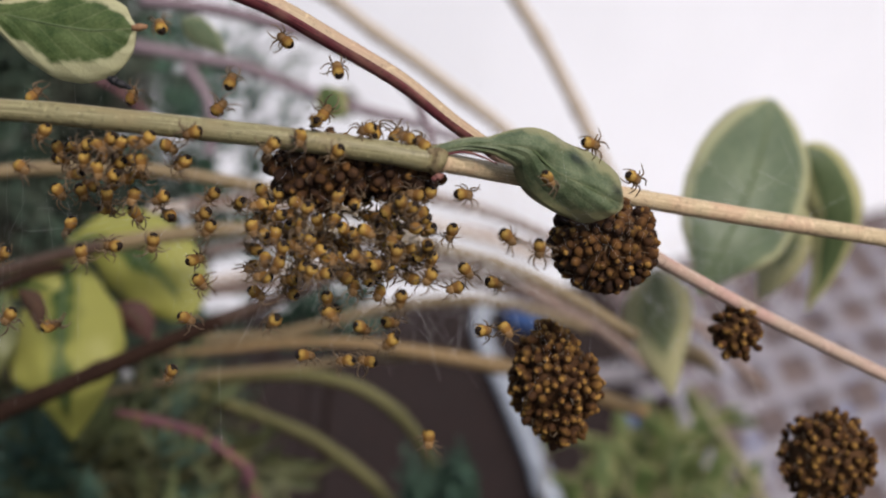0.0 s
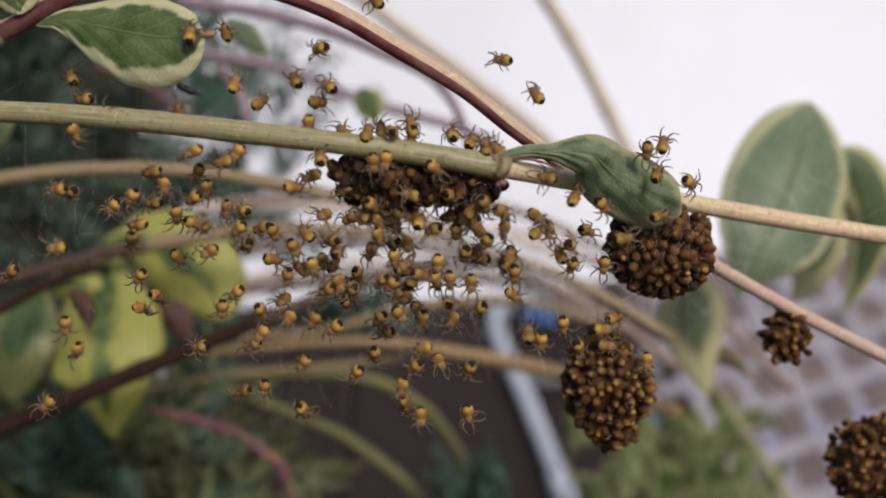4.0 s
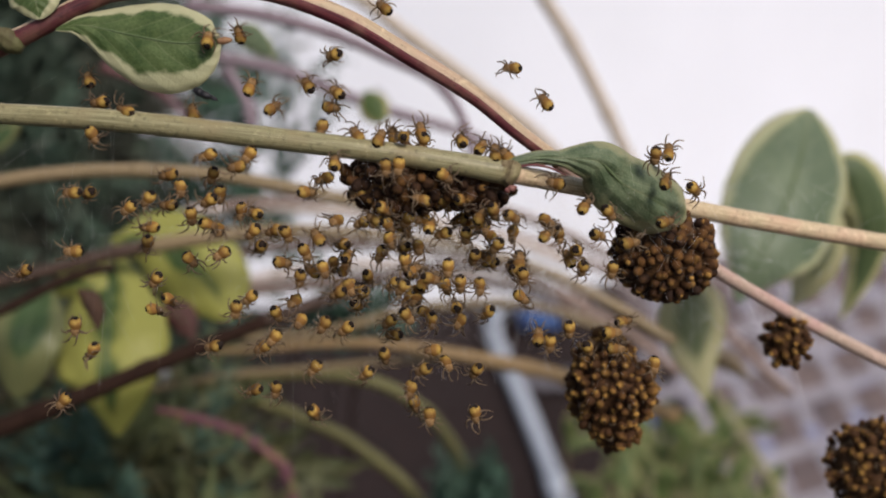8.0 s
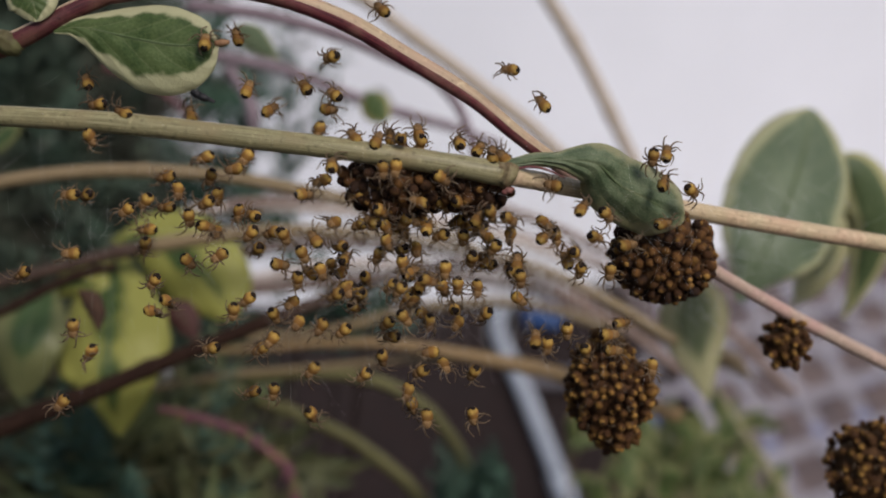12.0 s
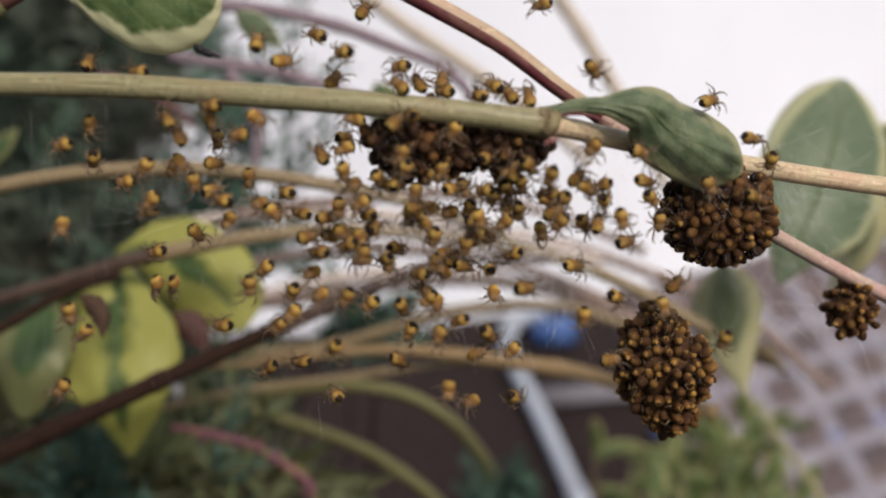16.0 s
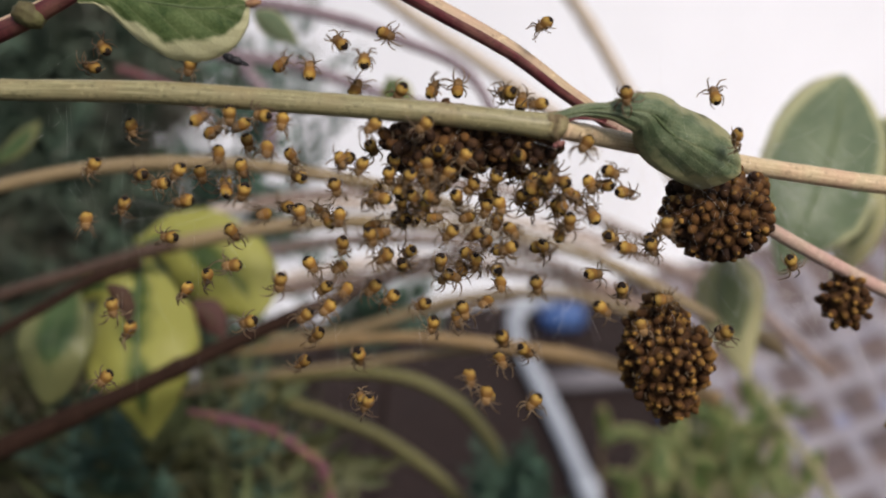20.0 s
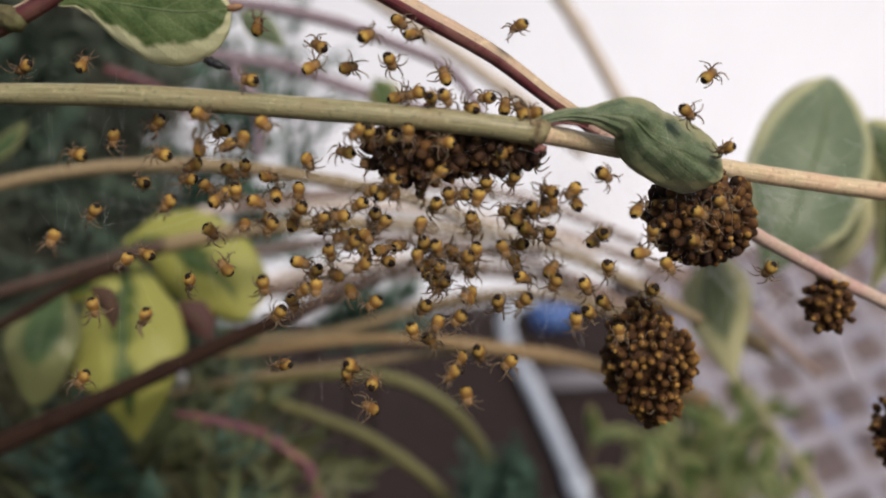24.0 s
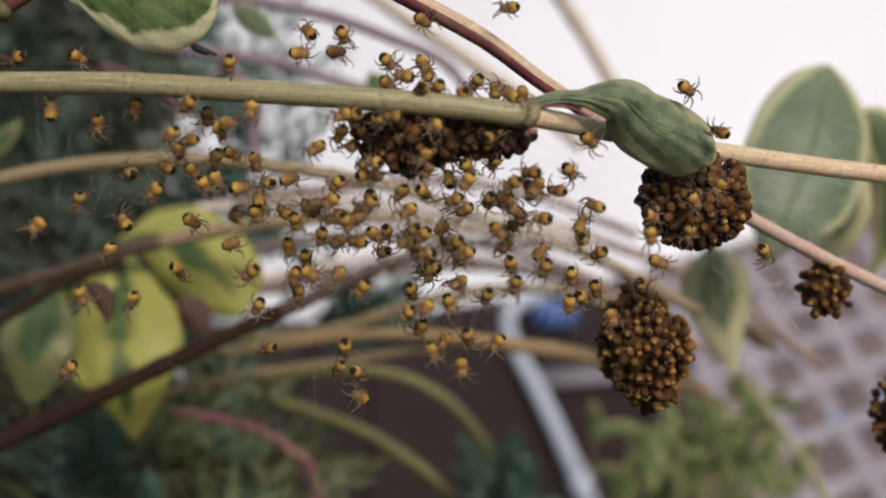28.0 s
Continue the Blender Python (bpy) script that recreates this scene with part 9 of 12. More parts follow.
    walk(SWARM[100], way([(0, -10.15, 117.85, 0.86, 156), (1, -10.30, 117.85, 1.21, 212), (2, -11.03, 117.85, 1.86, 236), (4.5, -13.35, 117.85, -0.32, 297), (12.2, -13.35, 117.85, -0.32, 297), (14.5, -11.84, 117.85, 0.95, 276), (15, -12.06, 117.85, 0.96, 271), (16, -12.09, 117.85, 0.89, 266), (18, -11.92, 117.85, 0.98, 266), (19, -12.04, 117.85, 0.61, 251), (20, -10.81, 117.85, 1.67, 236), (21.3, -10.81, 117.85, 1.67, 236), (23.5, -12.87, 117.85, 0.38, 256), (24, -12.71, 117.85, 0.24, 261), (25, -12.73, 117.85, 0.35, 270), (26, -13.12, 117.85, 0.28, 270), (27, -12.77, 117.85, 0.34, 228), (28, -12.71, 117.85, 0.37, 185)], -2, 0))
    walk(SWARM[101], way([(0, -10.89, 119.21, -0.64, 178), (1, -12.52, 119.21, 0.02, 198), (2, -13.62, 119.21, -3.05, 222), (4.5, -14.06, 119.21, -2.87, 283), (12.2, -14.06, 119.21, -2.87, 283), (14.5, -13.92, 119.21, -2.97, 226), (15, -14.10, 119.21, -2.86, 213), (16, -14.10, 119.21, -2.85, 198), (17, -14.02, 119.21, -2.82, 198), (18, -13.87, 119.21, -2.60, 198), (20, -14.01, 119.21, -2.63, 283), (21.3, -14.01, 119.21, -2.63, 283), (23.5, -13.72, 119.21, -2.99, 299), (24, -13.52, 119.21, -2.94, 303), (25, -13.54, 119.21, -2.66, 310), (26, -13.97, 119.21, -2.87, 310), (27, -13.26, 119.21, -2.70, 292), (28, -13.35, 119.21, -2.61, 274)], -20, -41))
    walk(SWARM[102], way([(0, -8.94, 119.27, 0.59, 256), (1, -9.47, 119.27, -0.30, 217), (2, -9.93, 119.27, -0.98, 237), (4.5, -11.74, 119.27, -2.05, 287), (12.2, -11.74, 119.27, -2.05, 287), (14.5, -11.81, 119.27, -1.48, 307), (15, -11.98, 119.27, -1.37, 312), (16, -12.00, 119.27, -1.33, 317), (17, -11.91, 119.27, -1.36, 317), (18, -11.84, 119.27, -1.13, 317), (19, -11.96, 119.27, -1.40, 290), (20, -14.16, 119.27, 0.03, 262), (21.3, -14.16, 119.27, 0.03, 262), (23.5, -13.68, 119.27, 0.19, 247), (24, -13.97, 119.27, 0.05, 243), (25, -13.72, 119.27, 0.06, 236), (26, -13.86, 119.27, -0.01, 236), (27, -13.80, 119.27, 0.08, 248), (28, -13.75, 119.27, -0.01, 259)], 15, -17))
    walk(SWARM[103], way([(0, -9.28, 123.62, 1.54, 321), (1, -9.68, 123.62, 1.13, 376), (4.5, -11.02, 123.62, -1.66, 291), (12.2, -11.02, 123.62, -1.66, 291), (14.5, -11.42, 123.62, -1.81, 277), (15, -11.65, 123.62, -1.58, 274), (16, -11.67, 123.62, -1.62, 270), (17, -11.53, 123.62, -1.68, 270), (18, -11.40, 123.62, -1.58, 270), (19, -11.47, 123.62, -1.87, 262), (20, -11.37, 123.62, -1.95, 254), (21, -10.67, 123.62, -2.03, 254), (21.5, -10.98, 123.62, -1.89, 251), (23.5, -12.82, 123.62, -1.33, 217), (24, -12.66, 123.62, -1.45, 208), (25, -12.53, 123.62, -1.14, 191), (26, -12.76, 123.62, -1.20, 191), (27, -12.41, 123.62, -1.02, 197), (28, -12.50, 123.62, -0.93, 203)], 33, 22))
    walk(SWARM[104], way([(0, -6.90, 124.32, -2.08, 146), (1, -7.11, 124.32, -1.85, 231), (4.5, -7.61, 124.32, -2.82, 265), (12.2, -7.61, 124.32, -2.82, 265), (14.5, -7.33, 124.32, -2.87, 310), (15, -7.61, 124.32, -2.68, 319), (16, -7.61, 124.32, -2.65, 331), (18, -7.34, 124.32, -2.56, 331), (20, -7.19, 124.32, -0.12, 416), (21.3, -7.19, 124.32, -0.12, 416), (23.5, -7.29, 124.32, -2.63, 365), (24, -7.23, 124.32, -2.47, 354), (25, -7.35, 124.32, -2.37, 331), (26, -7.52, 124.32, -2.57, 331), (27, -7.22, 124.32, -2.41, 288), (28, -7.47, 124.32, -2.43, 246)], -38, 22))
    walk(SWARM[105], way([(0, -7.06, 121.11, 0.27, 155), (1, -7.50, 121.11, 0.18, 191), (4.5, -9.33, 121.11, -3.60, 173), (12.2, -9.33, 121.11, -3.60, 173), (14.5, -10.24, 121.11, -4.01, 181), (15, -10.39, 121.11, -3.83, 183), (16, -10.46, 121.11, -3.75, 185), (17, -10.40, 121.11, -3.87, 185), (18, -10.28, 121.11, -3.64, 185), (19, -10.31, 121.11, -3.94, 202), (20, -10.20, 121.11, -3.77, 220), (21, -10.15, 121.11, -3.69, 220), (21.5, -10.62, 121.11, -3.44, 225), (25, -9.79, 121.11, -2.23, 305), (25.5, -9.56, 121.11, -0.83, 305), (26, -9.45, 121.11, -1.59, 305), (26.5, -8.74, 121.11, -1.08, 284), (28, -5.75, 121.11, 1.02, 220)], -5, 41))
    walk(SWARM[106], way([(0, -7.96, 116.25, -0.85, 262), (1, -8.15, 116.25, -1.13, 260), (4.5, -10.04, 116.25, -4.15, 222), (12.2, -10.04, 116.25, -4.15, 222), (14.5, -11.12, 116.25, -2.58, 217), (15, -11.30, 116.25, -2.41, 216), (16, -11.34, 116.25, -2.37, 215), (17, -11.25, 116.25, -2.40, 215), (18, -11.18, 116.25, -2.17, 215), (19, -11.27, 116.25, -2.54, 258), (20, -11.11, 116.25, -2.01, 300), (21.3, -11.11, 116.25, -2.01, 300), (23.5, -11.28, 116.25, -2.13, 249), (24, -11.06, 116.25, -2.13, 238), (25, -10.96, 116.25, -1.83, 215), (26, -11.19, 116.25, -1.98, 215), (27, -10.66, 116.25, -1.70, 258), (28, -10.75, 116.25, -1.62, 300)], -14, -38))
    walk(SWARM[107], way([(0, -7.17, 122.10, -2.96, 193), (1, -6.98, 122.10, -2.90, 184), (4.5, -8.05, 122.10, -4.36, 238), (12.2, -8.05, 122.10, -4.36, 238), (14.5, -8.08, 122.10, -3.92, 228), (15, -8.30, 122.10, -3.68, 226), (16, -8.33, 122.10, -3.68, 223), (17, -8.19, 122.10, -3.81, 223), (18, -8.13, 122.10, -3.41, 223), (20, -7.79, 122.10, -3.42, 215), (21.3, -7.79, 122.10, -3.42, 215), (23.5, -8.17, 122.10, -3.94, 164), (24, -8.12, 122.10, -3.94, 153), (25, -7.71, 122.10, -4.03, 130), (26, -7.90, 122.10, -4.53, 130), (27, -7.49, 122.10, -4.50, 166), (28, -7.70, 122.10, -4.35, 201)], -39, -6))
    walk(SWARM[108], way([(0, -11.50, 121.61, -2.49, 225), (1, -14.03, 121.61, -3.09, 224), (2, -13.78, 121.61, -4.51, 226), (4.5, -14.90, 121.61, -5.30, 233), (12.2, -14.90, 121.61, -5.30, 233), (14.5, -14.69, 121.61, -4.91, 221), (15, -15.01, 121.61, -4.70, 218), (16, -15.15, 121.61, -4.72, 215), (17, -14.91, 121.61, -4.78, 215), (18, -14.56, 121.61, -4.62, 215), (20, -14.60, 121.61, -4.75, 220), (21.3, -14.60, 121.61, -4.75, 220), (24, -13.27, 121.61, -5.05, 158), (25, -12.68, 121.61, -4.16, 135), (26, -12.81, 121.61, -3.87, 135), (27, -11.94, 121.61, -3.41, 178), (28, -12.06, 121.61, -3.30, 220)], 49, 9))
    walk(SWARM[109], way([(0, -17.24, 122.93, -1.66, 11), (1, -16.24, 122.93, -3.39, 14), (2, -19.93, 122.93, -4.34, -10), (4.5, -16.78, 122.93, -6.50, -70), (12.2, -16.78, 122.93, -6.50, -70), (14.5, -16.60, 122.93, -6.47, -107), (15, -16.98, 122.93, -6.28, -115), (16, -17.02, 122.93, -6.29, -125), (17, -16.76, 122.93, -6.33, -125), (18, -16.53, 122.93, -6.05, -125), (20, -16.18, 122.93, -6.62, -149), (21.3, -16.18, 122.93, -6.62, -149), (24, -15.23, 122.93, -4.66, -141), (25, -15.22, 122.93, -4.38, -138), (26, -15.73, 122.93, -4.67, -138), (27, -14.97, 122.93, -4.57, -116), (28, -15.24, 122.93, -4.53, -95)], -19, 9))
    walk(SWARM[110], way([(0, -9.83, 118.63, -1.82, 257), (1, -9.44, 118.63, -4.72, 191), (2, -11.18, 118.63, -5.26, 202), (4.5, -13.99, 118.63, -7.10, 230), (12.2, -13.99, 118.63, -7.10, 230), (14.5, -13.84, 118.63, -6.72, 212), (15, -14.05, 118.63, -6.73, 208), (16, -14.20, 118.63, -6.65, 203), (18, -13.89, 118.63, -6.46, 203), (20, -13.87, 118.63, -6.86, 217), (21.3, -13.87, 118.63, -6.86, 217), (23.5, -11.51, 118.63, -6.63, 267), (24, -11.60, 118.63, -6.77, 278), (25, -11.84, 118.63, -6.42, 301), (26, -12.19, 118.63, -6.53, 301), (27, -11.77, 118.63, -6.33, 260), (28, -11.93, 118.63, -6.30, 220)], 49, -15))
    walk(SWARM[111], way([(0, -8.36, 116.03, -2.23, 232), (1, -8.31, 116.03, -3.54, 257), (2, -8.93, 116.03, -3.65, 251), (4.5, -11.42, 116.03, -7.22, 237), (12.2, -11.42, 116.03, -7.22, 237), (14.5, -9.85, 116.03, -3.61, 250), (15, -10.08, 116.03, -3.41, 253), (16, -10.09, 116.03, -3.37, 256), (17, -10.01, 116.03, -3.45, 256), (18, -9.93, 116.03, -3.22, 256), (19, -10.01, 116.03, -3.63, 234), (20, -9.88, 116.03, -3.87, 212), (21.3, -9.88, 116.03, -3.87, 212), (23.5, -10.71, 116.03, -4.69, 211), (24, -10.25, 116.03, -4.22, 211), (25, -10.00, 116.03, -3.56, 211), (26, -10.16, 116.03, -3.60, 211), (27, -9.80, 116.03, -3.33, 188), (28, -9.72, 116.03, -3.32, 166)], 15, -32))
    walk(SWARM[112], way([(0, -7.74, 121.01, -3.68, 187), (1, -8.89, 121.01, -6.24, 262), (2, -9.46, 121.01, -7.87, 250), (4.5, -9.66, 121.01, -7.92, 223), (12.2, -9.66, 121.01, -7.92, 223), (14.5, -9.68, 121.01, -7.84, 219), (15, -9.81, 121.01, -7.64, 218), (16, -9.92, 121.01, -7.66, 217), (17, -9.85, 121.01, -7.66, 217), (18, -9.70, 121.01, -7.45, 217), (19, -9.70, 121.01, -7.85, 221), (20, -9.71, 121.01, -7.75, 225), (21, -9.59, 121.01, -8.07, 225), (21.5, -9.92, 121.01, -7.75, 230), (24, -6.03, 121.01, -10.70, 287), (25, -5.62, 121.01, -10.30, 310), (26, -5.75, 121.01, -10.50, 310), (27, -5.64, 121.01, -10.43, 268), (28, -5.75, 121.01, -10.34, 225)], -6, -11))
    walk(SWARM[113], way([(0, -9.76, 116.62, -3.27, 175), (1, -13.03, 116.62, -5.69, 226), (2, -14.62, 116.62, -4.97, 227), (4.5, -16.19, 116.62, -8.50, 231), (12.2, -16.19, 116.62, -8.50, 231), (14.5, -16.08, 116.62, -7.85, 228), (15, -16.43, 116.62, -8.16, 227), (16, -16.34, 116.62, -8.07, 226), (17, -16.23, 116.62, -7.82, 226), (18, -16.02, 116.62, -7.76, 226), (20, -15.29, 116.62, -8.30, 222), (21.3, -15.29, 116.62, -8.30, 222), (24, -14.58, 116.62, -6.10, 267), (25, -14.61, 116.62, -5.95, 283), (26, -14.64, 116.62, -6.37, 283), (27, -14.11, 116.62, -6.16, 304), (28, -14.24, 116.62, -6.06, 325)], 19, -9))
    walk(SWARM[114], way([(0, -16.60, 122.34, -3.86, 309), (1, -16.17, 122.34, -5.94, 224), (2, -15.65, 122.34, -7.15, 220), (4.5, -18.12, 122.34, -9.88, 210), (12.2, -18.12, 122.34, -9.88, 210), (14.5, -17.89, 122.34, -9.36, 223), (15, -18.20, 122.34, -9.29, 226), (16, -18.41, 122.34, -9.36, 229), (17, -18.21, 122.34, -9.25, 229), (18, -17.74, 122.34, -9.32, 229), (18.5, -18.52, 122.34, -9.74, 226), (20, -18.14, 122.34, -9.24, 217), (21.3, -18.14, 122.34, -9.24, 217), (23.5, -16.56, 122.34, -6.38, 213), (24, -16.40, 122.34, -6.43, 213), (25, -16.46, 122.34, -6.23, 211), (26, -16.75, 122.34, -6.39, 211), (27, -16.07, 122.34, -6.16, 231), (28, -16.34, 122.34, -6.21, 251)], 8, 5))
    walk(SWARM[115], way([(0, -4.29, 122.65, -5.68, 268), (1, -4.20, 122.65, -5.81, 298), (2, -4.43, 122.65, -5.88, 273), (4.5, -5.35, 122.65, -7.34, 213), (12.2, -5.35, 122.65, -7.34, 213), (14.5, -5.09, 122.65, -5.39, 182), (15, -5.30, 122.65, -5.18, 175), (16, -5.40, 122.65, -5.28, 167), (17, -5.35, 122.65, -5.33, 167), (18, -5.20, 122.65, -5.20, 167), (19, -5.16, 122.65, -5.70, 210), (20, -4.87, 122.65, -4.64, 252), (21.3, -4.87, 122.65, -4.64, 252), (23.5, -3.36, 122.65, -4.99, 247), (24, -3.28, 122.65, -4.90, 246), (25, -3.42, 122.65, -4.79, 244), (26, -3.66, 122.65, -5.00, 244), (27, -3.50, 122.65, -4.98, 218), (28, -3.62, 122.65, -4.97, 191)], -13, 18))
    walk(SWARM[116], way([(0, -4.39, 119.18, -3.16, 195), (1, -2.82, 119.18, -3.99, 225), (2, -1.45, 119.18, -5.73, 249), (4.5, -3.54, 119.18, -6.58, 310), (12.2, -3.54, 119.18, -6.58, 310), (14.5, -3.76, 119.18, -7.14, 252), (15, -3.92, 119.18, -6.88, 240), (16, -4.68, 119.18, -7.38, 225), (17, -4.67, 119.18, -7.14, 225), (18, -3.75, 119.18, -7.35, 225), (19, -3.53, 119.18, -9.00, 256), (20, -2.93, 119.18, -9.19, 288), (21.3, -1.60, 119.18, -10.05, 288), (23.5, -1.32, 119.18, -9.56, 237), (24, -1.63, 119.18, -9.55, 226), (25, -1.69, 119.18, -9.56, 203), (26, -1.74, 119.18, -9.69, 203), (27, -1.75, 119.18, -9.67, 246), (28, -1.78, 119.18, -9.50, 288)], 0, -11))
    walk(SWARM[117], way([(0, -4.05, 123.99, -1.63, 224), (1, -3.96, 123.99, -1.83, 273), (2, -3.95, 123.99, -3.61, 261), (4.5, -3.56, 123.99, -5.12, 231), (12.2, -3.56, 123.99, -5.12, 231), (14.5, -3.88, 123.99, -4.50, 243), (15, -4.09, 123.99, -4.31, 246), (16, -4.12, 123.99, -4.28, 249), (17, -3.98, 123.99, -4.34, 249), (18, -3.89, 123.99, -4.05, 249), (19, -3.88, 123.99, -4.98, 292), (20, -3.84, 123.99, -6.07, 334), (21.3, -3.84, 123.99, -6.07, 334), (23.5, -3.57, 123.99, -6.25, 283), (24, -3.76, 123.99, -6.50, 272), (25, -3.74, 123.99, -6.69, 249), (26, -3.84, 123.99, -6.96, 249), (27, -3.76, 123.99, -6.91, 256), (28, -3.65, 123.99, -6.66, 262)], 11, -24))
    walk(SWARM[118], way([(0, -5.36, 117.06, -3.01, 228), (1, -4.80, 117.06, -1.85, 195), (4.5, -3.85, 117.06, -3.75, 221), (12.2, -3.85, 117.06, -3.75, 221), (14.5, -3.62, 117.06, -2.01, 236), (15, -3.83, 117.06, -2.00, 239), (16, -3.88, 117.06, -2.06, 243), (17, -3.85, 117.06, -2.02, 243), (18, -3.86, 117.06, -1.73, 243), (19, -3.68, 117.06, -2.23, 228), (20, -3.74, 117.06, -1.98, 212), (21, -3.27, 117.06, -2.08, 212), (21.5, -3.90, 117.06, -2.05, 217), (23.5, -3.28, 117.06, -2.95, 263), (25, -3.43, 117.06, -2.99, 297), (26, -3.64, 117.06, -3.12, 297), (27, -3.53, 117.06, -3.17, 254), (28, -3.74, 117.06, -3.12, 212)], -9, 24))
    walk(SWARM[119], way([(0, -0.40, 123.98, -3.63, 127), (1, -0.22, 123.98, -3.90, 191), (2, -1.27, 123.98, -6.87, 215), (4.5, -1.20, 123.98, -7.31, 276), (12.2, -1.20, 123.98, -7.31, 276), (15.5, -1.51, 123.98, -4.92, 356), (16, -1.48, 123.98, -4.76, 358), (17, -1.18, 123.98, -4.98, 358), (18, -1.62, 123.98, -4.51, 358), (18.5, -1.66, 123.98, -4.71, 337), (20, -1.58, 123.98, -4.79, 273), (21.3, -1.58, 123.98, -4.79, 273), (23.5, -3.60, 123.98, -6.41, 288), (24, -3.53, 123.98, -6.34, 291), (25, -3.63, 123.98, -6.19, 298), (26, -3.77, 123.98, -6.41, 298), (27, -3.56, 123.98, -6.23, 270), (28, -3.75, 123.98, -6.14, 241)], -8, -38))
    walk(SWARM[120], way([(0, -10.74, 119.69, -4.94, 325), (1, -11.83, 119.69, -7.25, 240), (2, -12.17, 119.69, -7.18, 237), (4.5, -12.61, 119.69, -11.72, 231), (12.2, -12.61, 119.69, -11.72, 231), (14.5, -11.58, 119.69, -7.02, 234), (15, -11.89, 119.69, -6.85, 234), (16, -11.95, 119.69, -7.00, 235), (18, -11.61, 119.69, -6.91, 235), (18.5, -12.00, 119.69, -7.35, 232), (20, -11.30, 119.69, -6.74, 224), (21.3, -11.30, 119.69, -6.74, 224), (23.5, -9.38, 119.69, -7.85, 219), (24, -9.54, 119.69, -7.87, 218), (25, -9.73, 119.69, -7.65, 216), (26, -9.97, 119.69, -7.91, 216), (27, -9.67, 119.69, -7.77, 220), (28, -9.84, 119.69, -7.72, 225)], 7, 11))
    walk(SWARM[121], way([(0, -6.53, 122.37, -11.15, 6), (1, -7.96, 122.37, -12.32, -78), (2, -8.03, 122.37, -12.25, -91), (4.5, -7.72, 122.37, -12.44, -126), (12.2, -7.72, 122.37, -12.44, -126), (14.5, -6.20, 122.37, -10.63, -114), (15, -6.29, 122.37, -10.41, -111), (16, -6.60, 122.37, -10.35, -108), (18, -6.37, 122.37, -10.33, -108), (19, -6.27, 122.37, -10.67, -101), (19.5, -6.30, 122.37, -10.30, -98), (20, -5.93, 122.37, -10.57, -94), (21.3, -5.93, 122.37, -10.57, -94), (24, -4.54, 122.37, -11.76, -41), (25, -4.41, 122.37, -11.74, -22), (26, -4.78, 122.37, -11.89, -22), (27, -4.51, 122.37, -11.72, -64), (28, -4.72, 122.37, -11.70, -107)], -12, -28))
    walk(SWARM[122], way([(0, -7.82, 122.28, -5.07, 141), (1, -5.62, 122.28, -7.49, 226), (2, -5.33, 122.28, -9.23, 237), (4.5, -5.79, 122.28, -10.73, 266), (12.2, -5.79, 122.28, -10.73, 266), (15.5, -7.03, 122.28, -8.11, 278), (17, -7.20, 122.28, -8.16, 278), (18, -6.93, 122.28, -8.27, 278), (20, -6.77, 122.28, -8.63, 193), (21.3, -6.77, 122.28, -8.63, 193), (23.5, -4.90, 122.28, -8.65, 211), (24, -4.82, 122.28, -8.58, 216), (25, -5.09, 122.28, -8.33, 224), (26, -5.47, 122.28, -8.54, 224), (27, -4.98, 122.28, -8.29, 246), (28, -5.28, 122.28, -8.28, 269)], -19, 23))
    walk(SWARM[123], way([(0, -20.16, 124.33, -12.82, 253), (1, -20.07, 124.33, -14.41, 295), (2, -19.55, 124.33, -14.34, 270), (4.5, -19.28, 124.33, -14.37, 210), (12.2, -19.28, 124.33, -14.37, 210), (15, -19.49, 124.33, -13.21, 227), (16, -19.81, 124.33, -13.22, 231), (17, -19.40, 124.33, -13.25, 231), (18, -18.71, 124.33, -13.56, 231), (19, -19.10, 124.33, -13.40, 228), (20, -18.86, 124.33, -13.74, 224), (21.3, -18.86, 124.33, -13.74, 224), (23.5, -19.24, 124.33, -14.05, 201), (24, -18.98, 124.33, -13.59, 196), (25, -19.44, 124.33, -13.34, 185), (26, -20.22, 124.33, -13.52, 185), (27, -19.24, 124.33, -13.03, 196), (28, -19.65, 124.33, -13.05, 207)], -9, -53))
    walk(SWARM[124], way([(0, -18.41, 124.26, -7.53, 338), (1, -17.42, 124.26, -11.24, 253), (2, -17.39, 124.26, -11.87, 257), (4.5, -17.13, 124.26, -14.36, 267), (12.2, -17.13, 124.26, -14.36, 267), (14.5, -15.89, 124.26, -12.54, 210), (15, -16.66, 124.26, -12.48, 197), (16, -16.74, 124.26, -12.71, 182), (17, -16.62, 124.26, -12.39, 182), (18, -16.47, 124.26, -11.57, 182), (19, -17.99, 124.26, -11.22, 204), (20, -17.42, 124.26, -11.18, 226), (20.5, -18.03, 124.26, -11.25, 226), (21.3, -17.93, 124.26, -11.56, 226), (24, -17.79, 124.26, -7.70, 288), (25, -17.96, 124.26, -8.04, 311), (26, -17.98, 124.26, -8.27, 311), (27, -16.48, 124.26, -7.86, 289), (28, -16.42, 124.26, -7.92, 267)], 1, -35))
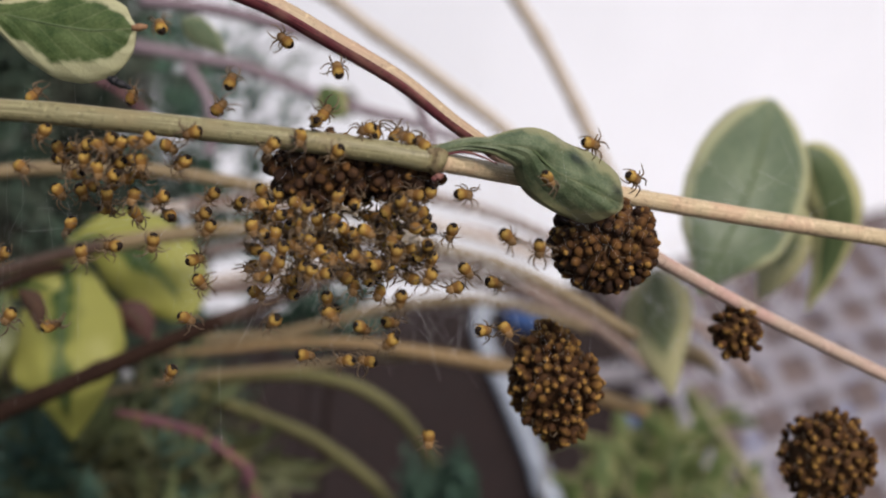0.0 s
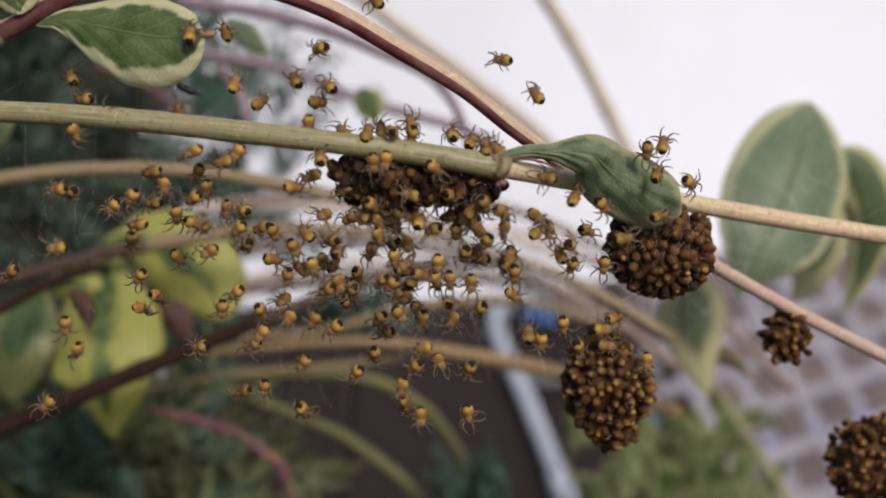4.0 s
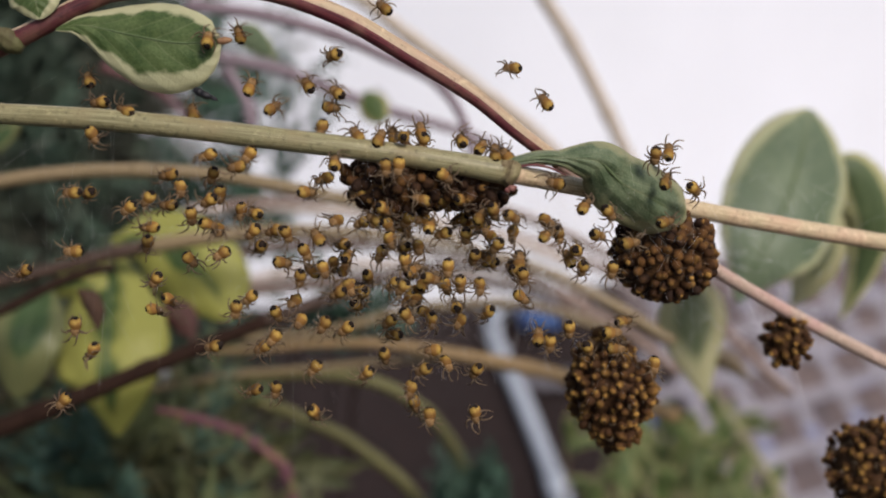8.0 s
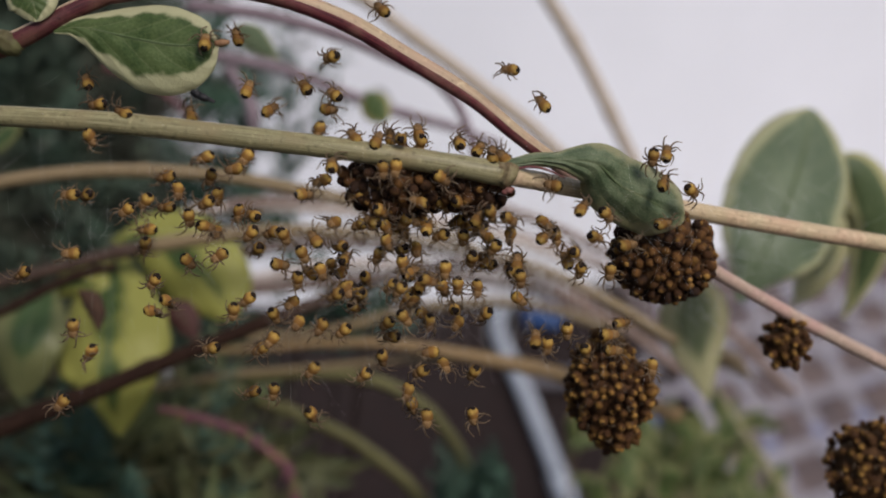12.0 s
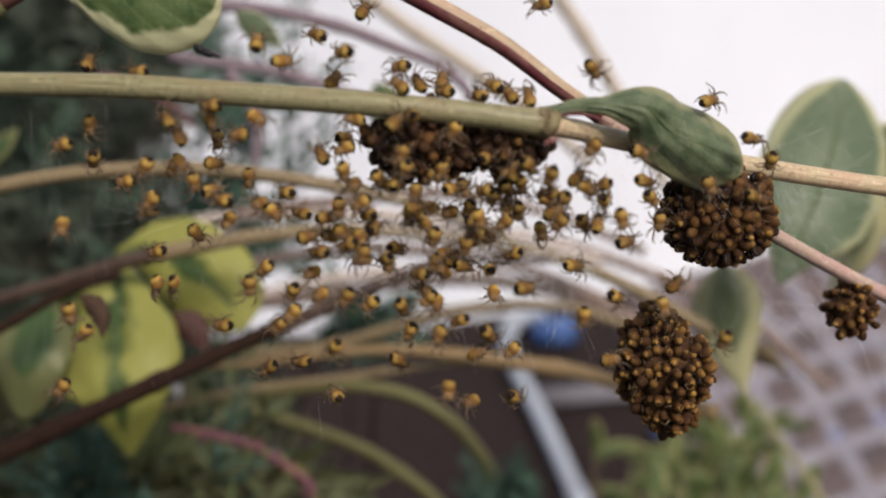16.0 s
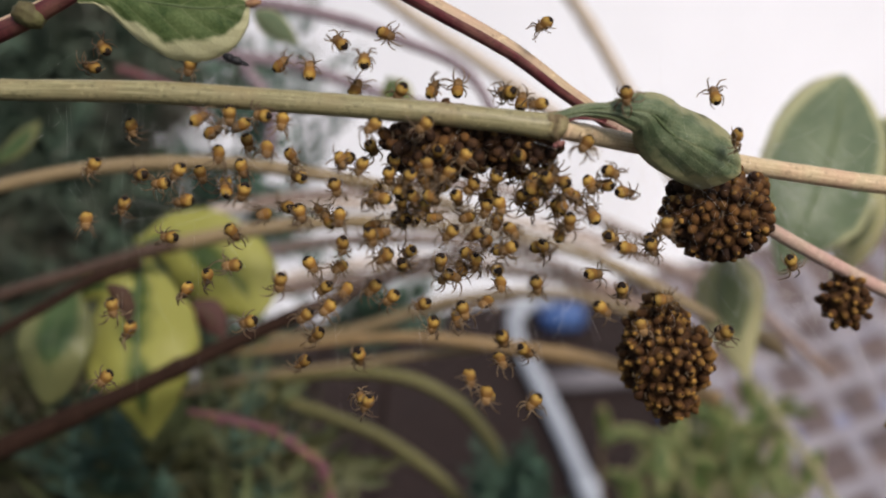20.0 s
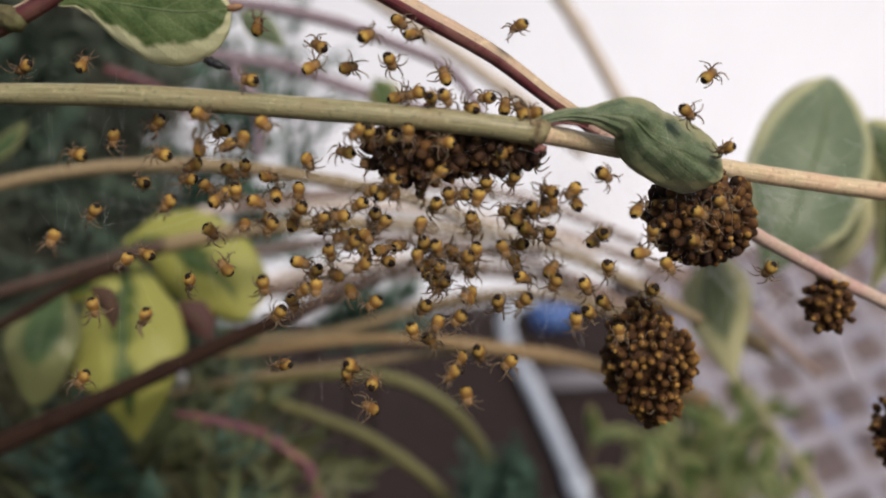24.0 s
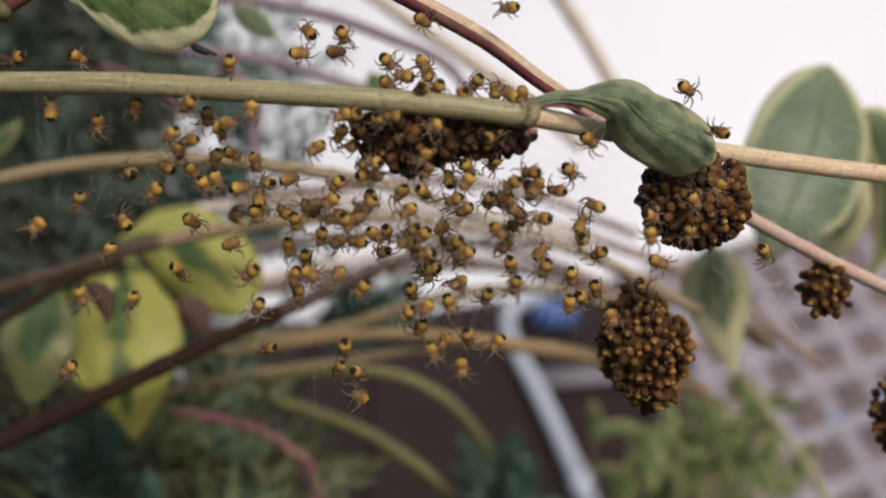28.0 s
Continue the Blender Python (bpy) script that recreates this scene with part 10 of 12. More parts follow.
    walk(SWARM[125], way([(0, -8.66, 115.86, -7.43, 199), (1, -9.43, 115.86, -8.39, 251), (2, -11.56, 115.86, -10.43, 257), (4.5, -12.21, 115.86, -15.55, 274), (12.2, -12.21, 115.86, -15.55, 274), (14.5, -12.20, 115.86, -11.20, 234), (15, -12.46, 115.86, -11.13, 225), (16, -12.68, 115.86, -11.16, 215), (18, -12.53, 115.86, -11.01, 215), (19, -12.53, 115.86, -12.50, 235), (20, -12.47, 115.86, -12.81, 255), (21.3, -12.06, 115.86, -13.03, 255), (23.5, -11.38, 115.86, -13.27, 293), (24, -11.49, 115.86, -13.30, 302), (25, -11.29, 115.86, -12.74, 319), (26, -11.56, 115.86, -13.08, 319), (27, -11.04, 115.86, -12.90, 278), (28, -11.31, 115.86, -12.84, 236)], -29, 28))
    walk(SWARM[126], way([(0, -3.44, 115.64, -6.96, 305), (1, -3.18, 115.64, -6.83, 299), (2, -2.03, 115.64, -9.25, 283), (4.5, -3.16, 115.64, -13.37, 246), (12.2, -3.16, 115.64, -13.37, 246), (14.5, -3.33, 115.64, -10.43, 241), (15, -3.73, 115.64, -10.73, 240), (16, -3.93, 115.64, -10.49, 239), (17, -3.63, 115.64, -10.37, 239), (17.5, -3.68, 115.64, -10.10, 239), (18, -3.97, 115.64, -9.69, 239), (20, -2.65, 115.64, -15.20, 265), (21.3, -2.65, 115.64, -15.20, 265), (23.5, -2.16, 115.64, -14.09, 223), (24, -2.56, 115.64, -14.35, 214), (25, -2.66, 115.64, -14.47, 195), (26, -2.49, 115.64, -14.78, 195), (27, -3.06, 115.64, -14.52, 238), (28, -3.55, 115.64, -13.71, 280)], 23, -40))
    walk(SWARM[127], way([(0, -2.43, 120.39, -11.57, 173), (1, -3.29, 120.39, -14.13, 258), (2, -2.80, 120.39, -15.41, 262), (4.5, -2.73, 120.39, -15.31, 275), (12.2, -2.73, 120.39, -15.31, 275), (14.5, -7.08, 120.39, -12.33, 303), (15, -7.37, 120.39, -12.30, 310), (16, -7.48, 120.39, -12.75, 317), (17, -7.18, 120.39, -12.62, 317), (18, -6.81, 120.39, -12.26, 317), (18.5, -7.03, 120.39, -12.69, 296), (20, -12.35, 120.39, -17.68, 232), (21.3, -12.35, 120.39, -17.68, 232), (24, -12.24, 120.39, -14.66, 264), (25, -12.17, 120.39, -14.69, 276), (26, -12.21, 120.39, -15.42, 276), (27, -12.19, 120.39, -15.24, 249), (28, -12.33, 120.39, -15.16, 222)], -7, 38))
    walk(SWARM[128], way([(0, 5.40, 115.80, -18.43, 268), (1, -0.85, 115.80, -15.51, 261), (2, -1.08, 115.80, -15.84, 263), (4.5, -1.29, 115.80, -15.97, 270), (12.2, -1.29, 115.80, -15.97, 270), (14.5, -2.84, 115.80, -15.30, 265), (15, -3.07, 115.80, -15.23, 263), (16, -3.26, 115.80, -15.17, 262), (18, -3.22, 115.80, -14.89, 262), (18.5, -2.91, 115.80, -14.22, 262), (20, -1.18, 115.80, -16.82, 262), (21.3, -1.18, 115.80, -16.82, 262), (23.5, -0.75, 115.80, -16.39, 274), (24, -1.23, 115.80, -16.47, 277), (25, -1.42, 115.80, -16.31, 282), (26, -1.54, 115.80, -16.68, 282), (27, -1.28, 115.80, -16.28, 276), (28, -0.98, 115.80, -15.18, 270)], 26, -11))
    walk(SWARM[129], way([(0, -0.43, 121.42, -11.69, 169), (1, 1.19, 121.42, -12.61, 254), (2, 3.69, 121.42, -15.77, 260), (4.5, 3.28, 121.42, -16.46, 277), (12.2, 3.28, 121.42, -16.46, 277), (14.5, 3.10, 121.42, -12.45, 240), (15, 2.80, 121.42, -12.34, 232), (16, 2.59, 121.42, -12.41, 222), (17, 2.51, 121.42, -12.45, 222), (18, 2.77, 121.42, -12.72, 222), (20, 3.46, 121.42, -18.30, 227), (21.3, 3.46, 121.42, -18.30, 227), (24.5, 2.97, 121.42, -13.50, 219), (25, 2.96, 121.42, -13.27, 218), (26, 3.00, 121.42, -13.55, 218), (27, 2.73, 121.42, -13.48, 220), (28, 2.58, 121.42, -13.59, 223)], 10, 25))
    walk(SWARM[130], way([(0, 1.84, 120.31, -7.83, 337), (1, 1.85, 120.31, -7.17, 252), (2, 4.43, 120.31, -9.33, 244), (4.5, 3.30, 120.31, -12.06, 224), (12.2, 3.30, 120.31, -12.06, 224), (15.6, 0.72, 120.31, -10.72, 295), (16.5, 0.31, 120.31, -11.01, 295), (17, 0.21, 120.31, -11.23, 295), (18, 0.93, 120.31, -10.79, 295), (20, 2.81, 120.31, -13.23, 303), (21.3, 2.81, 120.31, -13.23, 303), (23.5, 2.51, 120.31, -8.34, 267), (24, 2.19, 120.31, -8.38, 259), (25, 1.81, 120.31, -8.87, 243), (26, 1.86, 120.31, -9.08, 243), (28, 1.81, 120.31, -9.09, 225)], -24, 21))
    walk(SWARM[131], way([(0, -1.72, 121.50, -4.57, 238), (1, -1.30, 121.50, -6.92, 323), (2, 1.62, 121.50, -9.40, 309), (4.5, 0.34, 121.50, -11.51, 276), (12.2, 0.34, 121.50, -11.51, 276), (14.5, -0.47, 121.50, -12.76, 333), (15, -0.83, 121.50, -12.51, 345), (16, -0.60, 121.50, -12.66, 360), (17, -0.40, 121.50, -12.95, 360), (18, 0.29, 121.50, -12.06, 360), (18.5, -0.11, 121.50, -12.43, 339), (20, 0.40, 121.50, -14.30, 275), (21.3, 0.40, 121.50, -14.30, 275), (23.5, -1.45, 121.50, -13.45, 224), (24, -1.71, 121.50, -13.64, 213), (25, -1.95, 121.50, -13.65, 190), (26, -2.38, 121.50, -13.55, 190), (27, -2.53, 121.50, -13.44, 201), (28, -2.48, 121.50, -13.16, 212)], 45, -33))
    walk(SWARM[132], way([(0, -2.48, 119.47, -3.40, 146), (1, -2.29, 119.47, -4.84, 231), (2, -2.00, 119.47, -7.30, 218), (4.5, -1.05, 119.47, -9.93, 187), (12.2, -1.05, 119.47, -9.93, 187), (14.5, -3.47, 119.47, -7.95, 244), (15, -3.73, 119.47, -7.78, 257), (16, -3.97, 119.47, -7.86, 272), (18, -3.76, 119.47, -7.84, 272), (19, -3.72, 119.47, -8.77, 275), (20, -3.45, 119.47, -9.98, 278), (21.3, -3.45, 119.47, -9.98, 278), (24, -3.68, 119.47, -10.05, 247), (25, -3.87, 119.47, -9.81, 235), (26, -4.08, 119.47, -10.09, 235), (27, -3.79, 119.47, -9.89, 233), (28, -3.97, 119.47, -9.88, 231)], 34, 2))
    walk(SWARM[133], way([(0, -0.73, 117.95, -8.18, 317), (1, -0.88, 117.95, -9.75, 284), (2, -0.92, 117.95, -9.62, 259), (4.5, -1.86, 117.95, -11.72, 199), (12.2, -1.86, 117.95, -11.72, 199), (14.5, -1.59, 117.95, -9.52, 192), (15, -1.85, 117.95, -9.35, 190), (16, -1.96, 117.95, -9.42, 188), (17, -1.88, 117.95, -9.42, 188), (18, -1.95, 117.95, -9.16, 188), (18.5, -1.48, 117.95, -8.00, 209), (20, 0.65, 117.95, -11.91, 273), (21.3, 0.65, 117.95, -11.91, 273), (24.5, -0.09, 117.95, -12.87, 276), (25, -0.31, 117.95, -12.64, 276), (26, -0.16, 117.95, -12.81, 276), (27, -0.09, 117.95, -12.58, 271), (28, -0.19, 117.95, -12.56, 266)], -21, 19))
    walk(SWARM[134], way([(0, 0.62, 124.05, -5.24, 234), (1, 2.08, 124.05, -5.08, 305), (2, 3.06, 124.05, -6.73, 281), (4.5, 1.62, 124.05, -7.43, 222), (12.2, 1.62, 124.05, -7.43, 222), (14.5, 1.59, 124.05, -7.40, 246), (15, 1.30, 124.05, -7.30, 251), (16, 1.20, 124.05, -7.35, 257), (18, 1.11, 124.05, -6.86, 257), (20, 0.80, 124.05, -7.09, 258), (21.3, 0.80, 124.05, -7.09, 258), (23.5, -0.50, 124.05, -7.67, 239), (24, -0.42, 124.05, -7.58, 235), (25, -0.69, 124.05, -7.40, 226), (26, -0.77, 124.05, -7.55, 226), (27, -0.51, 124.05, -7.43, 223), (28, -0.70, 124.05, -7.83, 220)], 43, -21))
    walk(SWARM[135], way([(0, -3.09, 122.05, -1.83, 303), (1, -2.96, 122.05, -0.10, 336), (2, -2.05, 122.05, -0.90, 360), (4.5, -2.94, 122.05, -2.21, 421), (12.2, -2.94, 122.05, -2.21, 421), (14.5, -0.18, 122.05, -0.84, 364), (15, -0.37, 122.05, -0.83, 351), (16, -0.30, 122.05, -0.79, 336), (17, -0.14, 122.05, -1.00, 336), (18, -0.32, 122.05, -0.69, 336), (19, -0.29, 122.05, -1.52, 294), (20, -0.30, 122.05, 0.33, 251), (21.3, -0.30, 122.05, 0.33, 251), (24.5, -0.04, 122.05, -0.43, 269), (25, -0.55, 122.05, 0.18, 272), (26, -0.89, 122.05, 0.13, 272), (27, -0.67, 122.05, 0.16, 236), (28, -0.77, 122.05, 0.22, 201)], 0, 1))
    walk(SWARM[136], way([(0, -1.11, 115.56, -1.56, 337), (1, -1.49, 115.56, -1.57, 331), (4.5, -1.18, 115.56, -2.89, 361), (12.2, -1.18, 115.56, -2.89, 361), (14.5, -1.01, 115.56, -2.89, 304), (15, -1.22, 115.56, -2.89, 291), (16, -1.32, 115.56, -2.95, 276), (17, -1.21, 115.56, -3.04, 276), (18, -1.21, 115.56, -2.75, 276), (19, -1.19, 115.56, -3.55, 252), (20, -1.57, 115.56, -2.17, 229), (21.3, -1.57, 115.56, -2.17, 229), (23.5, -0.84, 115.56, -4.11, 249), (24, -0.76, 115.56, -4.01, 254), (25, -0.84, 115.56, -3.91, 263), (26, -1.02, 115.56, -4.05, 263), (27, -0.86, 115.56, -4.05, 249), (28, -0.98, 115.56, -3.97, 235)], -19, -34))
    walk(SWARM[137], way([(0, -0.04, 116.39, 0.78, 326), (1, 0.04, 116.39, 0.88, 281), (4.5, 0.49, 116.39, -1.83, 267), (12.2, 0.49, 116.39, -1.83, 267), (14.5, 0.35, 116.39, -0.64, 278), (15, 0.14, 116.39, -0.68, 281), (16, 0.03, 116.39, -0.70, 284), (17, 0.16, 116.39, -0.83, 284), (18, -0.02, 116.39, -0.52, 284), (19, 0.01, 116.39, -1.35, 283), (20, 0.87, 116.39, 0.32, 282), (21.3, 0.87, 116.39, 0.32, 282), (23.5, 0.57, 116.39, 1.38, 258), (25, 0.64, 116.39, 1.55, 242), (26, 0.53, 116.39, 1.37, 242), (28, 0.47, 116.39, 1.54, 231)], 6, 11))
    walk(SWARM[138], way([(0, -0.30, 121.19, -1.85, 237), (1, -0.64, 121.19, -0.12, 210), (4.5, 0.34, 121.19, -3.71, 295), (12.2, 0.34, 121.19, -3.71, 295), (14.5, 0.58, 121.19, -1.95, 296), (15, 0.47, 121.19, -2.02, 297), (16, 0.57, 121.19, -1.91, 297), (17, 0.58, 121.19, -2.64, 297), (18, 0.66, 121.19, -2.29, 297), (19, 0.59, 121.19, -4.12, 329), (20, 1.02, 121.19, -3.67, 361), (21, 1.28, 121.19, -4.45, 361), (21.5, 0.52, 121.19, -4.41, 356), (23.5, -0.47, 121.19, -4.99, 310), (24, -0.39, 121.19, -4.90, 299), (25, -0.46, 121.19, -4.73, 276), (26, -0.58, 121.19, -4.87, 276), (27, -0.43, 121.19, -4.85, 257), (28, -0.55, 121.19, -4.76, 238)], 19, 24))
    walk(SWARM[139], way([(0, 0.88, 118.09, -2.32, 2), (1, 1.41, 118.09, -1.24, -31), (2, 0.68, 118.09, -1.74, -48), (4.5, 1.71, 118.09, -3.40, -93), (12.2, 1.71, 118.09, -3.40, -93), (14.5, 0.09, 118.09, -1.92, -150), (15, -0.12, 118.09, -1.92, -163), (16, -0.20, 118.09, -1.94, -178), (17, -0.07, 118.09, -2.07, -178), (18, -0.30, 118.09, -1.67, -178), (19, -0.30, 118.09, -2.67, -168), (20, 1.54, 118.09, -3.58, -157), (21.3, 1.54, 118.09, -3.58, -157), (23.5, 0.13, 118.09, -3.56, -114), (24, 0.23, 118.09, -3.39, -104), (25, 0.13, 118.09, -3.72, -84), (26, 0.03, 118.09, -3.84, -84), (27, 0.17, 118.09, -4.13, -118), (28, 0.06, 118.09, -5.02, -153)], 1, 15))
    walk(SWARM[140], way([(0, 0.10, 119.17, -2.67, 246), (1, 1.83, 119.17, -2.86, 223), (4.5, 3.55, 119.17, -3.70, 266), (12.2, 3.55, 119.17, -3.70, 266), (14.5, 2.39, 119.17, -0.94, 232), (15, 2.18, 119.17, -0.98, 225), (16, 2.21, 119.17, -1.00, 216), (17, 2.34, 119.17, -1.13, 216), (18, 2.19, 119.17, -1.11, 216), (19, 2.23, 119.17, -1.93, 258), (20, 1.92, 119.17, -2.00, 301), (21.3, 1.92, 119.17, -2.00, 301), (23.5, 2.86, 119.17, -3.23, 290), (24, 2.77, 119.17, -3.33, 287), (25, 3.13, 119.17, -3.12, 282), (26, 3.04, 119.17, -3.15, 282), (27, 3.15, 119.17, -3.09, 292), (28, 3.07, 119.17, -3.09, 302)], 18, -37))
    walk(SWARM[141], way([(0, 1.59, 122.53, -1.81, 200), (1, 2.16, 122.53, -0.73, 230), (2, 3.45, 122.53, -2.19, 215), (4.5, 4.79, 122.53, -1.36, 179), (12.2, 4.79, 122.53, -1.36, 179), (15.5, 3.76, 122.53, -0.12, 262), (16, 3.76, 122.53, 0.12, 264), (17, 3.92, 122.53, -0.10, 264), (18, 4.63, 122.53, -0.32, 264), (20, 4.16, 122.53, 0.37, 241), (21.3, 4.16, 122.53, 0.37, 241), (23.5, 4.81, 122.53, -2.90, 190), (24, 4.55, 122.53, -2.91, 179), (25, 4.63, 122.53, -2.81, 156), (26, 4.50, 122.53, -2.90, 156), (28, 4.47, 122.53, -2.70, 210)], -10, 12))
    walk(SWARM[142], way([(0, 2.54, 118.69, 0.27, 201), (1, 3.35, 118.69, -0.16, 284), (4.5, 7.23, 118.69, -2.15, 288), (12.2, 7.23, 118.69, -2.15, 288), (14.5, 7.32, 118.69, 0.19, 232), (15, 7.21, 118.69, 0.35, 220), (16, 7.52, 118.69, 0.67, 205), (17, 8.71, 118.69, -0.25, 205), (18, 8.99, 118.69, 1.88, 205), (19, 8.79, 118.69, 0.87, 248), (20, 8.06, 118.69, 0.84, 290), (21.3, 7.42, 118.69, -1.98, 290), (23.5, 7.51, 118.69, -2.15, 239), (24, 7.15, 118.69, -2.15, 228), (25, 7.20, 118.69, -2.18, 205), (26, 7.43, 118.69, -2.21, 205), (27, 7.20, 118.69, -2.20, 180), (28, 7.26, 118.69, -2.21, 154)], -23, 38))
    walk(SWARM[143], way([(0, 3.85, 123.83, -3.71, 155), (1, 5.57, 123.83, -3.09, 240), (2, 6.49, 123.83, -5.85, 264), (4.5, 8.00, 123.83, -4.94, 325), (12.2, 8.00, 123.83, -4.94, 325), (14.5, 6.16, 123.83, -1.77, 295), (15, 5.84, 123.83, -1.87, 288), (16, 5.81, 123.83, -1.82, 280), (17, 5.70, 123.83, -2.11, 280), (18, 5.57, 123.83, -2.23, 280), (19, 5.49, 123.83, -3.19, 322), (20, 4.82, 123.83, -3.57, 365), (21, 4.74, 123.83, -3.82, 365), (21.5, 4.24, 123.83, -3.59, 360), (25, 3.99, 123.83, -4.84, 280), (26, 3.75, 123.83, -4.83, 280), (27, 4.02, 123.83, -4.58, 256), (28, 3.93, 123.83, -4.30, 232)], 23, 5))
    walk(SWARM[144], way([(0, 1.72, 121.98, -2.98, 292), (1, 3.85, 121.98, -3.31, 289), (2, 4.32, 121.98, -4.32, 277), (4.5, 4.42, 121.98, -6.34, 248), (12.2, 4.42, 121.98, -6.34, 248), (14.5, 3.30, 121.98, -3.66, 230), (15, 3.06, 121.98, -3.70, 226), (16, 3.09, 121.98, -3.72, 221), (17, 3.22, 121.98, -3.81, 221), (17.5, 2.80, 121.98, -3.26, 221), (18, 3.21, 121.98, -3.52, 221), (20, 4.94, 121.98, -3.70, 304), (21.3, 4.94, 121.98, -3.70, 304), (23.5, 4.83, 121.98, -5.91, 350), (24, 4.67, 121.98, -6.15, 360), (25, 4.34, 121.98, -6.17, 381), (26, 4.21, 121.98, -6.29, 381), (28, 4.15, 121.98, -6.23, 296)], -26, -39))
    walk(SWARM[145], way([(0, 1.32, 120.47, -0.53, 161), (1, 1.35, 120.47, -0.71, 246), (2, 2.22, 120.47, -1.26, 243), (4.5, 3.14, 120.47, -0.78, 237), (12.2, 3.14, 120.47, -0.78, 237), (14.5, 1.94, 120.47, 1.43, 223), (15, 1.77, 120.47, 1.51, 220), (16, 1.62, 120.47, 1.42, 216), (17, 1.71, 120.47, 1.29, 216), (18, 0.72, 120.47, 2.03, 216), (20, 3.08, 120.47, 1.20, 227), (21.3, 3.08, 120.47, 1.20, 227), (23.5, 4.63, 120.47, 0.87, 176), (24, 3.38, 120.47, 0.25, 165), (25, 3.00, 120.47, 0.38, 142), (26, 2.63, 120.47, -0.10, 142), (28, 2.47, 120.47, -0.03, 227)], -28, 18))
    walk(SWARM[146], way([(0, 2.55, 117.13, -1.33, 260), (1, 3.62, 117.13, -1.53, 194), (2, 6.31, 117.13, -3.47, 218), (4.5, 7.67, 117.13, -2.66, 279), (12.2, 7.67, 117.13, -2.66, 279), (14.5, 7.08, 117.13, -0.97, 242), (15, 6.87, 117.13, -0.90, 235), (16, 6.99, 117.13, -1.26, 225), (17, 7.23, 117.13, -1.78, 225), (18, 7.03, 117.13, -1.61, 225), (19, 7.25, 117.13, -1.73, 247), (20, 7.18, 117.13, -1.41, 269), (21, 7.34, 117.13, -1.57, 269), (21.5, 7.07, 117.13, -1.42, 267), (23.5, 7.70, 117.13, -6.28, 249), (24, 7.31, 117.13, -6.56, 244), (25, 7.30, 117.13, -6.62, 235), (26, 7.19, 117.13, -6.86, 235), (28, 7.06, 117.13, -6.66, 245)], -4, -13))
    walk(SWARM[147], way([(0, 5.48, 119.19, -0.62, 280), (1, 10.58, 119.19, 0.14, 291), (2, 13.52, 119.19, 1.09, 311), (4.5, 13.07, 119.19, -0.22, 363), (12.2, 13.07, 119.19, -0.22, 363), (14.5, 11.40, 119.19, 0.65, 338), (15, 11.06, 119.19, 0.60, 333), (16, 11.07, 119.19, 0.55, 326), (17, 11.48, 119.19, 0.66, 326), (18, 11.56, 119.19, -0.65, 326), (19, 11.30, 119.19, -2.02, 343), (20, 11.01, 119.19, -2.98, 360), (20.5, 11.10, 119.19, -3.41, 360), (21.3, 10.34, 119.19, -0.01, 360), (23.5, 12.35, 119.19, -2.35, 309), (24, 12.12, 119.19, -2.27, 298), (25, 12.11, 119.19, -2.22, 275), (26, 12.08, 119.19, -2.26, 275), (27, 11.39, 119.19, -2.92, 294), (28, 10.72, 119.19, -4.15, 314)], -56, -15))
    walk(SWARM[148], way([(0, 4.32, 122.37, -1.65, 260), (1, 7.23, 122.37, -0.89, 192), (2, 8.79, 122.37, -2.77, 216), (4.5, 13.98, 122.37, -1.93, 277), (12.2, 13.98, 122.37, -1.93, 277), (14.5, 9.65, 122.37, -1.21, 309), (15, 9.43, 122.37, -1.13, 316), (16, 9.52, 122.37, -1.27, 324), (17, 9.96, 122.37, -1.66, 324), (18, 9.99, 122.37, -1.58, 324), (19, 10.11, 122.37, -2.08, 342), (20, 11.52, 122.37, -2.89, 360), (21.3, 11.52, 122.37, -2.89, 360), (24, 12.87, 122.37, -5.50, 298), (25, 12.84, 122.37, -5.45, 275), (26, 12.92, 122.37, -5.53, 275), (28, 12.71, 122.37, -5.53, 229)], -27, -27))
    walk(SWARM[149], way([(0, 9.32, 124.42, -3.12, 310), (1, 13.14, 124.42, -2.61, 284), (2, 14.31, 124.30, -1.59, 278), (4.5, 17.22, 124.00, -2.13, 263), (12.2, 17.22, 124.00, -2.13, 263), (14.5, 16.93, 124.00, -0.66, 264), (15, 16.73, 124.00, -0.74, 264), (16, 16.71, 124.00, -1.34, 264), (17, 16.91, 124.00, -1.64, 264), (18, 16.59, 124.00, -1.45, 264), (19, 16.77, 124.00, -1.88, 266), (20, 15.53, 124.00, -3.59, 267), (21.3, 15.53, 124.00, -3.59, 267), (23.5, 22.14, 121.62, -0.64, 318), (24, 21.78, 121.62, -0.67, 329), (25, 21.81, 121.62, -1.01, 352), (26, 22.17, 121.62, -1.01, 352), (27, 21.83, 121.62, -1.12, 327), (28, 21.86, 121.62, -1.17, 302)], 4, -8))
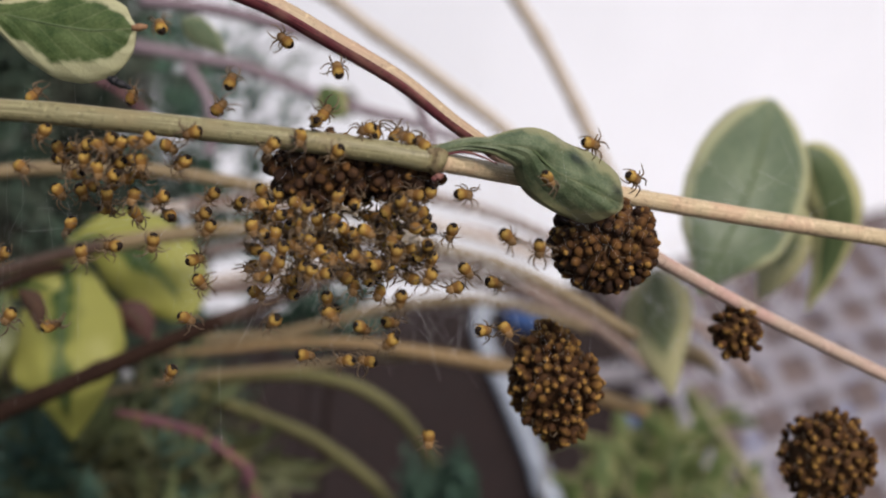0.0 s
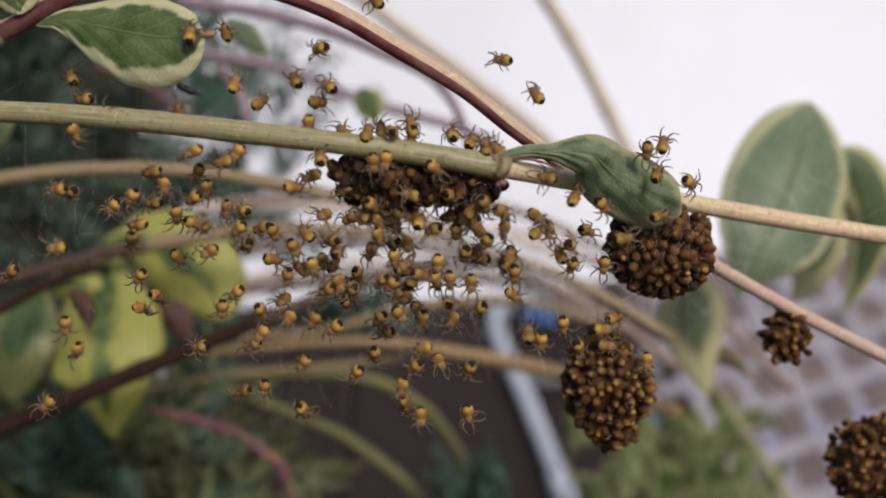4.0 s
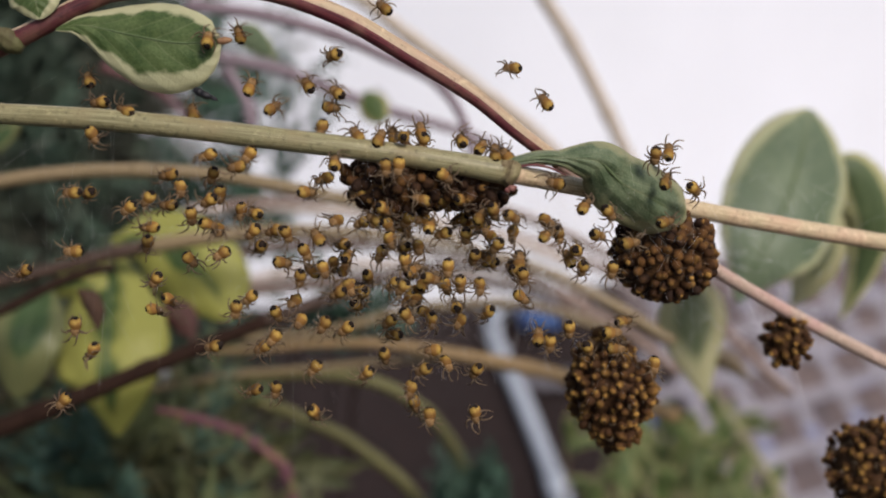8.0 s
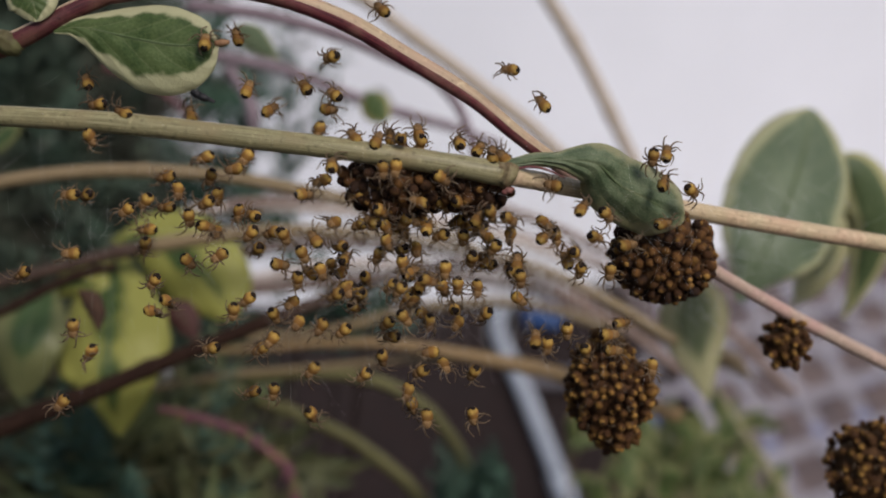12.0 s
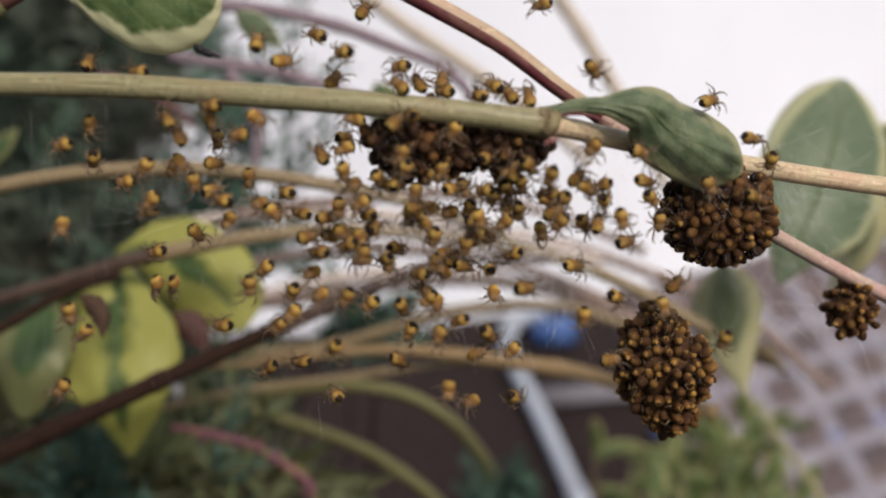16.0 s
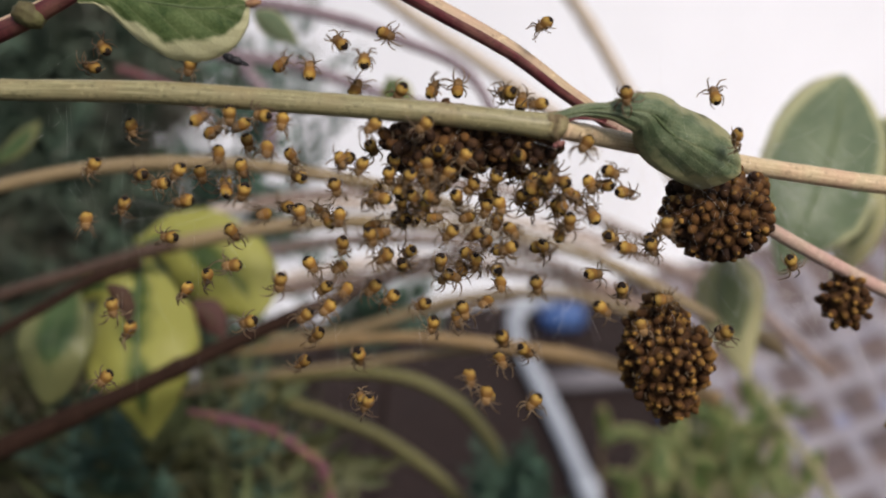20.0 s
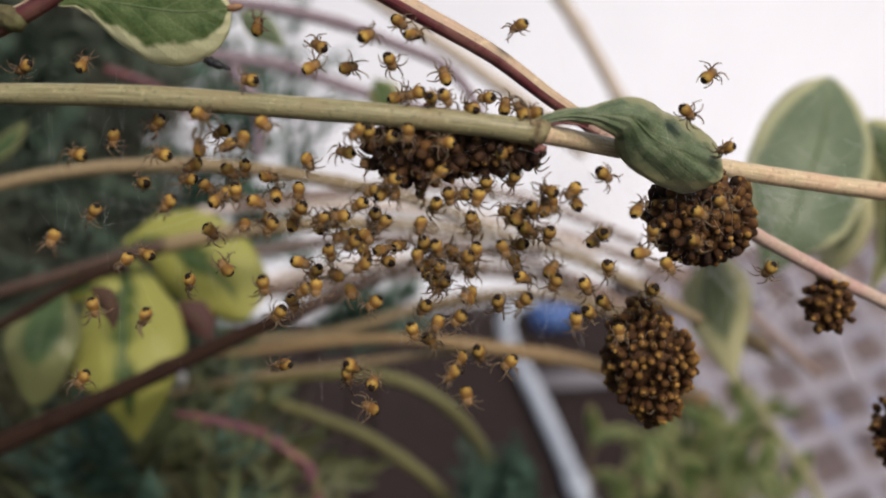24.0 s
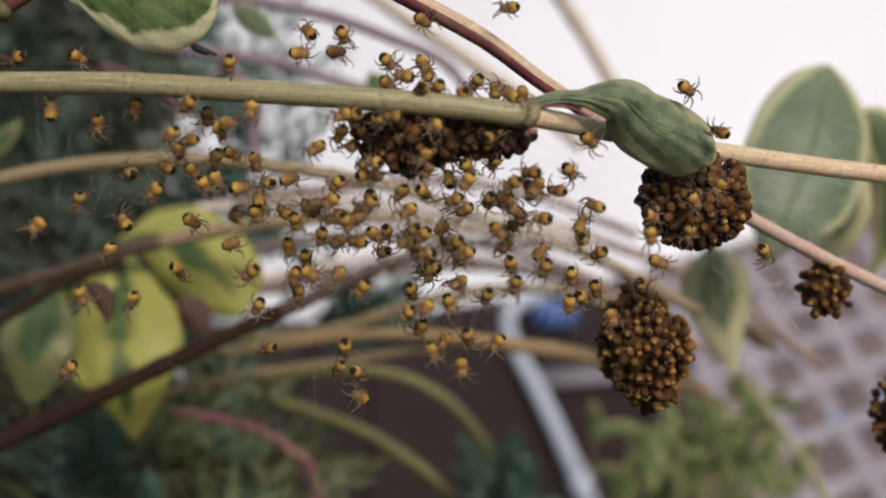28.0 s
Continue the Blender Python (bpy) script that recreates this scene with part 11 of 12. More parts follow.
    walk(SWARM[150], way([(0, 3.05, 116.16, -5.51, 252), (1, 5.74, 116.16, -6.69, 167), (2, 6.59, 116.16, -7.84, 142), (4.5, 9.07, 116.16, -8.41, 82), (12.2, 9.07, 116.16, -8.41, 82), (14.5, 4.06, 116.16, -6.58, 25), (15, 3.76, 116.16, -6.85, 13), (16, 3.62, 116.16, -6.78, -2), (18, 3.51, 116.16, -6.34, -2), (20, 3.89, 116.16, -7.03, -87), (21.3, 3.89, 116.16, -7.03, -87), (23.5, 4.70, 116.16, -7.97, -138), (24, 4.41, 116.16, -8.07, -149), (25, 4.37, 116.16, -7.96, -172), (26, 4.66, 116.16, -8.10, -172), (27, 4.31, 116.16, -7.99, -143), (28, 4.33, 116.16, -7.99, -114)], -8, 16))
    walk(SWARM[151], way([(0, 1.94, 116.71, -9.45, 228), (1, 7.90, 116.71, -9.20, 246), (2, 8.46, 116.71, -9.42, 254), (4.5, 10.20, 116.71, -9.05, 274), (12.2, 10.20, 116.71, -9.05, 274), (14.5, 8.59, 116.71, -9.43, 271), (15, 8.08, 116.71, -9.66, 271), (16, 8.59, 116.71, -9.46, 270), (17, 9.58, 116.71, -9.30, 270), (18, 9.72, 116.71, -8.99, 270), (19, 10.03, 116.71, -9.65, 296), (20, 9.79, 116.71, -9.54, 321), (21, 9.82, 116.71, -9.99, 321), (21.5, 8.87, 116.71, -10.12, 317), (23.5, 9.44, 116.71, -10.23, 282), (24, 9.02, 116.71, -10.18, 273), (25, 9.15, 116.71, -10.04, 255), (26, 9.34, 116.71, -10.19, 255), (27, 9.11, 116.71, -10.10, 262), (28, 9.04, 116.71, -10.06, 270)], -3, -23))
    walk(SWARM[152], way([(0, 5.86, 122.16, -2.00, 245), (1, 9.27, 122.16, -2.81, 301), (2, 12.67, 122.16, -4.75, 291), (4.5, 12.71, 122.16, -8.05, 266), (12.2, 12.71, 122.16, -8.05, 266), (14.5, 8.71, 122.16, -4.95, 324), (15, 8.56, 122.16, -5.02, 336), (16, 8.44, 122.16, -5.05, 351), (17, 8.65, 122.16, -5.28, 351), (18, 9.69, 122.16, -5.49, 351), (18.5, 10.12, 122.16, -5.21, 352), (20, 9.71, 122.16, -6.35, 355), (21.3, 9.71, 122.16, -6.35, 355), (24, 10.70, 122.16, -7.15, 293), (25, 10.44, 122.16, -7.48, 270), (26, 10.34, 122.16, -7.61, 270), (27, 10.06, 122.16, -7.66, 269), (28, 10.02, 122.16, -7.62, 268)], -8, 14))
    walk(SWARM[153], way([(0, 10.87, 123.00, -8.93, 348), (1, 11.51, 123.00, -10.31, 321), (2, 11.07, 123.00, -11.03, 309), (4.5, 14.63, 123.00, -10.05, 280), (12.2, 14.63, 123.00, -10.05, 280), (14.5, 12.79, 123.00, -8.00, 311), (15, 12.51, 123.00, -7.95, 318), (16, 12.24, 123.00, -8.04, 326), (17, 12.33, 123.00, -8.15, 326), (18, 12.24, 123.00, -7.82, 326), (19, 12.55, 123.00, -8.02, 297), (20, 12.51, 123.00, -8.09, 268), (21, 13.14, 123.00, -8.35, 268), (21.5, 12.27, 123.00, -8.50, 271), (23.5, 11.22, 123.00, -9.74, 304), (24, 11.02, 123.00, -9.69, 312), (25, 10.93, 123.00, -9.75, 328), (26, 11.14, 123.00, -9.96, 328), (27, 10.93, 123.00, -9.82, 316), (28, 10.90, 123.00, -9.75, 304)], -28, 10))
    walk(SWARM[154], way([(0, 5.69, 116.30, -3.46, 235), (1, 11.20, 116.30, -4.59, 320), (2, 11.85, 116.30, -6.70, 333), (4.5, 16.15, 116.30, -8.04, 366), (12.2, 16.15, 116.30, -8.04, 366), (14.5, 12.82, 116.30, -0.88, 308), (15, 12.63, 116.30, -0.96, 296), (16, 12.18, 116.30, -1.23, 281), (17, 12.45, 116.30, -1.76, 281), (18, 11.66, 116.30, -3.04, 281), (20, 12.26, 116.30, -4.05, 351), (21.3, 12.26, 116.30, -4.05, 351), (25, 16.42, 116.30, -4.25, 364), (26, 16.85, 116.30, -4.25, 364), (27, 16.56, 116.30, -4.22, 322), (28, 16.67, 116.30, -4.19, 279)], 4, -19))
    walk(SWARM[155], way([(0, 12.03, 122.96, -4.24, 333), (1, 16.45, 122.96, -5.49, 367), (2, 14.50, 122.96, -6.94, 365), (4.5, 18.22, 122.96, -7.25, 361), (12.2, 18.22, 122.96, -7.25, 361), (14.5, 14.20, 122.96, -2.20, 360), (15, 13.86, 122.96, -2.34, 359), (16, 13.34, 122.96, -3.05, 359), (17, 14.38, 122.96, -2.96, 359), (18, 14.53, 122.96, -3.56, 359), (19, 15.06, 122.96, -4.13, 316), (20, 15.60, 122.96, -4.04, 274), (20.5, 16.36, 122.96, -4.26, 274), (21.3, 16.21, 122.96, -9.36, 274), (23.5, 12.98, 122.96, -8.71, 298), (24, 12.55, 122.96, -8.83, 303), (25, 12.36, 122.96, -8.90, 314), (26, 12.55, 122.96, -9.09, 314), (27, 12.31, 122.96, -9.06, 291), (28, 12.34, 122.96, -9.00, 268)], -10, 26))
    walk(SWARM[156], way([(0, 8.14, 122.58, -4.73, 195), (1, 12.67, 122.58, -7.15, 277), (2, 13.02, 122.58, -9.40, 300), (4.5, 17.42, 122.58, -10.07, 358), (12.2, 17.42, 122.58, -10.07, 358), (14.5, 12.05, 122.58, -13.72, 365), (15, 11.77, 122.58, -13.68, 366), (16, 11.52, 122.58, -13.76, 368), (17, 11.64, 122.58, -13.71, 368), (18, 11.57, 122.58, -13.56, 368), (19, 11.70, 122.58, -13.99, 326), (20, 14.14, 122.58, -11.71, 283), (21.3, 14.14, 122.58, -11.71, 283), (23.5, 14.08, 122.58, -11.85, 276), (24, 13.71, 122.58, -11.78, 274), (25, 13.67, 122.58, -11.74, 271), (26, 13.90, 122.58, -11.94, 271), (27, 13.60, 122.58, -11.79, 278), (28, 13.55, 122.58, -11.78, 286)], 24, -10))
    walk(SWARM[157], way([(0, 13.01, 121.69, -8.87, 302), (1, 15.41, 121.69, -10.25, 347), (2, 16.83, 121.69, -10.60, 323), (4.5, 21.08, 121.69, -11.64, 263), (12.2, 21.08, 121.69, -11.64, 263), (14.5, 16.61, 121.69, -9.18, 272), (15, 16.59, 121.69, -8.85, 275), (16, 16.29, 121.69, -9.13, 277), (17, 16.37, 121.69, -9.04, 277), (18, 16.21, 121.69, -8.89, 277), (19, 16.28, 121.69, -9.25, 320), (20, 16.25, 121.69, -9.12, 362), (21, 16.80, 121.69, -8.90, 362), (21.5, 16.29, 121.69, -8.58, 357), (24, 18.57, 121.69, -5.56, 300), (25, 18.45, 121.69, -5.76, 277), (26, 18.70, 121.69, -6.31, 277), (27, 18.38, 121.69, -6.82, 300), (28, 18.22, 121.69, -6.81, 324)], 23, -17))
    walk(SWARM[158], way([(0, 4.44, 118.56, 4.24, 170), (1, 5.08, 118.00, 6.16, 85), (2, 8.12, 117.56, 6.26, 109), (4.5, 10.77, 116.45, 6.28, 170), (12.2, 10.77, 116.45, 6.28, 170), (14.5, 10.79, 116.42, 5.44, 209), (15, 10.66, 116.42, 5.30, 217), (16, 10.03, 116.42, 4.97, 227), (17, 10.20, 116.42, 4.83, 227), (18, 10.15, 116.42, 4.99, 227), (19, 9.88, 116.42, 4.77, 230), (20, 8.92, 116.42, 5.60, 232), (21, 11.28, 116.42, 5.46, 232), (21.5, 10.84, 116.42, 5.70, 229), (23.5, 6.03, 118.00, 9.12, 196), (25, 6.03, 118.00, 9.26, 172), (26, 5.74, 118.00, 9.27, 172), (27, 5.95, 118.00, 9.19, 214), (28, 5.86, 118.00, 9.23, 257)], 19, 0))
    walk(SWARM[159], way([(0, 5.76, 119.50, 4.24, 216), (1, 10.51, 116.25, 6.28, 131), (2, 10.63, 116.66, 6.70, 106), (4.5, 13.62, 117.70, 4.16, 46), (12.2, 13.62, 117.70, 4.16, 46), (14.5, 15.12, 119.50, 2.97, -4), (15, 14.85, 119.50, 2.72, -15), (16, 14.84, 119.50, 2.16, -28), (17, 13.48, 119.50, 1.85, -28), (18, 12.83, 119.50, 2.09, -28), (20, 12.67, 119.50, 1.25, -22), (21.3, 12.67, 119.50, 1.25, -22), (23.5, 16.13, 119.50, -0.03, 28), (24, 15.50, 119.50, -0.06, 39), (25, 15.49, 119.50, -0.74, 62), (26, 14.27, 119.50, -0.46, 62), (27, 13.07, 119.50, -1.06, 104), (28, 12.28, 119.50, -1.25, 147)], -12, 40))
    walk(SWARM[160], way([(0, 8.98, 118.80, 4.20, 356), (1, 14.15, 117.88, 4.40, 301), (2, 16.04, 118.14, 5.12, 303), (4.5, 16.17, 118.80, 3.54, 311), (12.2, 16.17, 118.80, 3.54, 311), (14.5, 14.20, 117.92, 4.65, 331), (15, 14.07, 117.92, 4.65, 335), (16, 14.18, 117.92, 4.56, 340), (17, 14.83, 117.92, 3.72, 340), (18, 14.07, 117.92, 3.85, 340), (20, 11.34, 118.80, 3.12, 335), (21.3, 11.34, 118.80, 3.12, 335), (23.5, 12.79, 118.80, 3.88, 323), (24, 12.47, 118.80, 3.28, 320), (25, 11.00, 118.80, 2.84, 315), (26, 9.89, 118.80, 2.45, 315), (27, 9.87, 118.80, 2.07, 311), (28, 9.98, 118.80, 2.13, 307)], -11, 0))
    walk(SWARM[161], way([(0, 5.62, 123.06, 1.01, 235), (1, 8.79, 123.06, 2.06, 320), (2, 9.93, 123.06, 0.97, 333), (4.5, 15.61, 123.06, 1.32, 366), (12.2, 15.61, 123.06, 1.32, 366), (14.5, 15.33, 123.06, 0.91, 343), (15, 15.46, 123.06, 1.11, 338), (16, 15.89, 123.06, 0.71, 332), (17, 16.43, 123.06, -0.04, 332), (18, 16.14, 123.06, -0.51, 332), (19, 16.58, 123.06, -0.68, 290), (20, 16.44, 123.06, -2.33, 247), (21, 16.39, 123.06, -0.34, 247), (21.5, 15.93, 123.06, 0.99, 249), (23.5, 17.63, 123.06, -2.20, 274), (24, 17.37, 123.06, -2.26, 281), (25, 17.68, 123.06, -2.35, 293), (26, 17.91, 123.06, -2.70, 293), (27, 17.57, 123.06, -1.94, 326), (28, 17.94, 123.06, -2.41, 359)], -24, -33))
    walk(SWARM[162], way([(0, 4.84, 118.45, 2.42, 203), (1, 5.83, 118.45, 3.71, 288), (2, 6.41, 118.45, 3.21, 292), (4.5, 10.13, 118.45, 2.64, 303), (12.2, 10.13, 118.45, 2.64, 303), (14.5, 8.99, 118.45, 2.69, 360), (15, 8.84, 118.45, 2.64, 373), (16, 8.81, 118.45, 2.56, 388), (17, 8.86, 118.45, 2.46, 388), (18, 8.89, 118.45, 2.69, 388), (19, 8.96, 118.45, 2.07, 346), (20, 7.54, 118.45, 1.16, 303), (21.3, 7.54, 118.45, 1.16, 303), (23.5, 7.82, 118.45, 0.60, 269), (24, 7.46, 118.45, 0.71, 261), (25, 7.38, 118.45, 0.76, 246), (26, 7.22, 118.45, 0.66, 246), (27, 7.06, 118.45, 0.67, 241), (28, 6.94, 118.45, 0.82, 236)], 31, -42))
    walk(SWARM[163], way([(0, 3.84, 118.40, 2.05, 320), (1, 6.41, 118.40, 1.19, 327), (2, 7.76, 118.40, -0.25, 348), (4.5, 10.12, 118.40, 1.43, 403), (12.2, 10.12, 118.40, 1.43, 403), (14.5, 9.80, 118.40, 1.73, 348), (15, 9.59, 118.40, 1.84, 335), (16, 9.58, 118.40, 1.70, 321), (17, 9.64, 118.40, 1.66, 321), (18, 9.67, 118.40, 2.00, 321), (19, 9.99, 118.40, 1.65, 306), (20, 9.37, 118.40, 1.98, 291), (20.5, 9.18, 118.40, 2.35, 291), (21.3, 9.67, 118.40, 2.11, 291), (24, 9.47, 118.40, 1.85, 229), (25, 8.83, 118.40, 1.08, 206), (26, 7.64, 118.40, 0.73, 206), (27, 6.61, 118.40, 0.39, 248), (28, 6.27, 118.40, 0.63, 291)], 13, 25))
    walk(SWARM[164], way([(0, 21.41, 121.33, 9.09, 344), (1, 21.52, 121.00, 8.95, 359), (2, 22.06, 121.83, 9.34, 383), (4.5, 22.97, 123.92, 9.84, 444), (12.2, 22.97, 123.92, 9.84, 444), (14.5, 21.69, 123.92, 9.50, 397), (15, 21.73, 123.92, 9.48, 387), (16, 21.77, 123.92, 9.51, 375), (17, 21.67, 123.92, 9.38, 375), (18, 21.56, 123.92, 9.46, 375), (20, 22.45, 123.92, 10.41, 460), (21.3, 22.45, 123.92, 10.41, 460), (23.5, 23.82, 123.92, 12.52, 409), (24, 23.72, 123.92, 12.75, 398), (25, 23.82, 123.92, 11.83, 375), (26, 24.48, 123.92, 11.03, 375), (27, 24.05, 123.92, 10.32, 348), (28, 22.17, 123.92, 9.78, 322)], -4, 4))
    walk(SWARM[165], way([(0, 17.08, 119.45, 5.58, 325), (1, 20.00, 120.38, 6.84, 409), (2, 19.25, 120.67, 7.11, 421), (4.5, 22.33, 121.38, 6.71, 451), (12.2, 22.33, 121.38, 6.71, 451), (14.5, 24.12, 122.55, 6.83, 394), (15, 24.38, 122.55, 6.43, 381), (16, 25.14, 122.55, 5.70, 366), (17, 25.31, 122.55, 5.44, 366), (18, 24.29, 122.55, 5.85, 366), (20, 24.04, 122.55, 6.16, 281), (21, 24.21, 122.55, 6.31, 281), (21.5, 24.24, 122.55, 6.18, 276), (23.5, 25.42, 123.78, 5.53, 230), (24, 25.06, 123.78, 5.68, 219), (25, 25.18, 123.78, 5.50, 196), (26, 25.54, 123.78, 5.62, 196), (27, 25.17, 123.78, 5.53, 185), (28, 25.24, 123.78, 5.49, 174)], -19, -53))
    walk(SWARM[166], way([(0, 25.95, 124.22, 5.92, 332), (1, 25.99, 124.22, 5.95, 374), (4.5, 25.22, 122.55, 6.04, 325), (12.2, 25.22, 122.55, 6.04, 325), (14.5, 27.02, 124.00, 3.94, 280), (15, 27.06, 124.00, 3.92, 270), (16, 27.22, 124.00, 3.82, 258), (17, 27.08, 124.00, 3.36, 258), (18, 26.28, 124.00, 3.65, 258), (19, 26.15, 124.00, 3.81, 274), (20, 29.19, 124.22, -6.11, 291), (21.3, 29.19, 124.22, -6.11, 291), (23.5, 28.84, 124.22, -6.29, 248), (25, 28.84, 124.22, -6.29, 218), (26, 28.84, 124.22, -6.29, 218), (28, 28.84, 124.22, -6.29, 303)], -23, -1))
    walk(SWARM[167], way([(0, 7.93, 122.77, 0.68, 240), (1, 14.51, 122.77, 2.28, 325), (4.5, 22.14, 121.30, 2.76, 365), (12.2, 22.14, 121.30, 2.76, 365), (14.5, 24.64, 122.77, 1.29, 339), (15, 24.79, 122.77, 1.11, 334), (16, 25.25, 122.77, 0.52, 327), (17, 25.28, 122.77, -0.11, 327), (18, 24.26, 122.77, 0.30, 327), (19, 24.11, 122.77, 0.38, 315), (20, 22.00, 122.77, -12.60, 303), (21.3, 22.00, 122.77, -12.60, 303), (23.5, 21.96, 122.77, -3.19, 318), (24, 21.54, 122.77, -3.22, 322), (25, 21.39, 122.77, -3.51, 329), (26, 21.69, 122.77, -3.72, 329), (27, 21.46, 122.77, -3.90, 286), (28, 21.51, 122.77, -4.14, 244)], -6, 37))
    walk(SWARM[168], way([(0, 13.05, 116.28, 0.11, 313), (1, 13.70, 116.28, 0.54, 346), (2, 15.96, 116.28, -0.14, 352), (4.5, 17.88, 116.28, 0.60, 370), (12.2, 17.88, 116.28, 0.60, 370), (14.5, 20.76, 121.42, 1.97, 319), (15, 20.78, 121.42, 2.01, 307), (16, 20.94, 121.42, 1.56, 294), (17, 20.84, 121.42, 0.56, 294), (18, 21.51, 121.42, -0.00, 294), (20, 15.94, 116.28, -2.15, 267), (21.3, 15.94, 116.28, -2.15, 267), (23.5, 24.43, 122.62, 0.22, 299), (24, 24.12, 122.62, 0.27, 306), (25, 24.34, 122.62, 0.14, 320), (26, 24.63, 122.62, 0.02, 320), (27, 24.28, 122.62, 0.35, 278), (28, 24.50, 122.62, 0.10, 235)], 10, 14))
    walk(SWARM[169], way([(0, 15.92, 116.32, -0.97, 270), (1, 17.34, 119.25, 5.97, 346), (2, 17.99, 119.72, 6.96, 321), (4.5, 21.11, 120.88, 9.27, 261), (12.2, 21.11, 120.88, 9.27, 261), (14.5, 10.03, 117.55, 13.51, 287), (15, 10.11, 117.55, 13.04, 292), (16, 10.48, 117.55, 11.92, 299), (17, 11.65, 117.55, 10.94, 299), (18, 12.69, 117.55, 10.20, 299), (19, 14.45, 117.55, 10.14, 284), (20, 12.97, 117.55, 10.00, 270), (21, 14.21, 117.55, 10.14, 270), (21.5, 15.02, 117.55, 10.22, 273), (23.5, 21.18, 120.88, 8.91, 304), (24, 20.86, 120.88, 8.98, 312), (25, 21.04, 120.88, 8.90, 328), (26, 21.19, 120.88, 9.00, 328), (27, 20.95, 120.88, 8.85, 322), (28, 11.71, 117.04, 4.73, 317)], -1, 10))
    walk(SWARM[170], way([(0, -1.40, 122.49, -0.85, 416), (1, -1.74, 122.49, 0.88, 389), (2, -1.17, 122.49, -0.19, 413), (4.5, -0.75, 122.49, -2.70, 474), (12.2, -0.75, 122.49, -2.70, 474), (14.5, -0.41, 122.49, -2.25, 475), (15, -0.62, 122.49, -2.25, 476), (16, -0.70, 122.49, -2.27, 476), (17, -0.57, 122.49, -2.40, 476), (18, -0.80, 122.49, -2.00, 476), (19, -0.82, 122.49, -3.13, 508), (20, -0.52, 122.49, -2.78, 540), (21.3, -0.52, 122.49, -2.78, 540), (23.5, -1.42, 122.49, -3.91, 489), (24, -1.34, 122.49, -3.82, 478), (25, -1.47, 122.49, -3.71, 455), (26, -1.68, 122.49, -3.86, 455), (27, -1.52, 122.49, -3.84, 436), (28, -1.64, 122.49, -3.86, 417)], 71, -18))
    walk(SWARM[171], way([(0, -6.06, 122.41, -0.37, 253), (1, -6.51, 122.41, -0.46, 289), (4.5, -8.33, 122.41, -4.23, 271), (12.2, -8.33, 122.41, -4.23, 271), (14.5, -7.98, 122.41, -4.39, 279), (15, -8.21, 122.41, -4.19, 281), (16, -8.30, 122.41, -4.14, 283), (17, -8.23, 122.41, -4.19, 283), (18, -8.08, 122.41, -3.98, 283), (19, -8.08, 122.41, -4.55, 300), (20, -8.76, 122.41, -0.47, 318), (21.3, -8.76, 122.41, -0.47, 318), (23.5, -8.88, 122.41, -3.03, 369), (24, -8.66, 122.41, -2.89, 380), (25, -8.60, 122.41, -2.69, 403), (26, -8.79, 122.41, -2.86, 403), (27, -8.37, 122.41, -2.82, 360), (28, -8.58, 122.41, -2.73, 318)], 0, -40))
    walk(SWARM[172], way([(0, -6.43, 117.39, 1.82, 89), (1, -6.19, 117.39, 2.25, 76), (2, -6.11, 117.39, 2.09, 100), (4.5, -6.53, 117.39, 2.88, 161), (12.2, -6.53, 117.39, 2.88, 161), (14.5, -6.84, 117.39, 2.90, 106), (15, -7.03, 117.39, 2.90, 93), (16, -7.01, 117.39, 2.83, 79), (17, -6.96, 117.39, 2.82, 79), (18, -6.83, 117.39, 2.99, 79), (19, -6.89, 117.39, 2.72, 78), (20, -8.19, 117.39, 2.28, 77), (21.3, -8.19, 117.39, 2.28, 77), (23.5, -8.15, 117.39, 2.40, 44), (24, -8.13, 117.39, 2.28, 37), (25, -8.27, 117.39, 2.44, 22), (26, -8.96, 117.39, 2.43, 22), (27, -8.59, 117.39, 2.69, 15), (28, -8.77, 117.39, 2.67, 8)], -14, -10))
    walk(SWARM[173], way([(0, -3.89, 123.95, -7.06, 238), (1, -3.80, 123.95, -7.19, 268), (2, -3.43, 123.95, -7.03, 243), (4.5, -4.95, 123.95, -8.73, 183), (12.2, -4.95, 123.95, -8.73, 183), (14.5, -4.60, 123.95, -6.84, 152), (15, -4.82, 123.95, -6.62, 145), (16, -5.05, 123.95, -6.68, 137), (18, -4.84, 123.95, -6.66, 137), (19, -4.80, 123.95, -7.06, 180), (20, -4.47, 123.95, -6.02, 222), (21.3, -4.47, 123.95, -6.02, 222), (23.5, -3.09, 123.95, -6.39, 217), (24, -3.02, 123.95, -6.32, 216), (25, -3.12, 123.95, -6.17, 214), (26, -3.26, 123.95, -6.38, 214), (27, -3.06, 123.95, -6.21, 188), (28, -3.25, 123.95, -6.12, 161)], -9, 3))
    walk(SWARM[174], way([(0, 0.36, 125.35, -3.82, 82), (1, 1.82, 125.35, -3.66, 153), (4.5, 1.36, 125.35, -6.01, 70), (12.2, 1.36, 125.35, -6.01, 70), (14.5, 1.24, 125.35, -5.13, 94), (15, 0.98, 125.35, -5.17, 99), (16, 0.95, 125.35, -5.12, 105), (17, 1.08, 125.35, -5.29, 105), (18, 0.93, 125.35, -4.99, 105), (19, 0.93, 125.35, -5.99, 106), (20, 0.54, 125.35, -5.68, 106), (21.3, 0.54, 125.35, -5.68, 106), (23.5, -0.44, 125.35, -5.47, 87), (24, -0.35, 125.35, -5.38, 83), (25, -0.60, 125.35, -5.57, 74), (26, -0.69, 125.35, -5.71, 74), (27, -0.55, 125.35, -5.69, 71), (28, -0.67, 125.35, -5.59, 68)], -62, 10))
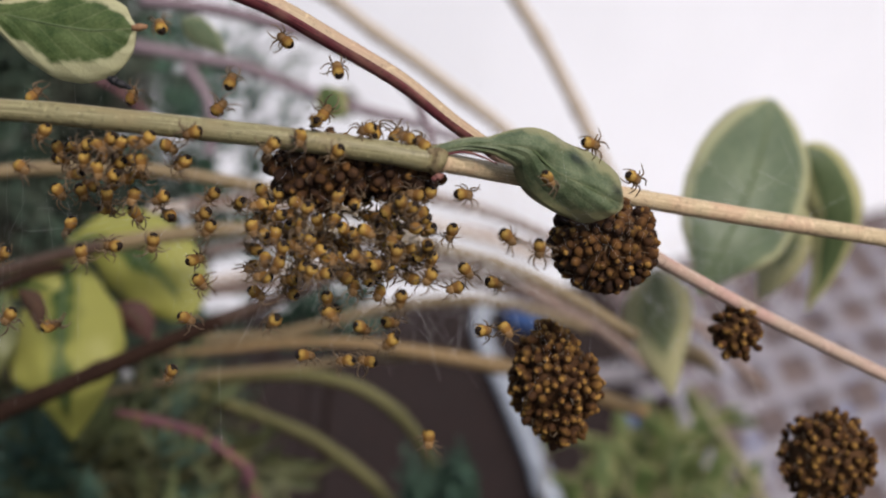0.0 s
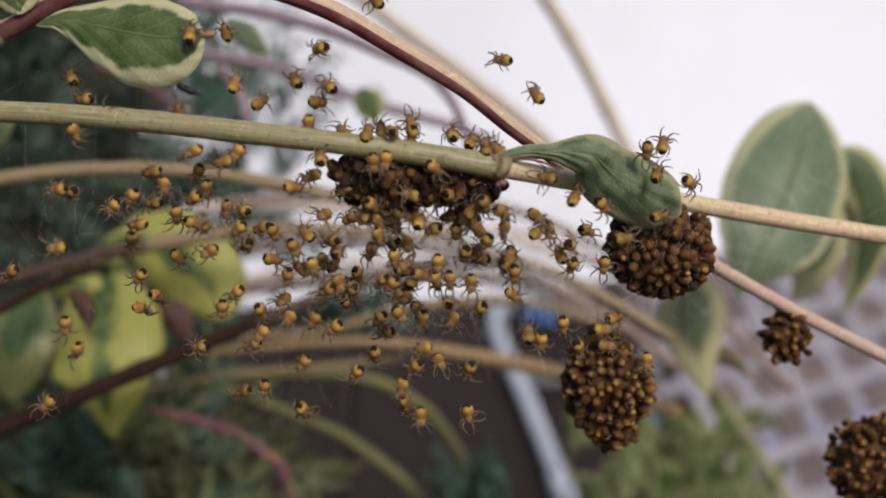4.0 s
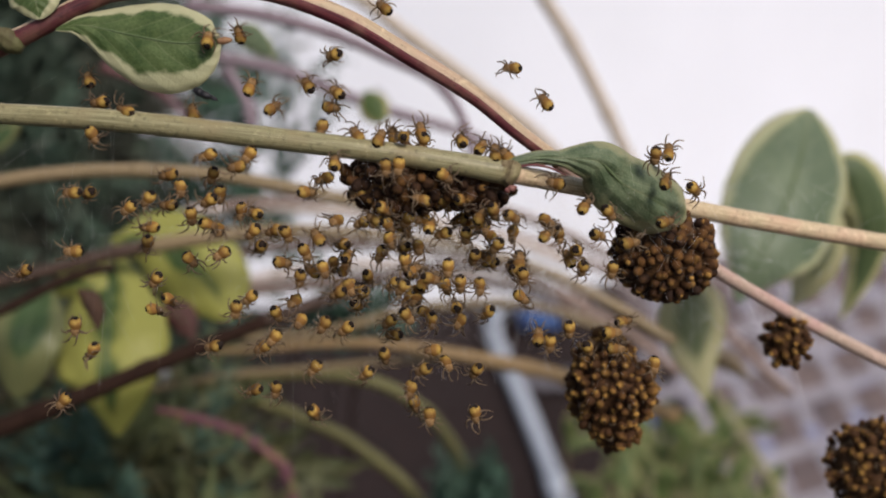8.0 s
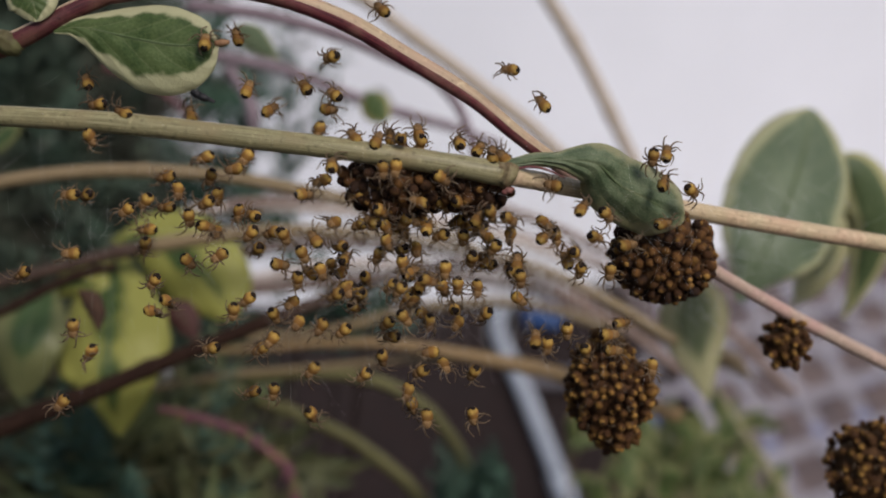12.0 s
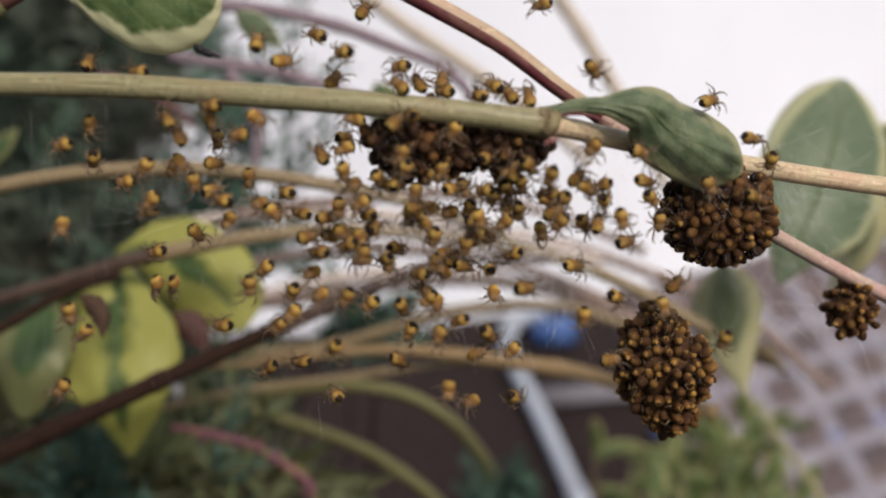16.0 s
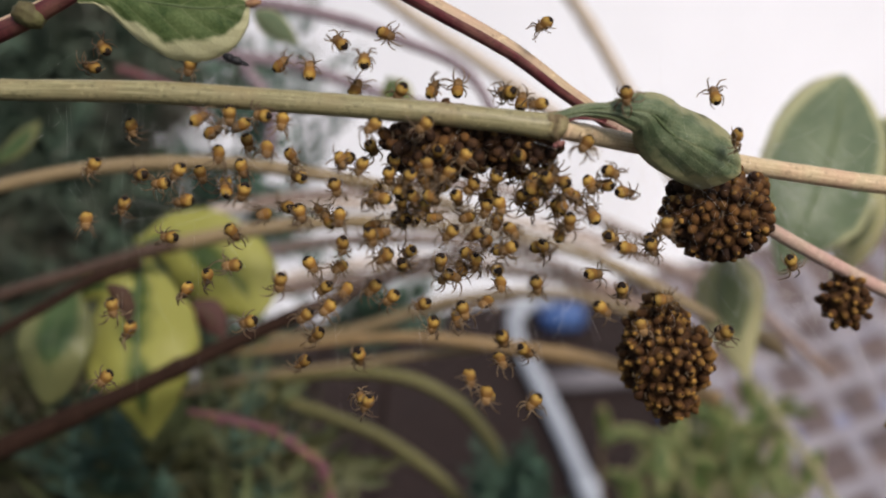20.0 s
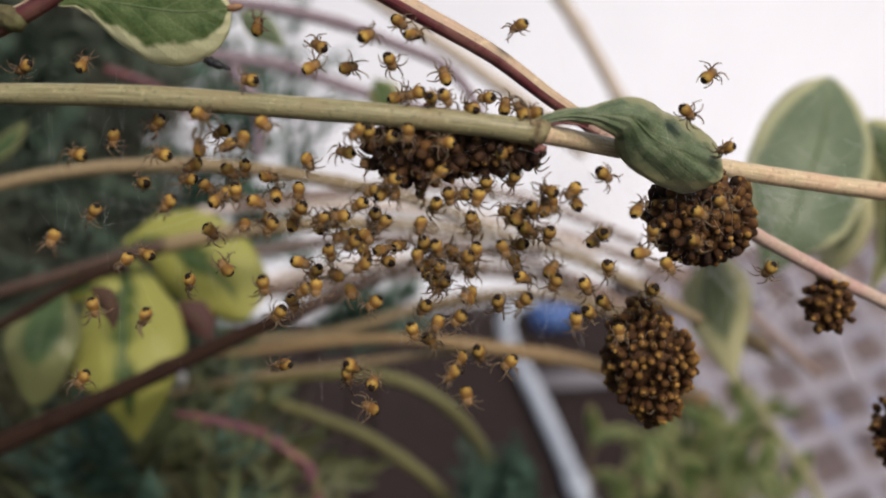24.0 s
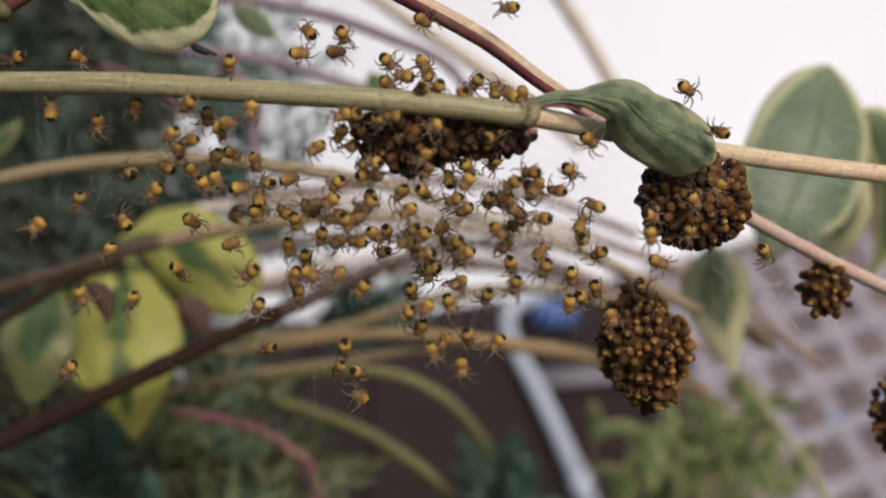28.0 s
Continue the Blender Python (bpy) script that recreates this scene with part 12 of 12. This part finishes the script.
    walk(SWARM[175], way([(0, 1.85, 123.71, 2.75, 373), (1, 1.83, 123.71, 4.81, 294), (2, 2.45, 123.71, 6.07, 291), (4.5, 3.95, 123.71, 4.42, 286), (12.2, 3.95, 123.71, 4.42, 286), (14.5, 4.35, 123.71, 5.04, 307), (15, 4.18, 123.71, 5.11, 312), (16, 4.27, 123.71, 5.22, 317), (17, 4.36, 123.71, 5.09, 317), (18, 4.20, 123.71, 5.29, 317), (19, 4.12, 123.71, 4.97, 318), (20, 6.19, 123.71, 4.18, 320), (21.3, 6.19, 123.71, 4.18, 320), (23.5, 6.36, 123.71, 4.96, 332), (24, 6.05, 123.71, 5.07, 335), (25, 5.77, 123.71, 5.15, 341), (26, 5.35, 123.71, 5.00, 341), (28, 5.21, 123.71, 5.16, 394)], 3, 38))
    walk(SWARM[176], way([(0, 1.41, 120.34, 2.32, 94), (1, 1.33, 120.34, 2.06, 110), (4.5, 4.49, 120.34, 1.38, 156), (12.2, 4.49, 120.34, 1.38, 156), (14.5, 3.22, 120.34, 3.27, 185), (15, 3.04, 120.34, 3.34, 191), (16, 3.10, 120.34, 3.40, 199), (17, 3.18, 120.34, 3.27, 199), (18, 3.01, 120.34, 3.28, 199), (19, 3.00, 120.34, 2.30, 219), (20, 4.18, 120.34, 2.69, 239), (21.3, 4.18, 120.34, 2.69, 239), (23.5, 4.94, 120.34, -0.38, 249), (24, 4.57, 120.34, -0.27, 251), (25, 4.34, 120.34, -0.17, 255), (26, 4.17, 120.34, -0.26, 255), (28, 4.07, 120.34, -0.05, 244)], 28, 37))
    walk(SWARM[177], way([(0, 2.36, 121.77, -0.59, 51), (1, 2.39, 121.77, -0.77, 136), (4.5, 4.18, 121.77, -0.84, 127), (12.2, 4.18, 121.77, -0.84, 127), (14.5, 2.86, 121.77, 0.64, 113), (15, 2.68, 121.77, 0.57, 110), (16, 2.60, 121.77, 0.55, 106), (17, 2.73, 121.77, 0.42, 106), (18, 2.55, 121.77, 0.76, 106), (19, 2.54, 121.77, -0.22, 112), (20, 4.12, 121.77, 1.14, 117), (21.3, 4.12, 121.77, 1.14, 117), (23.5, 4.20, 121.77, -0.32, 66), (24, 3.95, 121.77, -0.22, 55), (25, 3.86, 121.77, -0.08, 32), (26, 3.69, 121.77, -0.17, 32), (28, 3.60, 121.77, -0.01, 117)], 46, 19))
    walk(SWARM[178], way([(0, -4.03, 119.95, -1.94, 326), (1, -3.49, 119.95, -0.30, 383), (4.5, -2.89, 119.95, -2.18, 389), (12.2, -2.89, 119.95, -2.18, 389), (14.5, -4.54, 119.95, -0.97, 336), (15, -4.75, 119.95, -0.82, 325), (16, -4.69, 119.95, -0.93, 311), (17, -4.64, 119.95, -0.93, 311), (18, -4.55, 119.95, -0.66, 311), (19, -4.58, 119.95, -1.32, 338), (20, -5.37, 119.95, -0.48, 365), (21.3, -5.37, 119.95, -0.48, 365), (23.5, -4.32, 119.95, -4.46, 380), (24, -4.40, 119.95, -4.52, 384), (25, -4.41, 119.95, -4.42, 391), (26, -4.60, 119.95, -4.69, 391), (27, -4.34, 119.95, -4.64, 348), (28, -4.54, 119.95, -4.49, 306)], 2, -42))
    walk(SWARM[179], way([(0, -3.55, 120.48, -1.80, 153), (1, -1.98, 120.48, -2.63, 183), (2, -2.54, 120.48, -4.56, 207), (4.5, -2.69, 120.48, -5.22, 268), (12.2, -2.69, 120.48, -5.22, 268), (14.5, -2.96, 120.48, -5.10, 210), (15, -3.17, 120.48, -4.93, 198), (16, -3.35, 120.48, -5.13, 183), (17, -3.24, 120.48, -5.22, 183), (18, -3.25, 120.48, -4.93, 183), (19, -3.22, 120.48, -5.86, 214), (20, -0.76, 120.48, -8.69, 246), (21.3, -0.76, 120.48, -8.69, 246), (23.5, -0.65, 120.48, -7.82, 195), (24, -0.84, 120.48, -7.82, 184), (25, -0.94, 120.48, -7.82, 161), (26, -1.02, 120.48, -8.03, 161), (27, -0.91, 120.48, -7.91, 204), (28, -0.99, 120.48, -7.82, 246)], 64, 27))
    walk(SWARM[180], way([(0, -8.28, 124.92, 1.19, 451), (1, -8.68, 124.92, 0.77, 506), (2, -9.42, 124.92, 0.41, 481), (4.5, -10.02, 124.92, -2.02, 421), (12.2, -10.02, 124.92, -2.02, 421), (14.5, -10.24, 124.92, -1.84, 407), (15, -10.47, 124.92, -1.67, 404), (16, -10.48, 124.92, -1.63, 400), (17, -10.40, 124.92, -1.71, 400), (18, -10.32, 124.92, -1.48, 400), (19, -10.45, 124.92, -1.87, 392), (20, -11.42, 124.92, -0.82, 384), (21.3, -11.42, 124.92, -0.82, 384), (23.5, -11.79, 124.92, -1.41, 347), (24, -11.30, 124.92, -1.27, 338), (25, -11.53, 124.92, -1.01, 321), (26, -12.01, 124.92, -1.21, 321), (27, -11.57, 124.92, -0.87, 327), (28, -11.72, 124.92, -0.66, 333)], 4, -42))
    walk(SWARM[181], way([(0, -3.10, 125.29, -0.79, 348), (1, -3.01, 125.29, -0.99, 397), (2, -3.46, 125.29, -2.01, 385), (4.5, -2.61, 125.29, -4.28, 355), (12.2, -2.61, 125.29, -4.28, 355), (14.5, -2.99, 125.29, -3.45, 367), (15, -3.18, 125.29, -3.30, 370), (17, -3.02, 125.29, -3.50, 373), (18, -2.88, 125.29, -3.20, 373), (19, -2.87, 125.29, -4.13, 416), (20, -2.89, 125.29, -5.23, 458), (21.3, -2.89, 125.29, -5.23, 458), (23.5, -3.02, 125.29, -6.09, 407), (24, -2.94, 125.29, -6.02, 396), (25, -3.16, 125.29, -5.89, 373), (26, -3.40, 125.29, -6.10, 373), (27, -3.20, 125.29, -5.98, 380), (28, -3.38, 125.29, -5.90, 386)], 37, -15))
    walk(SWARM[182], way([(0, -3.55, 121.66, 1.85, 248), (1, -2.83, 121.66, 3.29, 163), (4.5, -2.13, 121.66, 2.92, 200), (12.2, -2.13, 121.66, 2.92, 200), (14.5, -2.59, 121.66, 3.66, 180), (15, -2.77, 121.66, 3.73, 176), (16, -2.71, 121.66, 3.69, 171), (17, -2.67, 121.66, 3.58, 171), (18, -2.54, 121.66, 3.87, 171), (19, -2.61, 121.66, 3.20, 214), (20, -3.63, 121.66, 3.81, 256), (21.3, -3.63, 121.66, 3.81, 256), (23.5, -3.16, 121.66, 6.14, 220), (24, -3.11, 121.66, 6.09, 211), (25, -3.22, 121.66, 6.29, 195), (26, -3.52, 121.66, 6.22, 195), (27, -3.36, 121.66, 6.33, 156), (28, -3.52, 121.66, 6.27, 116)], 44, 11))
    walk(SWARM[183], way([(0, -2.11, 123.35, -3.00, 310), (1, -1.97, 123.35, -1.27, 343), (2, -2.47, 123.35, -2.70, 367), (4.5, -1.96, 123.35, -3.38, 428), (12.2, -1.96, 123.35, -3.38, 428), (14.5, 1.01, 123.35, -1.90, 370), (15, 0.80, 123.35, -1.94, 358), (16, 0.69, 123.35, -1.97, 343), (17, 0.85, 123.35, -2.18, 343), (18, 0.53, 123.35, -1.78, 343), (19, 0.57, 123.35, -2.44, 300), (20, 0.68, 123.35, -0.85, 258), (21.3, 0.68, 123.35, -0.85, 258), (23.5, 0.24, 123.35, -0.90, 270), (25, 0.31, 123.35, -0.66, 279), (26, 0.10, 123.35, -0.78, 279), (27, 0.25, 123.35, -0.76, 244), (28, 0.15, 123.35, -0.71, 208)], 8, -25))
    walk(SWARM[184], way([(0, 4.18, 117.79, 1.19, 145), (1, 4.11, 117.79, 1.80, 161), (2, 5.35, 117.79, 1.66, 185), (4.5, 6.71, 117.79, 1.46, 246), (12.2, 6.71, 117.79, 1.46, 246), (14.5, 6.23, 117.79, 1.31, 188), (15, 6.02, 117.79, 1.38, 176), (16, 6.14, 117.79, 1.43, 161), (17, 6.27, 117.79, 1.16, 161), (18, 6.20, 117.79, 1.17, 161), (19, 6.29, 117.79, 0.40, 118), (20, 6.65, 117.79, 0.31, 76), (21.3, 6.65, 117.79, 0.31, 76), (23.5, 7.13, 117.79, 0.29, 71), (24, 6.77, 117.79, 0.40, 70), (25, 6.69, 117.79, 0.45, 68), (26, 6.53, 117.79, 0.35, 68), (28, 6.25, 117.79, 0.56, 92)], 24, -82))
    walk(SWARM[185], way([(0, -6.93, 117.55, -0.49, 341), (1, -7.11, 117.55, -0.77, 339), (2, -7.52, 117.55, -1.32, 328), (4.5, -9.00, 117.55, -3.79, 301), (12.2, -9.00, 117.55, -3.79, 301), (14.5, -10.05, 117.55, -2.20, 296), (15, -10.28, 117.55, -2.00, 295), (16, -10.29, 117.55, -1.96, 294), (17, -10.21, 117.55, -2.04, 294), (18, -10.13, 117.55, -1.81, 294), (19, -10.26, 117.55, -2.20, 336), (20, -10.07, 117.55, -1.65, 379), (21.3, -10.07, 117.55, -1.65, 379), (23.5, -10.02, 117.55, -1.78, 328), (24, -9.80, 117.55, -1.64, 317), (25, -9.91, 117.55, -1.43, 294), (26, -10.16, 117.55, -1.62, 294), (27, -9.79, 117.55, -1.28, 336), (28, -9.87, 117.55, -1.20, 379)], 33, 6))
    walk(SWARM[186], way([(0, -7.20, 121.05, -0.02, 180), (1, -6.93, 121.05, 0.74, 129), (2, -7.11, 121.05, 0.57, 116), (4.5, -9.52, 121.05, -0.77, 84), (12.2, -9.52, 121.05, -0.77, 84), (14.5, -9.05, 121.05, -1.17, 77), (15, -9.28, 121.05, -0.97, 76), (16, -9.30, 121.05, -0.95, 74), (18, -9.14, 121.05, -0.77, 74), (19, -9.24, 121.05, -1.14, 116), (20, -8.01, 121.05, -0.19, 159), (21.3, -8.01, 121.05, -0.19, 159), (23.5, -9.58, 121.05, -0.72, 161), (24, -9.41, 121.05, -0.84, 161), (25, -9.52, 121.05, -0.62, 162), (26, -9.77, 121.05, -0.80, 162), (27, -9.40, 121.05, -0.46, 167), (28, -9.60, 121.05, -0.38, 172)], -47, -18))
    walk(SWARM[187], way([(0, 4.85, 120.49, -1.38, 393), (1, 9.95, 120.49, -0.62, 404), (2, 10.82, 120.49, -0.81, 424), (4.5, 12.44, 120.49, -0.98, 476), (12.2, 12.44, 120.49, -0.98, 476), (14.5, 10.90, 120.49, -1.13, 451), (15, 10.69, 120.49, -1.18, 446), (16, 10.60, 120.49, -1.37, 439), (17, 11.04, 120.49, -1.48, 439), (18, 10.92, 120.49, -1.13, 439), (19, 11.02, 120.49, -1.70, 456), (20, 9.71, 120.49, -0.77, 473), (21.3, 9.71, 120.49, -0.77, 473), (23.5, 11.85, 120.49, -2.61, 422), (24, 11.48, 120.49, -2.63, 411), (25, 11.34, 120.49, -2.64, 388), (26, 11.35, 120.49, -2.72, 388), (28, 10.89, 120.49, -2.77, 427)], 10, 25))
    walk(SWARM[188], way([(0, -10.06, 120.57, 0.51, 112), (1, -10.59, 120.57, -0.38, 73), (2, -11.38, 120.57, -1.90, 93), (4.5, -12.86, 120.57, -2.13, 143), (12.2, -12.86, 120.57, -2.13, 143), (14.5, -13.01, 120.57, -1.46, 163), (15, -13.14, 120.57, -1.42, 168), (16, -13.11, 120.57, -1.41, 173), (17, -13.03, 120.57, -1.44, 173), (18, -12.96, 120.57, -1.26, 173), (19, -13.14, 120.57, -1.51, 146), (20, -15.29, 120.57, -0.05, 118), (21.3, -15.29, 120.57, -0.05, 118), (23.5, -14.63, 120.57, -0.10, 103), (24, -14.46, 120.57, -0.22, 99), (25, -14.53, 120.57, 0.08, 92), (26, -14.96, 120.57, 0.02, 92), (27, -14.61, 120.57, 0.08, 104), (28, -14.55, 120.57, 0.11, 115)], 15, -22))
    walk(SWARM[189], way([(0, 2.00, 117.24, 2.82, 404), (1, 3.03, 117.24, 4.31, 419), (2, 4.16, 117.24, 4.23, 417), (4.5, 3.69, 117.24, 3.15, 414), (12.2, 3.69, 117.24, 3.15, 414), (14.5, 3.52, 117.24, 3.13, 430), (15, 3.34, 117.24, 3.21, 433), (16, 3.29, 117.24, 3.25, 437), (17, 3.37, 117.24, 3.12, 437), (18, 3.20, 117.24, 3.13, 437), (19, 3.19, 117.24, 2.15, 424), (20, 4.10, 117.24, 2.01, 411), (21.3, 4.10, 117.24, 2.01, 411), (23.5, 4.57, 117.24, -0.33, 414), (24, 4.26, 117.24, -0.34, 415), (25, 4.17, 117.24, -0.20, 416), (26, 4.00, 117.24, -0.29, 416), (28, 3.91, 117.24, -0.13, 331)], 19, 5))
    walk(SWARM[190], way([(0, 5.05, 119.70, 1.98, 214), (1, 7.61, 119.70, 1.11, 221), (2, 8.52, 119.70, 1.66, 242), (4.5, 11.33, 119.70, 1.36, 297), (12.2, 11.33, 119.70, 1.36, 297), (14.5, 11.46, 119.70, 2.32, 242), (15, 11.25, 119.70, 2.24, 229), (16, 11.11, 119.70, 1.98, 215), (17, 11.06, 119.70, 1.84, 215), (18, 10.96, 119.70, 2.05, 215), (19, 10.80, 119.70, 1.25, 200), (20, 10.88, 119.70, 2.04, 185), (21.3, 10.88, 119.70, 2.04, 185), (23.5, 10.22, 119.70, 0.77, 134), (24, 9.90, 119.70, 0.85, 123), (25, 9.41, 119.70, 0.70, 100), (26, 9.22, 119.70, 0.65, 100), (27, 8.98, 119.70, 0.38, 142), (28, 8.86, 119.70, 0.49, 185)], -16, -43))
    walk(SWARM[191], way([(0, 0.74, 125.14, 2.09, 122), (1, 0.92, 125.14, 2.08, 82), (2, 0.95, 125.14, 2.33, 106), (4.5, 2.69, 125.14, 2.67, 167), (12.2, 2.69, 125.14, 2.67, 167), (14.5, 3.14, 125.14, 3.14, 216), (15, 2.98, 125.14, 3.21, 226), (16, 3.04, 125.14, 3.27, 239), (17, 3.12, 125.14, 3.14, 239), (18, 2.95, 125.14, 3.15, 239), (19, 2.94, 125.14, 2.17, 211), (20, 3.61, 125.14, 3.64, 183), (21.3, 3.61, 125.14, 3.64, 183), (23.5, 3.12, 125.14, 4.66, 132), (24, 2.81, 125.14, 4.76, 121), (25, 2.80, 125.14, 4.90, 98), (26, 2.63, 125.14, 4.75, 98), (28, 2.54, 125.14, 4.90, 183)], 11, -14))
    walk(SWARM[192], way([(0, -0.95, 125.28, -2.89, 179), (1, -0.77, 125.28, -3.16, 243), (2, -0.01, 125.28, -4.04, 267), (4.5, -1.75, 125.28, -6.57, 328), (12.2, -1.75, 125.28, -6.57, 328), (14.5, -2.11, 125.28, -3.94, 383), (15, -2.30, 125.28, -3.84, 396), (16, -2.39, 125.28, -3.91, 410), (17, -2.38, 125.28, -3.96, 410), (18, -2.37, 125.28, -3.67, 410), (19, -2.36, 125.28, -4.60, 368), (20, -2.13, 125.28, -4.05, 325), (21.3, -2.13, 125.28, -4.05, 325), (23.5, -4.16, 125.28, -5.60, 340), (25, -4.09, 125.28, -5.40, 350), (26, -4.31, 125.28, -5.67, 350), (27, -4.05, 125.28, -5.58, 322), (28, -4.24, 125.28, -5.47, 293)], 13, -11))
    walk(SWARM[193], way([(0, 2.27, 118.43, 0.17, 432), (1, 3.34, 118.43, -0.03, 366), (2, 4.82, 118.43, -0.57, 390), (4.5, 7.40, 118.43, -1.16, 451), (12.2, 7.40, 118.43, -1.16, 451), (14.5, 6.68, 118.43, -0.45, 414), (15, 6.47, 118.43, -0.38, 407), (16, 6.59, 118.43, -0.33, 397), (17, 6.72, 118.43, -0.60, 397), (18, 6.65, 118.43, -0.59, 397), (19, 6.74, 118.43, -1.36, 419), (20, 6.40, 118.43, -2.30, 441), (21.3, 6.40, 118.43, -2.30, 441), (23.5, 7.47, 118.43, -5.17, 421), (24, 7.17, 118.43, -5.27, 416), (25, 7.09, 118.43, -5.21, 407), (26, 7.02, 118.43, -5.33, 407), (28, 6.87, 118.43, -5.13, 417)], 23, 19))
    walk(SWARM[194], way([(0, -7.66, 121.43, 2.44, 236), (1, -6.32, 121.43, 3.11, 321), (4.5, -6.94, 121.43, 2.64, 236), (12.2, -6.94, 121.43, 2.64, 236), (14.5, -6.79, 121.43, 3.08, 197), (15, -6.98, 121.43, 3.08, 189), (16, -6.96, 121.43, 3.01, 179), (17, -6.91, 121.43, 3.00, 179), (18, -6.78, 121.43, 3.17, 179), (19, -6.84, 121.43, 2.90, 222), (20, -7.79, 121.43, 2.37, 264), (21.3, -7.79, 121.43, 2.37, 264), (24, -7.34, 121.43, 2.38, 228), (25, -7.47, 121.43, 2.42, 215), (26, -8.24, 121.43, 2.43, 215), (27, -7.86, 121.43, 2.74, 258), (28, -7.96, 121.43, 2.76, 300)], 63, -14))
    walk(SWARM[195], way([(0, -6.26, 118.36, -2.71, 229), (1, -5.70, 118.36, -1.55, 196), (2, -5.71, 118.36, -3.07, 203), (4.5, -4.76, 118.36, -3.45, 222), (12.2, -4.76, 118.36, -3.45, 222), (14.5, 21.29, 118.36, -12.00, 237), (15, 21.25, 118.36, -12.01, 240), (16, 20.93, 118.36, -12.02, 244), (17, 21.01, 118.36, -12.11, 244), (18, 20.91, 118.36, -11.80, 244), (19, 21.29, 118.36, -12.34, 228), (20, 21.16, 118.36, -12.26, 213), (21.3, -4.52, 118.36, -1.50, 213), (23.5, -4.33, 118.36, -2.49, 264), (24, -4.56, 118.36, -2.55, 275), (25, -4.58, 118.36, -2.42, 298), (26, -4.75, 118.36, -2.54, 298), (27, -4.62, 118.36, -2.49, 256), (28, -4.84, 118.36, -2.60, 213)], -19, 1))
    walk(SWARM[196], way([(0, -5.09, 121.94, 0.12, 399), (1, -3.68, 121.94, 2.45, 484), (2, -3.97, 121.94, 2.32, 477), (4.5, -4.52, 121.94, 2.58, 461), (12.2, -4.52, 121.94, 2.58, 461), (14.5, 17.79, 121.94, -7.09, 433), (15, 17.63, 121.94, -7.09, 427), (16, 17.44, 121.94, -7.08, 420), (17, 17.48, 121.94, -7.08, 420), (18, 17.32, 121.94, -6.75, 420), (20, -5.15, 121.94, 3.40, 450), (21.3, -5.15, 121.94, 3.40, 450), (23.5, -9.99, 121.94, -17.83, 501), (25, -10.72, 121.94, -18.01, 535), (26, -10.91, 121.94, -18.33, 535), (27, -10.50, 121.94, -18.06, 525), (28, -10.73, 121.94, -18.03, 515)], 33, 29))
    walk(SWARM[197], way([(0, -5.48, 124.59, 0.26, 0), (1, -4.62, 124.59, 1.71, -84), (4.5, -3.92, 124.59, 0.18, -149), (12.2, -3.92, 124.59, 0.18, -149), (14.5, -13.06, 124.59, -16.23, -203), (15, -13.29, 124.59, -15.95, -215), (16, -13.64, 124.59, -16.06, -229), (18, -13.18, 124.59, -15.96, -229), (19, -13.50, 124.59, -16.95, -230), (20, -13.14, 124.59, -17.66, -230), (21, -12.90, 124.59, -18.03, -230), (21.5, -13.03, 124.59, -17.87, -235), (24, -10.27, 124.59, -15.84, -292), (25, -10.51, 124.59, -16.07, -315), (26, -9.67, 124.59, -16.37, -315), (27, -10.75, 124.59, -16.33, -358), (28, -11.07, 124.59, -15.88, -400)], -40, 3))
    walk(SWARM[198], way([(0, -7.90, 123.40, -4.20, 271), (1, -7.72, 123.40, -4.14, 262), (4.5, -8.78, 123.40, -5.60, 316), (12.2, -8.78, 123.40, -5.60, 316), (14.5, 3.18, 123.40, -16.84, 306), (15, 2.86, 123.40, -16.64, 304), (16, 2.57, 123.40, -16.79, 301), (17, 2.64, 123.40, -16.75, 301), (17.5, 2.51, 123.40, -16.59, 301), (18, -8.66, 123.40, -4.33, 301), (20, -8.53, 123.40, -4.66, 293), (21.3, -8.53, 123.40, -4.66, 293), (23.5, 17.61, 123.40, -7.84, 242), (25, 16.35, 123.40, -7.75, 208), (26, 16.50, 123.40, -7.93, 208), (28, 16.64, 123.40, -8.82, 279)], -43, 3))
    walk(SWARM[199], way([(0, 3.14, 122.37, -1.86, 95), (1, 4.38, 122.37, -0.77, 132), (4.5, 7.01, 122.37, -1.93, 183), (12.2, 7.01, 122.37, -1.93, 183), (14.5, -0.72, 122.37, -17.02, 211), (15, -1.01, 122.37, -16.78, 217), (16, -1.32, 122.37, -16.99, 224), (17, -1.15, 122.37, -16.94, 224), (18, -0.44, 122.37, -17.16, 224), (19, -0.61, 122.37, -17.72, 204), (20, -1.04, 122.37, -17.65, 184), (21, -1.12, 122.37, -17.77, 184), (21.5, -1.53, 122.37, -17.50, 189), (23.5, -26.96, 122.37, 20.83, 235), (24, -26.16, 122.37, 20.54, 246), (25, -26.31, 122.37, 20.44, 269), (26, -27.10, 122.37, 20.42, 269), (27, -26.11, 122.37, 20.36, 226), (28, -26.29, 122.37, 20.44, 184)], 50, 26))
    # legs swing while their spiderling walks
    for k, (ob, rows) in enumerate(zip(SWARM, PATHS)):
        spans = []
        for a, b in zip(rows, rows[1:]):
            if math.hypot(b[1] - a[1], b[3] - a[3]) > 0.6 * (b[0] - a[0]):
                if spans and spans[-1][1] > a[0] - 0.01:
                    spans[-1] = (spans[-1][0], b[0])
                else:
                    spans.append((a[0], b[0]))
        # some shift their feet while they wait
        if k % 3 == 0:
            spans += [(5 + k % 7 * 0.9, 6.2 + k % 7 * 0.9), (16.2, 17.4)]
        if spans:
            stride(ob, sorted(spans))


motions()
